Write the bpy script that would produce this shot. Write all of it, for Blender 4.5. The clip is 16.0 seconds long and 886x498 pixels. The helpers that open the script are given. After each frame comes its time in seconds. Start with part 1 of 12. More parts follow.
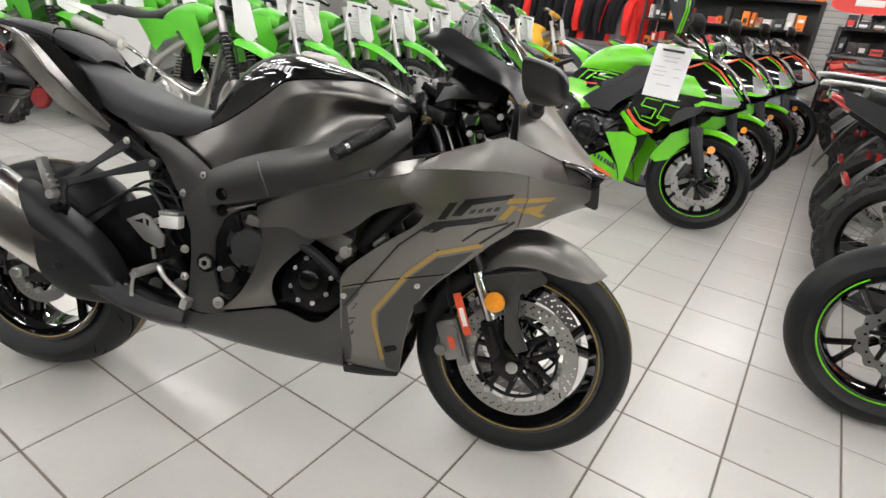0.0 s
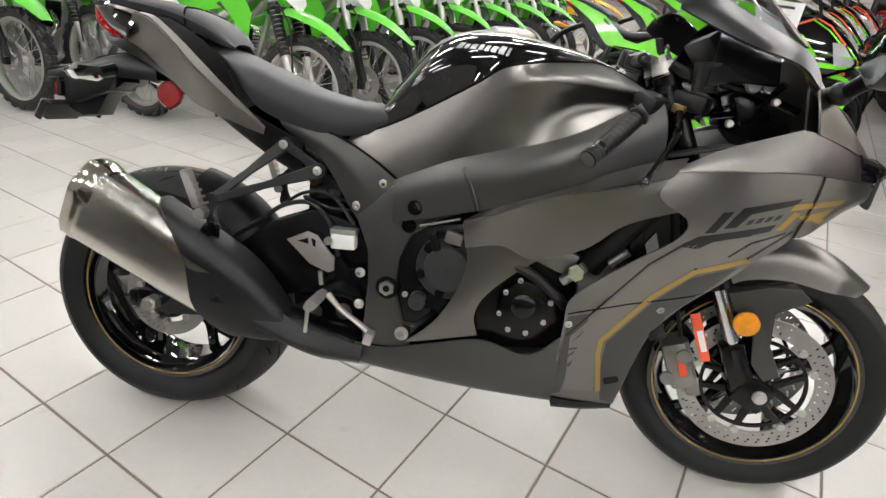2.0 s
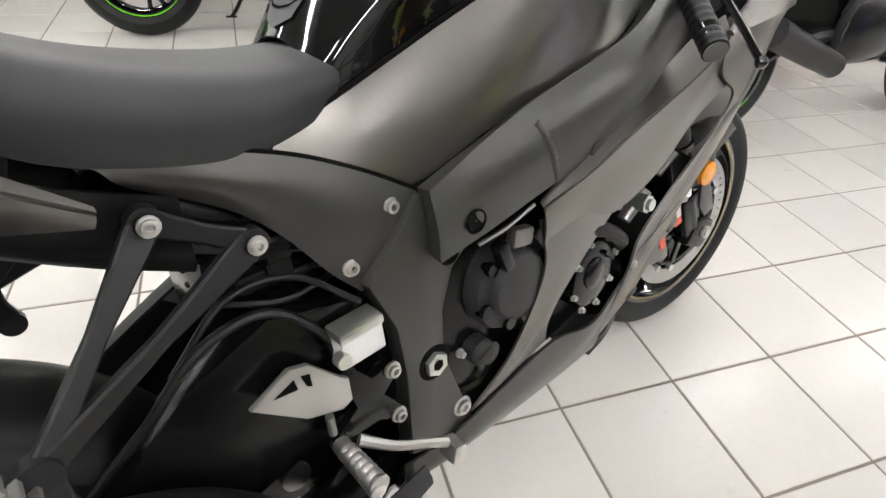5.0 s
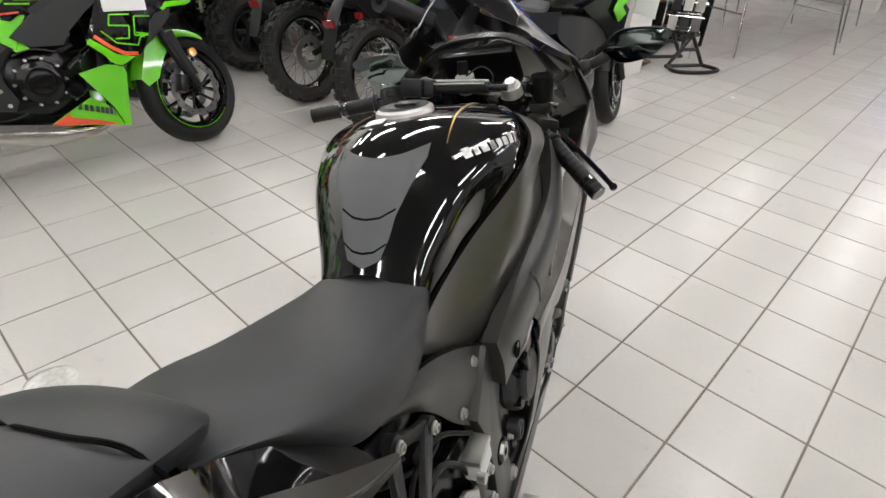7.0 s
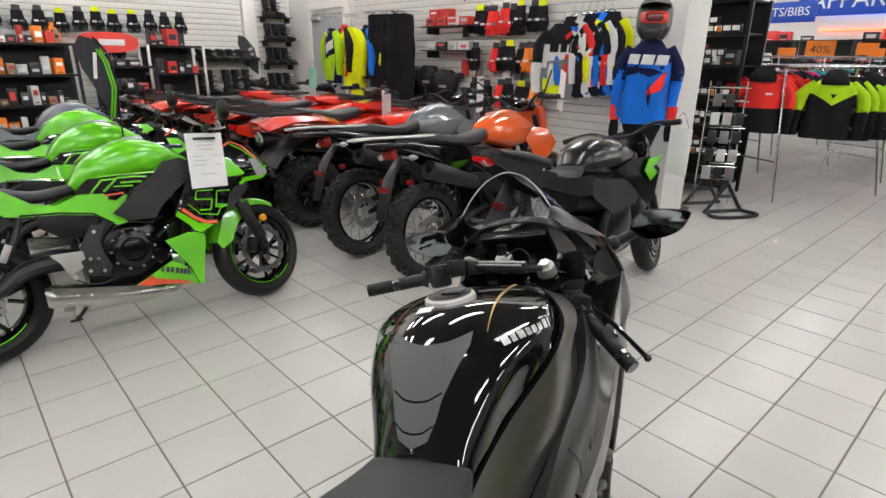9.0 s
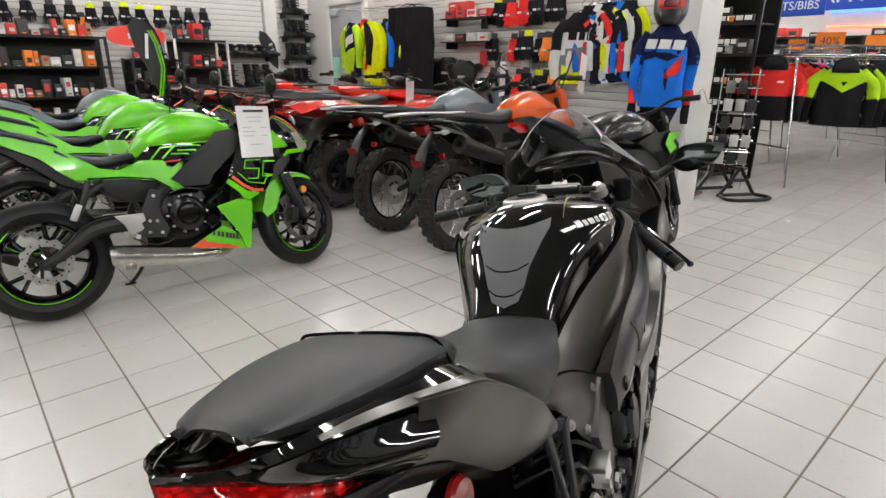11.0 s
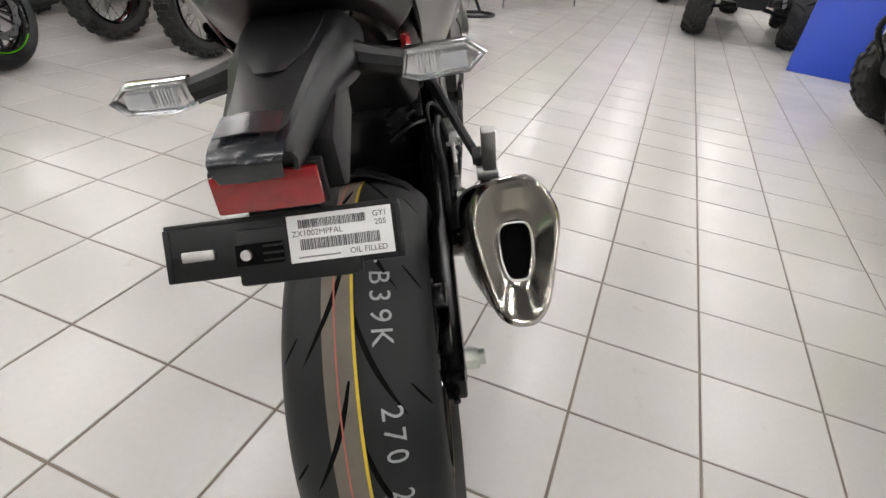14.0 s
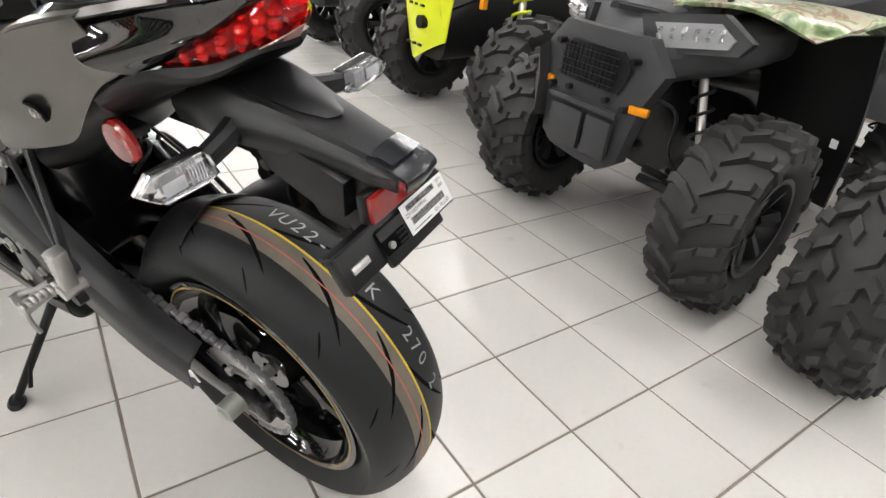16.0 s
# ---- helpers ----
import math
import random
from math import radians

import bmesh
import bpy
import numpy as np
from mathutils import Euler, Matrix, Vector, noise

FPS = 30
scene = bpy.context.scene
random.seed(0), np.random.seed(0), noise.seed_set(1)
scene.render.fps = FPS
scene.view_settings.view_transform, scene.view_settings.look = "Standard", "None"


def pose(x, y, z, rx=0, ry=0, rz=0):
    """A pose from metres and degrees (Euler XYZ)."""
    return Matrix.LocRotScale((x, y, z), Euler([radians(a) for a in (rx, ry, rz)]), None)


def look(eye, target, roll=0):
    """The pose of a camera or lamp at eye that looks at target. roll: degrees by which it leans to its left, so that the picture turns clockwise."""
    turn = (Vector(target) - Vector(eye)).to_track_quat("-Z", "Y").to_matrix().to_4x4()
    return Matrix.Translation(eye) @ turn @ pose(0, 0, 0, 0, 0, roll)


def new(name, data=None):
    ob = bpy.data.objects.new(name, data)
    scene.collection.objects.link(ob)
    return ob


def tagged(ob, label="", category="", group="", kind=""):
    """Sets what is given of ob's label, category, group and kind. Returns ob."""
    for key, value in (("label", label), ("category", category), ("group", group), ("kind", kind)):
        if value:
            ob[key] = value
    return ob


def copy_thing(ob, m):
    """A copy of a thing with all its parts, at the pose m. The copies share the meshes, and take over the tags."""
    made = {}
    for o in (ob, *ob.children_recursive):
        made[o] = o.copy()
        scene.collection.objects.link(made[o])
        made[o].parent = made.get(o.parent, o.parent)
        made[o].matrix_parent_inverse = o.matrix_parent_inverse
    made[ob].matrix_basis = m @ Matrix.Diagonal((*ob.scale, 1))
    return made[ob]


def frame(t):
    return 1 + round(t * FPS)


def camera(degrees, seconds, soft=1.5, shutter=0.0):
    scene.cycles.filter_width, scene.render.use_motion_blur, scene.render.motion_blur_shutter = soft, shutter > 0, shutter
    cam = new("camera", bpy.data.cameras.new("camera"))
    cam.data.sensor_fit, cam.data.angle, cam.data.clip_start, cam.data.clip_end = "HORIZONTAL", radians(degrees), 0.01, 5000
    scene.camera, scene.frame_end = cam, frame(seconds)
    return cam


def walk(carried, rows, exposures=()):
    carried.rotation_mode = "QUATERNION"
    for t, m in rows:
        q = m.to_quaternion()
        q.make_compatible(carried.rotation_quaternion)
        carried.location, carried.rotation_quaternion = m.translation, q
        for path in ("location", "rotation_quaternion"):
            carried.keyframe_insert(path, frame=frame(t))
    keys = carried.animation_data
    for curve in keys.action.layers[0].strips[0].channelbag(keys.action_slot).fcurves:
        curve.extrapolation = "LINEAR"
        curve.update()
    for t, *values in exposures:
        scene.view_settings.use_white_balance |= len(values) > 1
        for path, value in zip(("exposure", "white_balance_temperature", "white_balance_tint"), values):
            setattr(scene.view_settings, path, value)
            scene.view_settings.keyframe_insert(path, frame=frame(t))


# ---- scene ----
cam = camera(77.2, 16.0)

PATH = [
    (0, (1.762, -1.263, 1.168), (0.794, 0.285, 0.352), 5.5),
    (0.5, (1.595, -1.273, 1.182), (0.651, 0.276, 0.341), 4.1),
    (1, (1.427, -1.336, 1.159), (0.593, 0.245, 0.263), 4.0),
    (1.5, (1.307, -1.376, 1.157), (0.488, 0.201, 0.238), 4.2),
    (2, (1.175, -1.331, 1.134), (0.269, 0.193, 0.209), 3.8),
    (2.5, (1.002, -1.236, 1.118), (0.1, 0.273, 0.165), 1.8),
    (3, (0.837, -1.165, 1.08), (0.014, 0.34, 0.053), 1.1),
    (3.5, (0.703, -1.114, 1.042), (0.128, 0.442, -0.075), 1.8),
    (4, (0.585, -1.025, 1.001), (0.393, 0.562, -0.2), 3.9),
    (6.5, (0.014, -0.855, 1.231), (1.209, 0.217, 0.037), 4.9),
    (7, (-0.05, -0.813, 1.32), (1.209, 0.301, 0.237), 3.8),
    (7.5, (-0.038, -0.801, 1.377), (1.212, 0.461, 0.458), 1.5),
    (8, (-0.032, -0.823, 1.407), (1.246, 0.477, 0.586), 2.7),
    (8.5, (-0.073, -0.847, 1.433), (1.225, 0.499, 0.724), 2.7),
    (9, (-0.094, -0.862, 1.446), (1.183, 0.532, 0.793), 0.7),
    (11.5, (-0.474, -0.959, 1.242), (0.783, 0.459, 0.602), 0.6),
    (12, (-0.558, -0.979, 1.18), (0.662, 0.439, 0.472), 0.9),
    (12.5, (-0.615, -0.986, 1.091), (0.733, 0.27, 0.312), 3.2),
    (13, (-0.656, -0.977, 1.029), (0.778, 0.071, 0.108), 5.0),
    (13.5, (-0.688, -0.94, 0.984), (0.811, -0.103, -0.043), 6.1),
    (14, (-0.709, -0.875, 0.994), (0.914, -0.354, -0.052), 7.2),
    (14.5, (-0.79, -0.764, 0.997), (0.927, -0.656, -0.024), 7.3),
    (15, (-0.863, -0.642, 0.992), (0.83, -0.997, -0.012), 6.9),
    (15.5, (-0.869, -0.493, 1.017), (0.707, -1.191, 0.002), 6.5),
    (16, (-0.86, -0.327, 1.049), (0.511, -1.377, 0.04), 6.8),
]
EXPOSURE = [(0, 0.25), (1, 0.22), (2, 0.38), (3, 0.5), (4, 0.73), (6.5, 0.15), (8, -0.02), (9, -0.08), (11.5, -0.05), (13, 0.0), (14, 0.08), (15, 0.28), (16, 0.5)]
walk(cam, [(t, look(eye, target, roll)) for t, eye, target, roll in PATH], EXPOSURE)

# ---------------------------------------------------------------- light
world = bpy.data.worlds.new("world")
scene.world = world
world.use_nodes = True
world.node_tree.nodes["Background"].inputs[0].default_value = (0.9, 0.95, 1.0, 1)
world.node_tree.nodes["Background"].inputs[1].default_value = 0.05
scene.view_settings.exposure = 0.0
TUBE_POWER = 48.0

# ---------------------------------------------------------------- materials


def mat(name, col, rough=0.5, metal=0.0, coat=0.0, var=0.10, scale=6.0, bump=0.0, bscale=150.0,
        trans=0.0, emit=0.0, spec=0.5, rvar=0.12, alpha=1.0, fine=0.05, stretch=(1, 1, 1)):
    m = bpy.data.materials.new(name)
    m.use_nodes = True
    nt = m.node_tree
    b = nt.nodes["Principled BSDF"]
    coord = nt.nodes.new("ShaderNodeTexCoord")
    mp = nt.nodes.new("ShaderNodeMapping")
    mp.inputs["Scale"].default_value = stretch
    nt.links.new(coord.outputs["Object"], mp.inputs["Vector"])
    n1 = nt.nodes.new("ShaderNodeTexNoise")
    n1.inputs["Scale"].default_value, n1.inputs["Detail"].default_value = scale, 4
    n2 = nt.nodes.new("ShaderNodeTexNoise")
    n2.inputs["Scale"].default_value, n2.inputs["Detail"].default_value = bscale, 2
    for n in (n1, n2):
        nt.links.new(mp.outputs["Vector"], n.inputs["Vector"])
    mix = nt.nodes.new("ShaderNodeMix")
    mix.data_type = "RGBA"
    mix.inputs["A"].default_value = (*[max(0, c * (1 - var)) for c in col], 1)
    mix.inputs["B"].default_value = (*[min(1, c * (1 + var)) for c in col], 1)
    nt.links.new(n1.outputs["Fac"], mix.inputs["Factor"])
    mix2 = nt.nodes.new("ShaderNodeMix")
    mix2.data_type, mix2.blend_type = "RGBA", "OVERLAY"
    mix2.inputs["Factor"].default_value = fine
    nt.links.new(mix.outputs["Result"], mix2.inputs["A"])
    nt.links.new(n2.outputs["Fac"], mix2.inputs["B"])
    nt.links.new(mix2.outputs["Result"], b.inputs["Base Color"])
    mr = nt.nodes.new("ShaderNodeMapRange")
    mr.inputs["To Min"].default_value = max(0.01, rough * (1 - rvar))
    mr.inputs["To Max"].default_value = min(1, rough * (1 + rvar))
    nt.links.new(n1.outputs["Fac"], mr.inputs["Value"])
    nt.links.new(mr.outputs["Result"], b.inputs["Roughness"])
    b.inputs["Metallic"].default_value = metal
    b.inputs["Coat Weight"].default_value = coat
    b.inputs["Coat Roughness"].default_value = 0.03
    b.inputs["Specular IOR Level"].default_value = spec
    b.inputs["Transmission Weight"].default_value = trans
    b.inputs["Alpha"].default_value = alpha
    if emit:
        b.inputs["Emission Color"].default_value = (*col, 1)
        b.inputs["Emission Strength"].default_value = emit
    if bump:
        bp = nt.nodes.new("ShaderNodeBump")
        bp.inputs["Strength"].default_value = bump
        bp.inputs["Distance"].default_value = 0.002
        nt.links.new(n2.outputs["Fac"], bp.inputs["Height"])
        nt.links.new(bp.outputs["Normal"], b.inputs["Normal"])
    return m


M = {}
M["satin"] = mat("satin_graphite_paint", (0.168, 0.162, 0.152), 0.30, 0.92, var=0.03, bscale=900, fine=0.06, rvar=0.04)
M["satin_light"] = mat("satin_grey_paint", (0.19, 0.18, 0.17), 0.38, 0.75, var=0.04, bscale=900)
M["frame"] = mat("frame_black_paint", (0.066, 0.0655, 0.063), 0.33, 0.6, var=0.06, bscale=700, bump=0.03)
M["flake_black"] = mat("dark_metallic_paint", (0.026, 0.025, 0.023), 0.26, 0.5, coat=0.35, var=0.15, bscale=1800, fine=0.12)
M["chain_steel"] = mat("oiled_chain_steel", (0.34, 0.34, 0.345), 0.38, 0.9, var=0.3, scale=40)
M["clear_glass"] = mat("clear_plastic_lens", (0.93, 0.94, 0.95), 0.04, trans=1.0, coat=0.3, var=0.0, rvar=0.0)
M["clear_glass"].node_tree.nodes["Principled BSDF"].inputs["IOR"].default_value = 1.35
M["gloss"] = mat("gloss_black_paint", (0.004, 0.004, 0.004), 0.06, 0.0, coat=1.0, var=0.1, rvar=0.05)
M["plastic"] = mat("black_plastic", (0.0045, 0.0045, 0.005), 0.40, bump=0.10, bscale=1400, var=0.15, spec=0.32)
M["plastic_grey"] = mat("charcoal_plastic", (0.010, 0.010, 0.011), 0.40, bump=0.12, bscale=900, var=0.12, spec=0.35)
M["engine"] = mat("engine_black_paint", (0.004, 0.004, 0.0045), 0.20, 0.2, bump=0.08, bscale=500, spec=0.4)
M["rubber"] = mat("tyre_rubber", (0.008, 0.0084, 0.0092), 0.50, bump=0.10, bscale=600, var=0.22, scale=14, spec=0.3)
M["rubber_mud"] = mat("knobbly_tyre_rubber", (0.027, 0.0265, 0.026), 0.58, bump=0.15, bscale=300, var=0.3, scale=10, spec=0.3)
M["wax"] = mat("tyre_release_wax", (0.125, 0.105, 0.082), 0.6, bump=0.1, bscale=500, var=0.35, scale=25)
M["seat"] = mat("seat_vinyl", (0.027, 0.028, 0.030), 0.45, bump=0.14, bscale=1300, var=0.08, spec=0.35)
M["pad"] = mat("tank_pad_rubber", (0.075, 0.077, 0.082), 0.55, bump=0.06, bscale=900, var=0.05)
M["steel"] = mat("brushed_steel", (0.60, 0.58, 0.54), 0.24, 1.0, var=0.08, scale=3, bump=0.05, bscale=250, stretch=(1, 1, 14), rvar=0.25)
M["alloy"] = mat("cast_alloy", (0.56, 0.55, 0.53), 0.36, 0.9, bump=0.06, bscale=400)
M["chrome"] = mat("chrome", (0.75, 0.75, 0.75), 0.12, 1.0, var=0.03)
M["disc"] = mat("brake_disc_steel", (0.42, 0.415, 0.40), 0.36, 1.0, bump=0.05, bscale=500)
M["zinc"] = mat("zinc_plated_steel", (0.58, 0.60, 0.55), 0.3, 0.9)
M["gold"] = mat("gold_stripe", (0.36, 0.235, 0.06), 0.4, 0.5, var=0.06)
M["brass"] = mat("dull_brass", (0.24, 0.17, 0.07), 0.42, 0.8, var=0.2, scale=40)
M["cap_metal"] = mat("scuffed_cap_metal", (0.60, 0.59, 0.57), 0.30, 0.85, var=0.35, scale=60, bump=0.2, bscale=300)
M["cover_grey"] = mat("textured_charcoal_plastic", (0.020, 0.020, 0.021), 0.5, bump=0.15, bscale=900, var=0.1, spec=0.35)
M["decal_black"] = mat("black_decal_film", (0.006, 0.006, 0.0065), 0.28, spec=0.4)
M["lamp_glass"] = mat("dark_lamp_glass", (0.012, 0.013, 0.016), 0.24)
M["red_plastic"] = mat("red_plastic", (0.60, 0.03, 0.015), 0.32, coat=0.3, var=0.08)
M["red_tag"] = mat("red_tag", (0.75, 0.09, 0.03), 0.5)
M["amber"] = mat("amber_reflector", (0.75, 0.27, 0.01), 0.2, coat=0.6, var=0.25, scale=90)
M["red_lens"] = mat("red_lens", (0.48, 0.006, 0.008), 0.10, coat=1.0, var=0.5, scale=60)
M["red_glass"] = mat("red_lens_plastic", (0.85, 0.030, 0.028), 0.03, trans=0.95, coat=0.6, var=0.03, rvar=0.0)
M["red_glass"].node_tree.nodes["Principled BSDF"].inputs["IOR"].default_value = 1.18
M["red_cell"] = mat("red_light_cell", (0.80, 0.045, 0.035), 0.12, 0.35, coat=1.0, var=0.3, scale=90)
# pinkish white that stands for the floor mirrored in the red lens
M["floor_glare_lens"] = mat("floor_glare_lens", (0.72, 0.42, 0.40), 0.06, 0.6, coat=1.0, var=0.08)
M["red_bulb"] = mat("red_reflector", (0.24, 0.008, 0.008), 0.22, 0.0, coat=0.6, var=0.3, scale=80)
M["clear"] = mat("clear_lens", (0.75, 0.76, 0.78), 0.1, trans=0.55, coat=0.5, var=0.1, scale=60)
M["chalk"] = mat("chalk_mark", (0.30, 0.31, 0.31), 0.9, var=0.4, scale=200)
M["yellow_line"] = mat("yellow_tyre_line", (0.55, 0.38, 0.02), 0.7, var=0.25, scale=80)
M["red_line"] = mat("red_tyre_line", (0.42, 0.10, 0.07), 0.7, var=0.3, scale=80)
# near-black for joints, and for the shade inside grooves, holes and recesses
M["groove"] = mat("joint_and_recess_shade", (0.003, 0.003, 0.003), 0.9, spec=0.08)
M["paper"] = mat("white_paper", (0.80, 0.80, 0.79), 0.6, var=0.02)
M["ink"] = mat("dark_ink", (0.03, 0.03, 0.035), 0.7)
M["greytext"] = mat("pale_lettering", (0.48, 0.48, 0.47), 0.35, 0.4)
M["screen"] = mat("smoked_screen", (0.62, 0.63, 0.65), 0.0, trans=1.0, var=0.0, rvar=0.0)
M["screen"].node_tree.nodes["Principled BSDF"].inputs["IOR"].default_value = 1.22
M["screen_dark"] = mat("dark_smoked_screen", (0.30, 0.31, 0.33), 0.0, trans=1.0, var=0.0, rvar=0.0)
M["screen_dark"].node_tree.nodes["Principled BSDF"].inputs["IOR"].default_value = 1.22
M["mirror"] = mat("mirror_glass", (0.26, 0.30, 0.30), 0.03, 1.0, var=0.0)
M["dash"] = mat("instrument_glass", (0.01, 0.01, 0.012), 0.08, coat=1.0)
M["green"] = mat("lime_green_paint", (0.125, 0.54, 0.008), 0.20, coat=0.45, var=0.04)
M["green_plastic"] = mat("lime_green_plastic", (0.09, 0.47, 0.022), 0.3, var=0.06, coat=0.2)
M["white_plastic"] = mat("white_plastic", (0.72, 0.72, 0.70), 0.35, var=0.04)
M["orange"] = mat("orange_paint", (0.62, 0.085, 0.008), 0.18, coat=0.9, var=0.05)
M["bluegrey"] = mat("blue_grey_paint", (0.13, 0.155, 0.17), 0.2, coat=0.8)
M["yellow"] = mat("yellow_green_plastic", (0.63, 0.70, 0.01), 0.35, var=0.05)
M["blue"] = mat("blue_plastic", (0.01, 0.05, 0.42), 0.4)
M["tag_green"] = mat("pale_green_card", (0.25, 0.55, 0.40), 0.6)
M["wall"] = mat("white_painted_wall", (0.70, 0.69, 0.66), 0.6, var=0.03, scale=1.2, bump=0.1, bscale=120)
# grey for the unseen walls, picked to darken side reflections
M["wall_unseen_dim"] = mat("unseen_wall_dim_grey", (0.20, 0.20, 0.195), 0.6, var=0.05, scale=1.2, bump=0.1, bscale=120)
M["disc_dark"] = mat("dark_disc_steel", (0.25, 0.245, 0.24), 0.35, 1.0)
M["slat"] = mat("slatwall_laminate", (0.66, 0.65, 0.62), 0.4, var=0.03, scale=2)
M["slatgap"] = mat("slatwall_groove", (0.16, 0.155, 0.15), 0.6)
# low albedo puts the ceiling's dimness into its colour, for deeper shadows
M["ceiling"] = mat("darkened_unseen_ceiling", (0.10, 0.10, 0.10), 0.8, var=0.04, bump=0.2, bscale=80)
M["door"] = mat("grey_door_paint", (0.34, 0.36, 0.38), 0.45, var=0.04)
M["tube"] = mat("fluorescent_tube", (1.0, 0.978, 0.965), 0.4, emit=TUBE_POWER, var=0.0, fine=0)
M["ceiling_white"] = mat("white_ceiling_panel", (0.70, 0.70, 0.68), 0.8, var=0.04)
M["tint_steel"] = mat("tinted_steel", (0.46, 0.43, 0.38), 0.16, 1.0, var=0.06)
M["satin_black"] = mat("satin_black_plastic", (0.006, 0.006, 0.007), 0.32, spec=0.4)
M["lamp_house"] = mat("white_lamp_housing", (0.75, 0.75, 0.74), 0.4)
M["metal_black"] = mat("black_powder_coat", (0.007, 0.007, 0.008), 0.38, 0.1, spec=0.35)
M["shelf"] = mat("dark_shelf", (0.014, 0.014, 0.015), 0.45, 0.1, spec=0.3)
M["black_cloth"] = mat("black_cloth", (0.012, 0.012, 0.014), 0.9, var=0.3, scale=20)
M["cord"] = mat("brown_cord", (0.16, 0.09, 0.045), 0.8)


def tile_material():
    m = mat("glazed_floor_tile", (0.62, 0.60, 0.57), 0.24, var=0.03, scale=2.5, bump=0.03, bscale=60, rvar=0.3)
    nt = m.node_tree
    b = nt.nodes["Principled BSDF"]
    info = nt.nodes.new("ShaderNodeObjectInfo")
    geo = nt.nodes.new("ShaderNodeNewGeometry")
    add = nt.nodes.new("ShaderNodeMath")
    add.operation = "ADD"
    nt.links.new(info.outputs["Random"], add.inputs[0])
    nt.links.new(geo.outputs["Random Per Island"], add.inputs[1])
    mr = nt.nodes.new("ShaderNodeMapRange")
    mr.inputs["From Max"].default_value = 2.0
    mr.inputs["To Min"].default_value, mr.inputs["To Max"].default_value = 0.93, 1.06
    nt.links.new(add.outputs[0], mr.inputs["Value"])
    mul = nt.nodes.new("ShaderNodeMix")
    mul.data_type, mul.blend_type = "RGBA", "MULTIPLY"
    mul.inputs["Factor"].default_value = 1.0
    src = b.inputs["Base Color"].links[0].from_socket
    nt.links.new(src, mul.inputs["A"])
    nt.links.new(mr.outputs["Result"], mul.inputs["B"])
    # dark specks and scuffs
    coord = nt.nodes.new("ShaderNodeNewGeometry")
    vor = nt.nodes.new("ShaderNodeTexNoise")
    vor.inputs["Scale"].default_value, vor.inputs["Detail"].default_value = 9.0, 6
    nt.links.new(coord.outputs["Position"], vor.inputs["Vector"])
    ramp = nt.nodes.new("ShaderNodeValToRGB")
    ramp.color_ramp.elements[0].position, ramp.color_ramp.elements[0].color = 0.20, (0.80, 0.78, 0.75, 1)
    ramp.color_ramp.elements[1].position, ramp.color_ramp.elements[1].color = 0.33, (1, 1, 1, 1)
    nt.links.new(vor.outputs["Fac"], ramp.inputs["Fac"])
    mul2 = nt.nodes.new("ShaderNodeMix")
    mul2.data_type, mul2.blend_type = "RGBA", "MULTIPLY"
    mul2.inputs["Factor"].default_value = 1.0
    nt.links.new(mul.outputs["Result"], mul2.inputs["A"])
    nt.links.new(ramp.outputs["Color"], mul2.inputs["B"])
    nt.links.new(mul2.outputs["Result"], b.inputs["Base Color"])
    return m


M["tile"] = tile_material()
M["grout"] = mat("brown_grout", (0.20, 0.165, 0.135), 0.9, var=0.25, scale=3, bump=0.3, bscale=200)

# ---------------------------------------------------------------- mesh helpers


def hermite(P, n):
    """n points along a smooth curve through the rows of P, spaced by index."""
    P = np.asarray(P, float)
    k = len(P)
    s = np.linspace(0, k - 1, n)
    if k == 2:
        return P[0] + (P[1] - P[0]) * s[:, None]
    T = np.empty_like(P)
    T[1:-1] = (P[2:] - P[:-2]) / 2
    T[0], T[-1] = P[1] - P[0], P[-1] - P[-2]
    i = np.minimum(s.astype(int), k - 2)
    u = (s - i)[:, None]
    a, b = P[i], P[i + 1]
    return ((2 * u**3 - 3 * u**2 + 1) * a + (u**3 - 2 * u**2 + u) * T[i]
            + (-2 * u**3 + 3 * u**2) * b + (u**3 - u**2) * T[i + 1])


def loft(rails, n=24, m=12):
    A = np.array([hermite(r, n) for r in rails])
    return np.stack([hermite(A[:, j], m) for j in range(n)], 1)


def add_grid(bm, G, thick=0.0, close=False, cap=False):
    """A sheet from a grid of points; thick: metres by which it is thickened along its normals."""
    m, n = G.shape[:2]
    v = [[bm.verts.new(G[i, j]) for j in range(n)] for i in range(m)]
    rows = m if close else m - 1
    for i in range(rows):
        for j in range(n - 1):
            bm.faces.new((v[i][j], v[i][j + 1], v[(i + 1) % m][j + 1], v[(i + 1) % m][j]))
    if cap:
        for j in (0, n - 1):
            bm.faces.new([v[i][j] for i in range(m)])
    if thick:
        di = np.gradient(G, axis=0)
        dj = np.gradient(G, axis=1)
        N = np.cross(di, dj)
        N /= np.linalg.norm(N, axis=2, keepdims=True) + 1e-12
        w = [[bm.verts.new(G[i, j] + N[i, j] * thick) for j in range(n)] for i in range(m)]
        for i in range(m - 1):
            for j in range(n - 1):
                bm.faces.new((w[i][j], w[i + 1][j], w[i + 1][j + 1], w[i][j + 1]))
        ring = [(0, j) for j in range(n)] + [(i, n - 1) for i in range(1, m)]
        ring += [(m - 1, j) for j in range(n - 2, -1, -1)] + [(i, 0) for i in range(m - 2, 0, -1)]
        for a, b in zip(ring, ring[1:] + ring[:1]):
            bm.faces.new((v[a[0]][a[1]], w[a[0]][a[1]], w[b[0]][b[1]], v[b[0]][b[1]]))


def turn_to(d):
    return Vector(d).to_track_quat("Z", "Y").to_matrix().to_4x4()


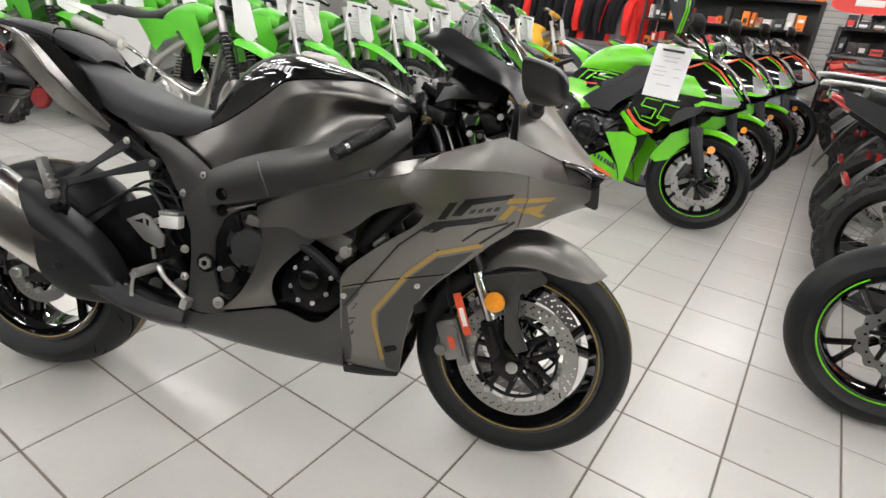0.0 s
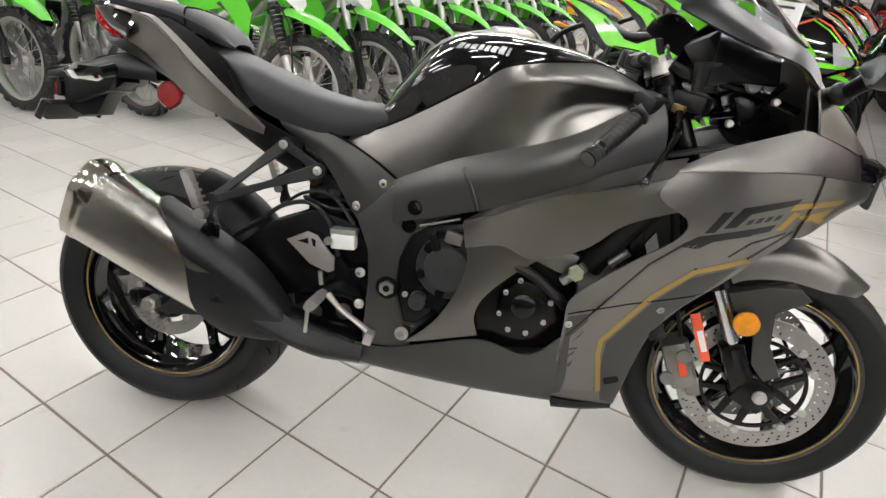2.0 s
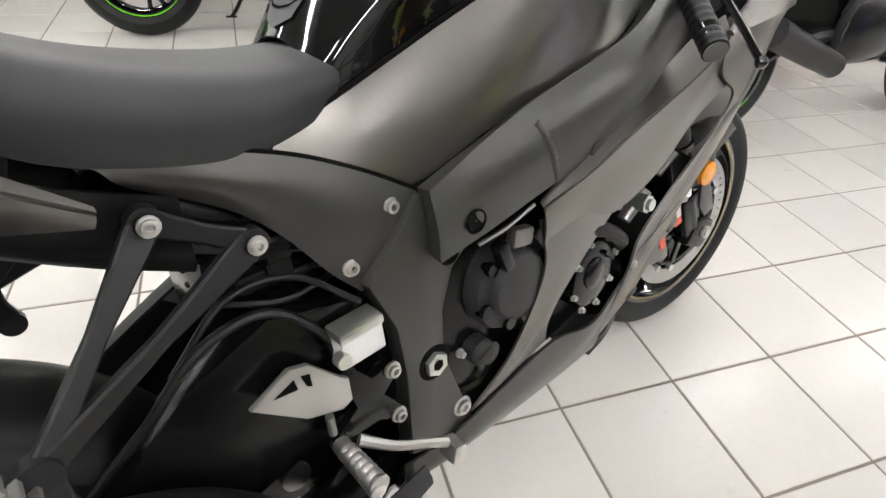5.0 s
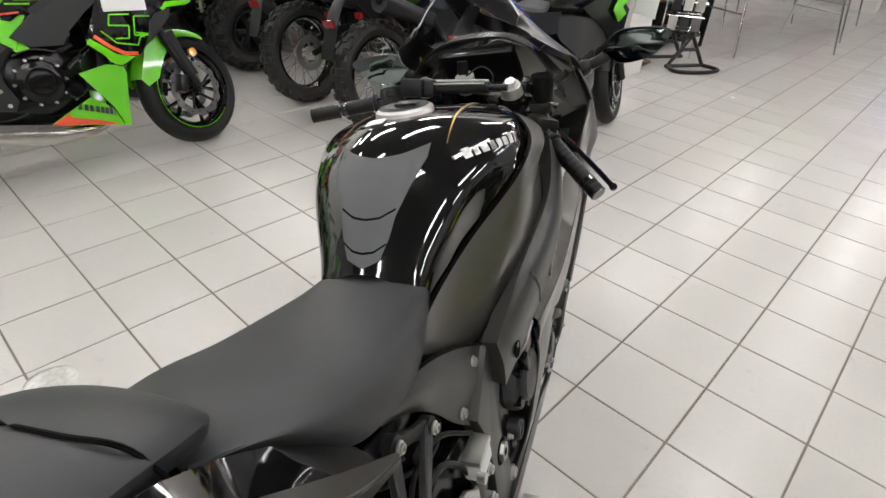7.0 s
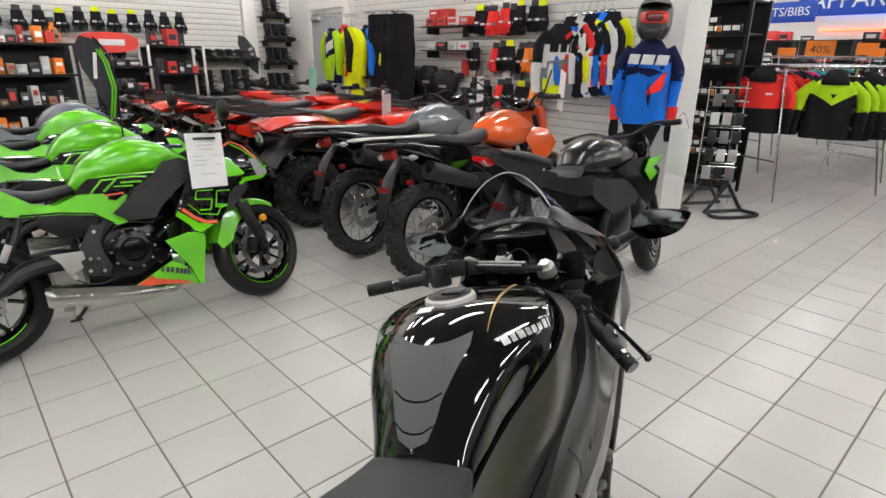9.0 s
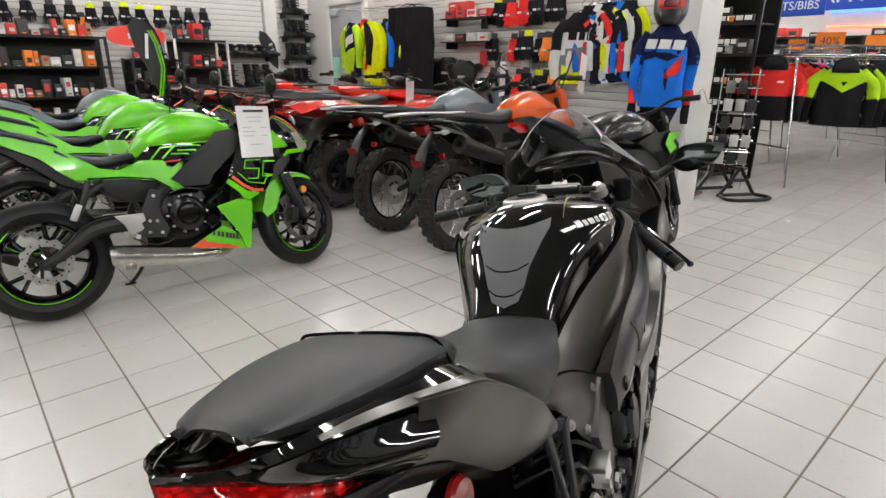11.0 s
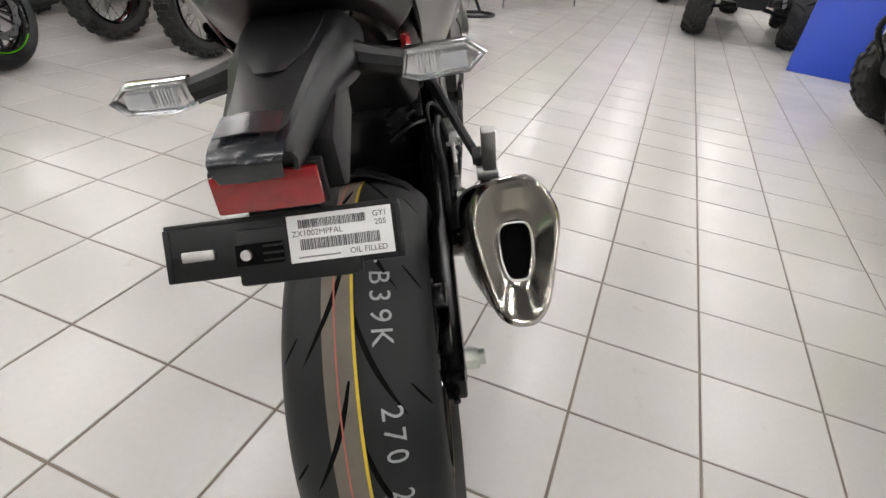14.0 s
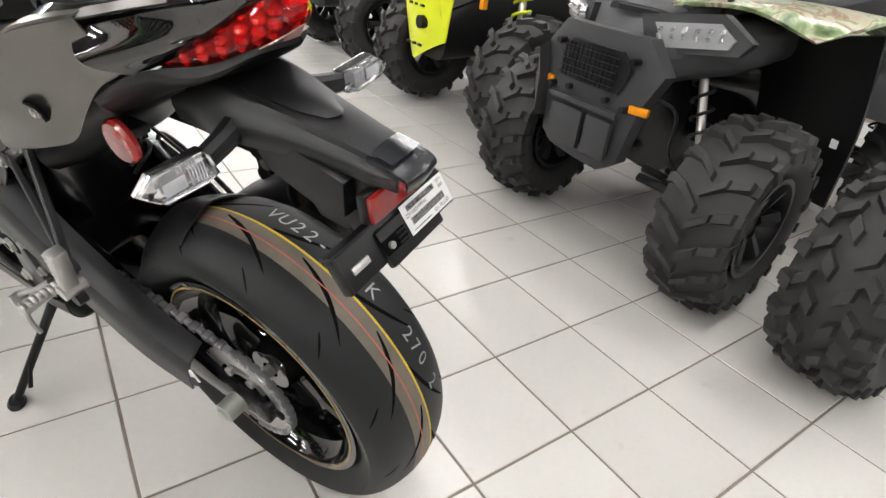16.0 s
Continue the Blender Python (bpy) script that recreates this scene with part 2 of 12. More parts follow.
def add_box(bm, c, size, rot=(0, 0, 0), bevel=0.0):
    m = pose(*c, *rot) @ Matrix.Diagonal((*size, 1))
    out = bmesh.ops.create_cube(bm, size=1.0, matrix=m)
    if bevel:
        edges = list({e for v in out["verts"] for e in v.link_edges})
        bmesh.ops.bevel(bm, geom=edges, offset=bevel, segments=2, affect="EDGES", profile=0.6)


def add_cyl(bm, p0, p1, r0, r1=None, seg=20, caps=True):
    p0, p1 = Vector(p0), Vector(p1)
    d = p1 - p0
    bmesh.ops.create_cone(bm, cap_ends=caps, segments=seg, radius1=r0, radius2=r0 if r1 is None else r1,
                          depth=d.length, matrix=Matrix.Translation((p0 + p1) / 2) @ turn_to(d))


def add_ball(bm, c, r, scale=(1, 1, 1), seg=16):
    bmesh.ops.create_uvsphere(bm, u_segments=seg, v_segments=seg // 2, radius=r,
                              matrix=Matrix.Translation(c) @ Matrix.Diagonal((*scale, 1)))


def add_tube(bm, pts, r, seg=8, n=None, smooth=True):
    P = np.asarray(pts, float)
    n = n or (len(P) * 5 if smooth and len(P) > 2 else len(P))
    C = hermite(P, n) if smooth else P
    n = len(C)
    R = np.interp(np.linspace(0, 1, n), np.linspace(0, 1, len(r)), r) if isinstance(r, (list, tuple)) else np.full(n, r)
    T = np.gradient(C, axis=0)
    T /= np.linalg.norm(T, axis=1, keepdims=True) + 1e-12
    up = np.array([0, 0, 1.0]) if abs(T[0][2]) < 0.9 else np.array([0, 1.0, 0])
    rings = []
    for i in range(n):
        a = np.cross(T[i], up)
        a /= np.linalg.norm(a) + 1e-12
        b = np.cross(T[i], a)
        rings.append([bm.verts.new(C[i] + R[i] * (np.cos(t) * a + np.sin(t) * b)) for t in np.linspace(0, 2 * np.pi, seg, endpoint=False)])
    for x, y in zip(rings, rings[1:]):
        for k in range(seg):
            bm.faces.new((x[k], x[(k + 1) % seg], y[(k + 1) % seg], y[k]))
    bm.faces.new(rings[0][::-1])
    bm.faces.new(rings[-1])


def add_lathe(bm, prof, c=(0, 0, 0), seg=48, close=False, arc=(0, 2 * math.pi)):
    """A profile of (radius, y) turned round the y axis through c."""
    full = abs(arc[1] - arc[0] - 2 * math.pi) < 1e-6
    ts = np.linspace(arc[0], arc[1], seg, endpoint=not full)
    R = [[bm.verts.new((c[0] + r * math.cos(t), c[1] + y, c[2] + r * math.sin(t))) for r, y in prof] for t in ts]
    k = len(prof)
    for i in range(seg if full else seg - 1):
        a, b = R[i], R[(i + 1) % seg]
        for j in range(k if close else k - 1):
            bm.faces.new((a[j], b[j], b[(j + 1) % k], a[(j + 1) % k]))


def add_plate(bm, poly, y0, y1, bevel=0.0):
    """A plate of outline (x, z), from y0 to y1."""
    a = [bm.verts.new((x, y0, z)) for x, z in poly]
    f = bm.faces.new(a)
    out = bmesh.ops.extrude_face_region(bm, geom=[f])
    vs = [g for g in out["geom"] if isinstance(g, bmesh.types.BMVert)]
    bmesh.ops.translate(bm, verts=vs, vec=(0, y1 - y0, 0))
    if bevel:
        fs = [g for g in out["geom"] if isinstance(g, bmesh.types.BMFace)] + [f]
        es = list({e for q in fs if q.is_valid for e in q.edges})
        bmesh.ops.bevel(bm, geom=es, offset=bevel, segments=2, affect="EDGES", profile=0.6)


def mirror(bm):
    out = bmesh.ops.duplicate(bm, geom=bm.verts[:] + bm.edges[:] + bm.faces[:])
    vs = [g for g in out["geom"] if isinstance(g, bmesh.types.BMVert)]
    for v in vs:
        v.co.y = -v.co.y
    bmesh.ops.reverse_faces(bm, faces=[g for g in out["geom"] if isinstance(g, bmesh.types.BMFace)])


def part(name, bm, material, parent=None, label="", angle=35, recalc=True):
    if recalc:
        bmesh.ops.recalc_face_normals(bm, faces=bm.faces[:])
    me = bpy.data.meshes.new(name)
    bm.to_mesh(me)
    bm.free()
    me.materials.append(M[material] if isinstance(material, str) else material)
    me.shade_smooth()
    me.set_sharp_from_angle(angle=radians(angle))
    ob = new(name, me)
    if parent is not None:
        ob.parent = parent
    if label:
        tagged(ob, label)
    return ob


def thing(name, m, label, category, group="", kind=""):
    ob = new(name)
    ob.empty_display_size = 0.1
    ob.matrix_basis = m
    return tagged(ob, label, category, group, kind)


def bm_of(fn, *args, **kw):
    bm = bmesh.new()
    fn(bm, *args, **kw)
    return bm


def tree_of(ob):
    from mathutils import bvhtree
    bm = bmesh.new()
    bm.from_mesh(ob.data)
    t = bvhtree.BVHTree.FromBMesh(bm)
    bm.free()
    return t


def stuck(bm, tree, way, lift=0.0012, reach=2.0):
    """Drops the points of bm along way onto a surface, and lifts them off it."""
    way = Vector(way).normalized()
    for v in bm.verts:
        hit = tree.ray_cast(v.co - way * reach, way)
        if hit[0] is None:
            hit = tree.find_nearest(v.co)
        if hit[0] is not None:
            v.co = hit[0] - way * lift


def add_patch(bm, poly, flat="xz", at=0.0, cuts=3):
    """A flat outline, cut up finely enough to lie on a curved surface."""
    if flat == "xz":
        vs = [bm.verts.new((a, at, b)) for a, b in poly]
    elif flat == "xy":
        vs = [bm.verts.new((a, b, at)) for a, b in poly]
    else:
        vs = [bm.verts.new((at, a, b)) for a, b in poly]
    f = bm.faces.new(vs)
    out = bmesh.ops.triangulate(bm, faces=[f])
    es = list({e for q in out["faces"] for e in q.edges})
    bmesh.ops.subdivide_edges(bm, edges=es, cuts=cuts, use_grid_fill=True)


def add_text(bm, text, size, m, depth=0.0):
    """Built-in lettering as flat mesh, centred, in the xy plane of m."""
    cu = bpy.data.curves.new("lettering", "FONT")
    cu.body, cu.size, cu.align_x, cu.align_y = text, size, "CENTER", "CENTER"
    cu.resolution_u = 3
    cu.extrude = depth
    ob = bpy.data.objects.new("lettering", cu)
    scene.collection.objects.link(ob)
    dg = bpy.context.evaluated_depsgraph_get()
    me = bpy.data.meshes.new_from_object(ob.evaluated_get(dg))
    me.transform(m)
    bm.from_mesh(me)
    bpy.data.objects.remove(ob)
    bpy.data.curves.remove(cu)
    bpy.data.meshes.remove(me)

# ---------------------------------------------------------------- structure
S = 0.3048                     # floor tile pitch
X0, X1, Y0, Y1 = -7.0, 16.0, -6.0, 8.3
EAST, CEIL = 4.75, 3.3


def wall(name, lo, hi, material="wall"):
    c = [(a + b) / 2 for a, b in zip(lo, hi)]
    s = [b - a for a, b in zip(lo, hi)]
    return tagged(part(name, bm_of(add_box, c, s), material), "painted showroom wall", "wall", kind="structure")


wall("wall_north", (X0 - 0.2, Y1, 0), (EAST + 0.2, Y1 + 0.2, CEIL))
# south and west walls are out of view; their grey dims the reflections
wall("wall_south", (X0 - 0.2, Y0 - 0.2, 0), (X1 + 0.2, Y0, CEIL), "wall_unseen_dim")
wall("wall_west", (X0 - 0.2, Y0, 0), (X0, Y1, CEIL), "wall_unseen_dim")
wall("wall_far", (X1, Y0, 0), (X1 + 0.2, Y1 + 0.2, CEIL))
wall("wall_north_2", (EAST + 0.2, Y1, 0), (X1, Y1 + 0.2, CEIL))
wall("wall_east", (EAST, 1.75, 0), (EAST + 0.2, Y1, CEIL))
tagged(part("column_1", bm_of(add_box, (EAST + 0.11, 1.58, CEIL / 2), (0.42, 0.33, CEIL), bevel=0.006), "wall"), "white square column at the end of the wall", "column", kind="structure")
tagged(part("column_2", bm_of(add_box, (12.3, 0.95, CEIL / 2), (0.4, 0.4, CEIL), bevel=0.006), "wall"), "white square column in the shop", "column", kind="structure")
# this ceiling is out of view; its dark colour cuts bounce and reflections
tagged(part("ceiling", bm_of(add_box, ((X0 + 7.6) / 2 - 0.1, (Y0 + Y1) / 2, CEIL + 0.05), (7.6 - X0 + 0.2, Y1 - Y0 + 0.4, 0.1)), "ceiling"), "unseen showroom ceiling, darkened to dim its bounce light", "ceiling", kind="structure")
tagged(part("ceiling_2", bm_of(add_box, ((X1 + 7.6) / 2 + 0.1, (Y0 + Y1) / 2, CEIL + 0.05), (X1 - 7.6 + 0.2, Y1 - Y0 + 0.4, 0.1)), "ceiling_white"), "white panelled ceiling over the clothing area", "ceiling", kind="structure")

# slatwall boards on the north and east walls
board = bmesh.new()
add_box(board, (0, 0, 0), (1.0, 0.016, 0.072), bevel=0.003)
board_me = part("slat", board, "slat")
slat_mesh = board_me.data
bpy.data.objects.remove(board_me)


def slats(wall_ob, back_name, c0, c1, y, axis, z0=0.55, z1=3.2, pitch=0.078):
    """Boards between c0 and c1 along the wall, with grooves between them."""
    L, mid = c1 - c0, (c0 + c1) / 2
    n = int((z1 - z0) / pitch)
    back = bmesh.new()
    if axis == "x":
        add_box(back, (mid, y + 0.004, (z0 + z1) / 2), (L, 0.008, z1 - z0))
    else:
        add_box(back, (y + 0.004, mid, (z0 + z1) / 2), (0.008, L, z1 - z0))
    part(back_name, back, "slatgap", wall_ob, "dark grooved slatwall backing")
    for i in range(n):
        z = z0 + (i + 0.5) * pitch
        ob = new("slat", slat_mesh)
        ob.parent = wall_ob
        if axis == "x":
            ob.matrix_basis = Matrix.Translation((mid, y - 0.008, z)) @ Matrix.Diagonal((L, 1, 1, 1))
        else:
            ob.matrix_basis = Matrix.Translation((y - 0.008, mid, z)) @ Matrix.Rotation(radians(90), 4, "Z") @ Matrix.Diagonal((L, 1, 1, 1))


slats(bpy.data.objects["wall_north"], "slat_backing", -3.0, 3.9, Y1 - 0.009, "x")
slats(bpy.data.objects["wall_north"], "slat_backing", 4.12, EAST - 0.01, Y1 - 0.009, "x")
slats(bpy.data.objects["wall_east"], "slat_backing", 1.8, 6.35, EAST - 0.009, "y")
tagged(part("trim_1", bm_of(add_box, (4.01, Y1 - 0.05, CEIL / 2), (0.2, 0.1, CEIL), bevel=0.004), "wall"), "white vertical wall trim", "trim", kind="structure")

door = thing("door_1", Matrix.Translation((EAST - 0.001, 7.05, 0)), "closed grey steel door with a closer", "door", kind="structure")
part("door_leaf", bm_of(add_box, (-0.02, 0, 1.03), (0.04, 0.92, 2.06), bevel=0.004), "door", door)
dfr = bmesh.new()
add_box(dfr, (-0.03, 0.51, 1.06), (0.06, 0.09, 2.12), bevel=0.003)
add_box(dfr, (-0.03, -0.51, 1.06), (0.06, 0.09, 2.12), bevel=0.003)
add_box(dfr, (-0.03, 0, 2.165), (0.06, 1.11, 0.09), bevel=0.003)
part("door_frame", dfr, "wall", door)
dcl = bmesh.new()
add_box(dcl, (-0.07, 0.28, 1.98), (0.06, 0.22, 0.05), bevel=0.005)
add_tube(dcl, [(-0.07, 0.2, 2.0), (-0.12, 0.05, 2.03), (-0.06, -0.05, 2.09)], 0.008)
part("door_closer", dcl, "alloy", door)
part("door_handle", bm_of(add_tube, [(-0.04, -0.39, 1.02), (-0.09, -0.39, 1.02), (-0.09, -0.28, 1.02)], 0.01), "alloy", door)

# ceiling lights: twin-tube battens in rows
lamp = thing("ceiling_light", Matrix.Translation((0, 0, CEIL)), "white twin-tube fluorescent ceiling batten", "ceiling light", "ceiling lights")
part("housing", bm_of(add_box, (0, 0, -0.03), (1.24, 0.20, 0.06), bevel=0.006), "lamp_house", lamp)
for dy in (-0.055, 0.055):
    part("tube", bm_of(add_cyl, (-0.58, dy, -0.085), (0.58, dy, -0.085), 0.017, seg=10), "tube", lamp)
first = True
for y in (-4.6, -2.6, -0.6, 1.4, 3.4, 5.4, 7.2):
    for x in (-5.4, -3.0, -0.6, 1.8, 4.2, 6.6, 9.0, 11.4, 13.8):
        if y > 1.2 and 4.3 < x < 5.3:
            continue
        m = Matrix.Translation((x, y, CEIL))
        if first:
            lamp.matrix_basis, first = m, False
        else:
            copy_thing(lamp, m)

# ---------------------------------------------------------------- the sport motorcycle
BIKE = pose(-0.031, -0.667, 0.003, 0, 0, 23.9) @ pose(0, 0, 0, -13, 0, 0)
bike = thing("sport_motorcycle", BIKE, "matte graphite and black sport motorcycle on its side stand", "motorcycle")
STEER = Matrix.Translation((1.45, 0, 0.30)) @ Matrix.Rotation(radians(-24), 4, "Y") @ Matrix.Rotation(radians(-8), 4, "Z") @ Matrix.Rotation(radians(24), 4, "Y") @ Matrix.Translation((-1.45, 0, -0.30))
RA, FA = (0.0, 0.0, 0.32), (1.45, 0.0, 0.30)


def bpart(name, bm, material, label="", both=False, parent=None, steer=False, angle=35):
    if both:
        if min(abs(v.co.y) for v in bm.verts) > 0.008 and len({v.co.y > 0 for v in bm.verts}) == 1:
            other = bm.copy()
            for v in other.verts:
                v.co.y = -v.co.y
            bmesh.ops.reverse_faces(other, faces=other.faces[:])
            if steer:
                other.transform(STEER)
            part(name, other, material, parent or bike, label, angle)
        else:
            mirror(bm)
    if steer:
        bm.transform(STEER)
    return part(name, bm, material, parent or bike, label, angle)


def tyre_profile(R, w, rim):
    """Round sport tyre: (radius, y) over the crown."""
    out = []
    a = w / 2
    for t in np.linspace(-1, 1, 19):
        y = a * math.sin(t * 1.45) / math.sin(1.45)
        out.append((R - (a * 0.92) * (1 - math.cos(t * 1.45)) * 0.62, y))
    side = [(rim + 0.012, -a * 0.72), (rim + 0.035, -a * 0.93)]
    return [(rim - 0.004, -a * 0.60)] + side + out[0:] + [(r, -y) for r, y in side[::-1]] + [(rim - 0.004, a * 0.60)]


def tyre(c, R, w, rim, parent, steer=False, name="tyre"):
    bm = bmesh.new()
    add_lathe(bm, tyre_profile(R, w, rim), c, 96)
    ob = bpart(name, bm, "rubber", "black rubber sport tyre", steer=steer)
    return ob


def crown(R, w, y):
    """Radius of the tyre's crown at an offset y."""
    a = w / 2
    t = math.asin(max(-1, min(1, y * math.sin(1.45) / a))) / 1.45
    return R - (a * 0.92) * (1 - math.cos(t * 1.45)) * 0.62


def add_band(bm, c, R, w, y0, y1, lift=0.0006, seg=128):
    ys = np.linspace(y0, y1, max(2, int(abs(y1 - y0) / 0.006) + 2))
    add_lathe(bm, [(crown(R, w, y) + lift, y) for y in ys], c, seg)


def add_groove(bm, c, R, w, t0, y0, t1, y1, width, lift=0.0009, n=12, bend=0.0):
    """A dark leaf-shaped strip on the tread, coloured as a shaded cut, from angle t0 at y0 to angle t1 at y1."""
    L, Rr = [], []
    for i, s in enumerate(np.linspace(0, 1, n)):
        t, y = t0 + (t1 - t0) * s, y0 + (y1 - y0) * s + bend * math.sin(math.pi * s)
        h = width * math.sin(math.pi * min(1, s * 0.92 + 0.08)) ** 0.7 / 2
        for side, row in ((-1, L), (1, Rr)):
            yy = y + side * h
            r = crown(R, w, yy) + lift
            row.append(bm.verts.new((c[0] + r * math.cos(t), c[1] + yy, c[2] + r * math.sin(t))))
    for i in range(n - 1):
        bm.faces.new((L[i], L[i + 1], Rr[i + 1], Rr[i]))


def wheel(c, R, w, rimr, spokes, steer):
    nm = "front_wheel" if steer else "rear_wheel"
    hw = w * 0.40
    bm = bmesh.new()
    prof = [(rimr + 0.004, -hw), (rimr + 0.006, -hw - 0.006), (rimr - 0.010, -hw - 0.006), (rimr - 0.014, -hw + 0.012), (rimr - 0.032, -hw + 0.03),
            (rimr - 0.036, 0), (rimr - 0.032, hw - 0.03), (rimr - 0.014, hw - 0.012), (rimr - 0.010, hw + 0.006), (rimr + 0.006, hw + 0.006), (rimr + 0.004, hw)]
    add_lathe(bm, prof, c, 96)
    ob = bpart(nm, bm, "gloss", "gloss black cast wheel", steer=steer)
    st = bmesh.new()
    for s in (-1, 1):
        add_lathe(st, [(rimr - 0.004, s * (hw + 0.0068)), (rimr - 0.0075, s * (hw + 0.0068))], c, 96)
    bpart("pinstripe", st, "gold", "gold rim pinstripe", parent=ob, steer=steer)
    for k in range(spokes):
        b = bmesh.new()
        a0 = 2 * math.pi * k / spokes + 0.35
        for side in (-1, 1):
            a1 = a0 + side * 0.20
            p0 = Vector((c[0] + 0.035 * math.cos(a0), c[1], c[2] + 0.035 * math.sin(a0)))
            p1 = Vector((c[0] + 0.115 * math.cos(a0), c[1], c[2] + 0.115 * math.sin(a0)))
            p2 = Vector((c[0] + (rimr - 0.03) * math.cos(a1), c[1], c[2] + (rimr - 0.03) * math.sin(a1)))
            add_tube(b, [p0, p1, p2], [0.019, 0.014, 0.015], seg=8, n=8)
        bpart("spoke", b, "gloss", parent=ob, steer=steer)
    hub = bmesh.new()
    add_lathe(hub, [(0.018, -0.05), (0.045, -0.05), (0.055, -0.02), (0.055, 0.02), (0.045, 0.05), (0.018, 0.05)], c, 32)
    bpart("hub", hub, "gloss", parent=ob, steer=steer)
    return ob


def disc(c, y, r0, r1, steer):
    """Brake disc with real holes."""
    bm = bmesh.new()
    nt, nr = 168, 7
    rs = np.linspace(r0, r1, nr)
    for side in (-0.0022, 0.0022):
        V = []
        for i in range(nt):
            t = 2 * math.pi * i / nt
            V.append([bm.verts.new((c[0] + r * math.cos(t), y + side, c[2] + r * math.sin(t))) for r in rs])
        for i in range(nt):
            for j in range(nr - 1):
                hole = j in (1, 3, 4) and (i + (0, 0, 0, 2, 3)[j]) % 4 == 0
                if not hole:
                    bm.faces.new((V[i][j], V[(i + 1) % nt][j], V[(i + 1) % nt][j + 1], V[i][j + 1]))
    add_lathe(bm, [(r1, y - 0.0022), (r1, y + 0.0022)], (c[0], 0, c[2]), 96)
    add_lathe(bm, [(r0, y - 0.0022), (r0, y + 0.0022)], (c[0], 0, c[2]), 96)
    ob = bpart("brake_disc", bm, "disc", "drilled steel brake disc", steer=steer)
    car = bmesh.new()
    add_lathe(car, [(r0 - 0.020, y - 0.003), (r0 - 0.020, y + 0.003), (r0 - 0.012, y + 0.003), (r0 - 0.012, y - 0.003)], (c[0], 0, c[2]), 48, close=True)
    bpart("disc_carrier", car, "engine", "black disc carrier", parent=ob, steer=steer)
    for k in range(5):
        a = 2 * math.pi * k / 5
        for b in (a - 0.40, a + 0.40):
            car = bmesh.new()
            u, w = (math.cos(a), math.sin(a)), (math.cos(b), math.sin(b))
            q = (-w[1], w[0])
            add_plate(car, [(c[0] + .036 * u[0] + .010 * q[0], c[2] + .036 * u[1] + .010 * q[1]), (c[0] + (r0 - .012) * w[0] + .007 * q[0], c[2] + (r0 - .012) * w[1] + .007 * q[1]),
                            (c[0] + (r0 - .012) * w[0] - .007 * q[0], c[2] + (r0 - .012) * w[1] - .007 * q[1]), (c[0] + .036 * u[0] - .010 * q[0], c[2] + .036 * u[1] - .010 * q[1])], y - .004, y + .004, 0.001)
            bpart("carrier_arm", car, "engine", parent=ob, steer=steer)
            car = bmesh.new()
            add_cyl(car, (c[0] + r0 * w[0], y - 0.005, c[2] + r0 * w[1]), (c[0] + r0 * w[0], y + 0.005, c[2] + r0 * w[1]), 0.009, seg=12)
            bpart("disc_bobbin", car, "zinc", parent=ob, steer=steer)
    return ob


def add_bolt(bm, p, way=(0, -1, 0), r=0.009, h=0.006):
    """A flanged socket-head bolt with a real recess."""
    p, d = Vector(p), Vector(way).normalized()
    m = Matrix.Translation(p) @ d.to_track_quat("Y", "Z").to_matrix().to_4x4()
    one = bmesh.new()
    add_lathe(one, [(r * 1.35, 0), (r * 1.35, h * .35), (r, h * .45), (r * .96, h * .95), (r * .86, h), (r * .52, h), (r * .46, h * .25), (r * .01, h * .2)], (0, 0, 0), 14)
    one.transform(m)
    me = bpy.data.meshes.new("bolt")
    one.to_mesh(me)
    one.free()
    bm.from_mesh(me)
    bpy.data.meshes.remove(me)


# wheels
rw = wheel(RA, 0.32, 0.19, 0.222, 5, False)
rt = tyre(RA, 0.32, 0.196, 0.216, rw)
fw = wheel(FA, 0.30, 0.12, 0.222, 5, True)
ft = tyre(FA, 0.30, 0.122, 0.216, fw, steer=True)
bm = bmesh.new()
add_band(bm, RA, 0.32, 0.196, -0.004, 0.034)
bpart("wax_band", bm, "wax", "dusty brown release wax on the tread", parent=rt)
bm = bmesh.new()
add_band(bm, RA, 0.32, 0.196, -0.0065, -0.0028, 0.001)
bpart("yellow_line", bm, "yellow_line", "yellow tread line", parent=rt)
bm = bmesh.new()
add_band(bm, RA, 0.32, 0.196, 0.0165, 0.0185, 0.001)
bpart("red_line", bm, "red_line", "red tread line", parent=rt)
for k in range(13):
    a = 2 * math.pi * k / 13
    for s, sh in ((1, 0.0), (-1, 0.22)):
        g = bmesh.new()
        add_groove(g, RA, 0.32, 0.196, a + sh, s * 0.004, a + sh + 0.42, s * 0.060, 0.0075, bend=-s * 0.008)
        add_groove(g, RA, 0.32, 0.196, a + sh + 0.30, s * 0.066, a + sh + 0.40, s * 0.088, 0.004)
        bpart("tread_groove", g, "groove", parent=rt)
bm = bmesh.new()
add_band(bm, FA, 0.30, 0.122, -0.0255, -0.0215, 0.001)
bpart("yellow_line", bm, "yellow_line", "yellow tread line", parent=ft, steer=True)
for k in range(14):
    a = 2 * math.pi * k / 14
    for s, sh in ((1, 0.0), (-1, 0.2)):
        g = bmesh.new()
        add_groove(g, FA, 0.30, 0.122, a + sh, s * 0.006, a + sh + 0.33, s * 0.044, 0.005, bend=-s * 0.004)
        bpart("tread_groove", g, "groove", parent=ft, steer=True)


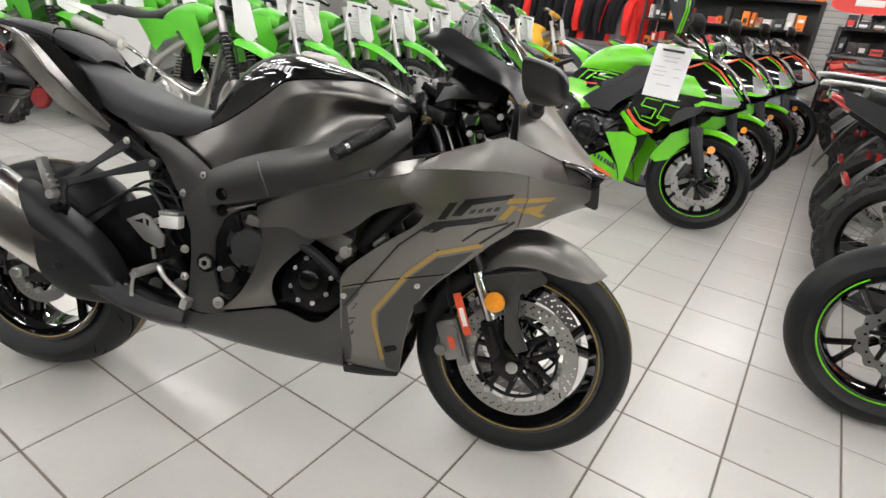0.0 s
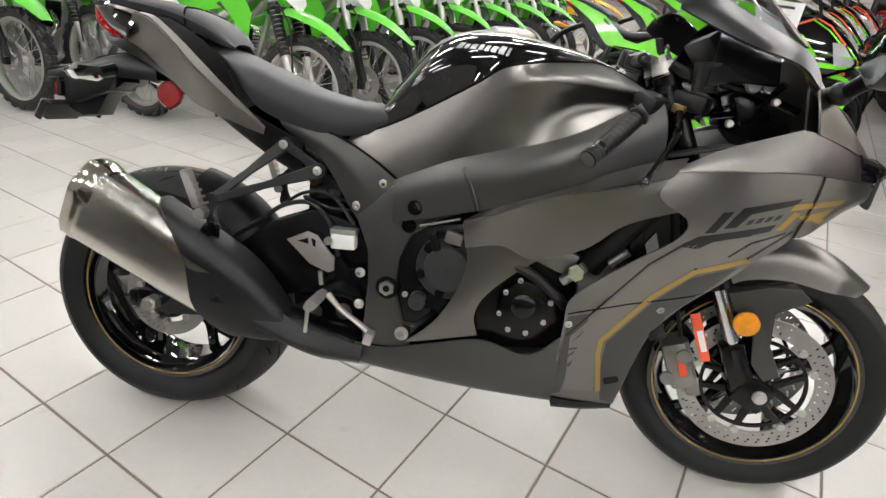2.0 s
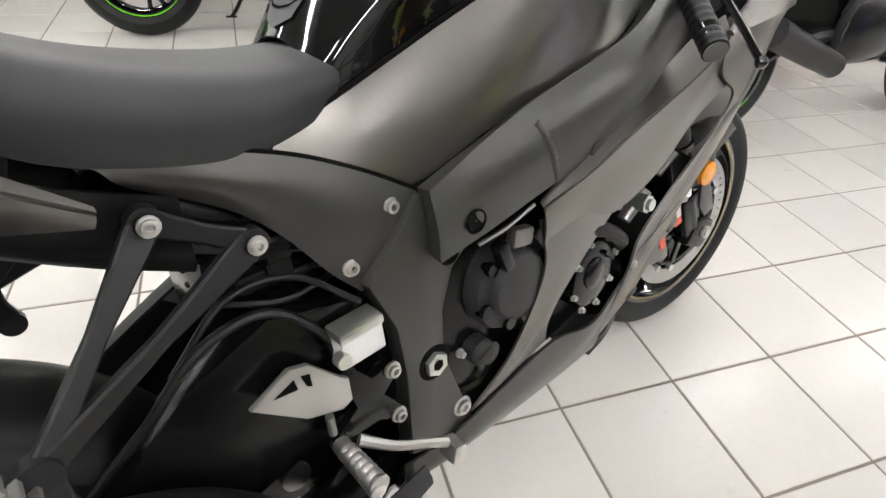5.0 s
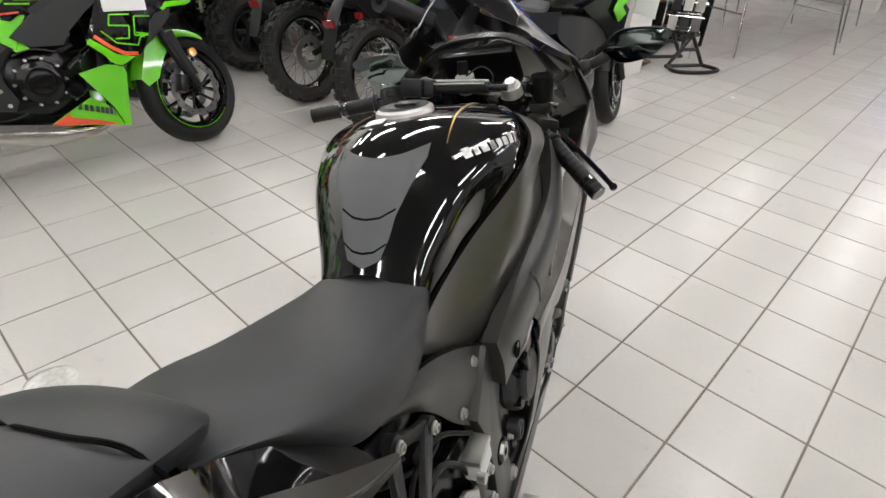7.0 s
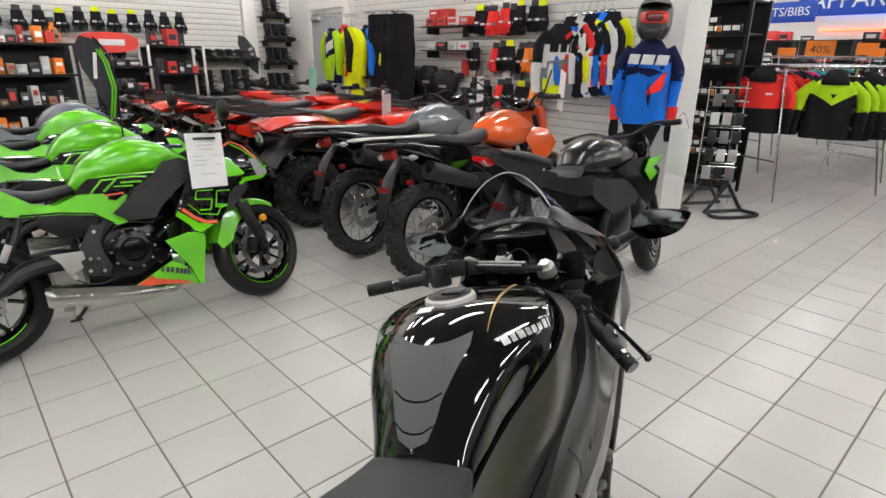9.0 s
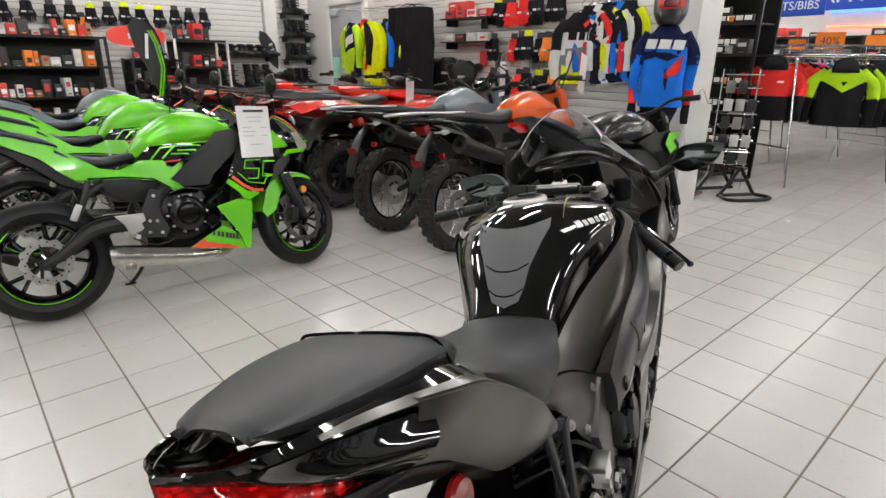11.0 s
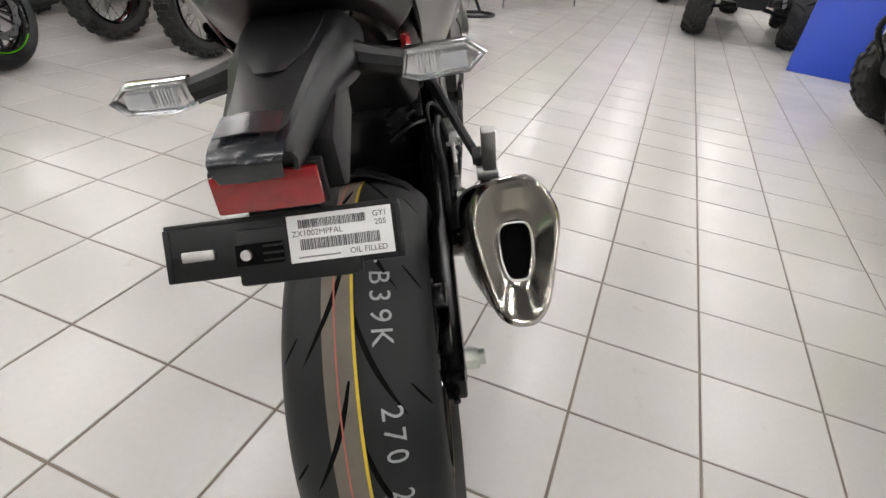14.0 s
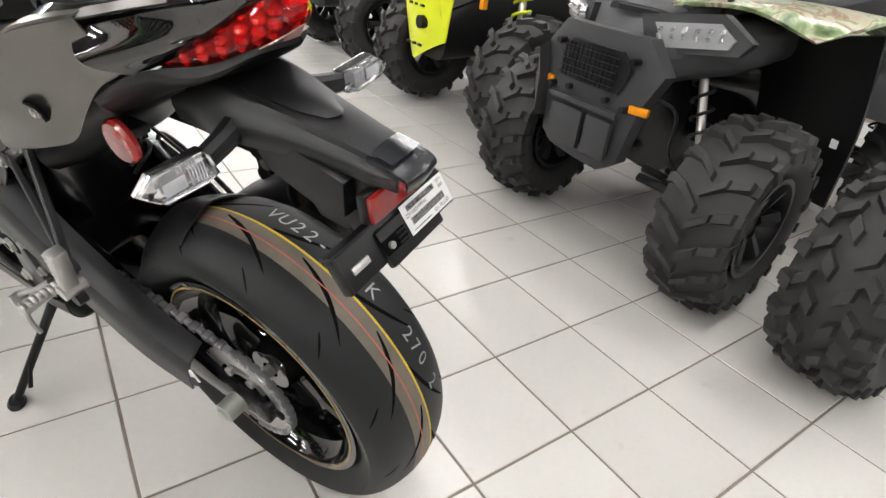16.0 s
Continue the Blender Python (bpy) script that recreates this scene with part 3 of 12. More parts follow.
def chalk(text, t, y, size):
    """Chalk writing that runs round the rear tyre, its letters upright across the tread."""
    bm = bmesh.new()
    for i, ch in enumerate(text):
        add_text(bm, ch, size, Matrix.Translation((i * 0.0255, 0, 0)))
    bmesh.ops.triangulate(bm, faces=bm.faces[:])
    for v in bm.verts:
        ang, yy = t + v.co.x / 0.318, y - v.co.y
        r = crown(0.32, 0.196, yy) + 0.0012
        v.co = (RA[0] + r * math.cos(ang), yy, RA[2] + r * math.sin(ang))
    bpart("chalk_mark", bm, "chalk", "grey chalk writing on the tyre", parent=rt)


chalk("270 2", 2.55, -0.040, 0.036)
chalk("VU22-B39K", 1.63, -0.037, 0.036)

# front discs, forks, calipers
for s in (-1, 1):
    disc(FA, s * 0.068, 0.126, 0.165, True)
fork_top = (1.45 - 0.44 * 0.70, 0.30 + 0.70)
for s in (-1, 1):
    y = s * 0.105
    d = Vector((-0.41, 0, 0.912))
    base = Vector((1.425, y, 0.30))
    leg = bmesh.new()
    add_cyl(leg, base - d * 0.02, base + d * 0.11, 0.024, 0.022)
    add_box(leg, (1.438, y, 0.300), (0.075, 0.05, 0.075), (0, 24, 0), bevel=0.012)
    add_box(leg, (1.395, y, 0.355), (0.05, 0.04, 0.12), (0, -24, 0), bevel=0.008)
    lg = bpart("fork_leg", leg, "engine", "black radial fork bottom", steer=True)
    ax = bmesh.new()
    add_cyl(ax, (1.45, y + s * 0.012, 0.30), (1.45, y + s * 0.030, 0.30), 0.017, 0.015)
    add_cyl(ax, (1.45, y + s * 0.026, 0.30), (1.45, y + s * 0.033, 0.30), 0.010, seg=6)
    bpart("axle_end", ax, "alloy", parent=lg, steer=True)
    stn = bmesh.new()
    add_cyl(stn, base + d * 0.11, base + d * 0.30, 0.0165)
    bpart("stanchion", stn, "chrome", parent=lg, steer=True)
    ft_ = bmesh.new()
    add_cyl(ft_, base + d * 0.265, base + d * 0.72, 0.026)
    add_cyl(ft_, base + d * 0.255, base + d * 0.27, 0.029)
    bpart("fork_tube", ft_, "engine", parent=lg, steer=True)
    cal = bmesh.new()
    add_box(cal, (1.275, s * 0.092, 0.335), (0.055, 0.075, 0.115), (0, -22, 0), bevel=0.014)
    add_box(cal, (1.297, s * 0.105, 0.330), (0.03, 0.03, 0.135), (0, -22, 0), bevel=0.006)
    for dz in (-0.03, 0.03):
        add_cyl(cal, (1.268 + dz * 0.4, s * 0.128, 0.335 + dz), (1.268 + dz * 0.4, s * 0.136, 0.335 + dz), 0.016)
    cb = bpart("brake_caliper", cal, "disc_dark", "dark cast radial brake caliper", steer=True)
    lt = bmesh.new()
    add_box(lt, (1.281, s * 0.1315, 0.34), (0.016, 0.003, 0.05), (0, -22, 0))
    bpart("red_mark", lt, "red_tag", parent=cb, steer=True)
    hose = bmesh.new()
    add_tube(hose, [(1.27, s * 0.10, 0.40), (1.25, s * 0.11, 0.47), (1.24, s * 0.10, 0.58), (1.20, s * 0.08, 0.75)], 0.0045, seg=6)
    bpart("brake_hose", hose, "plastic", steer=True)
tg = bmesh.new()
add_box(tg, (1.303, -0.134, 0.418), (0.021, 0.006, 0.115), (0, -22, 0), bevel=0.002)
tag_ob = bpart("warning_strap", tg, "red_tag", "orange-red warning strap on the fork", steer=True)
tw = bmesh.new()
add_box(tw, (1.307, -0.1385, 0.412), (0.012, 0.002, 0.05), (0, -22, 0))
bpart("white_lettering", tw, "paper", parent=tag_ob, steer=True)
am = bmesh.new()
for s in (-1, 1):
    add_lathe(am, [(0.001, s * 0.150), (0.014, s * 0.149), (0.026, s * 0.146), (0.027, s * 0.138)], (1.383, 0, 0.47), 32)
bpart("side_reflector", am, "amber", "round amber reflector", steer=True)

# front mudguard
mg = bmesh.new()
rails = []
for y, zz in ((-0.075, 2), (-0.058, 1), (0, 0), (0.058, 1), (0.075, 2)):
    rails.append([[(1.325, y, 0.580), (1.375, y, 0.628), (1.46, y, 0.643), (1.56, y, 0.613), (1.645, y * 0.25, 0.556)],
                  [(1.325, y, 0.566), (1.375, y, 0.610), (1.46, y, 0.622), (1.555, y, 0.594), (1.632, y * 0.5, 0.550)],
                  [(1.335, y, 0.520), (1.385, y, 0.548), (1.46, y, 0.558), (1.54, y, 0.547), (1.605, y * 0.7, 0.538)]][zz])
add_grid(mg, loft(rails, 28, 21), 0.003)
mud = bpart("front_mudguard", mg, "satin", "satin graphite front mudguard", steer=True)
mw = bmesh.new()
add_plate(mw, [(1.34, 0.525), (1.42, 0.553), (1.475, 0.557), (1.50, 0.535), (1.44, 0.495), (1.447, 0.42), (1.482, 0.352), (1.452, 0.335), (1.42, 0.37), (1.405, 0.46), (1.36, 0.49)], -0.121, -0.113, 0.002)
add_plate(mw, [(1.34, 0.525), (1.475, 0.557), (1.50, 0.535), (1.36, 0.50)], -0.119, -0.072, 0.003)
bpart("mudguard_stay", mw, "frame", both=True, steer=True, parent=mud)

# handlebars, triple clamp, controls
tc = bmesh.new()
add_plate(tc, [(1.03, -0.135), (1.11, -0.135), (1.15, -0.05), (1.15, 0.05), (1.11, 0.135), (1.03, 0.135), (1.05, 0.04), (1.05, -0.04)], 0, 0.022, 0.004)
tc.transform(Matrix.Translation((0, 0, 0.965)) @ Matrix.Rotation(radians(24), 4, "Y") @ Matrix(((1, 0, 0, 0), (0, 0, 1, 0), (0, 1, 0, 0.46), (0, 0, 0, 1))))
bpart("triple_clamp", tc, "engine", "black forged triple clamp", steer=True)
for s in (-1, 1):
    cap_ = bmesh.new()
    p = Vector((1.425, s * 0.105, 0.30)) + Vector((-0.41, 0, 0.912)) * 0.725
    add_cyl(cap_, p, p + Vector((-0.41, 0, 0.912)) * 0.022, 0.025, 0.021)
    add_cyl(cap_, p + Vector((-0.41, 0, 0.912)) * 0.02, p + Vector((-0.41, 0, 0.912)) * 0.034, 0.013, seg=6)
    bpart("fork_cap", cap_, "alloy", steer=True)
    bar = bmesh.new()
    a, b = (Vector((1.13, 0.12, 0.955)), Vector((1.035, 0.312, 0.935))) if s > 0 else (Vector((1.14, -0.12, 0.925)), Vector((1.010, -0.318, 0.805)))
    add_cyl(bar, a, b, 0.011)
    add_cyl(bar, Vector((1.145, s * 0.108, 0.88)), Vector((1.128, s * 0.108, 0.935)), 0.034)
    bb = bpart("handlebar", bar, "engine", "black clip-on handlebar", steer=True)
    g = bmesh.new()
    d = (b - a).normalized()
    ribs, radii = [], []
    for i in range(49):
        ribs.append(tuple(a + d * (0.112 + i * 0.0034)))
        radii.append(0.0165 + (0.0055 if i < 3 else 0.0007 * (i % 4 < 2)))
    add_tube(g, ribs, radii, seg=18, n=49)
    bpart("grip", g, "plastic", "black rubber grip", parent=bb, steer=True)
    e = bmesh.new()
    add_cyl(e, b - d * 0.028, b + d * 0.012, 0.0175, 0.015)
    bpart("bar_end", e, "gloss", parent=bb, steer=True)
    sw = bmesh.new()
    c = a + d * 0.075
    add_box(sw, c, (0.055, 0.055, 0.06), (0, 20, s * 40), bevel=0.012)
    add_box(sw, c + Vector((-0.02, -s * 0.01, 0.022)), (0.02, 0.02, 0.015), (0, 20, s * 40), bevel=0.003)
    add_box(sw, c + Vector((-0.028, s * 0.012, 0.0)), (0.012, 0.02, 0.015), (0, 20, s * 40), bevel=0.003)
    bpart("switch_block", sw, "plastic", parent=bb, steer=True)
    lv = bmesh.new()
    p0 = a + d * 0.07 + Vector((0.055, 0, -0.005))
    add_tube(lv, [p0, p0 + d * 0.05 + Vector((0.025, 0, -0.008)), p0 + d * 0.12 + Vector((0.04, 0, -0.012)), p0 + d * 0.215 + Vector((0.052, 0, -0.018))], [0.009, 0.0075, 0.006, 0.006], seg=8)
    add_ball(lv, p0 + d * 0.217 + Vector((0.052, 0, -0.018)), 0.009)
    bpart("brake_lever" if s < 0 else "clutch_lever", lv, "gloss", "gloss black lever", parent=bb, steer=True)
ms = bmesh.new()
add_box(ms, (1.185, -0.135, 0.91), (0.07, 0.04, 0.035), (0, 10, -30), bevel=0.008)
add_cyl(ms, (1.20, -0.150, 0.93), (1.20, -0.150, 0.985), 0.024, 0.026)
mc = bpart("brake_master_cylinder", ms, "plastic", "black brake reservoir", steer=True)
mt = bmesh.new()
add_box(mt, (1.16, -0.162, 0.896), (0.026, 0.014, 0.016), (0, 14, -30), bevel=0.003)
bpart("bracket", mt, "brass", "dull brass-toned bracket", parent=mc, steer=True)
dmp = bmesh.new()
add_cyl(dmp, (1.085, -0.07, 0.985), (1.075, 0.095, 0.985), 0.013)
add_cyl(dmp, (1.09, -0.11, 0.985), (1.085, -0.07, 0.985), 0.007)
add_box(dmp, (1.075, 0.075, 0.985), (0.045, 0.05, 0.034), (0, 15, 3), bevel=0.006)
dm = bpart("steering_damper", dmp, "plastic_grey", "dark electronic steering damper", steer=True)
for k in range(3):
    bpart("damper_rod", bm_of(add_cyl, (1.070 + .012 * k, -.065, 1.001 - .004 * abs(k - 1)), (1.060 + .012 * k, .07, 1.001 - .004 * abs(k - 1)), .0025, seg=8), "alloy", parent=dm, steer=True)
db = bmesh.new()
add_box(db, (1.07, 0.10, 0.985), (0.06, 0.055, 0.04), (0, 15, 3), bevel=0.008)
bpart("damper_body", db, "plastic", parent=dm, steer=True)
ig = bmesh.new()
add_cyl(ig, (1.135, 0.005, 0.965), (1.122, 0.005, 0.998), 0.022)
ign = bpart("ignition_lock", ig, "alloy", "key switch with the key in it", steer=True)
ky = bmesh.new()
add_box(ky, (1.118, 0.005, 1.018), (0.006, 0.024, 0.034), (0, -20, 25), bevel=0.003)
bpart("key", ky, "plastic", parent=ign, steer=True)
tie = bmesh.new()
add_tube(tie, [(1.12, 0.0, 1.0), (1.13, -0.035, 1.018), (1.13, -0.06, 1.0), (1.125, -0.055, 0.965)], 0.0022, seg=6)
bpart("cable", tie, "plastic", steer=True)

# dash
ds = bmesh.new()
add_box(ds, (1.232, 0.0, 0.995), (0.03, 0.185, 0.115), (0, -38, 0), bevel=0.012)
dsh = bpart("instrument_panel", ds, "plastic", "black instrument housing with a dark display")
dg = bmesh.new()
add_box(dg, (1.2185, 0.0, 1.004), (0.004, 0.150, 0.085), (0, -38, 0), bevel=0.0015)
bpart("display", dg, "dash", parent=dsh)
cw = bmesh.new()
rails = [[(1.165, -0.205, 0.925), (1.20, -0.12, 1.035), (1.205, 0, 1.062), (1.20, 0.12, 1.035), (1.165, 0.205, 0.925)],
         [(1.215, -0.19, 0.94), (1.245, -0.11, 1.04), (1.25, 0, 1.066), (1.245, 0.11, 1.04), (1.215, 0.19, 0.94)],
         [(1.30, -0.185, 0.94), (1.32, -0.10, 1.02), (1.325, 0, 1.04), (1.32, 0.10, 1.02), (1.30, 0.185, 0.94)]]
add_grid(cw, loft(rails, 25, 8), 0.004)
bpart("dash_cowl", cw, "engine", "black inner cowl round the instruments")

# screen and upper cowl
def across(half):
    """A rail from the right side to the left, from its right half."""
    return half + [(x, -y, z) for x, y, z in half[-2::-1]]


GOLD_LINE = [(1.267, -.168, 1.022), (1.322, -.186, .984), (1.368, -.190, .943), (1.408, -.172, .917), (1.472, -.125, .877), (1.555, -.045, .824)]
sc = bmesh.new()
Gs = loft([across([(1.168, -.118, 1.105), (1.190, -.090, 1.145), (1.212, -.050, 1.180), (1.222, 0, 1.195)]),
           across([(1.250, -.138, 1.062), (1.272, -.104, 1.096), (1.294, -.054, 1.122), (1.302, 0, 1.130)]),
           across([(1.345, -.135, 1.018), (1.372, -.104, 1.022), (1.394, -.054, 1.029), (1.402, 0, 1.033)])], 33, 13)
add_grid(sc, Gs, 0.0025)
scr = bpart("windscreen", sc, "screen", "clear double-bubble windscreen")
scr.visible_shadow = False
# edge highlight of the screen, built as a pale tube
rimb = bmesh.new()
add_tube(rimb, [tuple(p) for p in Gs[0]], .0020, seg=6, smooth=False)
bpart("screen_edge", rimb, "clear", "pale rim tube standing for the screen edge's highlight", parent=scr)
bk = bmesh.new()
rails = [[(1.122, -.120, 1.088), (1.168, -.120, 1.104), (1.250, -.140, 1.060), (1.345, -.137, 1.016), (1.385, -.112, .995)],
         [(1.112, -.143, 1.076), (1.172, -.156, 1.064), (1.244, -.173, 1.030), (1.325, -.178, .998), (1.372, -.170, .965)],
         [(1.110, -.150, 1.068), (1.172, -.175, 1.034), (1.236, -.190, 1.006), (1.318, -.208, .976), (1.354, -.219, .938)]]
add_grid(bk, loft(rails, 24, 10), 0.004)
bpart("screen_surround", bk, "decal_black", "black screen surround", both=True)
cwl = bmesh.new()
add_grid(cwl, loft([[(x, y - .003, z - .004) for x, y, z in GOLD_LINE], [(x, y - .001, z + .004) for x, y, z in GOLD_LINE]], 30, 3), 0.003)
bpart("gold_trim", cwl, "gold", "gold trim line beside the screen", both=True)
cwn = bmesh.new()
rails = [[(1.358, -.197, .946), (1.408, -.171, .916), (1.472, -.124, .876), (1.555, -.044, .823)],
         [(1.382, -.128, .985), (1.428, -.105, .938), (1.487, -.072, .888), (1.558, -.020, .832)],
         [(1.402, 0, 1.030), (1.446, 0, .955), (1.500, 0, .896), (1.562, 0, .838)]]
add_grid(cwn, loft(rails, 20, 10), 0.004)
bpart("nose_cowl", cwn, "satin", "satin graphite nose cowl", both=True)
cws = bmesh.new()
rails = [[(1.357, -.206, .945), (1.410, -.174, .915), (1.473, -.128, .875), (1.555, -.048, .822)],
         [(1.360, -.226, .902), (1.418, -.194, .880), (1.480, -.150, .852), (1.557, -.062, .818)],
         [(1.363, -.238, .862), (1.420, -.208, .846), (1.467, -.180, .831), (1.545, -.090, .815)]]
add_grid(cws, loft(rails, 18, 7), 0.004)
bpart("cowl_side", cws, "satin", "satin graphite cowl side", both=True)
uf = bmesh.new()
lip_line = [(1.142, -.234, .777), (1.212, -.233, .817), (1.284, -.238, .845), (1.340, -.240, .866), (1.402, -.217, .850), (1.465, -.183, .830), (1.525, -.125, .818)]
crease = [(1.139, -.238, .772), (1.200, -.246, .780), (1.280, -.252, .788), (1.355, -.242, .793), (1.430, -.206, .787), (1.500, -.155, .778), (1.556, -.095, .770)]
add_grid(uf, loft([lip_line, [tuple((np.array(p) + np.array(q)) / 2 + np.array((0, -.002, 0))) for p, q in zip(lip_line, crease)], crease], 36, 7), 0.004)
bpart("upper_fairing", uf, "satin", "satin graphite upper side fairing", both=True)
fe = bmesh.new()
add_tube(fe, [(x, y + .001, z) for x, y, z in lip_line[:4]], .0035, seg=8, n=24)
bpart("fairing_edge", fe, "satin_light", "paler upper edge of the fairing", both=True)
ns = bmesh.new()
rails = [[(1.270, -.252, .787), (1.400, -.222, .790), (1.500, -.155, .778), (1.556, -.095, .770), (1.577, 0, .768)],
         [(1.278, -.240, .738), (1.405, -.202, .745), (1.490, -.155, .744), (1.556, -.082, .742), (1.580, 0, .738)],
         [(1.275, -.234, .690), (1.392, -.180, .664), (1.470, -.125, .694), (1.543, -.055, .722), (1.577, 0, .722)]]
add_grid(ns, loft(rails, 29, 12)[:, 7:], 0.004)
bpart("nose", ns, "satin", "satin graphite nose fairing", both=True)
nf = bmesh.new()
add_grid(nf, loft([[(1.545, -.090, .815), (1.562, -.040, .820), (1.566, 0, .822)], [(1.556, -.095, .772), (1.574, -.040, .771), (1.577, 0, .770)]], 8, 4), 0.004)
bpart("intake_grille", nf, "groove", "dark ram-air intake in the nose", both=True)
wg = bmesh.new()
rails = [[(1.470, -.178, .829), (1.530, -.128, .820), (1.572, -.085, .808)], [(1.476, -.180, .822), (1.538, -.130, .810), (1.580, -.092, .800)], [(1.492, -.160, .786), (1.540, -.128, .782), (1.566, -.100, .790)]]
add_grid(wg, loft(rails, 14, 8), 0.006)
bpart("winglet", wg, "gloss", "black winglet intake lip", both=True)
wt = bmesh.new()
add_grid(wt, loft([[(1.520, -.128, .782), (1.560, -.096, .775), (1.572, -.088, .790)], [(1.540, -.092, .735), (1.572, -.066, .722), (1.582, -.060, .728)]], 8, 5), 0.004)
bpart("winglet_blade", wt, "plastic", "thin black winglet blade", both=True)

# black linings behind the fairings, and the bracket work inside the nose
il = bmesh.new()
add_grid(il, loft([[(1.142, -.212, .778), (1.212, -.222, .812), (1.284, -.226, .840), (1.345, -.226, .856)], [(1.13, -.160, .770), (1.21, -.150, .790), (1.28, -.145, .805), (1.36, -.14, .815)], [(1.12, -.105, .765), (1.21, -.095, .775), (1.28, -.09, .785), (1.37, -.09, .79)]], 18, 10), 0.003)
bpart("cowl_lining", il, "plastic", "black inner cowl shelf", both=True)
ic = bmesh.new()
add_grid(ic, loft([[(1.345, -.196, .945), (1.400, -.160, .905), (1.470, -.110, .868)], [(1.345, -.214, .90), (1.405, -.180, .870), (1.470, -.135, .845)], [(1.345, -.226, .860), (1.41, -.195, .838), (1.46, -.170, .823)]], 10, 6), 0.003)
bpart("inner_cowl", ic, "plastic", "black inside of the cowl", both=True)
for dz, dx_ in ((.012, 0), (-.004, .05)):
    lv_ = bmesh.new()
    add_box(lv_, (1.185 + dx_, -.175, .800 + dz), (.13, .050, .006), (0, -14, 4), bevel=.002)
    bpart("cowl_slat", lv_, "plastic_grey", both=True)
ib = bmesh.new()
add_tube(ib, [(1.20, -.10, .95), (1.29, -.12, .93), (1.37, -.13, .90)], .009, seg=8)
add_tube(ib, [(1.23, -.06, .88), (1.30, -.09, .90), (1.33, -.14, .95)], .007, seg=8)
add_box(ib, (1.295, -.06, .905), (.06, .08, .07), (0, -25, 0), bevel=.008)
bpart("cowl_bracket", ib, "engine", "black bracket inside the cowl", both=True)
for x, y, z, r in ((1.272, -.142, .943, .015), (1.245, -.135, .868, .008), (1.315, -.150, .915, .008)):
    ibb = bmesh.new()
    add_cyl(ibb, (x, y, z), (x, y - .010, z), r, r * .8, seg=18)
    bpart("cowl_bolt", ibb, "alloy", "bright bolt inside the cowl", both=True)

# mirrors
for s in (-1, 1):
    mr = bmesh.new()
    add_tube(mr, [(1.392, s * 0.170, 0.930), (1.394, s * 0.205, 0.934), (1.398, s * 0.240, 0.944), (1.404, s * 0.275, 0.960)], [0.018, 0.016, 0.014, 0.015], seg=12)
    ms_ = bpart("mirror", mr, "plastic", "black folding mirror")
    mj = bmesh.new()
    add_ball(mj, (1.393, s * .218, .936), .021, seg=16)
    bpart("mirror_joint", mj, "satin_black", parent=ms_)
    hs = bmesh.new()
    rear = [(1.388, s * .262, .974), (1.386, s * .300, .944), (1.374, s * .345, .946), (1.362, s * .388, .964), (1.357, s * .412, .992), (1.358, s * .418, 1.014), (1.370, s * .365, 1.023), (1.380, s * .312, 1.021), (1.386, s * .282, 1.004)]
    c0 = np.mean(np.array(rear), axis=0)
    rings = []
    for k, f in ((1.0, 0.0), (1.01, .014), (.97, .034), (.84, .056), (.55, .072), (.15, .078)):
        rings.append([Vector(c0 + (np.array(p) - c0) * k + np.array((f, s * -.10 * f, -.12 * f))) for p in hermite(rear + rear[:1], 37)[:-1]])
    R = [[hs.verts.new(p) for p in r] for r in rings]
    for a, b in zip(R, R[1:]):
        for i in range(36):
            hs.faces.new((a[i], a[(i + 1) % 36], b[(i + 1) % 36], b[i]))
    hs.faces.new(R[-1])
    bpart("mirror_housing", hs, "satin_black", parent=ms_)
    gl = bmesh.new()
    gv = [gl.verts.new(tuple(c0 + (np.array(p) - c0) * .965 + np.array((-.0005, 0, 0)))) for p in hermite(rear + rear[:1], 37)[:-1]]
    cen = gl.verts.new(tuple(c0 + np.array((-.0012, 0, 0))))
    for i in range(36):
        gl.faces.new((gv[i], gv[(i + 1) % 36], cen))
    bpart("mirror_glass", gl, "mirror", "dark mirror glass", parent=ms_)

# ---------------------------------------------------------------- side fairings, tank, frame, seat
sf = bmesh.new()
L_ = [(1.139, -.238, .772), (1.114, -.245, .724), (1.172, -.243, .684), (1.162, -.237, .645), (1.099, -.231, .596), (1.034, -.222, .542), (.985, -.212, .488), (.981, -.200, .425), (.981, -.175, .345), (.98, -.125, .222)]
M_ = [(1.270, -.252, .787), (1.278, -.240, .738), (1.275, -.234, .690), (1.240, -.226, .640), (1.185, -.218, .582), (1.125, -.208, .522), (1.080, -.196, .458), (1.062, -.178, .390), (1.055, -.150, .310), (1.05, -.115, .214)]
R_ = [(1.400, -.222, .790), (1.405, -.202, .745), (1.392, -.180, .664), (1.335, -.186, .612), (1.280, -.186, .556), (1.215, -.178, .492), (1.168, -.165, .420), (1.150, -.145, .340), (1.140, -.118, .262), (1.135, -.090, .205)]
N_ = [(1.500, -.155, .778), (1.490, -.155, .744), (1.470, -.125, .694)] + [tuple(1.6 * np.array(r) - .6 * np.array(m) + np.array((0, .03, 0))) for m, r in zip(M_[3:], R_[3:])]
add_grid(sf, loft([L_, M_, R_, N_], 56, 28)[:19], 0.004)
side = bpart("side_fairing", sf, "satin", "satin graphite side fairing", both=True)
arm = bmesh.new()
R0 = [(.752, -.196, .626), (.812, -.200, .664), (.897, -.205, .697), (1.007, -.207, .745), (1.087, -.207, .777), (1.160, -.214, .797)]
R1 = [(.749, -.204, .622), (.820, -.224, .655), (.888, -.236, .688), (1.018, -.240, .726), (1.124, -.236, .757), (1.150, -.230, .776)]
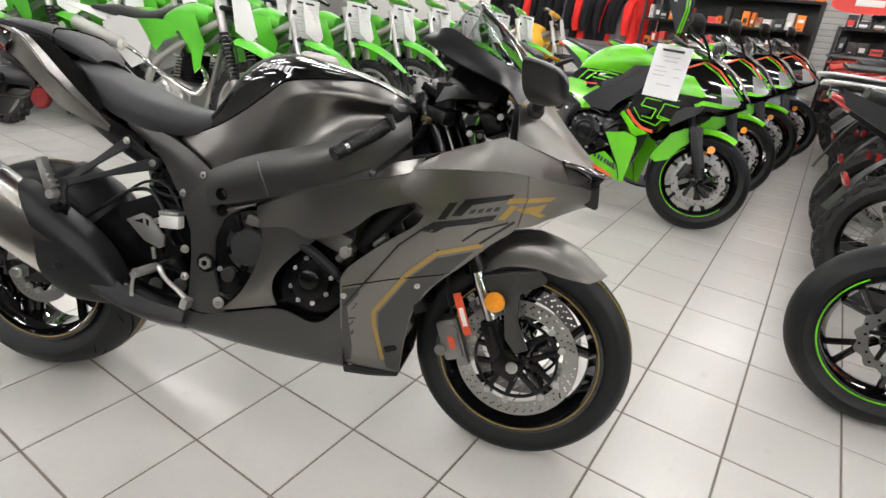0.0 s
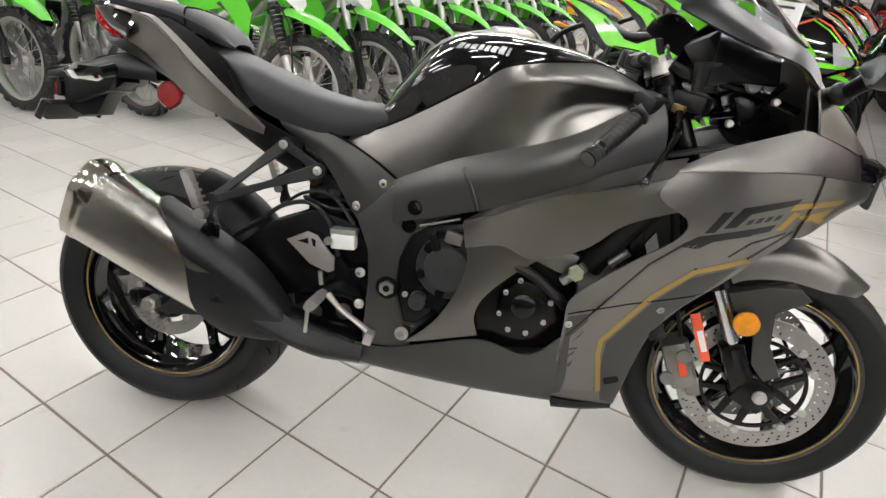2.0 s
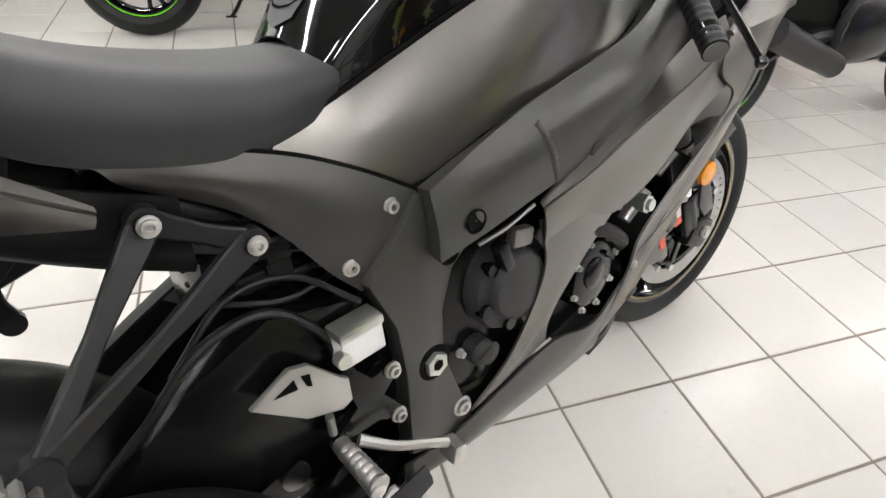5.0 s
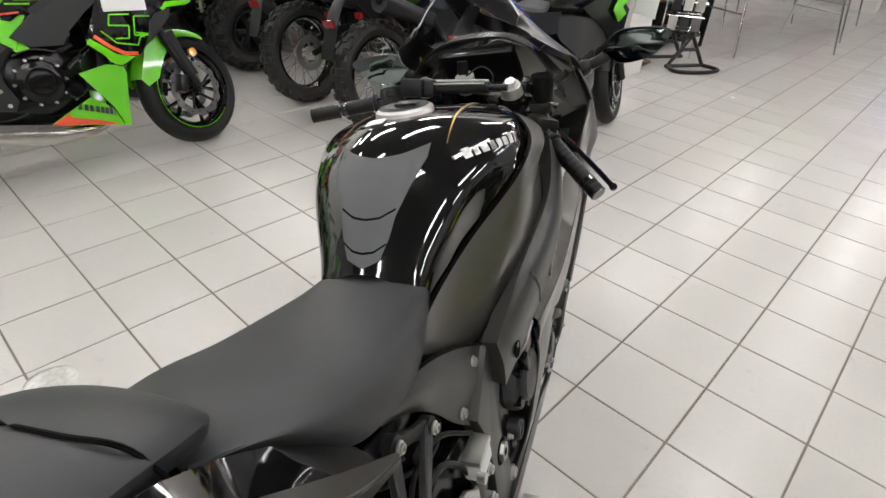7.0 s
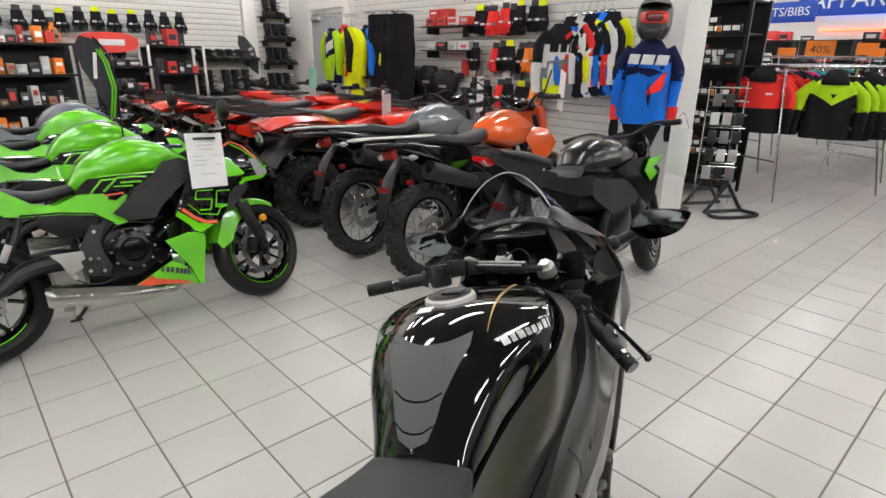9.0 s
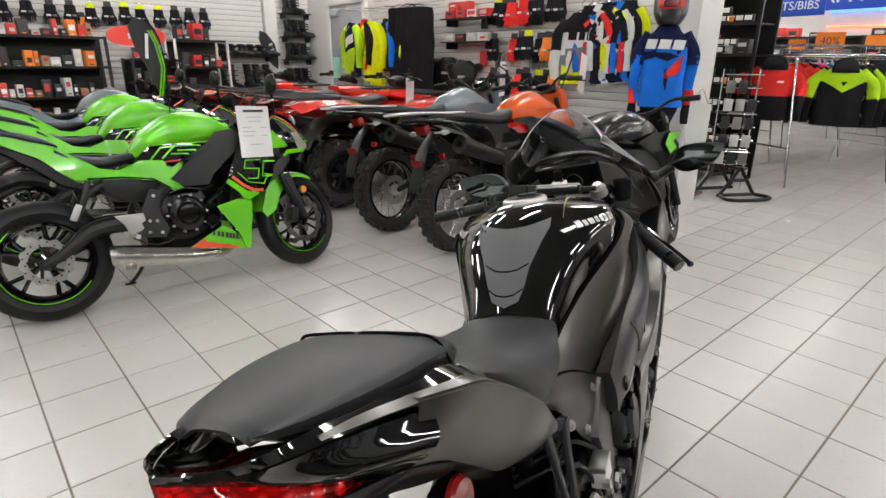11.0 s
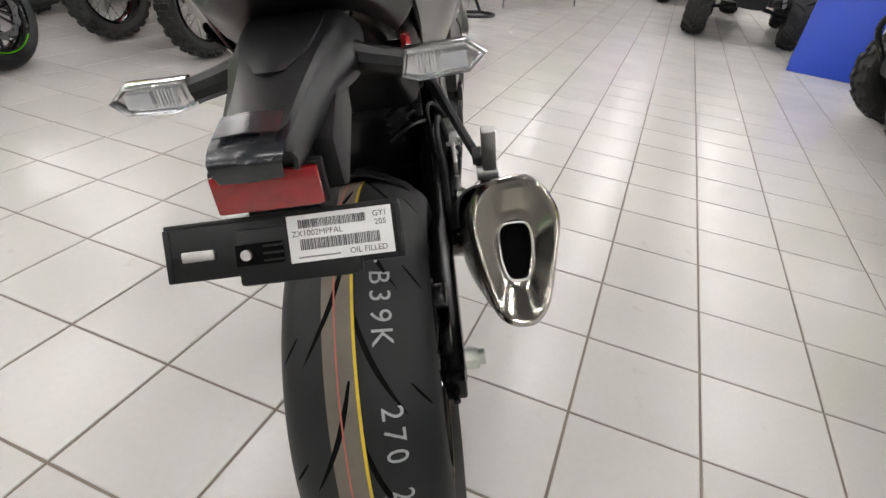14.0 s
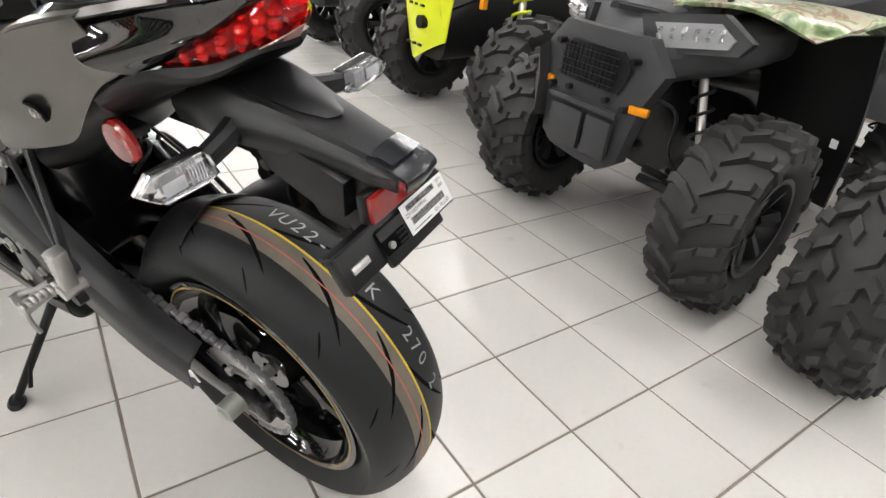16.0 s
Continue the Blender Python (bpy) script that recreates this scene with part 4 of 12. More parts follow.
R2 = [(.752, -.204, .600), (.830, -.216, .625), (.900, -.226, .642), (1.000, -.234, .668), (1.090, -.238, .720), (1.160, -.234, .745)]
R3 = [(.757, -.198, .570), (.830, -.206, .585), (.900, -.212, .566), (.994, -.222, .602), (1.066, -.231, .662), (1.172, -.234, .704)]
add_grid(arm, loft([R0, R1], 34, 5), 0.003)
add_grid(arm, loft([R1, R2, R3], 34, 11), 0.003)
arm_ob = bpart("fairing_arm", arm, "satin", "satin graphite middle fairing", both=True, angle=18)
lg = bmesh.new()
rails = [[(.753, -.197, .600), (.763, -.198, .531), (.743, -.190, .462), (.701, -.178, .386), (.640, -.163, .322)],
         [(.830, -.207, .590), (.815, -.204, .530), (.785, -.196, .470), (.748, -.184, .396), (.69, -.166, .335)],
         [(.907, -.207, .562), (.850, -.203, .514), (.803, -.194, .457), (.790, -.182, .409), (.800, -.170, .365)]]
add_grid(lg, loft(rails, 26, 10), 0.004)
bpart("fairing_leg", lg, "satin", both=True, parent=arm_ob)
lf = bmesh.new()
rails = [[(.520, -.150, .300), (.60, -.158, .302), (.70, -.165, .330), (.812, -.172, .358), (.915, -.176, .340), (.985, -.186, .40)],
         [(.515, -.150, .268), (.60, -.155, .262), (.70, -.158, .270), (.812, -.160, .278), (.915, -.158, .280), (.985, -.155, .300)],
         [(.516, -.125, .245), (.60, -.125, .232), (.70, -.125, .222), (.812, -.125, .215), (.915, -.125, .213), (.985, -.126, .214)],
         [(.54, -.05, .232), (.60, -.05, .215), (.70, -.05, .205), (.812, -.05, .20), (.915, -.05, .20), (.985, -.05, .205)]]
add_grid(lf, loft(rails, 34, 16), 0.004)
low = bpart("lower_fairing", lf, "frame", "satin black belly pan", both=True)
bl = bmesh.new()
add_grid(bl, loft([[(.98, -.125, .218), (1.05, -.115, .212), (1.13, -.09, .205)], [(.99, -.118, .196), (1.06, -.105, .194), (1.128, -.085, .196)], [(.99, 0, .190), (1.06, 0, .190), (1.13, 0, .20)]], 10, 8), 0.004)
bpart("belly_tip", bl, "plastic", both=True)
fi = bmesh.new()
add_grid(fi, loft([[(1.245, -.165, .53), (1.175, -.15, .455), (1.13, -.125, .35), (1.12, -.085, .21)], [(1.20, -.06, .60), (1.12, -.05, .48), (1.07, -.04, .35), (1.06, -.03, .21)]], 14, 6), 0.004)
bpart("inner_fairing", fi, "plastic", "black inner fairing", both=True)

# stripes and graphics
tree_side, tree_arm, tree_low = tree_of(side), tree_of(arm_ob), tree_of(low)


def stripe(name, pts, width, material, tree, label="", both=True, lift=0.0015, parent=None):
    P = np.array([(x, z) for x, z in pts], float)
    bm = bmesh.new()
    C = []
    for a, b in zip(P, P[1:]):
        n = max(2, int(np.linalg.norm(b - a) / 0.012))
        C += [a + (b - a) * i / n for i in range(n)]
    C.append(P[-1])
    C = np.array(C)
    T = np.gradient(C, axis=0)
    T /= np.linalg.norm(T, axis=1, keepdims=True) + 1e-12
    N = np.stack([-T[:, 1], T[:, 0]], 1)
    A = [bm.verts.new((c[0], -0.5, c[1])) for c in C + N * width / 2]
    B = [bm.verts.new((c[0], -0.5, c[1])) for c in C - N * width / 2]
    for i in range(len(C) - 1):
        bm.faces.new((A[i], A[i + 1], B[i + 1], B[i]))
    stuck(bm, tree, (0, 1, 0), lift, 0.3)
    if both:
        mirror(bm)
    return part(name, bm, material, parent or side, label)


def graphic(name, poly, material, tree, label="", both=True, lift=0.0013, parent=None, cuts=4):
    bm = bmesh.new()
    add_patch(bm, poly, "xz", -0.5, cuts)
    stuck(bm, tree, (0, 1, 0), lift, 0.3)
    if both:
        mirror(bm)
    return part(name, bm, material, parent or side, label, recalc=True)


graphic("grey_panel", [(1.286, .662), (1.186, .634), (1.129, .583), (1.060, .486), (.999, .401), (1.002, .364), (1.009, .300), (1.012, .248), (1.078, .248), (1.066, .300), (1.058, .359), (1.056, .398), (1.100, .462), (1.138, .522), (1.208, .586), (1.306, .617), (1.372, .672)], "satin_light", tree_side, "paler grey swoosh graphic", cuts=6)
stripe("gold_stripe", [(1.318, .612), (1.214, .579), (1.146, .514), (1.066, .396), (1.067, .359), (1.090, .248)], 0.011, "gold", tree_side, "gold pinstripe")
stripe("black_stripe", [(1.300, .667), (1.182, .641), (1.122, .588), (.990, .403)], 0.005, "decal_black", tree_side)
stripe("black_stripe", [(1.311, .615), (1.345, .645), (1.385, .678)], 0.006, "decal_black", tree_side)
stripe("black_stripe", [(1.270, .617), (1.306, .650), (1.371, .674)], 0.005, "decal_black", tree_side)
stripe("seam", [(.985, .456), (1.006, .463), (1.105, .494), (1.216, .520), (1.250, .528)], 0.0035, "groove", tree_side)
for x, z in ((.990, .432), (1.171, .485)):
    hit = tree_side.ray_cast(Vector((x, -.5, z)), Vector((0, 1, 0)))
    fbt = bmesh.new()
    add_bolt(fbt, (x, hit[0].y if hit[0] else -.2, z), r=.006, h=.006)
    bpart("fairing_bolt", fbt, "alloy", both=True, parent=side)
from mathutils import bvhtree
both_bm = bmesh.new()
both_bm.from_mesh(side.data)
both_bm.from_mesh(bpy.data.objects["nose"].data)
tree_front = bvhtree.BVHTree.FromBMesh(both_bm)
both_bm.free()
graphic("black_panel", [(1.214, .566), (1.300, .594), (1.250, .535), (1.190, .470), (1.158, .400), (1.142, .300), (1.132, .212), (1.100, .222), (1.082, .300), (1.078, .359), (1.078, .394), (1.152, .505)], "frame", tree_side, "satin black lower fairing graphic", cuts=6)
graphic("black_panel", [(.986, .450), (1.030, .462), (.992, .405), (.994, .364), (1.001, .300), (1.004, .236), (.986, .228), (.985, .33)], "frame", tree_side)
for poly in ([(1.208, .663), (1.227, .667), (1.252, .711), (1.232, .707)], [(1.258, .704), (1.267, .719), (1.377, .745), (1.370, .732), (1.287, .709)],
             [(1.258, .706), (1.240, .676), (1.263, .680), (1.287, .711)], [(1.168, .631), (1.199, .656), (1.343, .691), (1.334, .676), (1.228, .647), (1.205, .630)]):
    graphic("model_graphic", poly, "decal_black", tree_front, "black angular model graphic", cuts=5)
for k in range(4):
    graphic("model_graphic", [(1.278 + .018 * k, .686 + .004 * k), (1.290 + .018 * k, .689 + .004 * k), (1.296 + .018 * k, .700 + .004 * k), (1.284 + .018 * k, .697 + .004 * k)], "ink", tree_front, cuts=2)
for poly in ([(1.366, .733), (1.472, .748), (1.461, .736), (1.360, .719)], [(1.371, .718), (1.344, .678), (1.361, .680), (1.386, .715)],
             [(1.382, .709), (1.430, .721), (1.453, .729), (1.443, .709), (1.400, .700)], [(1.413, .703), (1.442, .693), (1.458, .698), (1.433, .709)]):
    graphic("gold_graphic", poly, "gold", tree_front, "gold angular graphic", cuts=5)

# engine behind the openings
eb = bmesh.new()
add_box(eb, (.80, 0, .47), (.42, .30, .30), (0, -8, 0), bevel=0.03)
add_box(eb, (.93, 0, .60), (.22, .28, .22), (0, -30, 0), bevel=0.03)
add_box(eb, (.60, 0, .48), (.16, .20, .26), bevel=0.03)
eng = bpart("engine", eb, "engine", "black four-cylinder engine")
rd = bmesh.new()
add_box(rd, (1.13, 0, .55), (.035, .34, .30), (0, -22, 0), bevel=0.006)
add_box(rd, (1.09, 0, .34), (.035, .28, .13), (0, -22, 0), bevel=0.006)
bpart("radiator", rd, "engine", "black radiator")
cl = bmesh.new()
c = (.722, 0, .512)
add_lathe(cl, [(.072, -.13), (.072, -.165), (.068, -.174), (.052, -.177), (.050, -.186), (.046, -.190), (.018, -.193), (.001, -.193)], c, 40)
clo = bpart("clutch_cover", cl, "cover_grey", "round charcoal clutch cover", parent=eng)
for k in range(6):
    a = k * math.pi / 3 + 0.3
    cl = bmesh.new()
    add_cyl(cl, (c[0] + .060 * math.cos(a), -.16, c[2] + .060 * math.sin(a)), (c[0] + .060 * math.cos(a), -.182, c[2] + .060 * math.sin(a)), .012, .010, seg=12)
    bpart("cover_boss", cl, "engine", parent=clo)
cl = bmesh.new()
add_box(cl, (.690, -.186, .572), (.018, .02, .045), (0, -20, 0), bevel=0.005)
bpart("cable_clamp", cl, "engine", parent=clo)
cl = bmesh.new()
add_box(cl, (.730, -.180, .582), (.038, .018, .026), (0, 12, 0), bevel=0.005)
bpart("cover_pad", cl, "satin_light", "pale grey cast pad", parent=clo)
cl = bmesh.new()
add_tube(cl, [(.655, -.180, .600), (.690, -.192, .612), (.740, -.196, .628)], .0027, seg=8)
bpart("clutch_arm", cl, "disc_dark", "steel clutch release arm", parent=clo)
cl = bmesh.new()
add_lathe(cl, [(.020, -.150), (.020, -.172), (.017, -.176), (.001, -.176)], (.660, 0, .425), 24)
add_box(cl, (.660, -.177, .425), (.026, .003, .004), (0, -25, 0))
bpart("oil_filler_cap", cl, "cover_grey", "slotted black filler cap", parent=eng)
stc = bmesh.new()
poly = [(.838, .432), (.848, .482), (.880, .512), (.925, .505), (.948, .470), (.940, .425), (.905, .395), (.865, .398)]
add_plate(stc, poly, -.14, -.190, 0.008)
add_lathe(stc, [(.001, -.197), (.020, -.197), (.026, -.193), (.027, -.188)], (.892, 0, .455), 24)
add_box(stc, (.925, -.193, .475), (.03, .008, .006), (0, 40, 0))
stt = bpart("timing_cover", stc, "engine", "black timing cover with bolts", parent=eng)
for x, z in ((.843, .430), (.852, .480), (.880, .510), (.928, .503), (.950, .468), (.940, .422), (.905, .392), (.866, .395)):
    bb_ = bmesh.new()
    add_bolt(bb_, (x * 0.98 + .892 * 0.02, -.186, z * 0.98 + .455 * 0.02), r=.0045, h=.008)
    bpart("cover_bolt", bb_, "alloy", parent=stt)
hb = bmesh.new()
add_tube(hb, [(.80, -.172, .535), (.85, -.19, .545), (.90, -.20, .53), (.955, -.195, .49), (.98, -.17, .46)], .012, seg=10)
add_tube(hb, [(.82, -.16, .56), (.88, -.17, .57), (.95, -.17, .545)], .008, seg=8)
add_tube(hb, [(1.02, -.15, .55), (1.06, -.165, .62), (1.12, -.165, .69)], .030, seg=12)
bpart("coolant_hose", hb, "plastic", "black rubber hoses", parent=eng)
sv = bmesh.new()
add_box(sv, (.945, -.165, .565), (.09, .03, .05), (0, 20, 0), bevel=0.006)
add_tube(sv, [(1.055, -.19, .57), (1.07, -.195, .585), (1.085, -.20, .60)], .009, seg=10)
add_cyl(sv, (.965, -.19, .520), (1.005, -.20, .56), .011, seg=12)
bpart("engine_bracket", sv, "disc_dark", "dull metal bracket and pipe", parent=eng)
eb2 = bmesh.new()
add_cyl(eb2, (.988, -.195, .546), (.988, -.217, .546), .016, seg=6)
add_cyl(eb2, (.988, -.21, .546), (.988, -.224, .546), .010, seg=12)
bpart("engine_bolt", eb2, "zinc", parent=eng)
of = bmesh.new()
add_lathe(of, [(.018, -.13), (.018, -.172), (.001, -.174)], (.675, 0, .415), 20)
add_tube(of, [(.60, -.14, .37), (.66, -.15, .36), (.70, -.15, .40)], .01)
bpart("drain_cover", of, "engine", parent=eng)

# frame
fr = bmesh.new()
spar = loft([[(.596, -.146, .686), (.73, -.162, .738), (.936, -.180, .802), (1.10, -.150, .90)], [(.598, -.152, .650), (.73, -.176, .702), (.936, -.196, .765), (1.11, -.165, .86)],
             [(.598, -.150, .602), (.70, -.165, .632), (.90, -.185, .690), (1.12, -.155, .76)]], 30, 12)
add_grid(fr, spar, 0.03)
plate = [(.508, .598), (.537, .525), (.542, .448), (.535, .312), (.565, .300), (.650, .300), (.636, .345), (.607, .440), (.610, .514), (.632, .569), (.690, .612), (.76, .640), (.70, .675), (.59, .680)]
add_plate(fr, plate, -.120, -.156, 0.006)
frame_ob = bpart("frame", fr, "frame", "satin black aluminium frame", both=True)
tree_frame = tree_of(frame_ob)


def on_frame(x, z):
    hit = tree_frame.ray_cast(Vector((x, -.5, z)), Vector((0, 1, 0)))
    return hit[0].y if hit[0] else -.17


# frame holes and pivot recess: their inner shade is a dark disc on top
for x, z in ((.643, .640), (.627, .592)):
    fh = bmesh.new()
    y = on_frame(x, z)
    add_lathe(fh, [(.001, y - .0006), (.0115, y - .0008), (.0125, y - .0026), (.0145, y - .0030), (.0165, y - .0006)], (x, 0, z), 24)
    bpart("frame_hole", fh, "groove", "dark disc standing for the shade in a frame hole", both=True, parent=frame_ob)
pv = bmesh.new()
add_lathe(pv, [(.0275, -.1555), (.024, -.1570), (.001, -.1565)], (.587, 0, .444), 28)
bpart("pivot_recess", pv, "groove", "dark disc standing for the shaded recess round the pivot", both=True, parent=frame_ob)
pv = bmesh.new()
add_cyl(pv, (.587, -.150, .444), (.587, -.164, .444), .0185, .0175, seg=6)
bpart("swingarm_pivot", pv, "zinc", "plated hexagonal pivot bolt", both=True, parent=frame_ob)
pv = bmesh.new()
add_cyl(pv, (.587, -.160, .444), (.587, -.1648, .444), .0085, seg=6)
bpart("pivot_socket", pv, "groove", both=True, parent=frame_ob)
for p, r in (((.628, -.154, .338), .012), ((.523, -.152, .471), .0085), ((.524, -.150, .395), .0085), ((.630, -.157, .435), .005)):
    fb = bmesh.new()
    add_bolt(fb, p, r=r, h=.010)
    bpart("frame_bolt", fb, "alloy", both=True, parent=frame_ob)
fs = bmesh.new()
add_tube(fs, [(x, on_frame(x, z) + .001, z) for x, z in ((.738, .734), (.748, .715), (.758, .695), (.767, .672), (.774, .652))], .0045, seg=8)
bpart("frame_weld", fs, "frame", parent=frame_ob)
fk = bmesh.new()
add_cyl(fk, (.845, -.175, .674), (.845, on_frame(.845, .674) - .003, .674), .016, .0145, seg=16)
bpart("frame_cap", fk, "frame", parent=frame_ob)

# subframe cover
cv = bmesh.new()
rails = [[(.300, -.098, .792), (.357, -.108, .790), (.457, -.118, .760), (.530, -.128, .725), (.598, -.142, .682)],
         [(.315, -.105, .778), (.385, -.120, .755), (.460, -.128, .718), (.505, -.135, .680), (.560, -.142, .630)],
         [(.330, -.100, .765), (.40, -.110, .722), (.440, -.118, .680), (.480, -.125, .621), (.510, -.135, .585)]]
add_grid(cv, loft(rails, 26, 12), 0.004)
cvo = bpart("frame_cover", cv, "frame", "satin black frame cover", both=True)
cgap = bmesh.new()
add_tube(cgap, [(x, y - .0015, z) for x, y, z in rails[0]], .0034, seg=6)
add_tube(cgap, [(.598, -.1435, .682), (.560, -.1435, .630), (.510, -.1365, .585)], .0034, seg=6)
bpart("panel_gap", cgap, "groove", both=True)
for p in ((.561, -.1395, .674), (.502, -.134, .619)):
    cb_ = bmesh.new()
    add_bolt(cb_, p, r=.008, h=.008)
    bpart("cover_bolt", cb_, "alloy", both=True, parent=cvo)

# tank: gloss black top
tk = bmesh.new()
EDGE = [(.470, -.090, .768), (.555, -.097, .798), (.651, -.130, .847), (.746, -.180, .900), (.797, -.199, .933), (.859, -.190, .946), (.928, -.158, .954), (.983, -.118, .958), (1.040, -.098, .940), (1.08, -.09, .92)]
ex, ey, ez = np.array(EDGE).T
secs = [(.530, .848, .088, .045), (.565, .898, .104, .055), (.605, .948, .130, .070), (.650, .996, .154, .088), (.720, 1.018, .176, .105), (.790, 1.019, .188, .115),
        (.870, 1.004, .180, .12), (.960, .984, .140, .100), (1.035, .956, .100, .075), (1.075, .932, .085, .05)]
rows = []
for x, zt, yb, yt in secs:
    ym, zb = -float(np.interp(x, ex, ey)) - .003, float(np.interp(x, ex, ez)) - .002
    zt = max(zt, zb + .012)
    zs = zb + (zt - zb) * 0.62
    half = [(x, -ym, zb), (x, -(ym * .62 + yb * .34), zb + (zt - zb) * 0.30), (x, -(yb * 0.78 + yt * 0.22), zs), (x, -yt * 0.82, zb + (zt - zb) * 0.90), (x, -yt * 0.35, zt), (x, 0, zt + .001)]
    rows.append(half + [(a, -b, c) for a, b, c in half[-2::-1]])
Gt = loft(np.array(rows).transpose(1, 0, 2), 44, 41)
for _ in range(14):
    Gt[1:-1, 1:-1] = 0.5 * Gt[1:-1, 1:-1] + 0.125 * (Gt[:-2, 1:-1] + Gt[2:, 1:-1] + Gt[1:-1, :-2] + Gt[1:-1, 2:])
add_grid(tk, Gt, 0.004)
tank = bpart("fuel_tank", tk, "gloss", "gloss black fuel tank")
tree_tank = tree_of(tank)
ts = bmesh.new()
upper = EDGE
lower = [(.463, -.092, .757), (.530, -.116, .722), (.596, -.131, .685), (.690, -.161, .728), (.760, -.178, .752), (.840, -.189, .776), (.907, -.191, .799), (1.000, -.170, .832), (1.050, -.158, .850), (1.09, -.150, .866)]
def between(f, out, front):
    """A rail part of the way from the upper to the lower edge, pushed out a little, that takes its own course at the front."""
    rear = [tuple(np.array(p) * (1 - f) + np.array(q) * f + np.array((0, -out * min(1, k / 2), 0))) for k, (p, q) in enumerate(zip(upper[:5], lower[:5]))]
    return rear + front


brow = between(.20, .002, [(.872, -.207, .918), (.938, -.195, .924), (.996, -.172, .922), (1.045, -.148, .915), (1.085, -.132, .905)])
fold = between(.32, .003, [(.876, -.202, .902), (.940, -.188, .909), (.998, -.164, .905), (1.047, -.142, .900), (1.086, -.128, .893)])
dent = between(.62, .004, [(.866, -.190, .850), (.938, -.160, .874), (.998, -.144, .880), (1.048, -.136, .880), (1.087, -.134, .880)])
add_grid(ts, loft([upper, brow, fold, dent, lower], 64, 30), 0.003)
bpart("tank_side_cover", ts, "satin", "satin graphite tank side cover", both=True, angle=40)
sm = bmesh.new()
add_tube(sm, [(x, y - .002, z - .003) for x, y, z in lower], .0042, seg=6)
add_tube(sm, [(x, y - .0015, z + .001) for x, y, z in upper], .0034, seg=6)
bpart("panel_gap", sm, "groove", both=True)
# tank pad, cap, sticker, lettering bars
pd = bmesh.new()
add_patch(pd, [(-.078, 1.004), (-.04, .999), (0, .997), (.04, .999), (.078, 1.004), (.080, .99), (.066, .965), (.052, .938), (.046, .925), (.040, .90), (.028, .872), (0, .862), (-.028, .872), (-.040, .90), (-.046, .925), (-.052, .938), (-.066, .965), (-.080, .99)], "yz", .3, 5)
stuck(pd, tree_tank, (1, 0, -.02), 0.003, 0.3)
bpart("tank_pad", pd, "pad", "grey rubber tank pad", parent=tank)
for zz, ww in ((.930, .046), (.888, .036)):
    pl = bmesh.new()
    add_patch(pl, [(-ww, zz + .006), (-ww * .5, zz - .003), (0, zz - .005), (ww * .5, zz - .003), (ww, zz + .006), (ww, zz + .003), (ww * .5, zz - .006), (0, zz - .008), (-ww * .5, zz - .006), (-ww, zz + .003)], "yz", .3, 2)
    stuck(pl, tree_tank, (1, 0, -.02), 0.0042, 0.3)
    bpart("pad_joint", pl, "groove", parent=tank)
cp = bmesh.new()
n0 = Vector((0.05, 0, 1)).normalized()
capm = Matrix.Translation((.795, .008, 1.018)) @ n0.to_track_quat("Z", "Y").to_matrix().to_4x4() @ Matrix.Rotation(radians(90), 4, "X")
add_lathe(cp, [(.001, .010), (.043, .010), (.050, .006), (.052, -.004)], (0, 0, 0), 40)
cp.transform(capm)
capo = bpart("fuel_cap", cp, "alloy", "round alloy fuel cap", parent=tank)
cq = bmesh.new()
add_lathe(cq, [(.001, .012), (.032, .012), (.034, .0105), (.043, .0108), (.0435, .010)], (0, 0, 0), 36)
add_box(cq, (-.008, .014, 0), (.042, .006, .026), bevel=0.003)
cq.transform(capm)
bpart("cap_insert", cq, "plastic", parent=capo)
stk = bmesh.new()
add_patch(stk, [(.722, .018), (.722, .052), (.744, .052), (.744, .018)], "xy", 1.3, 3)
stuck(stk, tree_tank, (0.0, 0, -1), 0.0035, 0.8)
bpart("sticker", stk, "paper", "small white sticker", parent=tank)
gs = bmesh.new()
for i in range(14):
    x0, x1 = .700 + i * .0196, .700 + (i + 1) * .0196
    w0, w1 = .0006 + .0003 * i, .0006 + .0003 * (i + 1)
    y0, y1 = -.100 + .0024 * i, -.100 + .0024 * (i + 1)
    v = [gs.verts.new(q) for q in ((x0, y0 - w0, 1.3), (x1, y1 - w1, 1.3), (x1, y1 + w1, 1.3), (x0, y0 + w0, 1.3))]
    gs.faces.new(v)
bmesh.ops.remove_doubles(gs, verts=gs.verts[:], dist=0.0002)
stuck(gs, tree_tank, (0, 0, -1), 0.0016, 0.8)
bpart("gold_flash", gs, "gold", "thin gold flash on the tank", both=True, parent=tank)
for i, (w, hgt) in enumerate(((.018, 1), (.013, .8), (.018, .8), (.013, .8), (.012, .8), (.013, .8), (.014, 1), (.006, 1))):
    lb = bmesh.new()
    along = sum((.018, .013, .018, .013, .012, .013, .014, .006)[:i]) * .85 + i * .0045
    w *= .85
    hh = .0175 * hgt
    d0 = Vector((.111, -.060, -.010)).normalized()
    u0 = Vector((.003, .007, .016)).normalized()
    in_ = d0.cross(u0).normalized()
    if in_.y < 0:
        in_ = -in_
    o0 = Vector((.696, -.119, .961)) + d0 * along
    lb.faces.new([lb.verts.new(q) for q in (o0, o0 + d0 * w, o0 + d0 * (w + hh * .2) + u0 * hh, o0 + d0 * hh * .2 + u0 * hh)])
    bmesh.ops.subdivide_edges(lb, edges=lb.edges[:], cuts=3, use_grid_fill=True)
    stuck(lb, tree_tank, in_, 0.0016, 0.2)
    bpart("badge_bar", lb, "greytext", "pale bar of the maker's lettering", both=True, parent=tank)

fl_ = bmesh.new()
add_box(fl_, (.520, 0, .758), (.15, .16, .10), (0, -20, 0), bevel=0.02)
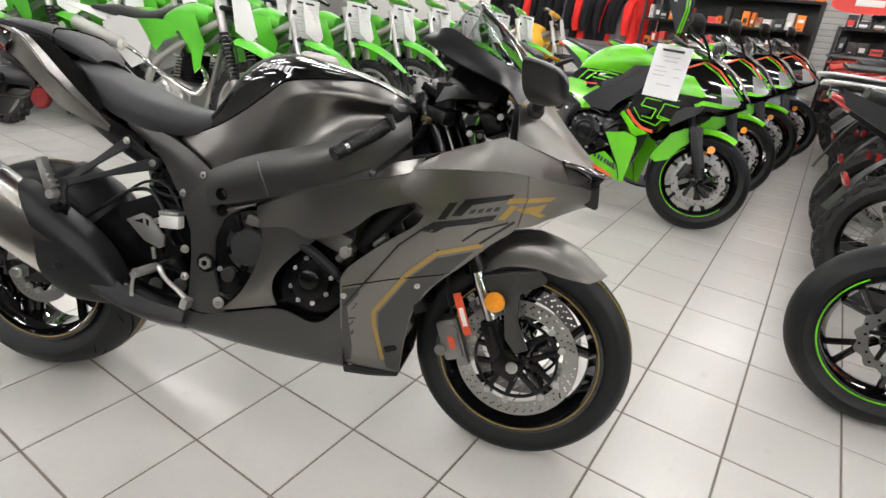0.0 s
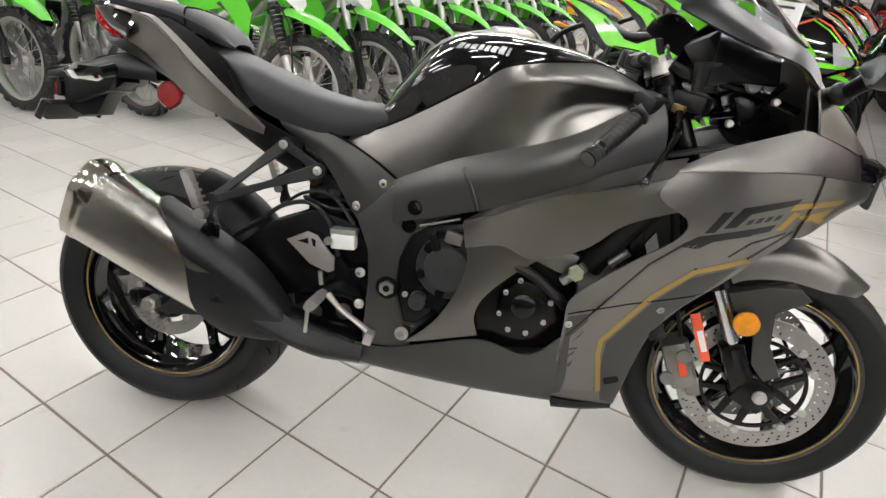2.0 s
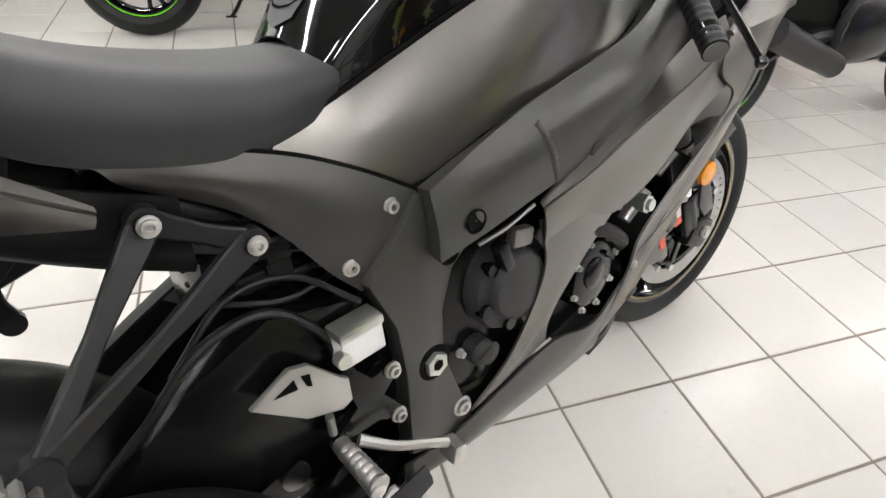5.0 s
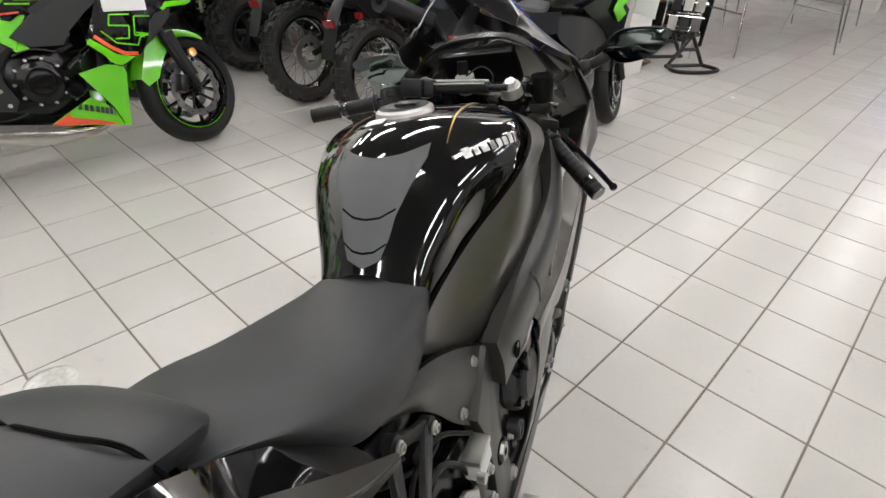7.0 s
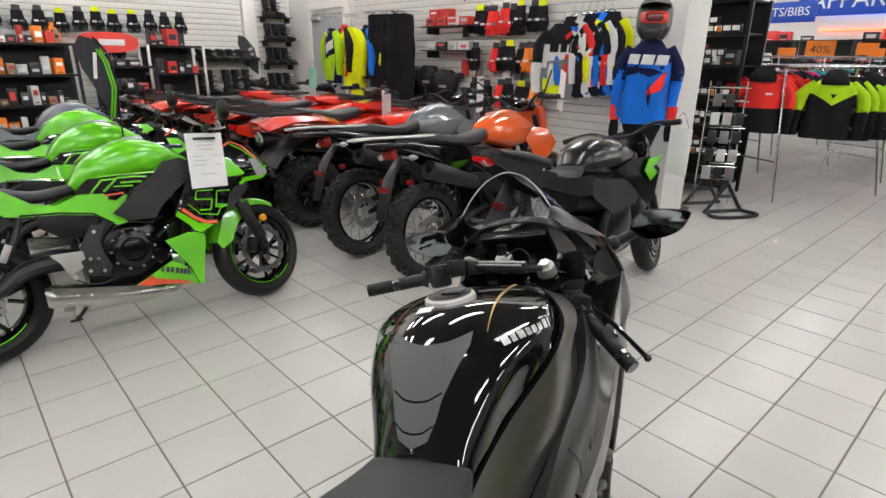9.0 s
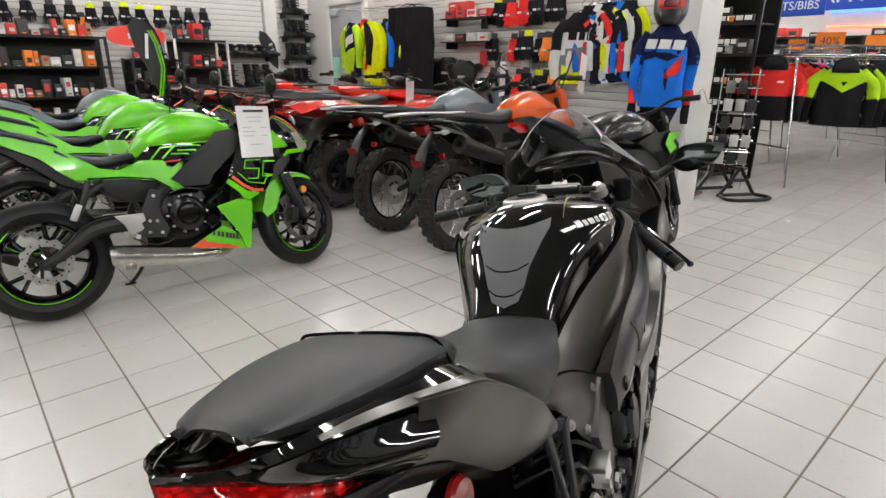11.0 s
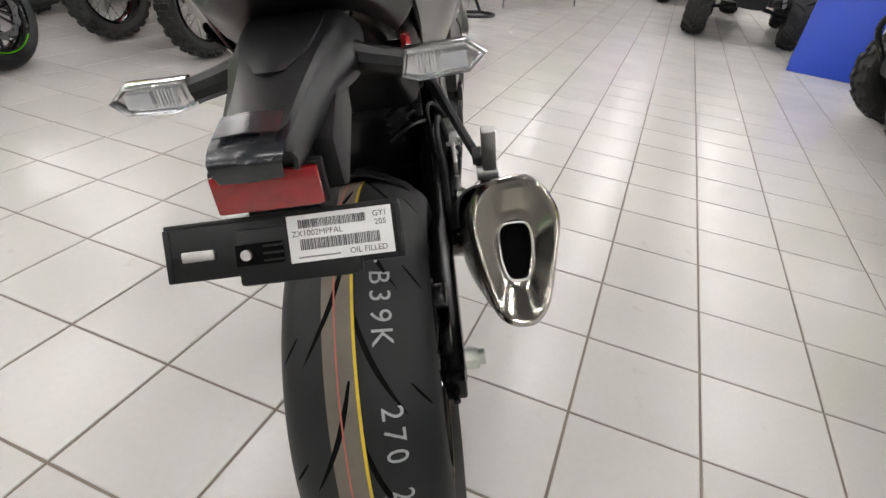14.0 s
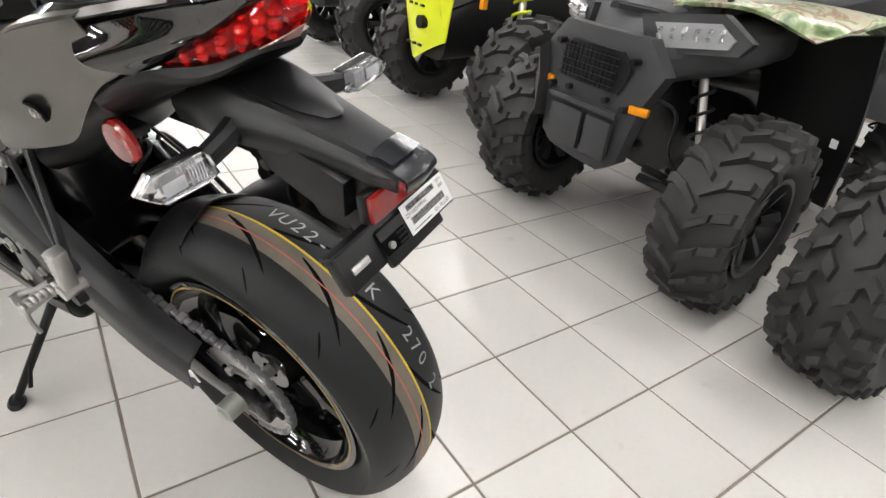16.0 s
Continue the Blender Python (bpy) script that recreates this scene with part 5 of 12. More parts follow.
bpart("seat_base", fl_, "plastic", "black panel between seat and tank")

# rider's seat and passenger seat
se = bmesh.new()
secs = [(.120, .925, .940, .080), (.170, .900, .927, .104), (.210, .866, .912, .120), (.260, .812, .896, .130), (.340, .782, .866, .134), (.430, .766, .846, .126), (.500, .772, .838, .108), (.555, .790, .838, .092), (.580, .815, .836, .070)]
rows = []
for x, zb, zt, w in secs:
    half = [(x, -w * .93, zb), (x, -w, zb + (zt - zb) * .45), (x, -w * .90, zt - .012), (x, -w * .55, zt), (x, 0, zt + .004)]
    rows.append(half + [(a, -b, c) for a, b, c in half[-2::-1]])
add_grid(se, loft(np.array(rows).transpose(1, 0, 2), 34, 29), 0.004)
bpart("rider_seat", se, "seat", "dark grey vinyl rider seat")
ps = bmesh.new()
secs = [(-.150, 1.020, 1.026, .044), (-.132, 1.013, 1.031, .062), (-.09, 1.002, 1.031, .082), (-.02, .988, 1.027, .102), (.06, .972, 1.015, .108), (.115, .952, .996, .100), (.150, .938, .972, .082), (.172, .930, .944, .052)]
rows = []
for x, zb, zt, w in secs:
    half = [(x, -w * .9, zb), (x, -w, zb + (zt - zb) * .5), (x, -w * .85, zt - .008), (x, -w * .5, zt), (x, 0, zt + .002)]
    rows.append(half + [(a, -b, c) for a, b, c in half[-2::-1]])
add_grid(ps, loft(np.array(rows).transpose(1, 0, 2), 30, 25), 0.004)
pso = bpart("passenger_seat", ps, "seat", "dark grey passenger seat pad")
sj = bmesh.new()
add_tube(sj, [(.088, -.108, .966), (.080, -.095, 1.004), (.072, -.05, 1.0135), (.07, 0, 1.0155), (.072, .05, 1.0135), (.080, .095, 1.004), (.088, .108, .966)], .0022, seg=6)
bpart("seam", sj, "groove", parent=pso)

# tail
tg_ = bmesh.new()
top_ = [(-.020, -.125, .985), (.012, -.150, .980), (.049, -.166, .968), (.103, -.177, .927), (.150, -.184, .883), (.215, -.170, .825), (.291, -.149, .766)]
mid_ = [(-.032, -.120, .957), (.008, -.138, .943), (.052, -.148, .916), (.110, -.152, .868), (.160, -.160, .836), (.218, -.157, .800), (.290, -.148, .761)]
low_ = [(-.045, -.112, .930), (.003, -.120, .905), (.055, -.124, .862), (.115, -.124, .811), (.170, -.134, .790), (.222, -.142, .775), (.288, -.146, .756)]
A_ = [hermite(r, 44) for r in (top_, mid_, low_)]
add_grid(tg_, np.array([A_[0], A_[0] * .5 + A_[1] * .5, A_[1], A_[1] * .5 + A_[2] * .5, A_[2]]), 0.003)
add_grid(tg_, loft([[(-.115, -.079, 1.005), (-.070, -.092, .998), (-.020, -.112, .988)], [(-.114, -.081, 1.000), (-.070, -.099, .991), (-.020, -.124, .981)]], 12, 3), 0.003)
add_grid(tg_, loft([[(-.020, -.108, .986), (.012, -.132, .983), (.049, -.146, .973), (.103, -.152, .934), (.150, -.155, .894), (.215, -.152, .836), (.291, -.146, .770)], top_], 40, 3), 0.003)
tco = bpart("tail_cowl", tg_, "satin", "satin graphite tail cowl", both=True, angle=14)
for sd in (1,):
    tr_ = bmesh.new()
    add_lathe(tr_, [(.026, sd * -.001), (.024, sd * .0025), (.014, sd * .0015), (.012, sd * -.002), (.001, sd * -.002)], (0, 0, 0), 24)
    tr_.transform(Matrix.Translation((.112, sd * .1520, .862)) @ Matrix.Rotation(radians(sd * -24), 4, "X") @ Matrix.Rotation(radians(38), 4, "Y") @ Matrix.Diagonal((1.25, 1, .6, 1)))
    bpart("cowl_recess", tr_, "groove", "dark oval bolt recess", parent=tco)
    tq_ = bmesh.new()
    add_bolt(tq_, (.112, sd * .1520, .862), (0, sd, 0), .0065, .005)
    bpart("cowl_bolt", tq_, "alloy", parent=tco)
tb = bmesh.new()
rails = [[(-.206, 0, 1.024), (-.172, -.052, 1.016), (-.09, -.078, 1.004), (.0, -.100, .988), (.07, -.108, .976), (.17, -.110, .905), (.255, -.124, .812)],
         [(-.207, 0, 1.021), (-.168, -.052, 1.007), (-.10, -.090, .994), (-.02, -.110, .980), (.05, -.146, .969), (.15, -.155, .892), (.250, -.150, .806)]]
add_grid(tb, loft(rails, 30, 5), 0.003)
bpart("tail_top", tb, "gloss", "gloss black tail upper", both=True)
tw = bmesh.new()
rails = [[(-.207, 0, 1.022), (-.165, -.054, 1.006), (-.10, -.088, .993), (-.005, -.125, .968)],
         [(-.207, 0, 1.020), (-.168, -.040, .996), (-.110, -.086, .966), (-.026, -.138, .946)],
         [(-.206, 0, 1.018), (-.170, -.028, .994), (-.115, -.066, .957), (-.052, -.104, .926)]]
add_grid(tw, loft(rails, 22, 12), 0.003)
bpart("tail_side", tw, "gloss", "gloss black tail side", both=True)
tn = bmesh.new()
rails = [[(-.187, 0, .957), (-.161, -.033, .950), (-.117, -.064, .934), (-.052, -.105, .928), (.03, -.118, .885)],
         [(-.184, 0, .947), (-.157, -.036, .941), (-.112, -.072, .920), (-.048, -.103, .917), (.035, -.112, .872)],
         [(-.100, 0, .905), (-.080, -.042, .902), (-.05, -.062, .895), (.0, -.082, .872), (.05, -.092, .850)]]
add_grid(tn, loft(rails, 22, 10), 0.003)
bpart("tail_lower", tn, "plastic", "matte black lower tail", both=True)
tl = bmesh.new()
rails = [[(-.207, 0, 1.018), (-.173, -.026, .996), (-.120, -.064, .960), (-.068, -.086, .939)],
         [(-.206, 0, .989), (-.175, -.036, .971), (-.124, -.068, .947), (-.068, -.088, .937)],
         [(-.188, 0, .958), (-.162, -.032, .951), (-.118, -.062, .936), (-.068, -.086, .934)]]
add_grid(tl, loft(rails, 18, 9), 0.003)
tlo = bpart("tail_light", tl, "red_glass", "deep red translucent tail light lens", both=True)
tlo.visible_shadow = False
Gl = loft(rails, 18, 9)
te = bmesh.new()
inner = Gl + np.array((.011, 0, 0))
inner[..., 1] *= .93
add_grid(te, inner, 0.001)
bpart("reflector_bowl", te, "red_bulb", "red reflector behind the lens", both=True, parent=tlo)
rng = random.Random(3)
for i in range(1, 16, 2):
    for j in (1, 3, 5, 7):
        p = Vector(Gl[j, i]) + Vector((.0075, 0, 0))
        r = .0082 * (1 - .030 * i) * (1.25 - .12 * abs(j - 4))
        for sd in ((-1, 1) if abs(p.y) > .006 else (-1,)):
            cell = bmesh.new()
            add_ball(cell, (p.x, -sd * p.y if sd > 0 else p.y, p.z), r, (1, 1, .85), 10)
            bpart("tail_light_cell", cell, "red_cell" if (i + j) % 3 else "red_lens", parent=tlo)
# pale facet laid over the lens, the floor's reflection put in as colour
tf = bmesh.new()
add_grid(tf, loft([[(-.2000, 0, .971), (-.1850, -.020, .961), (-.1690, -.036, .9525)], [(-.1900, 0, .9575), (-.1780, -.018, .9545), (-.1640, -.034, .9505)]], 8, 4), 0.0015)
bpart("lens_facet", tf, "floor_glare_lens", "pale lower lens facet coloured as the floor's reflection", both=True, parent=tlo)

# ---------------------------------------------------------------- rear of the motorcycle
# under-tail and rear mudguard that carries the plate
un = bmesh.new()
rails = [[(.36, -.108, .745), (.26, -.115, .79), (.15, -.11, .85), (.05, -.09, .885), (-.06, -.06, .905)], [(.36, -.09, .662), (.27, -.09, .708), (.16, -.085, .774), (.06, -.07, .835), (-.05, -.05, .885)], [(.36, 0, .655), (.26, 0, .70), (.16, 0, .77), (.06, 0, .83), (-.05, 0, .88)]]
add_grid(un, loft(rails, 16, 10), 0.004)
bpart("under_tail", un, "plastic", "black under-tail tray", both=True)
mgd = bmesh.new()
secs = [(-.02, .900, .056, .845), (-.08, .902, .062, .846), (-.135, .894, .061, .846), (-.19, .881, .048, .844), (-.24, .870, .039, .840), (-.285, .860, .033, .834), (-.325, .851, .029, .832)]
rows = []
for x, zt, w, zb in secs:
    half = [(x, -w * .95, zb), (x, -w, zb + (zt - zb) * .45), (x, -w * .74, zt - .007), (x, -w * .64, zt - .001), (x, 0, zt + .001)]
    rows.append(half + [(a, -b, c) for a, b, c in half[-2::-1]])
add_grid(mgd, loft(np.array(rows).transpose(1, 0, 2), 26, 21), 0.004)
rm = bpart("rear_mudguard", mgd, "plastic_grey", "matte black plastic mudguard and plate holder")
mk = bmesh.new()
rails = [[(-.070, -.034, .905), (-.130, -.036, .8985), (-.185, -.028, .8865), (-.222, -.012, .8775)], [(-.070, 0, .9075), (-.130, 0, .9015), (-.190, 0, .8895), (-.232, 0, .8785)], [(-.070, .034, .905), (-.130, .036, .8985), (-.185, .028, .8865), (-.222, .012, .8775)]]
add_grid(mk, loft(rails, 14, 9), 0.003)
bpart("mudguard_panel", mk, "plastic_grey", "raised panel on the mudguard", parent=rm, angle=20)
ln = bmesh.new()
rails = [[(-.286, -.026, .860), (-.288, .002, .8635), (-.286, .030, .860)], [(-.320, -.027, .8535), (-.323, .002, .857), (-.320, .031, .8535)], [(-.337, -.025, .845), (-.342, .002, .8475), (-.337, .029, .845)], [(-.333, -.022, .830), (-.336, .002, .830), (-.333, .026, .830)]]
add_grid(ln, loft(rails, 14, 14), 0.004)
bpart("plate_lamp", ln, "lamp_glass", "dark plate lamp cover", parent=rm)
lt_ = bmesh.new()
add_grid(lt_, loft([[(-.290, -.022, .8655), (-.291, .002, .868), (-.290, .026, .8655)], [(-.318, -.023, .8595), (-.321, .002, .862), (-.318, .027, .8595)]], 8, 4), 0.0015)
bpart("lamp_window", lt_, "lamp_glass", "dark glossy plate lamp window", parent=rm)
st = bmesh.new()
add_plate(st, [(-.13, .862), (-.20, .852), (-.300, .838), (-.298, .825), (-.290, .815), (-.288, .785), (-.275, .765), (-.24, .745), (-.20, .750), (-.17, .80), (-.12, .835)], -.030, .030, 0.006)
add_plate(st, [(-.13, .850), (-.150, .812), (-.20, .792), (-.240, .776), (-.262, .785), (-.268, .832), (-.20, .856)], -.050, .050, 0.006)
bpart("plate_stay", st, "plastic", parent=rm)
rf = bmesh.new()
add_box(rf, (-.299, .005, .8065), (.008, .087, .033), (0, 3, 0), bevel=0.003)
bpart("rear_reflector", rf, "red_bulb", "red rectangular reflector", parent=rm)
rfb = bmesh.new()
add_box(rfb, (-.290, .005, .8065), (.012, .092, .037), (0, 3, 0), bevel=0.003)
bpart("reflector_back", rfb, "plastic", parent=rm)


def on_plate(d, y, h):
    """A point of the tilted plate bracket: d outward, y across, h up its face."""
    return (-.299 - .866 * d + .5 * h, y, .756 + .5 * d + .866 * h)


pb = bmesh.new()
add_box(pb, on_plate(0, .006, 0), (.006, .200, .046), (0, 30, 0), bevel=0.002)
plate_ob = bpart("plate_bracket", pb, "plastic", "black number plate bracket", parent=rm)
for nm, c_, s_, bv in (("plate_lip", on_plate(-.008, .006, .024), (.022, .200, .005), .002), ("plate_edge", on_plate(-.004, .104, 0), (.016, .006, .046), .002), ("plate_edge", on_plate(-.004, -.092, 0), (.016, .006, .046), .002),
                       ("plate_boss", on_plate(.004, -.008, -.008), (.010, .104, .048), .004), ("plate_neck", on_plate(-.020, .004, .030), (.040, .060, .030), .006)):
    pb = bmesh.new()
    add_box(pb, c_, s_, (0, 30, 0), bevel=bv)
    bpart(nm, pb, "plastic", parent=rm)
sl = bmesh.new()
add_box(sl, on_plate(.004, .078, -.002), (.004, .028, .009), (0, 30, 0), bevel=0.0015)
bpart("slot", sl, "alloy", parent=rm)
sl2 = bmesh.new()
add_box(sl2, on_plate(.0098, .024, -.006), (.003, .040, .018), (0, 30, 0), bevel=0.0012)
bpart("recess", sl2, "groove", parent=rm)
for k in range(3):
    slr = bmesh.new()
    add_box(slr, on_plate(.0115, .012, -.012 + .006 * k), (.002, .016, .002), (0, 30, 0))
    bpart("recess_rib", slr, "plastic", parent=rm)
slb = bmesh.new()
add_cyl(slb, on_plate(.009, .034, -.006), on_plate(.015, .034, -.006), .0045, seg=12)
bpart("recess_screw", slb, "alloy", parent=rm)
# paper label with writing
LM = Matrix.Translation(on_plate(.0100, -.045, .002)) @ Matrix.Rotation(radians(30), 4, "Y") @ Matrix(((0, 0, -1, 0), (-1, 0, 0, 0), (0, 1, 0, 0), (0, 0, 0, 1)))
lab = bmesh.new()
add_box(lab, (0, 0, 0), (.087, .039, .0006), bevel=0.0002)
lab.transform(LM)
lbl = bpart("paper_label", lab, "paper", "white paper label with bar codes", parent=rm)
wr = bmesh.new()
UP = Matrix.Translation((0, 0, .0006))
add_text(wr, "ZX1002MPFAL", .0068, LM @ UP @ Matrix.Translation((-.019, .004, 0)))
add_text(wr, "OIL FILLED", .0066, LM @ UP @ Matrix.Translation((.022, -.0145, 0)))
add_text(wr, "GY1", .0066, LM @ UP @ Matrix.Translation((.034, .0135, 0)))
add_text(wr, "205", .0066, LM @ UP @ Matrix.Translation((.034, .0065, 0)))
bpart("lettering", wr, "ink", "black printed lettering", parent=lbl)
bc = bmesh.new()
rng = random.Random(5)
for x0, x1, y0, y1 in ((-.034, .022, .0085, .0155), (-.034, .032, -.0095, -.0005)):
    x = x0
    while x < x1:
        w = rng.choice((.0004, .0007, .001))
        add_box(bc, (x + w / 2, (y0 + y1) / 2, .0006), (w, y1 - y0, .0002))
        x += w + rng.choice((.0005, .0008))
for i in range(22):
    add_box(bc, (-.036 + i * .0016, -.0155, .0006), (.001, .0014, .0002))
bc.transform(LM)
bpart("bar_code", bc, "ink", "black bar code", parent=lbl)

# indicators
for s in (-1, 1):
    ar = bmesh.new()
    add_tube(ar, [(-.120, s * .045, .866), (-.126, s * .075, .858), (-.130, s * .108, .851)], [.017, .0145, .0135], seg=10)
    ia = bpart("indicator", ar, "plastic", "clear-lens indicator on a rubber stalk")
    bd = bmesh.new()
    poly = [(s * .103, .838), (s * .110, .866), (s * .172, .867), (s * .192, .852), (s * .175, .835), (s * .120, .832)]
    add_plate(bd, [(y, z) for y, z in poly], .120, .138, 0.004)
    bd.transform(Matrix(((0, -1, 0, 0), (1, 0, 0, 0), (0, 0, 1, 0), (0, 0, 0, 1))))
    bpart("indicator_body", bd, "chrome", parent=ia)
    le = bmesh.new()
    cy, cz = s * .147, .851
    poly2 = [(cy + (y - cy) * .93, cz + (z - cz) * .86) for y, z in poly]
    add_plate(le, poly2, .134, .150, 0.005)
    le.transform(Matrix(((0, -1, 0, 0), (1, 0, 0, 0), (0, 0, 1, 0), (0, 0, 0, 1))))
    bpart("indicator_lens", le, "clear_glass", "clear ribbed lens", parent=ia).visible_shadow = False
    rb = bmesh.new()
    for i in range(6):
        add_box(rb, (-.1445, s * (.122 + i * .0035), .851), (.002, .0018, .018))
    add_box(rb, (-.1445, s * .158, .851), (.002, .026, .014), bevel=0.0008)
    bpart("lens_rib", rb, "clear", parent=ia)
    sr = bmesh.new()
    add_lathe(sr, [(.001, s * .112), (.026, s * .111), (.030, s * .106), (.030, s * .100)], (.044, 0, .818), 32)
    bpart("side_reflector", sr, "red_bulb", "round red side reflector")
    sk = bmesh.new()
    add_box(sk, (.05, s * .088, .828), (.05, .03, .014), bevel=0.004)
    bpart("reflector_stay", sk, "plastic")

# passenger peg brackets and pegs
def add_strut(bm, p, q, w0, w1, t):
    """A flat cast arm between two bosses, with eased edges."""
    p, q = Vector(p), Vector(q)
    d_ = (q - p).normalized()
    side = (Vector((0, 1, 0)) - d_ * d_.y).normalized()
    up = d_.cross(side)
    new_ = bmesh.new()
    V = [[new_.verts.new(c + up * (a * w / 2) + side * (b_ * t / 2)) for a, b_ in ((-1, -1), (1, -1), (1, 1), (-1, 1))]
         for c, w in ((p, w0), (p.lerp(q, .5), min(w0, w1) * .72), (q, w1))]
    for A, B in zip(V, V[1:]):
        for i in range(4):
            new_.faces.new((A[i], A[(i + 1) % 4], B[(i + 1) % 4], B[i]))
    new_.faces.new(V[0])
    new_.faces.new(V[-1])
    bmesh.ops.recalc_face_normals(new_, faces=new_.faces[:])
    bmesh.ops.bevel(new_, geom=new_.edges[:], offset=.0025, segments=1, affect="EDGES")
    me = bpy.data.meshes.new("arm")
    new_.to_mesh(me)
    new_.free()
    bm.from_mesh(me)
    bpy.data.meshes.remove(me)


for s in (-1, 1):
    br = bmesh.new()
    P0, P1, P2, P3 = (.326, s * .116, .736), (.408, s * .122, .686), (.190, s * .190, .606), (.197, s * .200, .545)
    add_strut(br, P0, P2, .030, .022, .012)
    bro = bpart("passenger_bracket", br, "plastic_grey", "satin black passenger peg bracket")
    for p, q, w0, w1 in ((P1, P2, .034, .022), (P0, P1, .026, .026), (P2, P3, .026, .030)):
        br = bmesh.new()
        add_strut(br, p, q, w0, w1, .012)
        bpart("bracket_arm", br, "plastic_grey", parent=bro)
    for q in (P0, P1, P2, P3):
        br = bmesh.new()
        add_cyl(br, (q[0], q[1] - .008, q[2]), (q[0], q[1] + .008, q[2]), .0155, seg=18)
        bpart("bracket_boss", br, "plastic_grey", parent=bro)
    for p in (P0, P1):
        bo = bmesh.new()
        add_bolt(bo, (p[0], p[1] + s * .012, p[2]), (0, s, 0), .0075, .007)
        bpart("bracket_bolt", bo, "alloy", parent=bro)
    pg = bmesh.new()
    a, b = Vector((.178, s * .205, .590)), Vector((.134, s * .212, .670))
    add_box(pg, (a + b) / 2, (.020, .024, .085), (0, -20, 0), bevel=0.005)
    add_cyl(pg, a + Vector((0, -.018, -.012)), a + Vector((0, .018, -.012)), .013, seg=12)
    bpart("passenger_footpeg", pg, "alloy", "folded alloy passenger footpeg", parent=bro)
    for i in range(6):
        p = a + (b - a) * (i / 6 + .1)
        pg = bmesh.new()
        add_box(pg, p + Vector((.010, 0, .002)), (.008, .022, .006), (0, -20, 0), bevel=0.0015)
        bpart("peg_tooth", pg, "alloy", parent=bro)

# linkage casting between swingarm and exhaust
lk_ = bmesh.new()
add_plate(lk_, [(.34, .375), (.43, .392), (.545, .375), (.55, .30), (.50, .272), (.40, .285), (.345, .315)], -.085, -.035, 0.008)
bpart("suspension_linkage", lk_, "engine", "black suspension linkage casting")
for x, z in ((.395, .335), (.47, .345)):
    lk_ = bmesh.new()
    add_lathe(lk_, [(.020, -.085), (.020, -.092), (.012, -.094), (.001, -.094)], (x, 0, z), 20)
    bpart("linkage_bolt", lk_, "disc_dark")

# rider footpegs, heel guards, pedals
for s in (-1, 1):
    hgd = bmesh.new()
    add_plate(hgd, [(.350, .528), (.398, .552), (.420, .545), (.455, .505), (.462, .500), (.462, .468), (.448, .462), (.405, .478)], s * .150, s * .158, 0.002)
    ho = bpart("heel_guard", hgd, "alloy", "silver heel guard with cut-outs")
    # dark plates laid on the guard give the shade of its openings
    hh = bmesh.new()
    add_plate(hh, [(.375, .528), (.40, .538), (.402, .524)], s * .1578, s * .1592)
    add_plate(hh, [(.408, .538), (.418, .535), (.418, .518), (.412, .522)], s * .1578, s * .1592)
    bpart("cut_out", hh, "groove", parent=ho)
    bk_ = bmesh.new()
    add_plate(bk_, [(.455, .505), (.470, .508), (.495, .475), (.528, .482), (.532, .462), (.508, .44), (.532, .405), (.525, .388), (.495, .405), (.44, .405), (.43, .415), (.468, .445), (.462, .468)], s * .138, s * .152, 0.003)
    bko = bpart("footpeg_bracket", bk_, "engine", "black footpeg bracket")
    fp = bmesh.new()
    add_cyl(fp, (.438, s * .150, .408), (.432, s * .235, .402), .0115, .010, seg=14)
    add_tube(fp, [(.437, s * (.162 + i * .0035), .4075) for i in range(21)], [.0128 if i % 3 else .0112 for i in range(21)], seg=14, n=21)
    add_tube(fp, [(.432, s * .232, .402), (.43, s * .235, .37), (.428, s * .233, .345)], .0045, seg=8)
    bpart("footpeg", fp, "alloy", "knurled alloy footpeg", parent=bko)
    sp = bmesh.new()
    add_cyl(sp, (.432, s * .150, .43), (.430, s * .155, .462), .0055, seg=10)
    bpart("pedal_spring", sp, "zinc", parent=bko)
    pe = bmesh.new()
    add_tube(pe, [(.455, s * .165, .412), (.490, s * .185, .390), (.530, s * .195, .370), (.560, s * .20, .352)], [.008, .006, .006, .007], seg=8)
    add_box(pe, (.565, s * .205, .340), (.020, .030, .028), (0, 15, 0), bevel=0.004)
    bpart("brake_pedal" if s < 0 else "gear_lever", pe, "alloy", "polished alloy foot lever", parent=bko)
rs = bmesh.new()
add_box(rs, (.483, -.155, .542), (.055, .030, .038), (0, -2, 0), bevel=0.004)
rso = bpart("brake_fluid_reservoir", rs, "white_plastic", "translucent white rear brake reservoir")
rl = bmesh.new()
add_box(rl, (.483, -.155, .563), (.058, .033, .012), (0, -2, 0), bevel=0.003)
add_cyl(rl, (.452, -.165, .540), (.452, -.178, .540), .009, seg=12)
bpart("reservoir_lid", rl, "zinc", parent=rso)
rh = bmesh.new()
add_tube(rh, [(.47, -.150, .50), (.45, -.14, .56), (.40, -.13, .61), (.33, -.125, .60), (.27, -.13, .555), (.22, -.13, .52), (.14, -.135, .46)], .0055, seg=8)
add_tube(rh, [(.50, -.145, .58), (.44, -.12, .63), (.37, -.11, .63), (.30, -.12, .58)], .004, seg=8)
bpart("rear_brake_hose", rh, "plastic", "black brake hose")

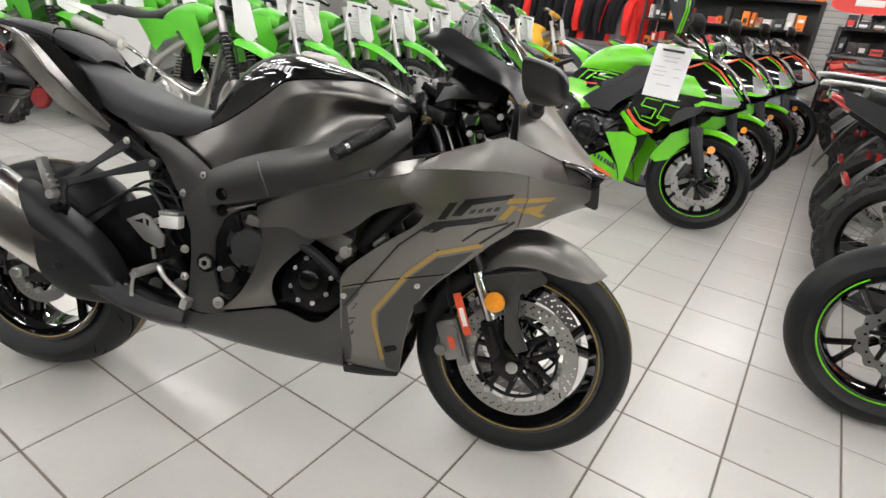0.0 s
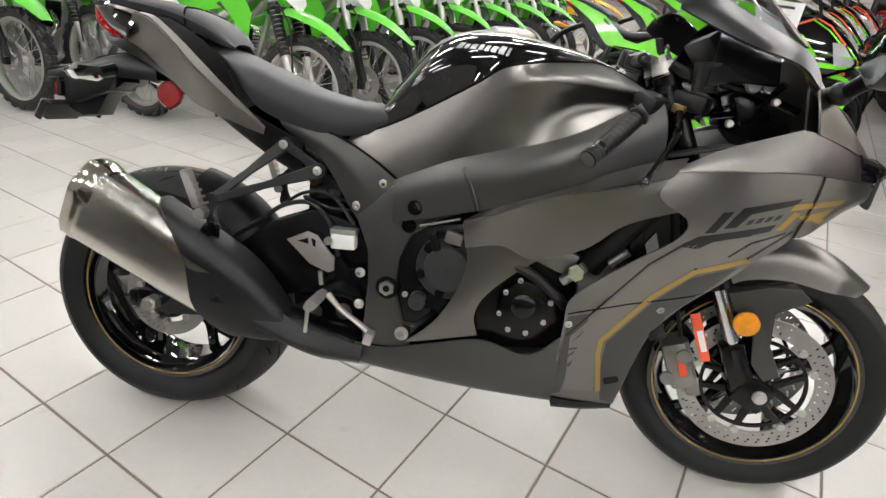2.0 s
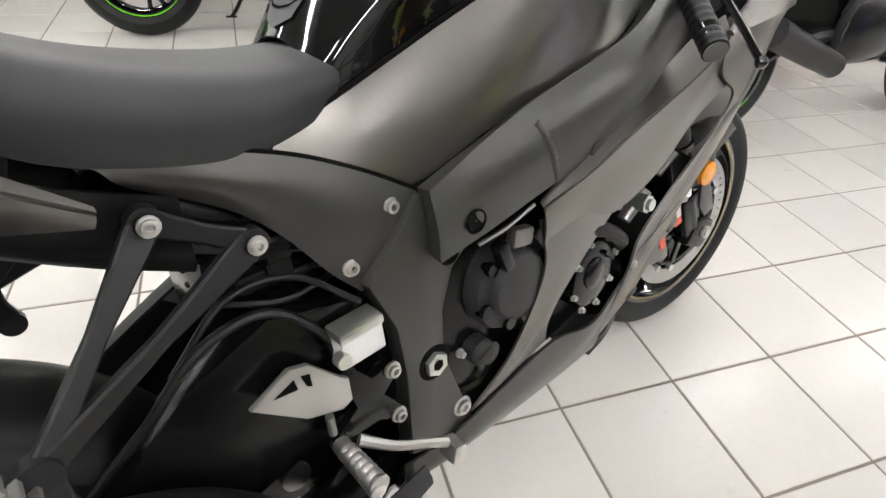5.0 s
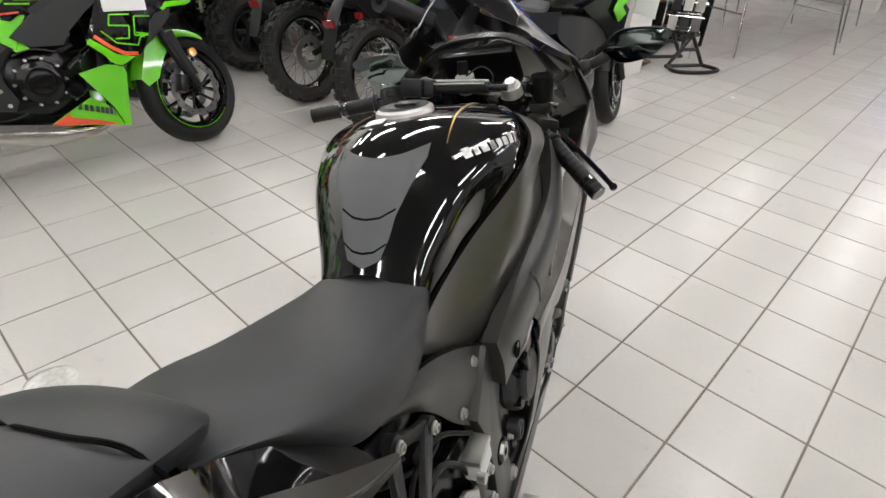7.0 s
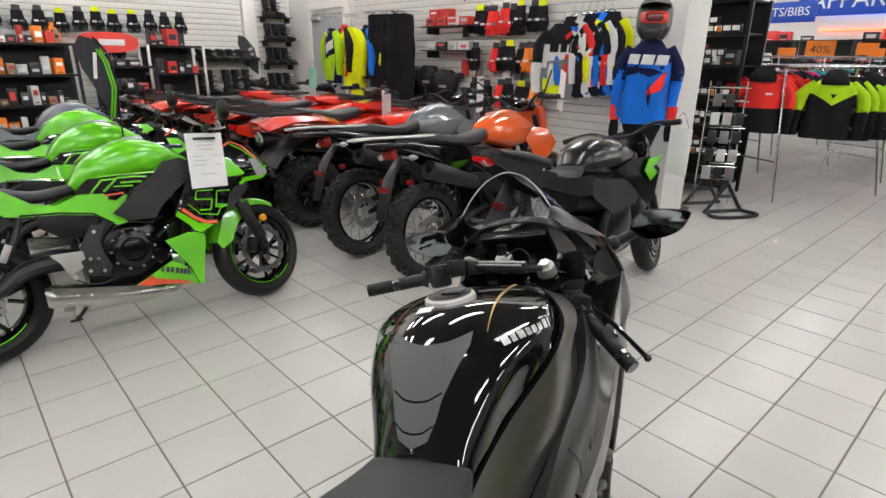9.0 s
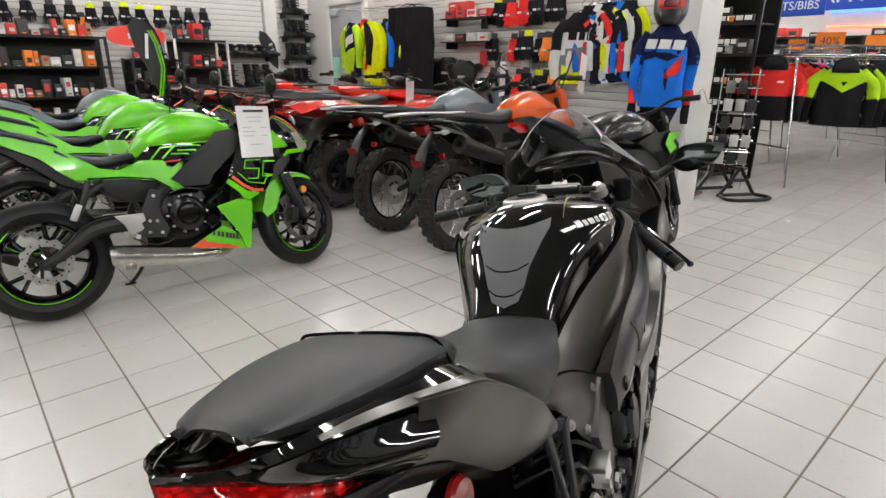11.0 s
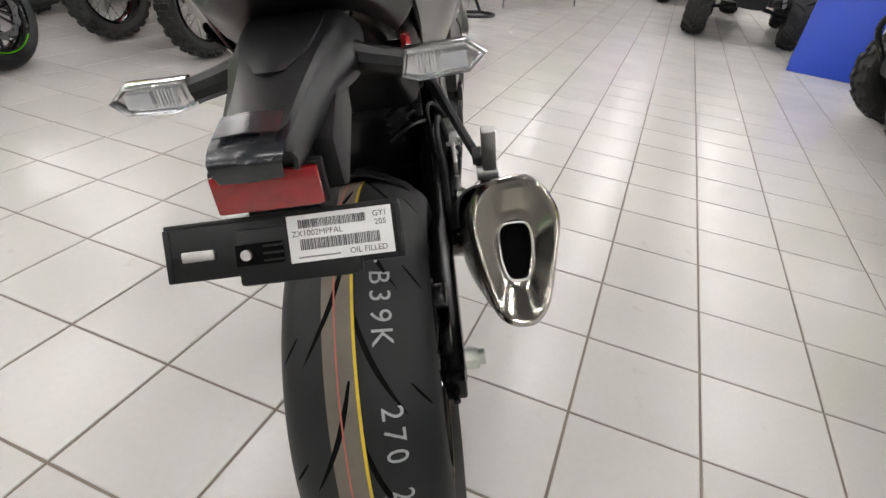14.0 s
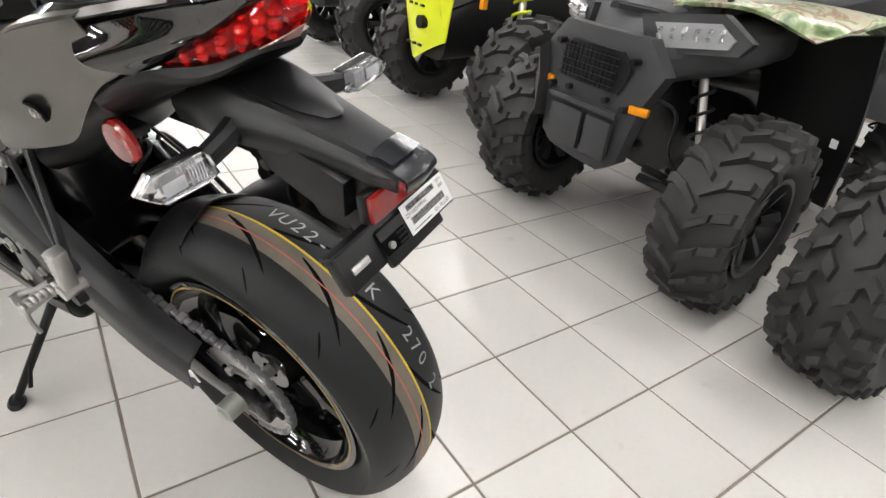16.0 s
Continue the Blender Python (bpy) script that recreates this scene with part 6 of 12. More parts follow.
# swingarm, chain side and brake side
sa = bmesh.new()
add_plate(sa, [(.56, .49), (.50, .575), (.40, .600), (.30, .560), (.18, .46), (.05, .352), (-.045, .345), (-.05, .305), (.03, .288), (.14, .30), (.30, .375), (.42, .40), (.56, .40)], -.085, -.128, 0.010)
sa_o = bpart("swingarm", sa, "engine", "black braced aluminium swingarm")
sb = bmesh.new()
add_plate(sb, [(.56, .49), (.48, .54), (.36, .50), (.22, .425), (.05, .345), (-.045, .34), (-.05, .30), (.03, .285), (.14, .30), (.30, .345), (.42, .385), (.56, .40)], .085, .125, 0.010)
add_box(sb, (.46, 0, .47), (.10, .20, .10), bevel=0.02)
bpart("swingarm_side", sb, "engine", parent=sa_o)
cg = bmesh.new()
add_grid(cg, loft([[(.50, .100, .61), (.36, .110, .545), (.20, .112, .465), (.07, .112, .418)], [(.50, .156, .595), (.36, .160, .528), (.20, .158, .448), (.06, .152, .402)], [(.50, .160, .50), (.36, .162, .442), (.21, .160, .360), (.08, .154, .330)]], 18, 8), 0.004)
bpart("chain_guard", cg, "plastic_grey", "black plastic chain guard")
lbw = bmesh.new()
add_box(lbw, (.075, .1555, .375), (.065, .002, .028), (0, 28, 0), bevel=0.0008)
lw = bpart("warning_label", lbw, "paper", "black and white chain label", parent=sa_o)
lbk = bmesh.new()
add_box(lbk, (.060, .157, .367), (.030, .001, .022), (0, 28, 0))
bpart("label_print", lbk, "ink", parent=lw)
bx = bmesh.new()
for z0, z1, xa, xb in ((0, 0, 0, 0),):
    add_cyl(bx, (0, -.16, .32), (0, .165, .32), .012)
add_cyl(bx, (0, -.128, .32), (0, -.150, .32), .020, seg=6)
add_cyl(bx, (0, -.150, .32), (0, -.162, .32), .013, seg=16)
add_cyl(bx, (0, .125, .32), (0, .160, .32), .020, seg=20)
bpart("rear_axle", bx, "zinc", "plated rear axle and nut")
for s in (-1, 1):
    aj = bmesh.new()
    add_box(aj, (-.055, s * .108, .318), (.03, .036, .042), bevel=0.006)
    add_cyl(aj, (-.065, s * .108, .318), (-.092, s * .108, .316), .006, seg=8)
    bpart("chain_adjuster", aj, "engine", parent=sa_o)
disc(RA, -.072, .075, .110, False)
rc = bmesh.new()
add_box(rc, (.085, -.085, .395), (.075, .05, .045), (0, 38, 0), bevel=0.010)
add_box(rc, (.02, -.10, .36), (.08, .02, .05), (0, 15, 0), bevel=0.006)
bpart("rear_caliper", rc, "engine", "black rear brake caliper")
# sprocket and chain
spk = bmesh.new()
nT = 41
ro = .0995
for side in (.098, .104):
    c0 = None
    ring = []
    for i in range(nT * 4):
        a = 2 * math.pi * i / (nT * 4)
        r = ro + (.004 if i % 4 in (1, 2) else -.004)
        ring.append(spk.verts.new((r * math.cos(a), side, .32 + r * math.sin(a))))
    inn = [spk.verts.new((.066 * math.cos(2 * math.pi * i / (nT * 4)), side, .32 + .066 * math.sin(2 * math.pi * i / (nT * 4)))) for i in range(nT * 4)]
    for i in range(nT * 4):
        j = (i + 1) % (nT * 4)
        spk.faces.new((ring[i], ring[j], inn[j], inn[i]))
for k in range(6):
    a = k * math.pi / 3
    add_cyl(spk, (.052 * math.cos(a), .09, .32 + .052 * math.sin(a)), (.052 * math.cos(a), .112, .32 + .052 * math.sin(a)), .009, seg=8)
    add_box(spk, (.058 * math.cos(a), .101, .32 + .058 * math.sin(a)), (.03, .005, .018), (0, -math.degrees(a), 0))
add_lathe(spk, [(.05, .098), (.05, .104), (.042, .104), (.042, .098)], (0, 0, .32), 36, close=True)
bpart("rear_sprocket", spk, "alloy", "steel rear sprocket", parent=None)
chn = bmesh.new()
path = []
for a in np.linspace(math.radians(88), math.radians(268), 34):
    path.append((.101 * math.cos(a), .32 + .101 * math.sin(a)))
top = [(x, .421 + (x / .55) * .075) for x in np.arange(.016, .50, .0159)]
bot = [(x, .219 + (x / .55) * .19) for x in np.arange(.016, .50, .0159)]
for k, (x, z) in enumerate(path):
    tdir = math.degrees(math.atan2(z - .32, x)) + 90
    add_box(chn, (x, .101, z), (.0145, .017 if k % 2 else .011, .011), (0, -tdir, 0), bevel=0.002)
for lst, sl_ in ((top, .136), (bot, .345)):
    for k, (x, z) in enumerate(lst):
        add_box(chn, (x, .101, z), (.0145, .017 if k % 2 else .011, .011), (0, -math.degrees(math.atan(sl_)), 0), bevel=0.002)
bpart("drive_chain", chn, "chain_steel", "dark oiled steel drive chain")
hu = bmesh.new()
Ru = .336
rails = []
for y in (-.085, -.06, 0, .06, .085):
    rr = Ru - (abs(y) / .085) ** 2 * .045
    rails.append([(rr * math.cos(a), y, .32 + rr * math.sin(a)) for a in np.linspace(math.radians(76), math.radians(22), 9)])
add_grid(hu, loft(rails, 20, 15), 0.003)
bpart("hugger", hu, "plastic", "black inner rear mudguard")
shk = bmesh.new()
add_cyl(shk, (.50, 0, .42), (.40, 0, .70), .028)
sho = bpart("rear_shock", shk, "engine", "black rear shock absorber")
skc = bmesh.new()
add_tube(skc, [Vector((.49, 0, .45)).lerp(Vector((.41, 0, .67)), i / 96) + Vector((.9397 * .037 * math.cos(i * math.pi / 6), .037 * math.sin(i * math.pi / 6), .342 * .037 * math.cos(i * math.pi / 6))) for i in range(97)], .006, seg=6, smooth=False)
bpart("spring", skc, "engine", parent=sho)
sha = bmesh.new()
add_box(sha, (.44, 0, .60), (.16, .15, .14), bevel=0.03)
bpart("battery_tray", sha, "engine", "black inner tray")
shb = bmesh.new()
add_box(shb, (.38, -.03, .70), (.20, .13, .06), (0, 25, 0), bevel=0.02)
bpart("tool_tray", shb, "engine", "black inner tray")
rng = random.Random(8)
for i in range(6):
    z = .615 + i * .018
    wi = bmesh.new()
    add_tube(wi, [(.36, -.03, z - .03), (.37 + rng.uniform(-.02, .02), -.075, z), (.43, -.092 - rng.uniform(0, .015), z + rng.uniform(-.02, .02)), (.50, -.09, z - .02), (.52, -.04, z - .05)], .0042, seg=6)
    bpart("wire", wi, "plastic")
for i in range(5):
    wi = bmesh.new()
    add_box(wi, (rng.uniform(.40, .50), -.09, rng.uniform(.58, .66)), (.03, .02, .02), bevel=0.003)
    bpart("connector", wi, "plastic")

# silencer, heat shield, link pipe
ax0, ax1 = Vector((.285, -.192, .372)), Vector((-.085, -.215, .580))
dx = (ax1 - ax0).normalized()
side_v = Vector((0, -1, 0))
up_v = dx.cross(side_v).normalized() * -1
if up_v.z < 0:
    up_v = -up_v
side_v = up_v.cross(dx).normalized()
if side_v.y > 0:
    side_v = -side_v


def ring_of(p, w, h, taper, n=28, sq=0.62):
    """Egg-shaped silencer section: wide above, narrow below."""
    out = []
    for i in range(n):
        a = 2 * math.pi * i / n
        c, s_ = math.cos(a), math.sin(a)
        x = math.copysign(abs(c) ** sq, c) * w * (1 + taper * s_)
        y = math.copysign(abs(s_) ** sq, s_) * h
        out.append(p + side_v * x + up_v * y)
    return out


def add_rings(bm, rings, caps=(True, True)):
    R = [[bm.verts.new(p) for p in r] for r in rings]
    n = len(R[0])
    for a, b in zip(R, R[1:]):
        for i in range(n):
            bm.faces.new((a[i], a[(i + 1) % n], b[(i + 1) % n], b[i]))
    if caps[0]:
        bm.faces.new(R[0])
    if caps[1]:
        bm.faces.new(R[-1])


sil = bmesh.new()
add_rings(sil, [ring_of(ax0 + (ax1 - ax0) * s_, w, h, .16) for s_, w, h in ((0, .040, .062), (.08, .048, .078), (.4, .052, .086), (.93, .054, .092), (.96, .053, .091), (.965, .052, .090))])
silo = bpart("silencer", sil, "steel", "brushed steel silencer")
tip = bmesh.new()
d = ax1 - ax0


def tilted(s_, w, h, lean):
    return [p + dx * (-(p - (ax0 + d * s_)).dot(up_v)) * lean for p in ring_of(ax0 + d * s_, w, h, .16)]


END = [(-.30, 1.0), (.10, 1.02), (.45, 1.0), (.80, .78), (1.02, .40), (.86, -.10), (.60, -.72), (.30, -.97), (0, -1.02), (-.35, -.97), (-.62, -.78), (-.86, -.25), (-1.0, .30), (-.92, .68), (-.66, .92)]


def end_ring(s_, w, h, n=60):
    """Six-sided silencer end with rounded corners: broad shoulders above, narrow below."""
    c = ax0 + d * s_
    return [c + side_v * (w * a) + up_v * (h * b) for a, b in hermite(END + END[:1], n + 1)[:-1]]


add_rings(tip, [end_ring(.93, .056, .094), end_ring(.985, .0595, .099), end_ring(1.035, .0585, .097), end_ring(1.050, .0535, .090), end_ring(1.046, .047, .080), end_ring(1.010, .033, .056), end_ring(1.005, .0225, .041)], (False, False))
bpart("silencer_tip", tip, "tint_steel", "polished steel silencer end", parent=silo, angle=50)
hole = bmesh.new()
add_rings(hole, [tilted(1.004, .0225, .041, 0), tilted(1.012, .0215, .038, 0), tilted(.972, .020, .036, 0)], (False, True))
bpart("silencer_outlet", hole, "groove", "dark silencer outlet", parent=silo)
wl = bmesh.new()
rr = tilted(1.012, .0215, .0385, 0)
add_tube(wl, [tuple(p) for p in rr] + [tuple(rr[0])], .0016, seg=6, n=60)
bpart("outlet_rim", wl, "alloy", parent=silo)
hs = bmesh.new()
rings = []
for u in np.linspace(0, 1, 8):
    ring_ = []
    for i in range(-7, 18):
        far_ = float(np.interp(i * 10, (-70, -40, -15, 15, 45, 90, 170), (-.06, .08, .22, .40, .53, .68, .64)))
        s_ = -.20 + u * (far_ + .20)
        w, h = np.interp(s_, (-.20, -.10, .0, .18, .36, .68), (.030, .045, .056, .061, .061, .060)), np.interp(s_, (-.20, -.10, .0, .18, .36, .68), (.032, .054, .074, .091, .095, .099))
        ring_.append(ring_of(ax0 + d * s_, float(w), float(h), .14, 36, .54)[i % 36])
    rings.append(ring_)
Gh = np.array([[tuple(q) for q in r] for r in rings]).transpose(1, 0, 2)
add_grid(hs, loft(Gh, 24, 40), 0.004)
hso = bpart("heat_shield", hs, "plastic_grey", "matte black silencer heat shield", parent=silo)
hb_ = bmesh.new()
tree_sh = tree_of(hso)
hy = tree_sh.ray_cast(Vector((.235, -.6, .402)), Vector((0, 1, 0)))[0]
add_lathe(hb_, [(.013, .002), (.013, -.002), (.009, -.003), (.008, -.001), (.001, -.001)], (0, 0, 0), 20)
hb_.transform(Matrix.Translation(hy if hy else Vector((.235, -.25, .402))))
bpart("shield_bolt", hb_, "plastic", parent=hso)
hv = bmesh.new()
add_patch(hv, [(.164, .498), (.227, .463), (.190, .463), (.174, .470)], "xz", -.4, 3)
stuck(hv, tree_sh, (0, 1, 0), .0012, .3)
bpart("shield_slot", hv, "steel", "bright slot in the heat shield", parent=hso)
hw = bmesh.new()
add_patch(hw, [(.160, .503), (.232, .464), (.227, .463), (.164, .498)], "xz", -.4, 2)
stuck(hw, tree_sh, (0, 1, 0), .0022, .3)
bpart("slot_lip", hw, "plastic", parent=hso)
lp = bmesh.new()
add_tube(lp, [(.30, -.185, .365), (.38, -.165, .325), (.46, -.12, .285), (.56, -.06, .255), (.70, -.03, .245)], [.040, .040, .042, .045, .045], seg=16)
bpart("link_pipe", lp, "engine", "dark exhaust link pipe", parent=silo)
ls = bmesh.new()
add_grid(ls, loft([[(.315, -.215, .405), (.42, -.205, .340), (.54, -.17, .300)], [(.315, -.240, .350), (.42, -.218, .300), (.54, -.180, .272)], [(.33, -.19, .305), (.43, -.17, .262), (.53, -.14, .245)]], 14, 8), 0.004)
bpart("pipe_cover", ls, "plastic_grey", "matte black exhaust cover", parent=silo)
cc = bmesh.new()
add_rings(cc, [[Vector((x, y, z)) for y, z in ((-.11, .262), (.02, .262), (.05, .24), (.03, .212), (-.09, .212), (-.125, .235))] for x in (.42, .60)])
bpart("collector", cc, "alloy", "steel collector box", parent=silo)
sm_ = bmesh.new()
add_box(sm_, (.197, -.205, .530), (.034, .012, .05), bevel=0.004)
add_cyl(sm_, (.197, -.205, .543), (.197, -.228, .543), .015, .013)
bpart("silencer_mount", sm_, "engine", parent=silo)
# side stand
ss = bmesh.new()
# the foot touches the floor on the leaning side
foot = (bike.matrix_basis.inverted() @ Vector((.395, -.115, .006)))
add_tube(ss, [(.60, .10, .315), Vector((.60, .10, .315)).lerp(foot, .5), foot], [.012, .010, .009], seg=10)
add_tube(ss, [Vector((.60, .10, .315)).lerp(foot, .72), Vector((.60, .10, .315)).lerp(foot, .72) + Vector((-.055, .03, -.005))], .005, seg=8, smooth=False)
fo = bmesh.new()
add_cyl(fo, (0, 0, -.004), (0, 0, .006), .024, .018)
fo.transform(Matrix.Translation(foot) @ BIKE.to_3x3().to_4x4().inverted() @ Matrix.Diagonal((1.3, .8, 1, 1)))
sso = bpart("side_stand", ss, "metal_black", "black steel side stand")
bpart("stand_foot", fo, "metal_black", parent=sso)


# ---------------------------------------------------------------- helpers for the vehicles round about
def flipped(bm):
    out = bm.copy()
    for v in out.verts:
        v.co.y = -v.co.y
    bmesh.ops.reverse_faces(out, faces=out.faces[:])
    return out


def pair(name, bm, material, parent, label="", angle=35):
    """A part and its mirror image on the other side, as two parts."""
    other = flipped(bm)
    a = part(name, bm, material, parent, label, angle)
    part(name, other, material, parent, label, angle)
    return a


def add_hull(bm, secs, axis="x", n=24, m=20, caps=True):
    """A rounded body through sections (along, centre a, centre b, half a, half b, squareness)."""
    S_ = hermite(np.array(secs, float), n)
    rows = []
    for t in np.linspace(0, 2 * math.pi, m, endpoint=False):
        c, s = math.cos(t), math.sin(t)
        q = 2 / np.maximum(S_[:, 5], 0.5)
        a = S_[:, 1] + np.maximum(S_[:, 3], 0.001) * np.sign(c) * abs(c) ** q
        b = S_[:, 2] + np.maximum(S_[:, 4], 0.001) * np.sign(s) * abs(s) ** q
        rows.append({"x": np.stack([S_[:, 0], a, b], 1), "y": np.stack([a, S_[:, 0], b], 1), "z": np.stack([a, b, S_[:, 0]], 1)}[axis])
    add_grid(bm, np.array(rows), close=True, cap=caps)


def add_panel(bm, poly, wide, thick=0.006, cuts=3, side=-1):
    """A bowed side panel of outline (x, z), at the distance wide(x, z) from the middle plane."""
    add_patch(bm, poly, "xz", 0.0, cuts)
    for v in bm.verts:
        v.co.y = side * wide(v.co.x, v.co.z)
    bmesh.ops.solidify(bm, geom=bm.faces[:], thickness=thick)


def add_decal(bm, poly, wide, cuts=2, lift=0.003, side=-1):
    add_patch(bm, poly, "xz", 0.0, cuts)
    for v in bm.verts:
        v.co.y = side * (wide(v.co.x, v.co.z) + lift)


def strip(pts, w):
    """Outline of a thin strip along (x, z) points."""
    P = np.array(pts, float)
    T = np.gradient(P, axis=0)
    T /= np.linalg.norm(T, axis=1, keepdims=True)
    N = np.stack([-T[:, 1], T[:, 0]], 1) * w / 2
    return [tuple(p) for p in np.vstack([P + N, (P - N)[::-1]])]


def add_guard(bm, pts, halfs, droop, thick=0.004, m=9):
    """A mudguard along (x, z) points with half widths, its edges drooping."""
    P = hermite(np.array([(*p, h, d) for p, h, d in zip(pts, halfs, droop)]), 22)
    rows = []
    for s in np.linspace(-1, 1, m):
        rows.append(np.stack([P[:, 0], s * P[:, 2], P[:, 1] - P[:, 3] * abs(s) ** 2.2], 1))
    add_grid(bm, np.array(rows), thick)


def add_arch(bm, c, R, half, t0, t1, thick=0.004, droop=0.02, m=9):
    """A mudguard that follows a wheel, from angle t0 to t1 (degrees)."""
    ts = np.radians(np.linspace(t0, t1, 26))
    rows = []
    for s in np.linspace(-1, 1, m):
        r = R - droop * abs(s) ** 2.5
        rows.append(np.stack([c[0] + r * np.cos(ts), np.full(26, c[1] + s * half), c[2] + r * np.sin(ts)], 1))
    add_grid(bm, np.array(rows), thick)


def add_block(bm, c, R, t, y, size, skew=0.0, tilt=0.0):
    """One tread block on a wheel: size (along, across, height), at angle t and offset y."""
    L, W, H = size
    co, si = math.cos(t), math.sin(t)
    vs = []
    for h, k in ((-0.006, 1.0), (H, 0.86)):
        for a, b in ((-1, -1), (1, -1), (1, 1), (-1, 1)):
            u, w = a * L / 2 * k + b * skew * W / 2, b * W / 2 * k
            r = R + h - tilt * abs(y + w)
            vs.append(bm.verts.new((c[0] + r * co - u * si, c[1] + y + w, c[2] + r * si + u * co)))
    for q in ((4, 5, 6, 7), (0, 1, 5, 4), (1, 2, 6, 5), (2, 3, 7, 6), (3, 0, 4, 7)):
        bm.faces.new([vs[i] for i in q])


def carcass(R, w, rim, drop=0.35):
    a = w / 2
    crown_ = [(R - drop * a * abs(s) ** 2.4, s * a) for s in np.linspace(-1, 1, 9)]
    side = [(rim - 0.003, 0.62 * a), (rim + 0.02, 0.86 * a), ((R + rim) / 2, 1.04 * a), (R - drop * a - 0.02, 1.03 * a)]
    return [(r, -y) for r, y in side] + crown_ + side[::-1]


def spoked_wheel(T, c, R, w, rim, knobs=22, turn=None, rimmat="alloy", tall=0.014):
    """Laced wheel with a knobbly tyre; rim is the wheel, with tyre, hub, spokes and disc as its parts."""
    def put(name, bm, material, parent, label=""):
        if turn is not None:
            bm.transform(turn)
        return part(name, bm, material, parent, label)
    bm = bmesh.new()
    a = w * 0.36
    add_lathe(bm, [(rim + 0.004, -a), (rim - 0.012, -a), (rim - 0.02, -a * 0.5), (rim - 0.022, 0), (rim - 0.02, a * 0.5), (rim - 0.012, a), (rim + 0.004, a)], c, 48)
    wh = put("wheel", bm, rimmat, T, "laced wheel with a bright rim")
    bm = bmesh.new()
    add_lathe(bm, carcass(R - tall, w * 0.9, rim), c, 44)
    for i in range(knobs):
        t = 2 * math.pi * i / knobs
        for k, (y, dt) in enumerate(((-0.34 * w, 0.0), (-0.11 * w, 0.5), (0.11 * w, 0.5), (0.34 * w, 0.0))):
            add_block(bm, c, R - tall, t + dt * 2 * math.pi / knobs, y, (R * 0.13, 0.2 * w, tall), tilt=0.12)
        for s in (-1, 1):
            add_block(bm, c, R - tall - 0.02, t + math.pi / knobs, s * 0.46 * w, (R * 0.1, 0.09 * w, tall), tilt=0.1)
    put("tyre", bm, "rubber_mud", wh, "black knobbly off-road tyre")
    bm = bmesh.new()
    add_lathe(bm, [(0.012, -0.07), (0.045, -0.065), (0.045, -0.05), (0.024, -0.035), (0.024, 0.035), (0.045, 0.05), (0.045, 0.065), (0.012, 0.07)], c, 20)
    put("hub", bm, "alloy", wh)
    bm = bmesh.new()
    for i in range(32):
        t = 2 * math.pi * i / 32
        s = 1 if i % 2 else -1
        t2 = t + (0.42 if (i // 2) % 2 else -0.42)
        add_cyl(bm, (c[0] + 0.044 * math.cos(t2), c[1] + s * 0.055, c[2] + 0.044 * math.sin(t2)),
                (c[0] + (rim - 0.018) * math.cos(t), c[1], c[2] + (rim - 0.018) * math.sin(t)), 0.0022, seg=5, caps=False)
    tagged(put("spokes", bm, "chrome", wh, "thin bright wire spokes"), kind="stuff")
    bm = bmesh.new()
    add_lathe(bm, [(0.07, -0.062), (0.115, -0.062), (0.115, -0.058), (0.07, -0.058)], c, 30, close=True)
    for i in range(5):
        t = 2 * math.pi * i / 5
        add_cyl(bm, (c[0] + 0.03 * math.cos(t), c[1] - 0.06, c[2] + 0.03 * math.sin(t)), (c[0] + 0.08 * math.cos(t + 0.4), c[1] - 0.06, c[2] + 0.08 * math.sin(t + 0.4)), 0.006, seg=6)
    put("brake_disc", bm, "disc", wh)
    return wh


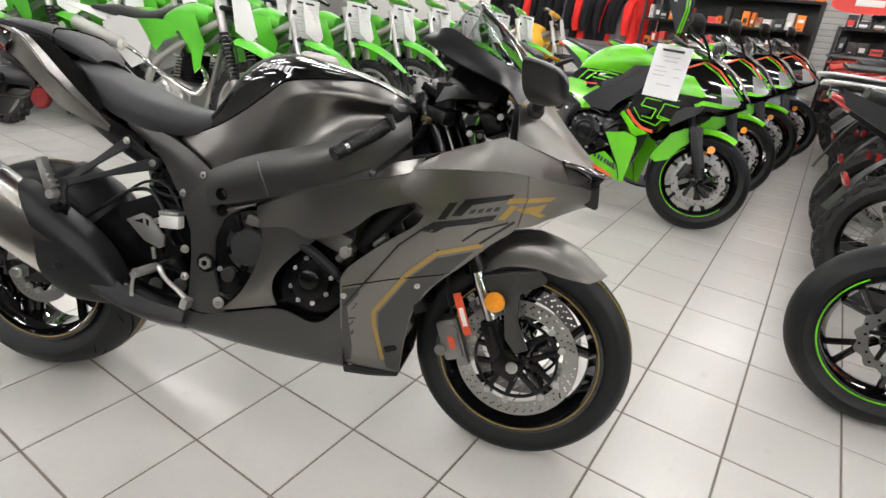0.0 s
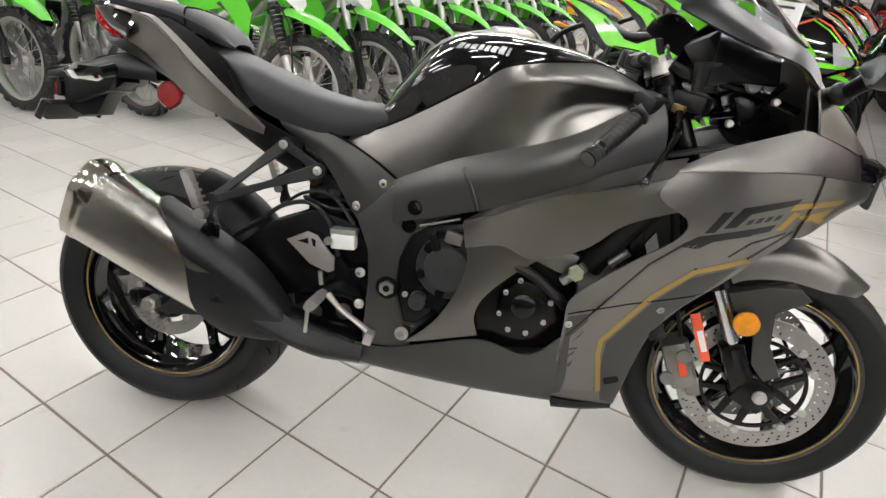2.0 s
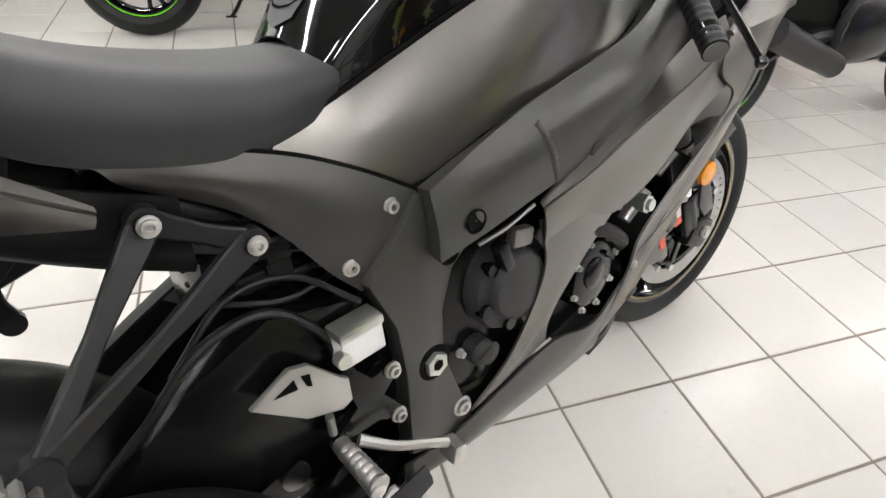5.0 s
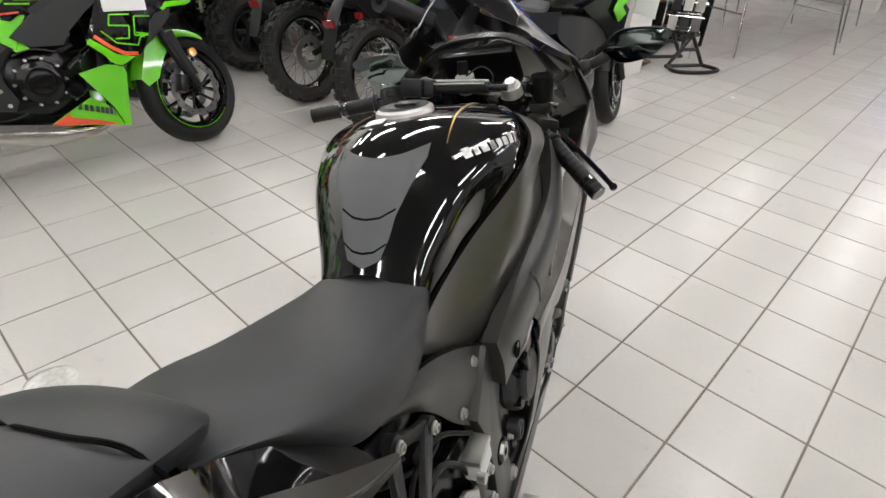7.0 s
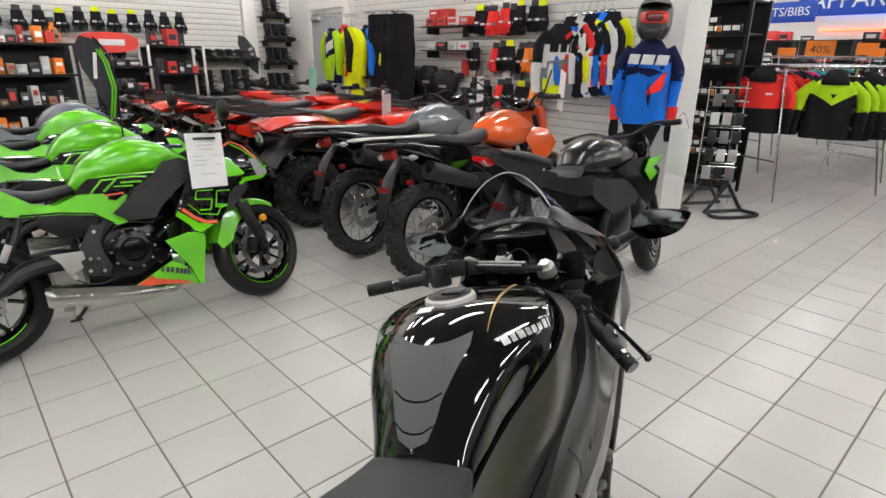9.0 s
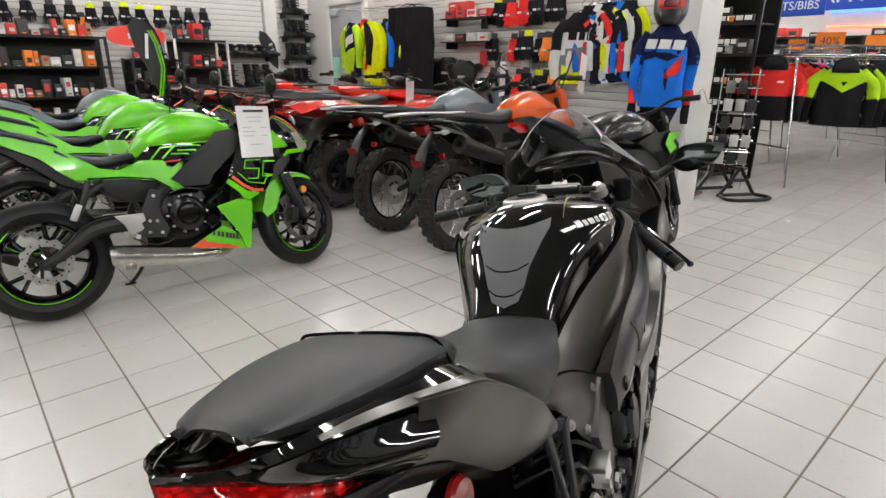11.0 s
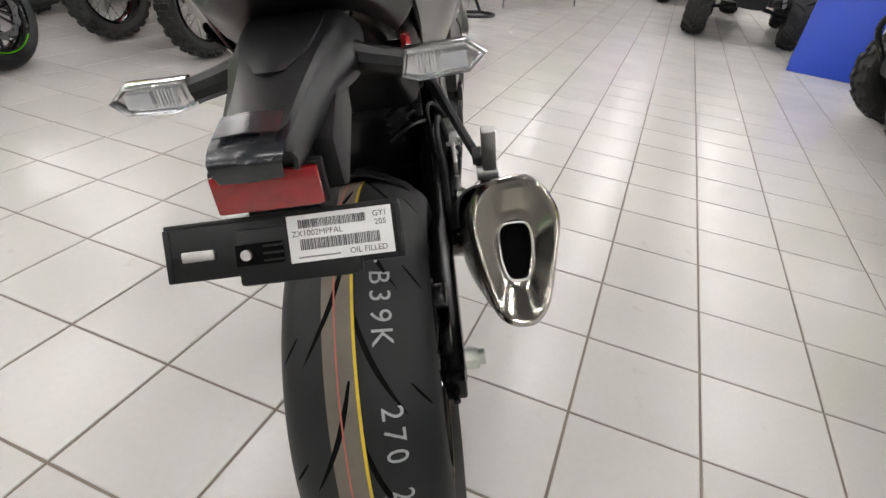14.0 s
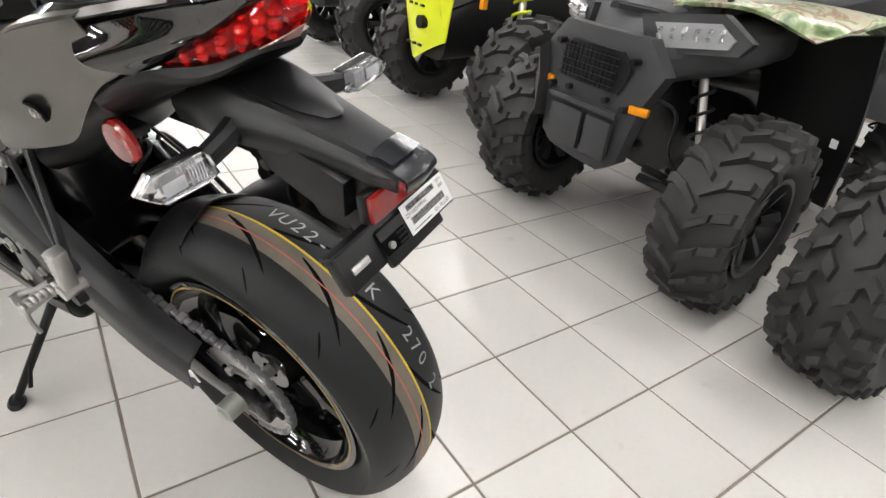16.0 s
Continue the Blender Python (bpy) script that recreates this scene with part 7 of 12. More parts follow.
def cast_wheel(T, c, R, w, rim, spokes=5, turn=None, stripe_mat="green", discs=(-1, 1), dr=0.15, disc_mat="disc_dark"):
    def put(name, bm, material, parent, label=""):
        if turn is not None:
            bm.transform(turn)
        return part(name, bm, material, parent, label)
    bm = bmesh.new()
    a = w * 0.4
    add_lathe(bm, [(rim + 0.006, -a), (rim - 0.012, -a), (rim - 0.03, -a * 0.6), (rim - 0.035, 0), (rim - 0.03, a * 0.6), (rim - 0.012, a), (rim + 0.006, a)], c, 56)
    add_lathe(bm, [(0.012, -0.06), (0.045, -0.055), (0.05, 0), (0.045, 0.055), (0.012, 0.06)], c, 24)
    wh = put("wheel", bm, "gloss", T, "black cast wheel")
    for i in range(spokes):
        t = 2 * math.pi * i / spokes
        for d in (-0.2, 0.2):
            bm = bmesh.new()
            add_tube(bm, [(c[0] + 0.04 * math.cos(t), c[1], c[2] + 0.04 * math.sin(t)), (c[0] + 0.1 * math.cos(t + d * 0.4), c[1], c[2] + 0.1 * math.sin(t + d * 0.4)),
                          (c[0] + (rim - 0.03) * math.cos(t + d), c[1], c[2] + (rim - 0.03) * math.sin(t + d))], [0.016, 0.011, 0.012], 6, 5)
            put("spoke", bm, "gloss", wh)
    bm = bmesh.new()
    prof = [(rim - 0.004, -w * 0.3), (rim + 0.012, -w * 0.42), (rim + 0.035, -w * 0.5)]
    k = [(R - 0.3 * w * (abs(s) ** 2.2), s * w * 0.5) for s in np.linspace(-1, 1, 13)]
    add_lathe(bm, prof + k[1:-1] + [(r, -y) for r, y in prof[::-1]], c, 56)
    put("tyre", bm, "rubber", wh, "black rubber road tyre")
    bm = bmesh.new()
    for s in (-1, 1):
        add_lathe(bm, [(rim - 0.004, s * (a + 0.001)), (rim + 0.001, s * (a + 0.0015))], c, 56, arc=(2.2, 5.6))
    put("rim_stripe", bm, stripe_mat, wh, "coloured pinstripe round the rim")
    for s in discs:
        bm = bmesh.new()
        y = s * 0.066
        ts = np.linspace(0, 2 * math.pi, 96, endpoint=False)
        rows = [np.stack([c[0] + r * np.cos(ts), np.full(96, c[1] + y + d), c[2] + r * np.sin(ts)], 1)
                for r, d in ((dr - 0.035, -0.002), (dr + 0.006 * np.cos(ts * 12), -0.002), (dr + 0.006 * np.cos(ts * 12), 0.002), (dr - 0.035, 0.002))]
        G = np.array(rows)
        G = np.concatenate([G, G[:, :1]], 1)
        add_grid(bm, G, close=True)
        put("brake_disc", bm, disc_mat, wh)
        for i in range(5):
            t = 2 * math.pi * i / 5
            bm = bmesh.new()
            add_cyl(bm, (c[0] + 0.03 * math.cos(t), c[1] + y, c[2] + 0.03 * math.sin(t)), (c[0] + (dr - 0.03) * math.cos(t + 0.5), c[1] + y, c[2] + (dr - 0.03) * math.sin(t + 0.5)), 0.008, seg=6)
            put("carrier_arm", bm, "metal_black", wh)
        # dark studs through the disc colour in the shade of drilled holes
        for i in range(18):
            t = 2 * math.pi * i / 18
            r = dr - 0.012 - 0.012 * (i % 2)
            bm = bmesh.new()
            add_cyl(bm, (c[0] + r * math.cos(t), c[1] + y - 0.0026, c[2] + r * math.sin(t)), (c[0] + r * math.cos(t), c[1] + y + 0.0026, c[2] + r * math.sin(t)), 0.0045, seg=8)
            put("disc_hole", bm, "groove", wh)
    return wh


# ---------------------------------------------------------------- printed price cards
def bars(bm, x0, x1, z, h, y=-0.0016):
    add_box(bm, ((x0 + x1) / 2, y, z), (x1 - x0, 0.0006, h))


def price_card(m, w=0.2, h=0.28, material="paper", label="white printed price card in a plastic sleeve"):
    T = thing("price_card", m, label, "price card", "price cards on the vehicles")
    G = np.array([[(x, 0.006 * math.sin(3.0 * x / w) + 0.004 * (z / h) ** 2, z) for x in np.linspace(-w / 2, w / 2, 7)] for z in np.linspace(-h, 0, 7)])
    bm = bmesh.new()
    add_grid(bm, G, 0.0015)
    part("card", bm, material, T)
    if material == "paper":
        bm = bmesh.new()
        bars(bm, -w * 0.3, w * 0.3, -h * 0.1, h * 0.045, -0.008)
        part("heading", bm, "ink", T)
        for z, a, b in ((-0.22, -0.25, 0.25), (-0.3, -0.18, 0.2), (-0.42, -0.38, -0.1), (-0.42, 0.15, 0.36), (-0.5, -0.38, 0.0), (-0.58, -0.38, -0.05), (-0.58, 0.2, 0.36), (-0.75, -0.2, 0.2)):
            bm = bmesh.new()
            bars(bm, w * a, w * b, h * z, h * 0.014, -0.008)
            part("printed_line", bm, "greytext", T)
    bm = bmesh.new()
    add_tube(bm, [(-w * 0.35, 0, 0), (0, 0.005, h * 0.3), (w * 0.35, 0, 0)], 0.0015, 5, 9)
    part("string", bm, "cord", T)
    return T


# ---------------------------------------------------------------- lime-green sport bikes
def road_bike(m, paint, label, group, accent="green", screen=True):
    T = thing("sport_motorcycle", m, label, "motorcycle", group)
    RAX, FAX = (0.06, 0, 0.31), (1.44, 0, 0.295)
    P0 = Matrix.Translation((1.30, 0, 0.62))
    ST = P0 @ Matrix.Rotation(radians(-24), 4, "Y") @ Matrix.Rotation(radians(17), 4, "Z") @ Matrix.Rotation(radians(24), 4, "Y") @ P0.inverted()

    def sp(name, bm, material, label="", both=False):
        b2 = flipped(bm) if both else None
        for b in (bm, b2):
            if b is not None:
                b.transform(ST)
        ob = part(name, bm, material, T, label)
        if b2 is not None:
            part(name, b2, material, T, label)
        return ob
    cast_wheel(T, RAX, 0.31, 0.16, 0.215, 5, stripe_mat=accent, discs=(-1,), dr=0.115, disc_mat="disc")
    cast_wheel(T, FAX, 0.295, 0.12, 0.215, 5, ST, stripe_mat=accent)
    # forks, mudguard, bars
    bm = bmesh.new()
    add_cyl(bm, (1.44, -0.095, 0.30), (1.33, -0.095, 0.56), 0.025, 0.027, 14)
    add_cyl(bm, (1.33, -0.095, 0.56), (1.17, -0.095, 0.95), 0.021, seg=14)
    sp("fork_leg", bm, "metal_black", both=True)
    bm = bmesh.new()
    add_arch(bm, FAX, 0.318, 0.072, 62, 163, droop=0.045)
    sp("front_mudguard", bm, paint)
    bm = bmesh.new()
    add_panel(bm, [(1.135, 0.385), (1.165, 0.345), (1.235, 0.375), (1.285, 0.455), (1.325, 0.50), (1.33, 0.57), (1.30, 0.585), (1.21, 0.53)], lambda x, z: 0.079, 0.004, 1)
    sp("mudguard_side", bm, paint, both=True)
    bm = bmesh.new()
    add_panel(bm, [(1.30, 0.585), (1.33, 0.50), (1.42, 0.36), (1.45, 0.37), (1.40, 0.49), (1.37, 0.60)], lambda x, z: 0.118, 0.005, 1)
    sp("fork_guard", bm, "plastic_grey", both=True)
    bm = bmesh.new()
    add_box(bm, (1.345, -0.10, 0.33), (0.05, 0.05, 0.09), (0, 20, 0), 0.008)
    sp("brake_caliper", bm, "metal_black", both=True)
    bm = bmesh.new()
    add_cyl(bm, (1.45, -0.125, 0.48), (1.452, -0.105, 0.48), 0.022, seg=16)
    sp("reflector", bm, "amber", "round amber reflector", True)
    bm = bmesh.new()
    add_tube(bm, [(1.17, 0.1, 0.98), (1.15, 0.2, 1.0), (1.06, 0.36, 0.99)], 0.011, 8)
    sp("handlebar", bm, "metal_black", both=True)
    bm = bmesh.new()
    add_cyl(bm, (1.10, 0.27, 1.0), (1.045, 0.385, 0.99), 0.017, seg=12)
    sp("grip", bm, "plastic", both=True)
    bm = bmesh.new()
    add_tube(bm, [(1.15, 0.22, 1.01), (1.2, 0.27, 1.0), (1.14, 0.40, 0.98)], 0.006, 6)
    sp("lever", bm, "alloy", both=True)
    # tank, seats
    bm = bmesh.new()
    add_hull(bm, [(0.53, 0, 0.80, 0.07, 0.03, 2.2), (0.60, 0, 0.845, 0.14, 0.085, 2.4), (0.71, 0, 0.885, 0.18, 0.118, 2.4), (0.85, 0, 0.91, 0.195, 0.118, 2.4), (0.98, 0, 0.90, 0.17, 0.09, 2.4), (1.10, 0, 0.87, 0.10, 0.04, 2.2)], n=30, m=32)
    tank = part("fuel_tank", bm, paint, T)
    bm = bmesh.new()
    add_lathe(bm, [(0.001, 0.005), (0.045, 0.005), (0.048, 0), (0.048, -0.02)], (0, 0, 0), 24)
    bm.transform(Matrix.Translation((0.87, 0, 1.03)) @ Matrix.Rotation(radians(90), 4, "X"))
    part("fuel_cap", bm, "alloy", tank, "round bright fuel cap")
    bm = bmesh.new()
    add_hull(bm, [(0.57, 0, 0.80, 0.07, 0.025, 2.5), (0.48, 0, 0.785, 0.11, 0.03, 2.6), (0.38, 0, 0.775, 0.13, 0.032, 2.6), (0.27, 0, 0.80, 0.13, 0.034, 2.6), (0.19, 0, 0.85, 0.12, 0.02, 2.5)])
    part("seat", bm, "seat", T, "dark grey vinyl rider seat")
    bm = bmesh.new()
    add_hull(bm, [(0.21, 0, 0.875, 0.09, 0.012, 2.5), (0.14, 0, 0.905, 0.11, 0.025, 2.5), (0.03, 0, 0.945, 0.09, 0.02, 2.5), (-0.07, 0, 0.965, 0.05, 0.010, 2.5)])
    part("pillion_seat", bm, "seat", T)

    def wt(x, z):
        return 0.055 + 0.135 * max(0.0, min(1.0, (x + 0.10) / 0.66)) + 0.05 * (0.85 - z)
    bm = bmesh.new()
    add_panel(bm, [(0.545, 0.765), (0.447, 0.725), (0.36, 0.745), (0.274, 0.81), (0.195, 0.872), (0.05, 0.928), (-0.07, 0.958), (-0.10, 0.945), (-0.02, 0.905), (0.121, 0.822), (0.20, 0.742), (0.245, 0.702), (0.308, 0.690),
                   (0.45, 0.680), (0.594, 0.655), (0.68, 0.590), (0.735, 0.600), (0.69, 0.655), (0.76, 0.735), (0.66, 0.755)], wt, cuts=4)
    pair("tail_panel", bm, paint, T)
    bm = bmesh.new()
    add_decal(bm, strip([(0.30, 0.698), (0.45, 0.689), (0.59, 0.664), (0.67, 0.602)], 0.008), wt, 2, 0.003)
    pair("tail_edge", bm, "gloss", T)
    bm = bmesh.new()
    add_panel(bm, [(-0.09, 0.938), (-0.02, 0.90), (0.121, 0.817), (0.20, 0.737), (0.25, 0.695), (0.30, 0.64), (0.20, 0.68), (0.08, 0.79), (-0.06, 0.90)], lambda x, z: wt(x, z) - 0.02, cuts=3)
    pair("under_tail", bm, "plastic", T, "matte black panel under the tail")
    bm = bmesh.new()
    add_hull(bm, [(0.30, 0, 0.76, 0.10, 0.05, 3), (0.10, 0, 0.85, 0.08, 0.035, 3), (-0.09, 0, 0.93, 0.04, 0.02, 3)])
    part("tail_core", bm, "plastic", T)
    bm = bmesh.new()
    add_hull(bm, [(-0.07, 0, 0.925, 0.045, 0.022, 3), (-0.12, 0, 0.94, 0.04, 0.013, 3)], n=6)
    part("tail_light", bm, "red_lens", T, "red tail light")
    bm = bmesh.new()
    add_guard(bm, [(0.04, 0.84), (-0.12, 0.76), (-0.24, 0.60)], (0.05, 0.045, 0.075), (0.02, 0.02, 0.0))
    part("plate_hanger", bm, "plastic", T)
    for s in (-1, 1):
        bm = bmesh.new()
        add_hull(bm, [(0.04, -0.08, 0.79, 0.012, 0.012, 2), (0.13, -0.10, 0.79, 0.025, 0.016, 2), (0.17, -0.11, 0.79, 0.01, 0.008, 2)], "y", 8, 10)
        part("indicator", bm if s == 1 else flipped(bm), "amber", T)

    # side covers and fairing
    bm = bmesh.new()
    add_panel(bm, [(0.67, 0.652), (0.775, 0.735), (0.881, 0.815), (0.945, 0.885), (1.035, 0.895), (1.10, 0.86), (1.09, 0.80), (0.99, 0.73), (0.90, 0.655), (0.863, 0.600), (0.738, 0.605)], lambda x, z: 0.218 - 0.35 * (z - 0.72) ** 2, cuts=3)
    pair("side_cover", bm, "cover_grey", T, "dark grey textured side cover")
    bm = bmesh.new()
    add_panel(bm, [(0.765, 0.752), (0.885, 0.822), (0.945, 0.885), (1.0, 0.89), (0.96, 0.835), (0.885, 0.785), (0.79, 0.735)], lambda x, z: 0.226 - 0.35 * (z - 0.72) ** 2, 0.005, 3)
    pair("cover_ridge", bm, "plastic_grey", T)

    def wf(x, z):
        return 0.25 - 0.56 * max(0.0, x - 1.1) ** 1.5 - 0.5 * max(0.0, z - 0.80) ** 1.5 - 0.12 * max(0.0, 0.62 - z)
    bm = bmesh.new()
    add_panel(bm, [(0.945, 0.592), (1.0, 0.66), (1.02, 0.74), (1.09, 0.86), (1.22, 0.96), (1.38, 0.965), (1.56, 0.80), (1.57, 0.76), (1.45, 0.70), (1.30, 0.69), (1.235, 0.60), (1.185, 0.53), (1.07, 0.478), (1.04, 0.495)], wf, cuts=7)
    tree_f = tree_of(pair("side_fairing", bm, "gloss", T, "gloss black side fairing"))
    for poly, mt, lab in (([(1.21, 0.875), (1.29, 0.87), (1.385, 0.775), (1.36, 0.765), (1.24, 0.765)], paint, "painted fairing flash"),
                          ([(1.49, 0.735), (1.555, 0.755), (1.56, 0.725), (1.52, 0.70)], paint, "painted chin"),
                          ([(1.43, 0.855), (1.48, 0.855), (1.555, 0.775), (1.545, 0.755), (1.47, 0.745), (1.455, 0.79)], "clear", "clear headlight lens"),
                          ([(0.945, 0.590), (0.965, 0.618), (1.06, 0.538), (1.14, 0.515), (1.07, 0.482), (1.04, 0.496)], paint, "painted fairing edge")):
        bm = bmesh.new()
        add_patch(bm, poly, "xz", -0.6, 5)
        stuck(bm, tree_f, (0, 1, 0), 0.0035)
        pair("headlight" if mt == "clear" else "fairing_panel", bm, mt, T, lab)
    for pts, mt, w in (([(0.985, 0.625), (1.045, 0.568), (1.10, 0.535), (1.16, 0.528)], "red_tag", 0.018), ([(1.02, 0.645), (1.075, 0.585), (1.17, 0.565), (1.19, 0.60), (1.255, 0.612)], accent, 0.006),
                       ([(1.165, 0.705), (1.075, 0.71), (1.06, 0.665), (1.15, 0.655), (1.135, 0.60), (1.075, 0.605)], accent, 0.007), ([(1.265, 0.69), (1.185, 0.695), (1.165, 0.61), (1.245, 0.605)], accent, 0.007),
                       ([(1.05, 0.745), (1.10, 0.74), (1.26, 0.725)], accent, 0.005), ([(1.30, 0.972), (1.40, 0.93), (1.49, 0.85)], "red_tag", 0.010), ([(1.31, 0.952), (1.40, 0.908), (1.47, 0.85)], accent, 0.008), ([(1.50, 0.845), (1.56, 0.79)], accent, 0.006)):
        bm = bmesh.new()
        for a, b in zip(pts, pts[1:]):
            add_patch(bm, strip([a, b], w), "xz", -0.6, 5)
        stuck(bm, tree_f, (0, 1, 0), 0.006)
        pair("fairing_stripe", bm, mt, T)
    bm = bmesh.new()
    add_panel(bm, [(1.256, 0.665), (1.30, 0.70), (1.392, 0.722), (1.37, 0.675), (1.30, 0.62), (1.245, 0.575), (1.235, 0.60)], lambda x, z: wf(x, z) + 0.008, 0.004, 2)
    pair("fairing_vent", bm, "cover_grey", T, "dark grey vent panel")
    bm = bmesh.new()
    rails = [[(1.22, y * 0.235, 0.955), (1.40, y * 0.16, 0.955), (1.60, y * 0.03, 0.785)] for y in (-1, -0.4, 0.4, 1)]
    for r in rails[1:3]:
        r[0] = (1.26, r[0][1], 0.985)
        r[1] = (1.45, r[1][1], 0.95)
    add_grid(bm, loft(rails, 14, 12), 0.005)
    part("nose", bm, "gloss", T, "gloss black nose")
    if screen:
        bm = bmesh.new()
        rails = [[(1.10 + 0.06 * (1 - abs(y)), y * 0.15, 1.13 - 0.03 * abs(y)), (1.22 + 0.06 * (1 - abs(y)), y * 0.19, 1.06 - 0.03 * abs(y)), (1.38 + 0.06 * (1 - abs(y)), y * 0.15, 0.965)] for y in (-1, -0.5, 0, 0.5, 1)]
        add_grid(bm, loft(rails, 12, 14), 0.003)
        ob = part("windscreen", bm, "screen_dark", T, "smoked windscreen")
        ob.visible_shadow = False
    bm = bmesh.new()
    add_tube(bm, [(1.34, -0.14, 0.97), (1.30, -0.25, 1.06), (1.26, -0.33, 1.10)], 0.009, 6)
    pair("mirror_stem", bm, "plastic", T)
    bm = bmesh.new()
    add_hull(bm, [(-0.43, 1.24, 1.13, 0.01, 0.03, 2.4), (-0.36, 1.26, 1.12, 0.035, 0.048, 2.6), (-0.28, 1.27, 1.10, 0.02, 0.03, 2.4)], "y", 10, 14)
    pair("mirror_housing", bm, "plastic", T)

    def wl(x, z):
        return 0.17 + 0.23 * max(0.0, z - 0.22)
    bm = bmesh.new()
    add_panel(bm, [(0.880, 0.472), (1.0, 0.497), (1.075, 0.482), (1.085, 0.45), (1.05, 0.188), (1.025, 0.20), (0.995, 0.292), (0.94, 0.39)], wl, cuts=3)
    pair("middle_fairing", bm, paint, T)
    bm = bmesh.new()
    add_panel(bm, [(0.691, 0.252), (0.80, 0.308), (0.899, 0.357), (0.95, 0.325), (0.99, 0.288), (1.022, 0.196), (0.95, 0.212), (0.83, 0.238)], wl, cuts=3)
    tree_l = tree_of(pair("lower_fairing", bm, paint, T))
    bm = bmesh.new()
    add_decal(bm, strip([(0.94, 0.388), (0.992, 0.291), (1.022, 0.200)], 0.010), wl, 2, 0.0045)
    pair("fairing_seam", bm, "groove", T)
    bm = bmesh.new()
    add_decal(bm, [(0.695, 0.253), (0.795, 0.302), (0.80, 0.282), (0.93, 0.238), (1.0, 0.212), (0.95, 0.215), (0.83, 0.241)], wl, 4, 0.2)
    stuck(bm, tree_l, (0, 1, 0), 0.004)
    pair("belly_stripe", bm, "red_tag", T)
    for i, (a, h) in enumerate(((0.0, 0.042), (0.026, 0.030), (0.047, 0.030), (0.072, 0.030), (0.092, 0.030), (0.110, 0.030), (0.129, 0.042), (0.149, 0.042))):
        x, z = 0.835 + a, 0.312 - 0.36 * a
        w = 0.020 if i < 7 else 0.008
        bm = bmesh.new()
        add_decal(bm, [(x, z), (x + w * 0.8, z - w * 0.3), (x + w, z - w * 0.3 + h), (x + 0.006, z + h)], wl, 1, 0.006)
        stuck(bm, tree_l, (0, 1, 0), 0.006)
        pair("badge_bar", bm, "ink", T)
    for sd in (-1, 1):
        bm = bmesh.new()
        add_text(bm, "650", 0.036, Matrix.Identity(4))
        for v in bm.verts:
            x, z = 0.985 - sd * v.co.x * 2.0, 0.440 + v.co.y
            v.co = (x, sd * (wl(x, z) + 0.0045), z)
        part("capacity_number", bm, "ink", T)

    def wg(x, z):
        return 0.207 - 0.9 * abs(z - 0.80) ** 2 - 0.5 * max(0, 0.75 - x) ** 1.5
    bm = bmesh.new()
    add_panel(bm, [(0.536, 0.772), (0.565, 0.806), (0.60, 0.834), (0.75, 0.836), (0.905, 0.828), (0.80, 0.775), (0.70, 0.715), (0.63, 0.735)], wg, 0.004, 3)
    pair("tank_side_graphic", bm, "gloss", T, "gloss black side graphic")
    for pts, mt, w in (([(0.60, 0.762), (0.655, 0.822), (0.72, 0.822)], accent, 0.009), ([(0.655, 0.765), (0.725, 0.826), (0.80, 0.824), (0.86, 0.816)], accent, 0.010), ([(0.735, 0.800), (0.83, 0.795)], accent, 0.009), ([(0.70, 0.785), (0.79, 0.778)], accent, 0.007), ([(0.60, 0.838), (0.75, 0.841), (0.90, 0.834)], accent, 0.006),
                       ([(0.57, 0.752), (0.64, 0.745), (0.74, 0.748)], "red_tag", 0.008), ([(0.58, 0.738), (0.70, 0.722)], "gloss", 0.008), ([(0.60, 0.722), (0.69, 0.704)], "gloss", 0.006)):
        bm = bmesh.new()
        for a, b in zip(pts, pts[1:]):
            add_decal(bm, strip([a, b], w), lambda x, z: wg(x, z) + 0.001, 2, 0.005)
        pair("tank_stripe", bm, mt, T)
    bm = bmesh.new()
    add_decal(bm, [(0.76, 0.925), (0.83, 0.930), (0.83, 0.915), (0.76, 0.910)], lambda x, z: 0.182, 2, 0.005)
    pair("maker_badge", bm, "ink", T, "dark lettering shown as a bar")
    # engine, frame, radiator
    bm = bmesh.new()
    add_hull(bm, [(0.52, 0, 0.42, 0.12, 0.13, 4), (0.62, 0, 0.44, 0.16, 0.17, 4), (0.80, 0, 0.44, 0.16, 0.19, 4), (0.92, 0, 0.44, 0.13, 0.14, 4)], n=14, m=24)
    part("engine", bm, "engine", T)
    bm = bmesh.new()
    add_hull(bm, [(0.78, 0, 0.6, 0.14, 0.07, 4), (0.90, 0, 0.62, 0.14, 0.09, 4), (0.98, 0, 0.62, 0.12, 0.08, 4)], n=8, m=20)
    part("cylinder_head", bm, "engine", T)
    bm = bmesh.new()
    add_lathe(bm, [(0.001, -0.215), (0.07, -0.213), (0.082, -0.205), (0.095, -0.195), (0.10, -0.15)], (0.734, 0, 0.455), 32)
    clutch = part("clutch_cover", flipped(bm), "engine", T)
    clutch = part("clutch_cover", bm, "engine", T)
    for i in range(10):
        t = 2 * math.pi * i / 10
        bm = bmesh.new()
        add_cyl(bm, (0.734 + 0.103 * math.cos(t), -0.15, 0.455 + 0.103 * math.sin(t)), (0.734 + 0.103 * math.cos(t), -0.19, 0.455 + 0.103 * math.sin(t)), 0.006, seg=8)
        part("cover_bolt", bm, "alloy", clutch)
    bm = bmesh.new()
    add_lathe(bm, [(0.052, -0.214), (0.055, -0.219), (0.062, -0.219), (0.066, -0.212)], (0.734, 0, 0.455), 32)
    part("cover_ring", bm, "gloss", clutch)
    bm = bmesh.new()
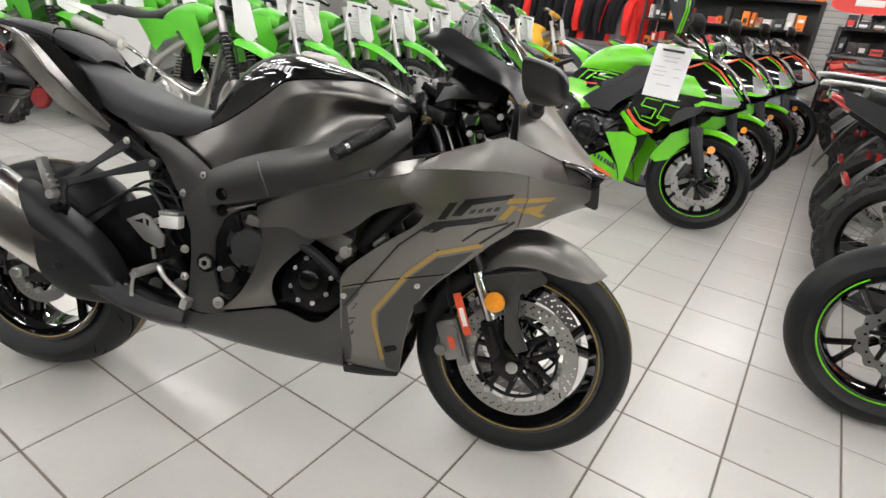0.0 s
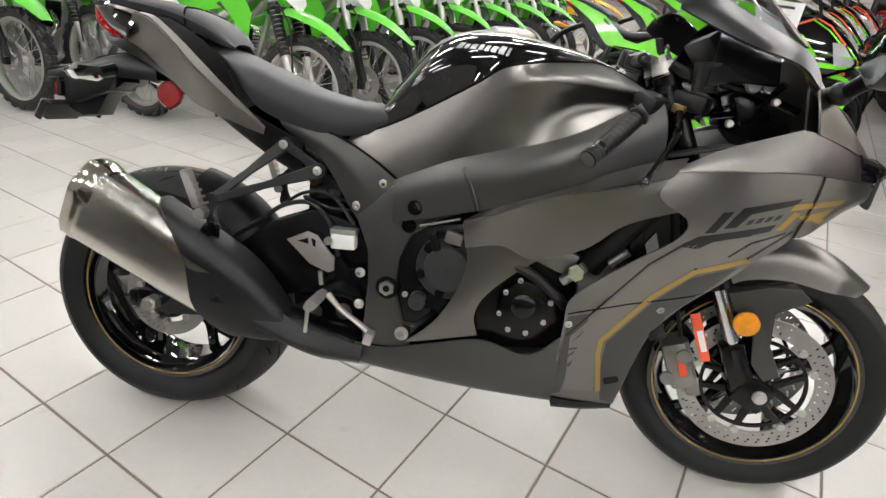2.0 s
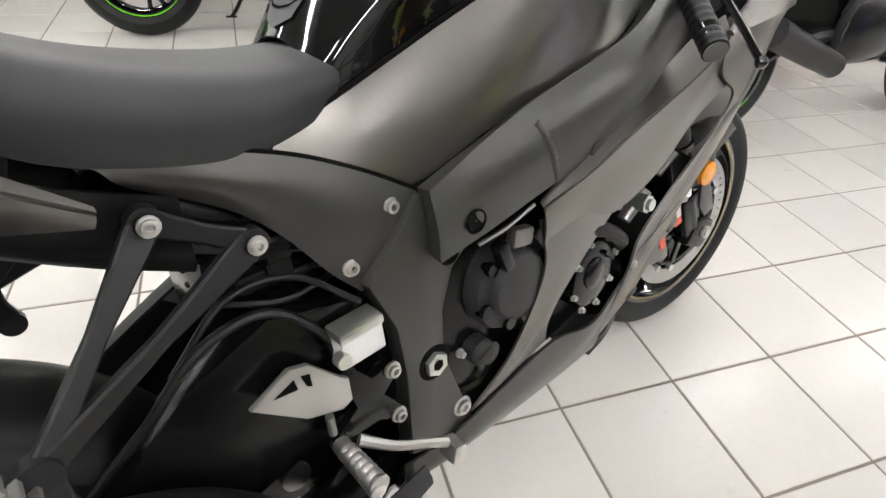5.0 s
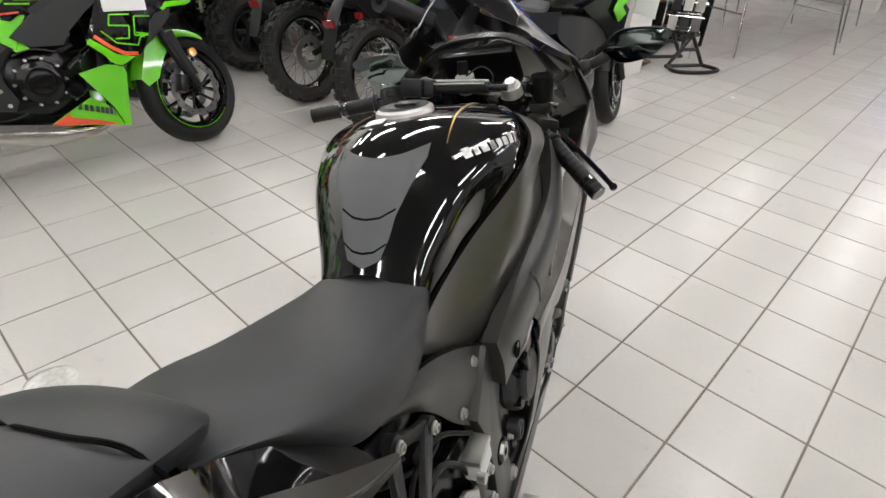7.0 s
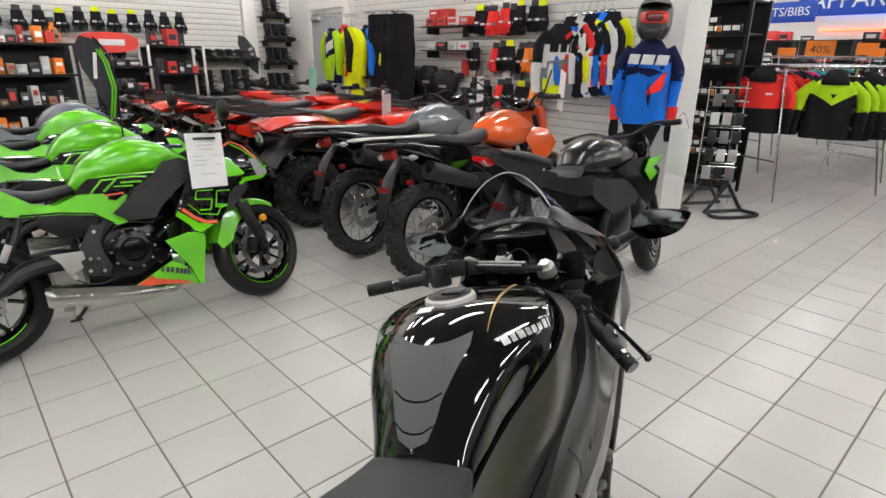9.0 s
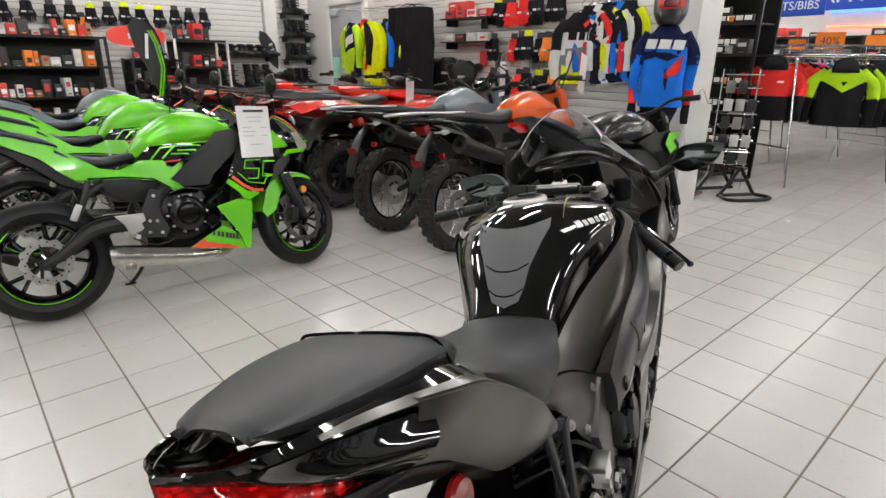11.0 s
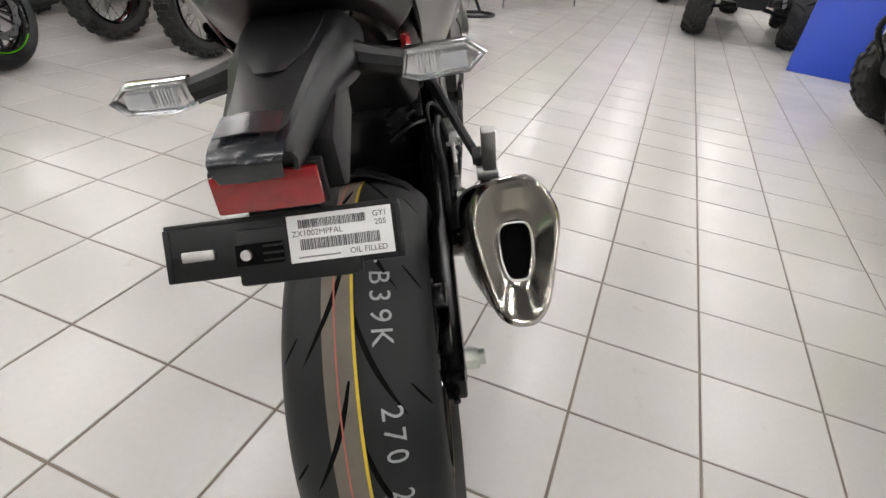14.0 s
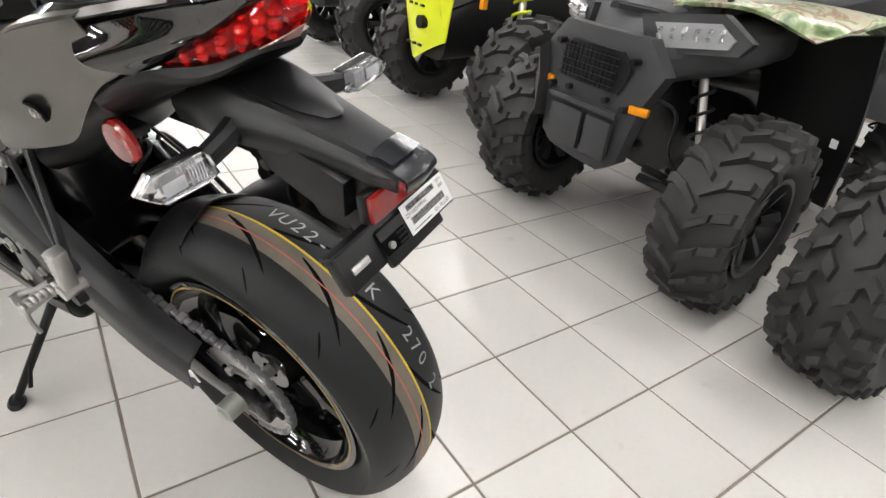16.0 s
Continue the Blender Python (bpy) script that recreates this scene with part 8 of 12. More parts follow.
    add_plate(bm, [(0.69, 0.470), (0.71, 0.500), (0.76, 0.505), (0.785, 0.475), (0.77, 0.44), (0.71, 0.435)], -0.219, -0.212, 0.003)
    part("cover_boss", bm, "engine", clutch)
    bm = bmesh.new()
    add_lathe(bm, [(0.001, -0.205), (0.030, -0.204), (0.038, -0.196), (0.040, -0.15)], (0.855, 0, 0.40), 24)
    pair("timing_cover", bm, "engine", T)
    bm = bmesh.new()
    add_hull(bm, [(0.60, 0, 0.275, 0.10, 0.03, 4), (0.74, 0, 0.265, 0.12, 0.04, 4), (0.88, 0, 0.28, 0.09, 0.03, 4)], n=10, m=20)
    part("sump", bm, "engine", T)
    for pts, r in (([(0.86, -0.17, 0.50), (0.91, -0.18, 0.54), (0.96, -0.16, 0.57), (1.0, -0.12, 0.60)], 0.014), ([(0.66, -0.17, 0.58), (0.74, -0.18, 0.60), (0.83, -0.18, 0.58)], 0.009), ([(0.84, -0.18, 0.36), (0.90, -0.19, 0.40), (0.93, -0.17, 0.46)], 0.010)):
        bm = bmesh.new()
        add_tube(bm, pts, r, 8)
        part("hose", bm, "gloss", T)
    bm = bmesh.new()
    add_box(bm, (1.02, 0, 0.53), (0.05, 0.30, 0.34), (0, 14, 0), 0.006)
    part("radiator", bm, "metal_black", T)
    bm = bmesh.new()
    add_tube(bm, [(1.15, -0.08, 0.86), (0.9, -0.17, 0.74), (0.66, -0.17, 0.62), (0.56, -0.15, 0.48), (0.54, -0.14, 0.36)], [0.025, 0.024, 0.026, 0.035, 0.03], 8)
    pair("frame_rail", bm, "plastic_grey", T)
    bm = bmesh.new()
    add_plate(bm, [(0.565, 0.61), (0.625, 0.60), (0.595, 0.52), (0.60, 0.46), (0.625, 0.39), (0.60, 0.345), (0.52, 0.36), (0.485, 0.42), (0.50, 0.50)], -0.195, -0.165, 0.006)
    pv_ = pair("pivot_plate", bm, "cover_grey", T)
    for x, z in ((0.575, 0.575), (0.535, 0.445), (0.57, 0.44), (0.585, 0.375), (0.525, 0.385)):
        bm = bmesh.new()
        add_cyl(bm, (x, -0.193, z), (x, -0.201, z), 0.009, seg=8)
        part("plate_bolt", bm, "zinc", pv_)
    bm = bmesh.new()
    add_plate(bm, [(0.372, 0.497), (0.508, 0.493), (0.515, 0.452), (0.492, 0.440), (0.50, 0.410), (0.442, 0.385), (0.425, 0.405), (0.412, 0.445)], -0.210, -0.198, 0.003)
    pair("heel_guard", bm, "alloy", T, "bright alloy heel guard")
    bm = bmesh.new()
    add_cyl(bm, (0.45, -0.19, 0.38), (0.45, -0.29, 0.38), 0.012, seg=8)
    pair("footpeg", bm, "alloy", T)
    bm = bmesh.new()
    add_tube(bm, [(0.035, -0.13, 0.31), (0.10, -0.135, 0.325), (0.18, -0.14, 0.375), (0.27, -0.14, 0.435), (0.40, -0.13, 0.45), (0.54, -0.12, 0.43)], [0.020, 0.024, 0.032, 0.042, 0.046, 0.042], 10)
    pair("swingarm", bm, "plastic_grey", T)
    bm = bmesh.new()
    add_tube(bm, [(0.25, 0.03, 0.62), (0.56, 0.03, 0.68)], 0.03, 10)
    part("rear_shock", bm, "metal_black", T)
    bm = bmesh.new()
    add_tube(bm, [(0.205, -0.20, 0.505), (0.25, -0.195, 0.575), (0.275, -0.19, 0.63), (0.295, -0.185, 0.69)], [0.012, 0.016, 0.016, 0.014], 8)
    add_tube(bm, [(0.27, -0.19, 0.61), (0.32, -0.185, 0.645), (0.36, -0.18, 0.66)], [0.015, 0.013, 0.012], 8)
    pair("passenger_peg_hanger", bm, "plastic_grey", T)
    bm = bmesh.new()
    add_box(bm, (0.215, -0.21, 0.54), (0.03, 0.03, 0.085), (0, 28, 0), 0.005)
    pair("passenger_peg", bm, "alloy", T, "folded alloy passenger peg")
    bm = bmesh.new()
    add_plate(bm, [(0.36, 0.69), (0.60, 0.665), (0.66, 0.60), (0.56, 0.545), (0.45, 0.56), (0.36, 0.63)], -0.165, 0.165, 0.008)
    part("airbox", bm, "plastic", T)
    # exhaust
    bm = bmesh.new()
    add_hull(bm, [(0.325, -0.10, 0.288, 0.075, 0.046, 3), (0.345, -0.10, 0.284, 0.088, 0.056, 3), (0.55, -0.10, 0.245, 0.092, 0.058, 3), (0.74, -0.10, 0.208, 0.085, 0.048, 3), (0.84, -0.10, 0.195, 0.055, 0.032, 3)], n=22, m=28)
    sil = part("silencer", bm, "steel", T, "brushed steel underslung silencer")
    bm = bmesh.new()
    add_panel(bm, [(0.35, 0.338), (0.52, 0.302), (0.72, 0.262), (0.80, 0.238), (0.72, 0.232), (0.52, 0.268), (0.36, 0.302)], lambda x, z: 0.196, 0.004, 2)
    part("heat_shield", bm, "steel", sil, "folded steel heat shield")
    bm = bmesh.new()
    add_box(bm, (0.405, -0.188, 0.222), (0.05, 0.016, 0.032), (0, 12, 0), 0.003)
    part("end_bracket", bm, "steel", sil)
    bm = bmesh.new()
    add_tube(bm, [(0.83, -0.10, 0.196), (0.92, -0.10, 0.20), (1.0, -0.08, 0.26), (1.04, -0.06, 0.40)], 0.027, 12)
    part("header_pipe", bm, "tint_steel", T)
    bm = bmesh.new()
    add_tube(bm, [(0.44, -0.206, 0.37), (0.50, -0.215, 0.33), (0.56, -0.213, 0.315), (0.64, -0.20, 0.33)], 0.004, 6)
    part("cable", bm, "plastic", T)
    bm = bmesh.new()
    add_tube(bm, [(0.58, 0.13, 0.27), (0.50, 0.24, 0.12), (0.46, 0.30, 0.065)], 0.011, 8)
    add_box(bm, (0.455, 0.305, 0.06), (0.06, 0.04, 0.01), bevel=0.003)
    part("side_stand", bm, "metal_black", T)
    return T


def leaning(x, y, yaw, lean):
    return pose(x, y, 0.002, 0, 0, yaw) @ pose(0, 0, 0, -lean, 0, 0)


g1 = road_bike(leaning(-0.17, 2.36, -2, 11), "green", "lime green and black sport motorcycle on its side stand", "green sport motorcycles in a row")
copy_thing(g1, leaning(-0.12, 3.34, -2, 11))
copy_thing(g1, leaning(-0.04, 4.33, -2, 11))
g4 = road_bike(leaning(0.08, 5.32, -2, 11), "bluegrey", "dark grey sport motorcycle parked beside green ones", "", "red_tag")
G1M = leaning(-0.17, 2.36, -2, 11)
card_0 = price_card(G1M @ pose(1.16, -0.275, 1.01, 0, 2, 4), 0.2, 0.29)


# ---------------------------------------------------------------- off-road bikes in two rows
def dirt_bike(m, paint, label, group, panel_mat="white_plastic", boots=False):
    T = thing("dirt_bike", m, label, "dirt bike", group)
    RAX, FAX = (0, 0, 0.315), (1.34, 0, 0.345)
    spoked_wheel(T, RAX, 0.315, 0.10, 0.235, 22)
    spoked_wheel(T, FAX, 0.345, 0.085, 0.272, 24)
    up, dn = Vector((1.10, 0, 1.04)), Vector((1.345, 0, 0.345))
    for s in (-1, 1):
        o = Vector((0, s * 0.1, 0))
        mid = dn.lerp(up, 0.48)
        leg = bmesh.new()
        add_cyl(leg, dn + o, dn.lerp(up, 0.55) + o, 0.017 if not boots else 0.024, seg=12)
        add_box(leg, dn + o, (0.05, 0.035, 0.07), bevel=0.006)
        lo = part("fork_lower", leg, "metal_black" if not boots else "alloy", T)
        leg = bmesh.new()
        add_cyl(leg, mid + o, up + o, 0.027, seg=14)
        part("fork_upper", leg, "alloy", T, "bright alloy fork tube")
        leg = bmesh.new()
        if boots:
            n = 12
            a, b = dn.lerp(up, 0.30) + o, dn.lerp(up, 0.72) + o
            for i in range(n):
                add_cyl(leg, a.lerp(b, i / n), a.lerp(b, (i + 0.8) / n), 0.036, 0.031, 12)
            part("fork_gaiter", leg, "plastic", T, "black ribbed rubber fork gaiter")
        else:
            add_cyl(leg, dn.lerp(up, 0.02) + o + Vector((0.02, 0, 0)), dn.lerp(up, 0.42) + o + Vector((0.02, 0, 0)), 0.028, 0.024, 10)
            part("fork_guard", leg, "plastic", T)
    bm = bmesh.new()
    for z in (0.80, 0.98):
        add_box(bm, (1.345 - (z - 0.345) * 0.35, 0, z), (0.09, 0.24, 0.03), (0, -19, 0), 0.008)
    part("fork_clamp", bm, "metal_black", T)
    bm = bmesh.new()
    add_guard(bm, [(0.93, 0.71), (1.08, 0.80), (1.26, 0.825), (1.48, 0.76), (1.66, 0.63)], (0.06, 0.09, 0.105, 0.09, 0.035), (0.01, 0.035, 0.045, 0.035, 0.005))
    part("front_mudguard", bm, paint, T)
    bm = bmesh.new()
    add_panel(bm, [(0.68, 0.89), (0.82, 0.94), (0.98, 0.93), (1.10, 0.76), (1.06, 0.60), (1.0, 0.56), (0.97, 0.70), (0.84, 0.81)], lambda x, z: 0.15 + 0.12 * (x - 0.75) * (1 if x > 0.75 else 0.3) - 0.3 * (z - 0.75) ** 2, cuts=3)
    pair("tank_shroud", bm, paint, T)
    bm = bmesh.new()
    add_decal(bm, [(0.80, 0.80), (0.96, 0.88), (1.04, 0.74), (0.98, 0.72)], lambda x, z: 0.15 + 0.12 * (x - 0.75) - 0.3 * (z - 0.75) ** 2, 2, 0.004)
    pair("shroud_graphic", bm, "ink", T)
    bm = bmesh.new()
    add_panel(bm, [(0.02, 0.80), (0.20, 0.86), (0.42, 0.85), (0.55, 0.74), (0.50, 0.58), (0.34, 0.52), (0.12, 0.66)], lambda x, z: 0.105 + 0.04 * x, cuts=3)
    pair("number_panel", bm, panel_mat, T, "white side number panel")
    bm = bmesh.new()
    add_panel(bm, [(0.40, 0.855), (0.62, 0.87), (0.86, 0.86), (0.82, 0.78), (0.68, 0.74), (0.60, 0.66), (0.54, 0.75)], lambda x, z: 0.125 + 0.02 * x, cuts=2)
    pair("side_panel", bm, paint, T)
    bm = bmesh.new()
    add_hull(bm, [(0.55, 0, 0.87, 0.06, 0.03, 2.5), (0.70, 0, 0.90, 0.11, 0.07, 2.4), (0.86, 0, 0.93, 0.13, 0.08, 2.4), (1.0, 0, 0.91, 0.08, 0.06, 2.4)])
    part("fuel_tank", bm, paint, T)
    bm = bmesh.new()
    add_hull(bm, [(-0.16, 0, 0.90, 0.07, 0.02, 2.6), (0.1, 0, 0.895, 0.085, 0.045, 2.6), (0.42, 0, 0.875, 0.09, 0.05, 2.6), (0.66, 0, 0.93, 0.075, 0.05, 2.6), (0.80, 0, 0.985, 0.05, 0.03, 2.6)])
    part("seat", bm, "seat", T, "long dark grey vinyl seat")
    bm = bmesh.new()
    add_guard(bm, [(0.16, 0.83), (-0.08, 0.875), (-0.34, 0.905), (-0.52, 0.90)], (0.085, 0.095, 0.085, 0.045), (0.05, 0.04, 0.03, 0.01))
    part("rear_mudguard", bm, panel_mat if boots else paint, T)
    bm = bmesh.new()
    add_tube(bm, [(1.08, -0.03, 0.92), (0.85, -0.11, 0.76), (0.60, -0.12, 0.60), (0.50, -0.11, 0.44), (0.56, -0.10, 0.29), (0.80, -0.07, 0.25)], [0.026, 0.024, 0.024, 0.026, 0.02, 0.018], 8)
    pair("frame_spar", bm, "alloy", T, "bare alloy frame")
    bm = bmesh.new()
    add_tube(bm, [(1.10, 0, 0.85), (1.0, 0, 0.56), (0.93, 0, 0.30), (0.8, 0, 0.25)], 0.02, 8)
    part("down_tube", bm, "alloy", T)
    bm = bmesh.new()
    add_tube(bm, [(0.62, -0.09, 0.62), (0.25, -0.09, 0.72), (0.02, -0.07, 0.84)], 0.013, 6)
    pair("subframe", bm, "alloy", T)
    bm = bmesh.new()
    add_hull(bm, [(0.52, 0, 0.40, 0.08, 0.08, 3), (0.62, 0, 0.40, 0.12, 0.12, 3), (0.76, 0, 0.39, 0.12, 0.12, 3), (0.88, 0, 0.38, 0.09, 0.09, 3)], n=14, m=20)
    part("crankcase", bm, "alloy", T, "bare cast alloy crankcase")
    for x, z, r in ((0.66, 0.40, 0.075), (0.80, 0.37, 0.06)):
        bm = bmesh.new()
        add_lathe(bm, [(0.001, -0.15), (r * 0.8, -0.148), (r, -0.135), (r * 1.05, -0.10)], (x, 0, z), 24)
        pair("engine_cover", bm, "alloy", T)
    bm = bmesh.new()
    add_hull(bm, [(0.49, 0.80, 0, 0.075, 0.075, 4), (0.68, 0.83, 0, 0.075, 0.075, 4)], "z", 4, 16)
    for i in range(7):
        add_box(bm, (0.81 + 0.004 * i, 0, 0.51 + 0.022 * i), (0.19, 0.18, 0.006))
    part("cylinder", bm, "engine", T, "black finned cylinder")
    bm = bmesh.new()
    add_tube(bm, [(0.90, -0.04, 0.62), (0.99, -0.06, 0.52), (0.93, -0.10, 0.42), (0.70, -0.13, 0.50), (0.42, -0.12, 0.62), (0.22, -0.12, 0.68)], 0.019, 8)
    part("header_pipe", bm, "steel", T)
    bm = bmesh.new()
    add_cyl(bm, (0.26, -0.13, 0.67), (-0.20, -0.15, 0.77), 0.045, 0.05, 18)
    part("silencer", bm, "alloy", T, "bright alloy silencer")
    bm = bmesh.new()
    add_tube(bm, [(0, -0.085, 0.315), (0.3, -0.09, 0.38), (0.56, -0.08, 0.42)], [0.02, 0.03, 0.035], 8)
    pair("swingarm", bm, "alloy", T)
    bm = bmesh.new()
    add_tube(bm, [(1.07, 0.39, 1.13), (1.08, 0.2, 1.15), (1.10, 0.08, 1.08), (1.10, -0.08, 1.08), (1.08, -0.2, 1.15), (1.07, -0.39, 1.13)], 0.011, 8)
    part("handlebar", bm, "alloy", T)
    bm = bmesh.new()
    add_cyl(bm, (1.065, -0.28, 1.14), (1.065, -0.40, 1.13), 0.017, seg=10)
    pair("grip", bm, "plastic", T)
    bm = bmesh.new()
    add_cyl(bm, (1.09, -0.15, 1.13), (1.09, 0.15, 1.13), 0.028, seg=12)
    part("bar_pad", bm, paint, T, "padded crossbar")
    bm = bmesh.new()
    add_panel(bm, [(-0.1, 0.86), (-0.08, 1.06), (0.0, 1.09), (0.08, 1.06), (0.1, 0.86), (0, 0.80)], lambda x, z: -(1.30 - 0.35 * (z - 0.8) - 1.2 * x * x), 0.005, 3)
    bm.transform(Matrix.Rotation(radians(-90), 4, "Z"))
    part("number_plate", bm, "white_plastic", T, "white front number plate")
    bm = bmesh.new()
    add_tube(bm, [(1.24, -0.13, 0.83), (1.33, -0.14, 0.7), (1.345, -0.12, 0.42)], 0.005, 6)
    part("brake_hose", bm, "plastic", T)
    bm = bmesh.new()
    add_cyl(bm, (0.52, -0.12, 0.30), (0.52, -0.24, 0.30), 0.013, seg=8)
    pair("footpeg", bm, "metal_black", T)
    bm = bmesh.new()
    add_tube(bm, [(0.50, 0.12, 0.30), (0.42, 0.22, 0.12), (0.38, 0.27, 0.045)], 0.010, 6)
    part("side_stand", bm, "metal_black", T)
    return T


def dirt_at(x, y, yaw=9.0, lean=9.0):
    """Pose of a bike whose front hub stands over (x, y)."""
    c, s = math.cos(radians(yaw)), math.sin(radians(yaw))
    return leaning(x - 1.34 * c - 0.05, y - 1.34 * s, yaw, lean)


row = "lime green dirt bikes in rows"
d0 = dirt_bike(dirt_at(-1.35, 1.14), "green_plastic", "lime green dirt bike with white side panels and rubber fork gaiters", row, boots=True)
d1 = dirt_bike(dirt_at(-1.26, 1.66), "green_plastic", "lime green dirt bike with bright fork tubes", row)
for i in range(1, 7):
    copy_thing(d1, dirt_at(-1.26 + 0.03 * i, 1.66 + 0.53 * i, 9 - 0.5 * (i % 3)))
for i in range(6):
    copy_thing(d0 if i % 2 else d1, dirt_at(-3.37 + 0.05 * i, 0.46 + 0.51 * i, 9 + 0.6 * (i % 2)))
for i in range(7):
    copy_thing(card_0, dirt_at(-1.26 + 0.03 * i, 1.66 + 0.53 * i) @ pose(1.20, -0.05, 1.09, 0, 0, 50))
copy_thing(card_0, dirt_at(-3.37, 0.46) @ pose(1.20, -0.05, 1.09, 0, 0, 50))


# ---------------------------------------------------------------- materials of the quads
def camo_material():
    m = mat("camouflage_print", (0.3, 0.3, 0.2), 0.32, coat=0.4)
    nt = m.node_tree
    b = nt.nodes["Principled BSDF"]
    n = nt.nodes.new("ShaderNodeTexNoise")
    n.inputs["Scale"].default_value, n.inputs["Detail"].default_value, n.inputs["Distortion"].default_value = 9.0, 5.0, 1.4
    co = nt.nodes.new("ShaderNodeTexCoord")
    nt.links.new(co.outputs["Object"], n.inputs["Vector"])
    r = nt.nodes.new("ShaderNodeValToRGB")
    el = r.color_ramp.elements
    el[0].position, el[0].color = 0.30, (0.05, 0.09, 0.03, 1)
    el[1].position, el[1].color = 0.74, (0.50, 0.36, 0.26, 1)
    for p, c in ((0.42, (0.20, 0.27, 0.12, 1)), (0.50, (0.50, 0.52, 0.36, 1)), (0.57, (0.28, 0.17, 0.10, 1)), (0.63, (0.45, 0.50, 0.38, 1))):
        e = el.new(p)
        e.color = c
    nt.links.new(n.outputs["Fac"], r.inputs["Fac"])
    nt.links.new(r.outputs["Color"], b.inputs["Base Color"])
    return m


M["camo"] = camo_material()
M["spring"] = mat("yellow_green_spring", (0.62, 0.72, 0.01), 0.3, coat=0.5)
M["dark_plastic"] = mat("slate_grey_plastic", (0.024, 0.025, 0.027), 0.5, bump=0.2, bscale=700, var=0.1)
M["olive"] = mat("olive_paint", (0.09, 0.10, 0.06), 0.35, coat=0.3)
M["red_paint"] = mat("red_body_plastic", (0.66, 0.025, 0.012), 0.22, coat=0.7, var=0.05)


def lug_tyre(T, c, R, w, rim, style="bar", pitch=19, rimmat="metal_black", turn=None, name="wheel"):
    """Balloon tyre with heavy lugs on a small rim."""
    def put(nm, bm, material, parent, label=""):
        if turn is not None:
            bm.transform(turn)
        return part(nm, bm, material, parent, label)
    bm = bmesh.new()
    a = w * 0.42
    add_lathe(bm, [(rim + 0.006, -a), (rim - 0.01, -a), (rim - 0.03, -a * 0.7), (rim - 0.035, 0), (rim - 0.03, a * 0.7), (rim - 0.01, a), (rim + 0.006, a)], c, 40)
    wh = put(name, bm, rimmat, T, "cast wheel with six spokes")
    for s in (-1, 1):
        bm = bmesh.new()
        add_lathe(bm, [(0.001, s * a * 0.62), (0.055, s * a * 0.62), (0.06, s * a * 0.45)], c, 20)
        put("hub_cap", bm, rimmat, wh)
        for i in range(6):
            t = 2 * math.pi * i / 6
            bm = bmesh.new()
            add_tube(bm, [(c[0] + 0.05 * math.cos(t), c[1] + s * a * 0.55, c[2] + 0.05 * math.sin(t)), (c[0] + (rim - 0.025) * math.cos(t), c[1] + s * a * 0.72, c[2] + (rim - 0.025) * math.sin(t))], [0.022, 0.03], 6, 2)
            put("spoke", bm, rimmat, wh)
    H = 0.022
    Rc = R - H
    bm = bmesh.new()
    add_lathe(bm, carcass(Rc, w * 0.94, rim, 0.3), c, 56)
    for i in range(pitch):
        t = 2 * math.pi * i / pitch
        d = 2 * math.pi / pitch
        for s in (-1, 1):
            ph = t + (0.5 * d if s > 0 else 0)
            if style == "bar":
                add_block(bm, c, Rc, ph + 0.05, s * 0.10 * w, (R * 0.085, 0.24 * w, H), skew=s * 0.75)
                add_block(bm, c, Rc - 0.004, ph + 0.16, s * 0.315 * w, (R * 0.10, 0.22 * w, H), skew=s * 0.35, tilt=0.12)
                add_block(bm, c, Rc - 0.036, ph + 0.19, s * 0.455 * w, (R * 0.11, 0.10 * w, H * 1.2), tilt=0.1)
                if i % 2 == 0:
                    add_block(bm, c, Rc - 0.07, ph + 0.19, s * 0.492 * w, (R * 0.085, 0.04 * w, H * 1.1))
            else:
                add_block(bm, c, Rc, ph, s * 0.12 * w, (R * 0.13, 0.13 * w, H), skew=s * 0.9)
                add_block(bm, c, Rc, ph + 0.45 * d, s * 0.26 * w, (R * 0.10, 0.13 * w, H), skew=-s * 0.8, tilt=0.06)
                add_block(bm, c, Rc - 0.012, ph + 0.1 * d, s * 0.40 * w, (R * 0.12, 0.12 * w, H), skew=s * 0.3, tilt=0.1)
                add_block(bm, c, Rc - 0.045, ph + 0.1 * d, s * 0.475 * w, (R * 0.10, 0.07 * w, H))
    put("tyre", bm, "rubber_mud", wh, "heavy lugged all-terrain tyre")
    return wh


def coil(T, p0, p1, r, turns, wire, material="spring", label="bright coil spring"):
    p0, p1 = Vector(p0), Vector(p1)
    m = Matrix.Translation(p0) @ turn_to(p1 - p0)
    L = (p1 - p0).length
    pts = [m @ Vector((r * math.cos(t), r * math.sin(t), L * t / (2 * math.pi * turns))) for t in np.linspace(0, 2 * math.pi * turns, int(turns * 12))]
    bm = bmesh.new()
    add_tube(bm, [tuple(p) for p in pts], wire, 6, smooth=False)
    sp_ = part("coil_spring", bm, material, T, label)
    bm = bmesh.new()
    add_cyl(bm, p0, p1, r * 0.45, seg=10)
    part("damper", bm, "alloy", T)
    return sp_


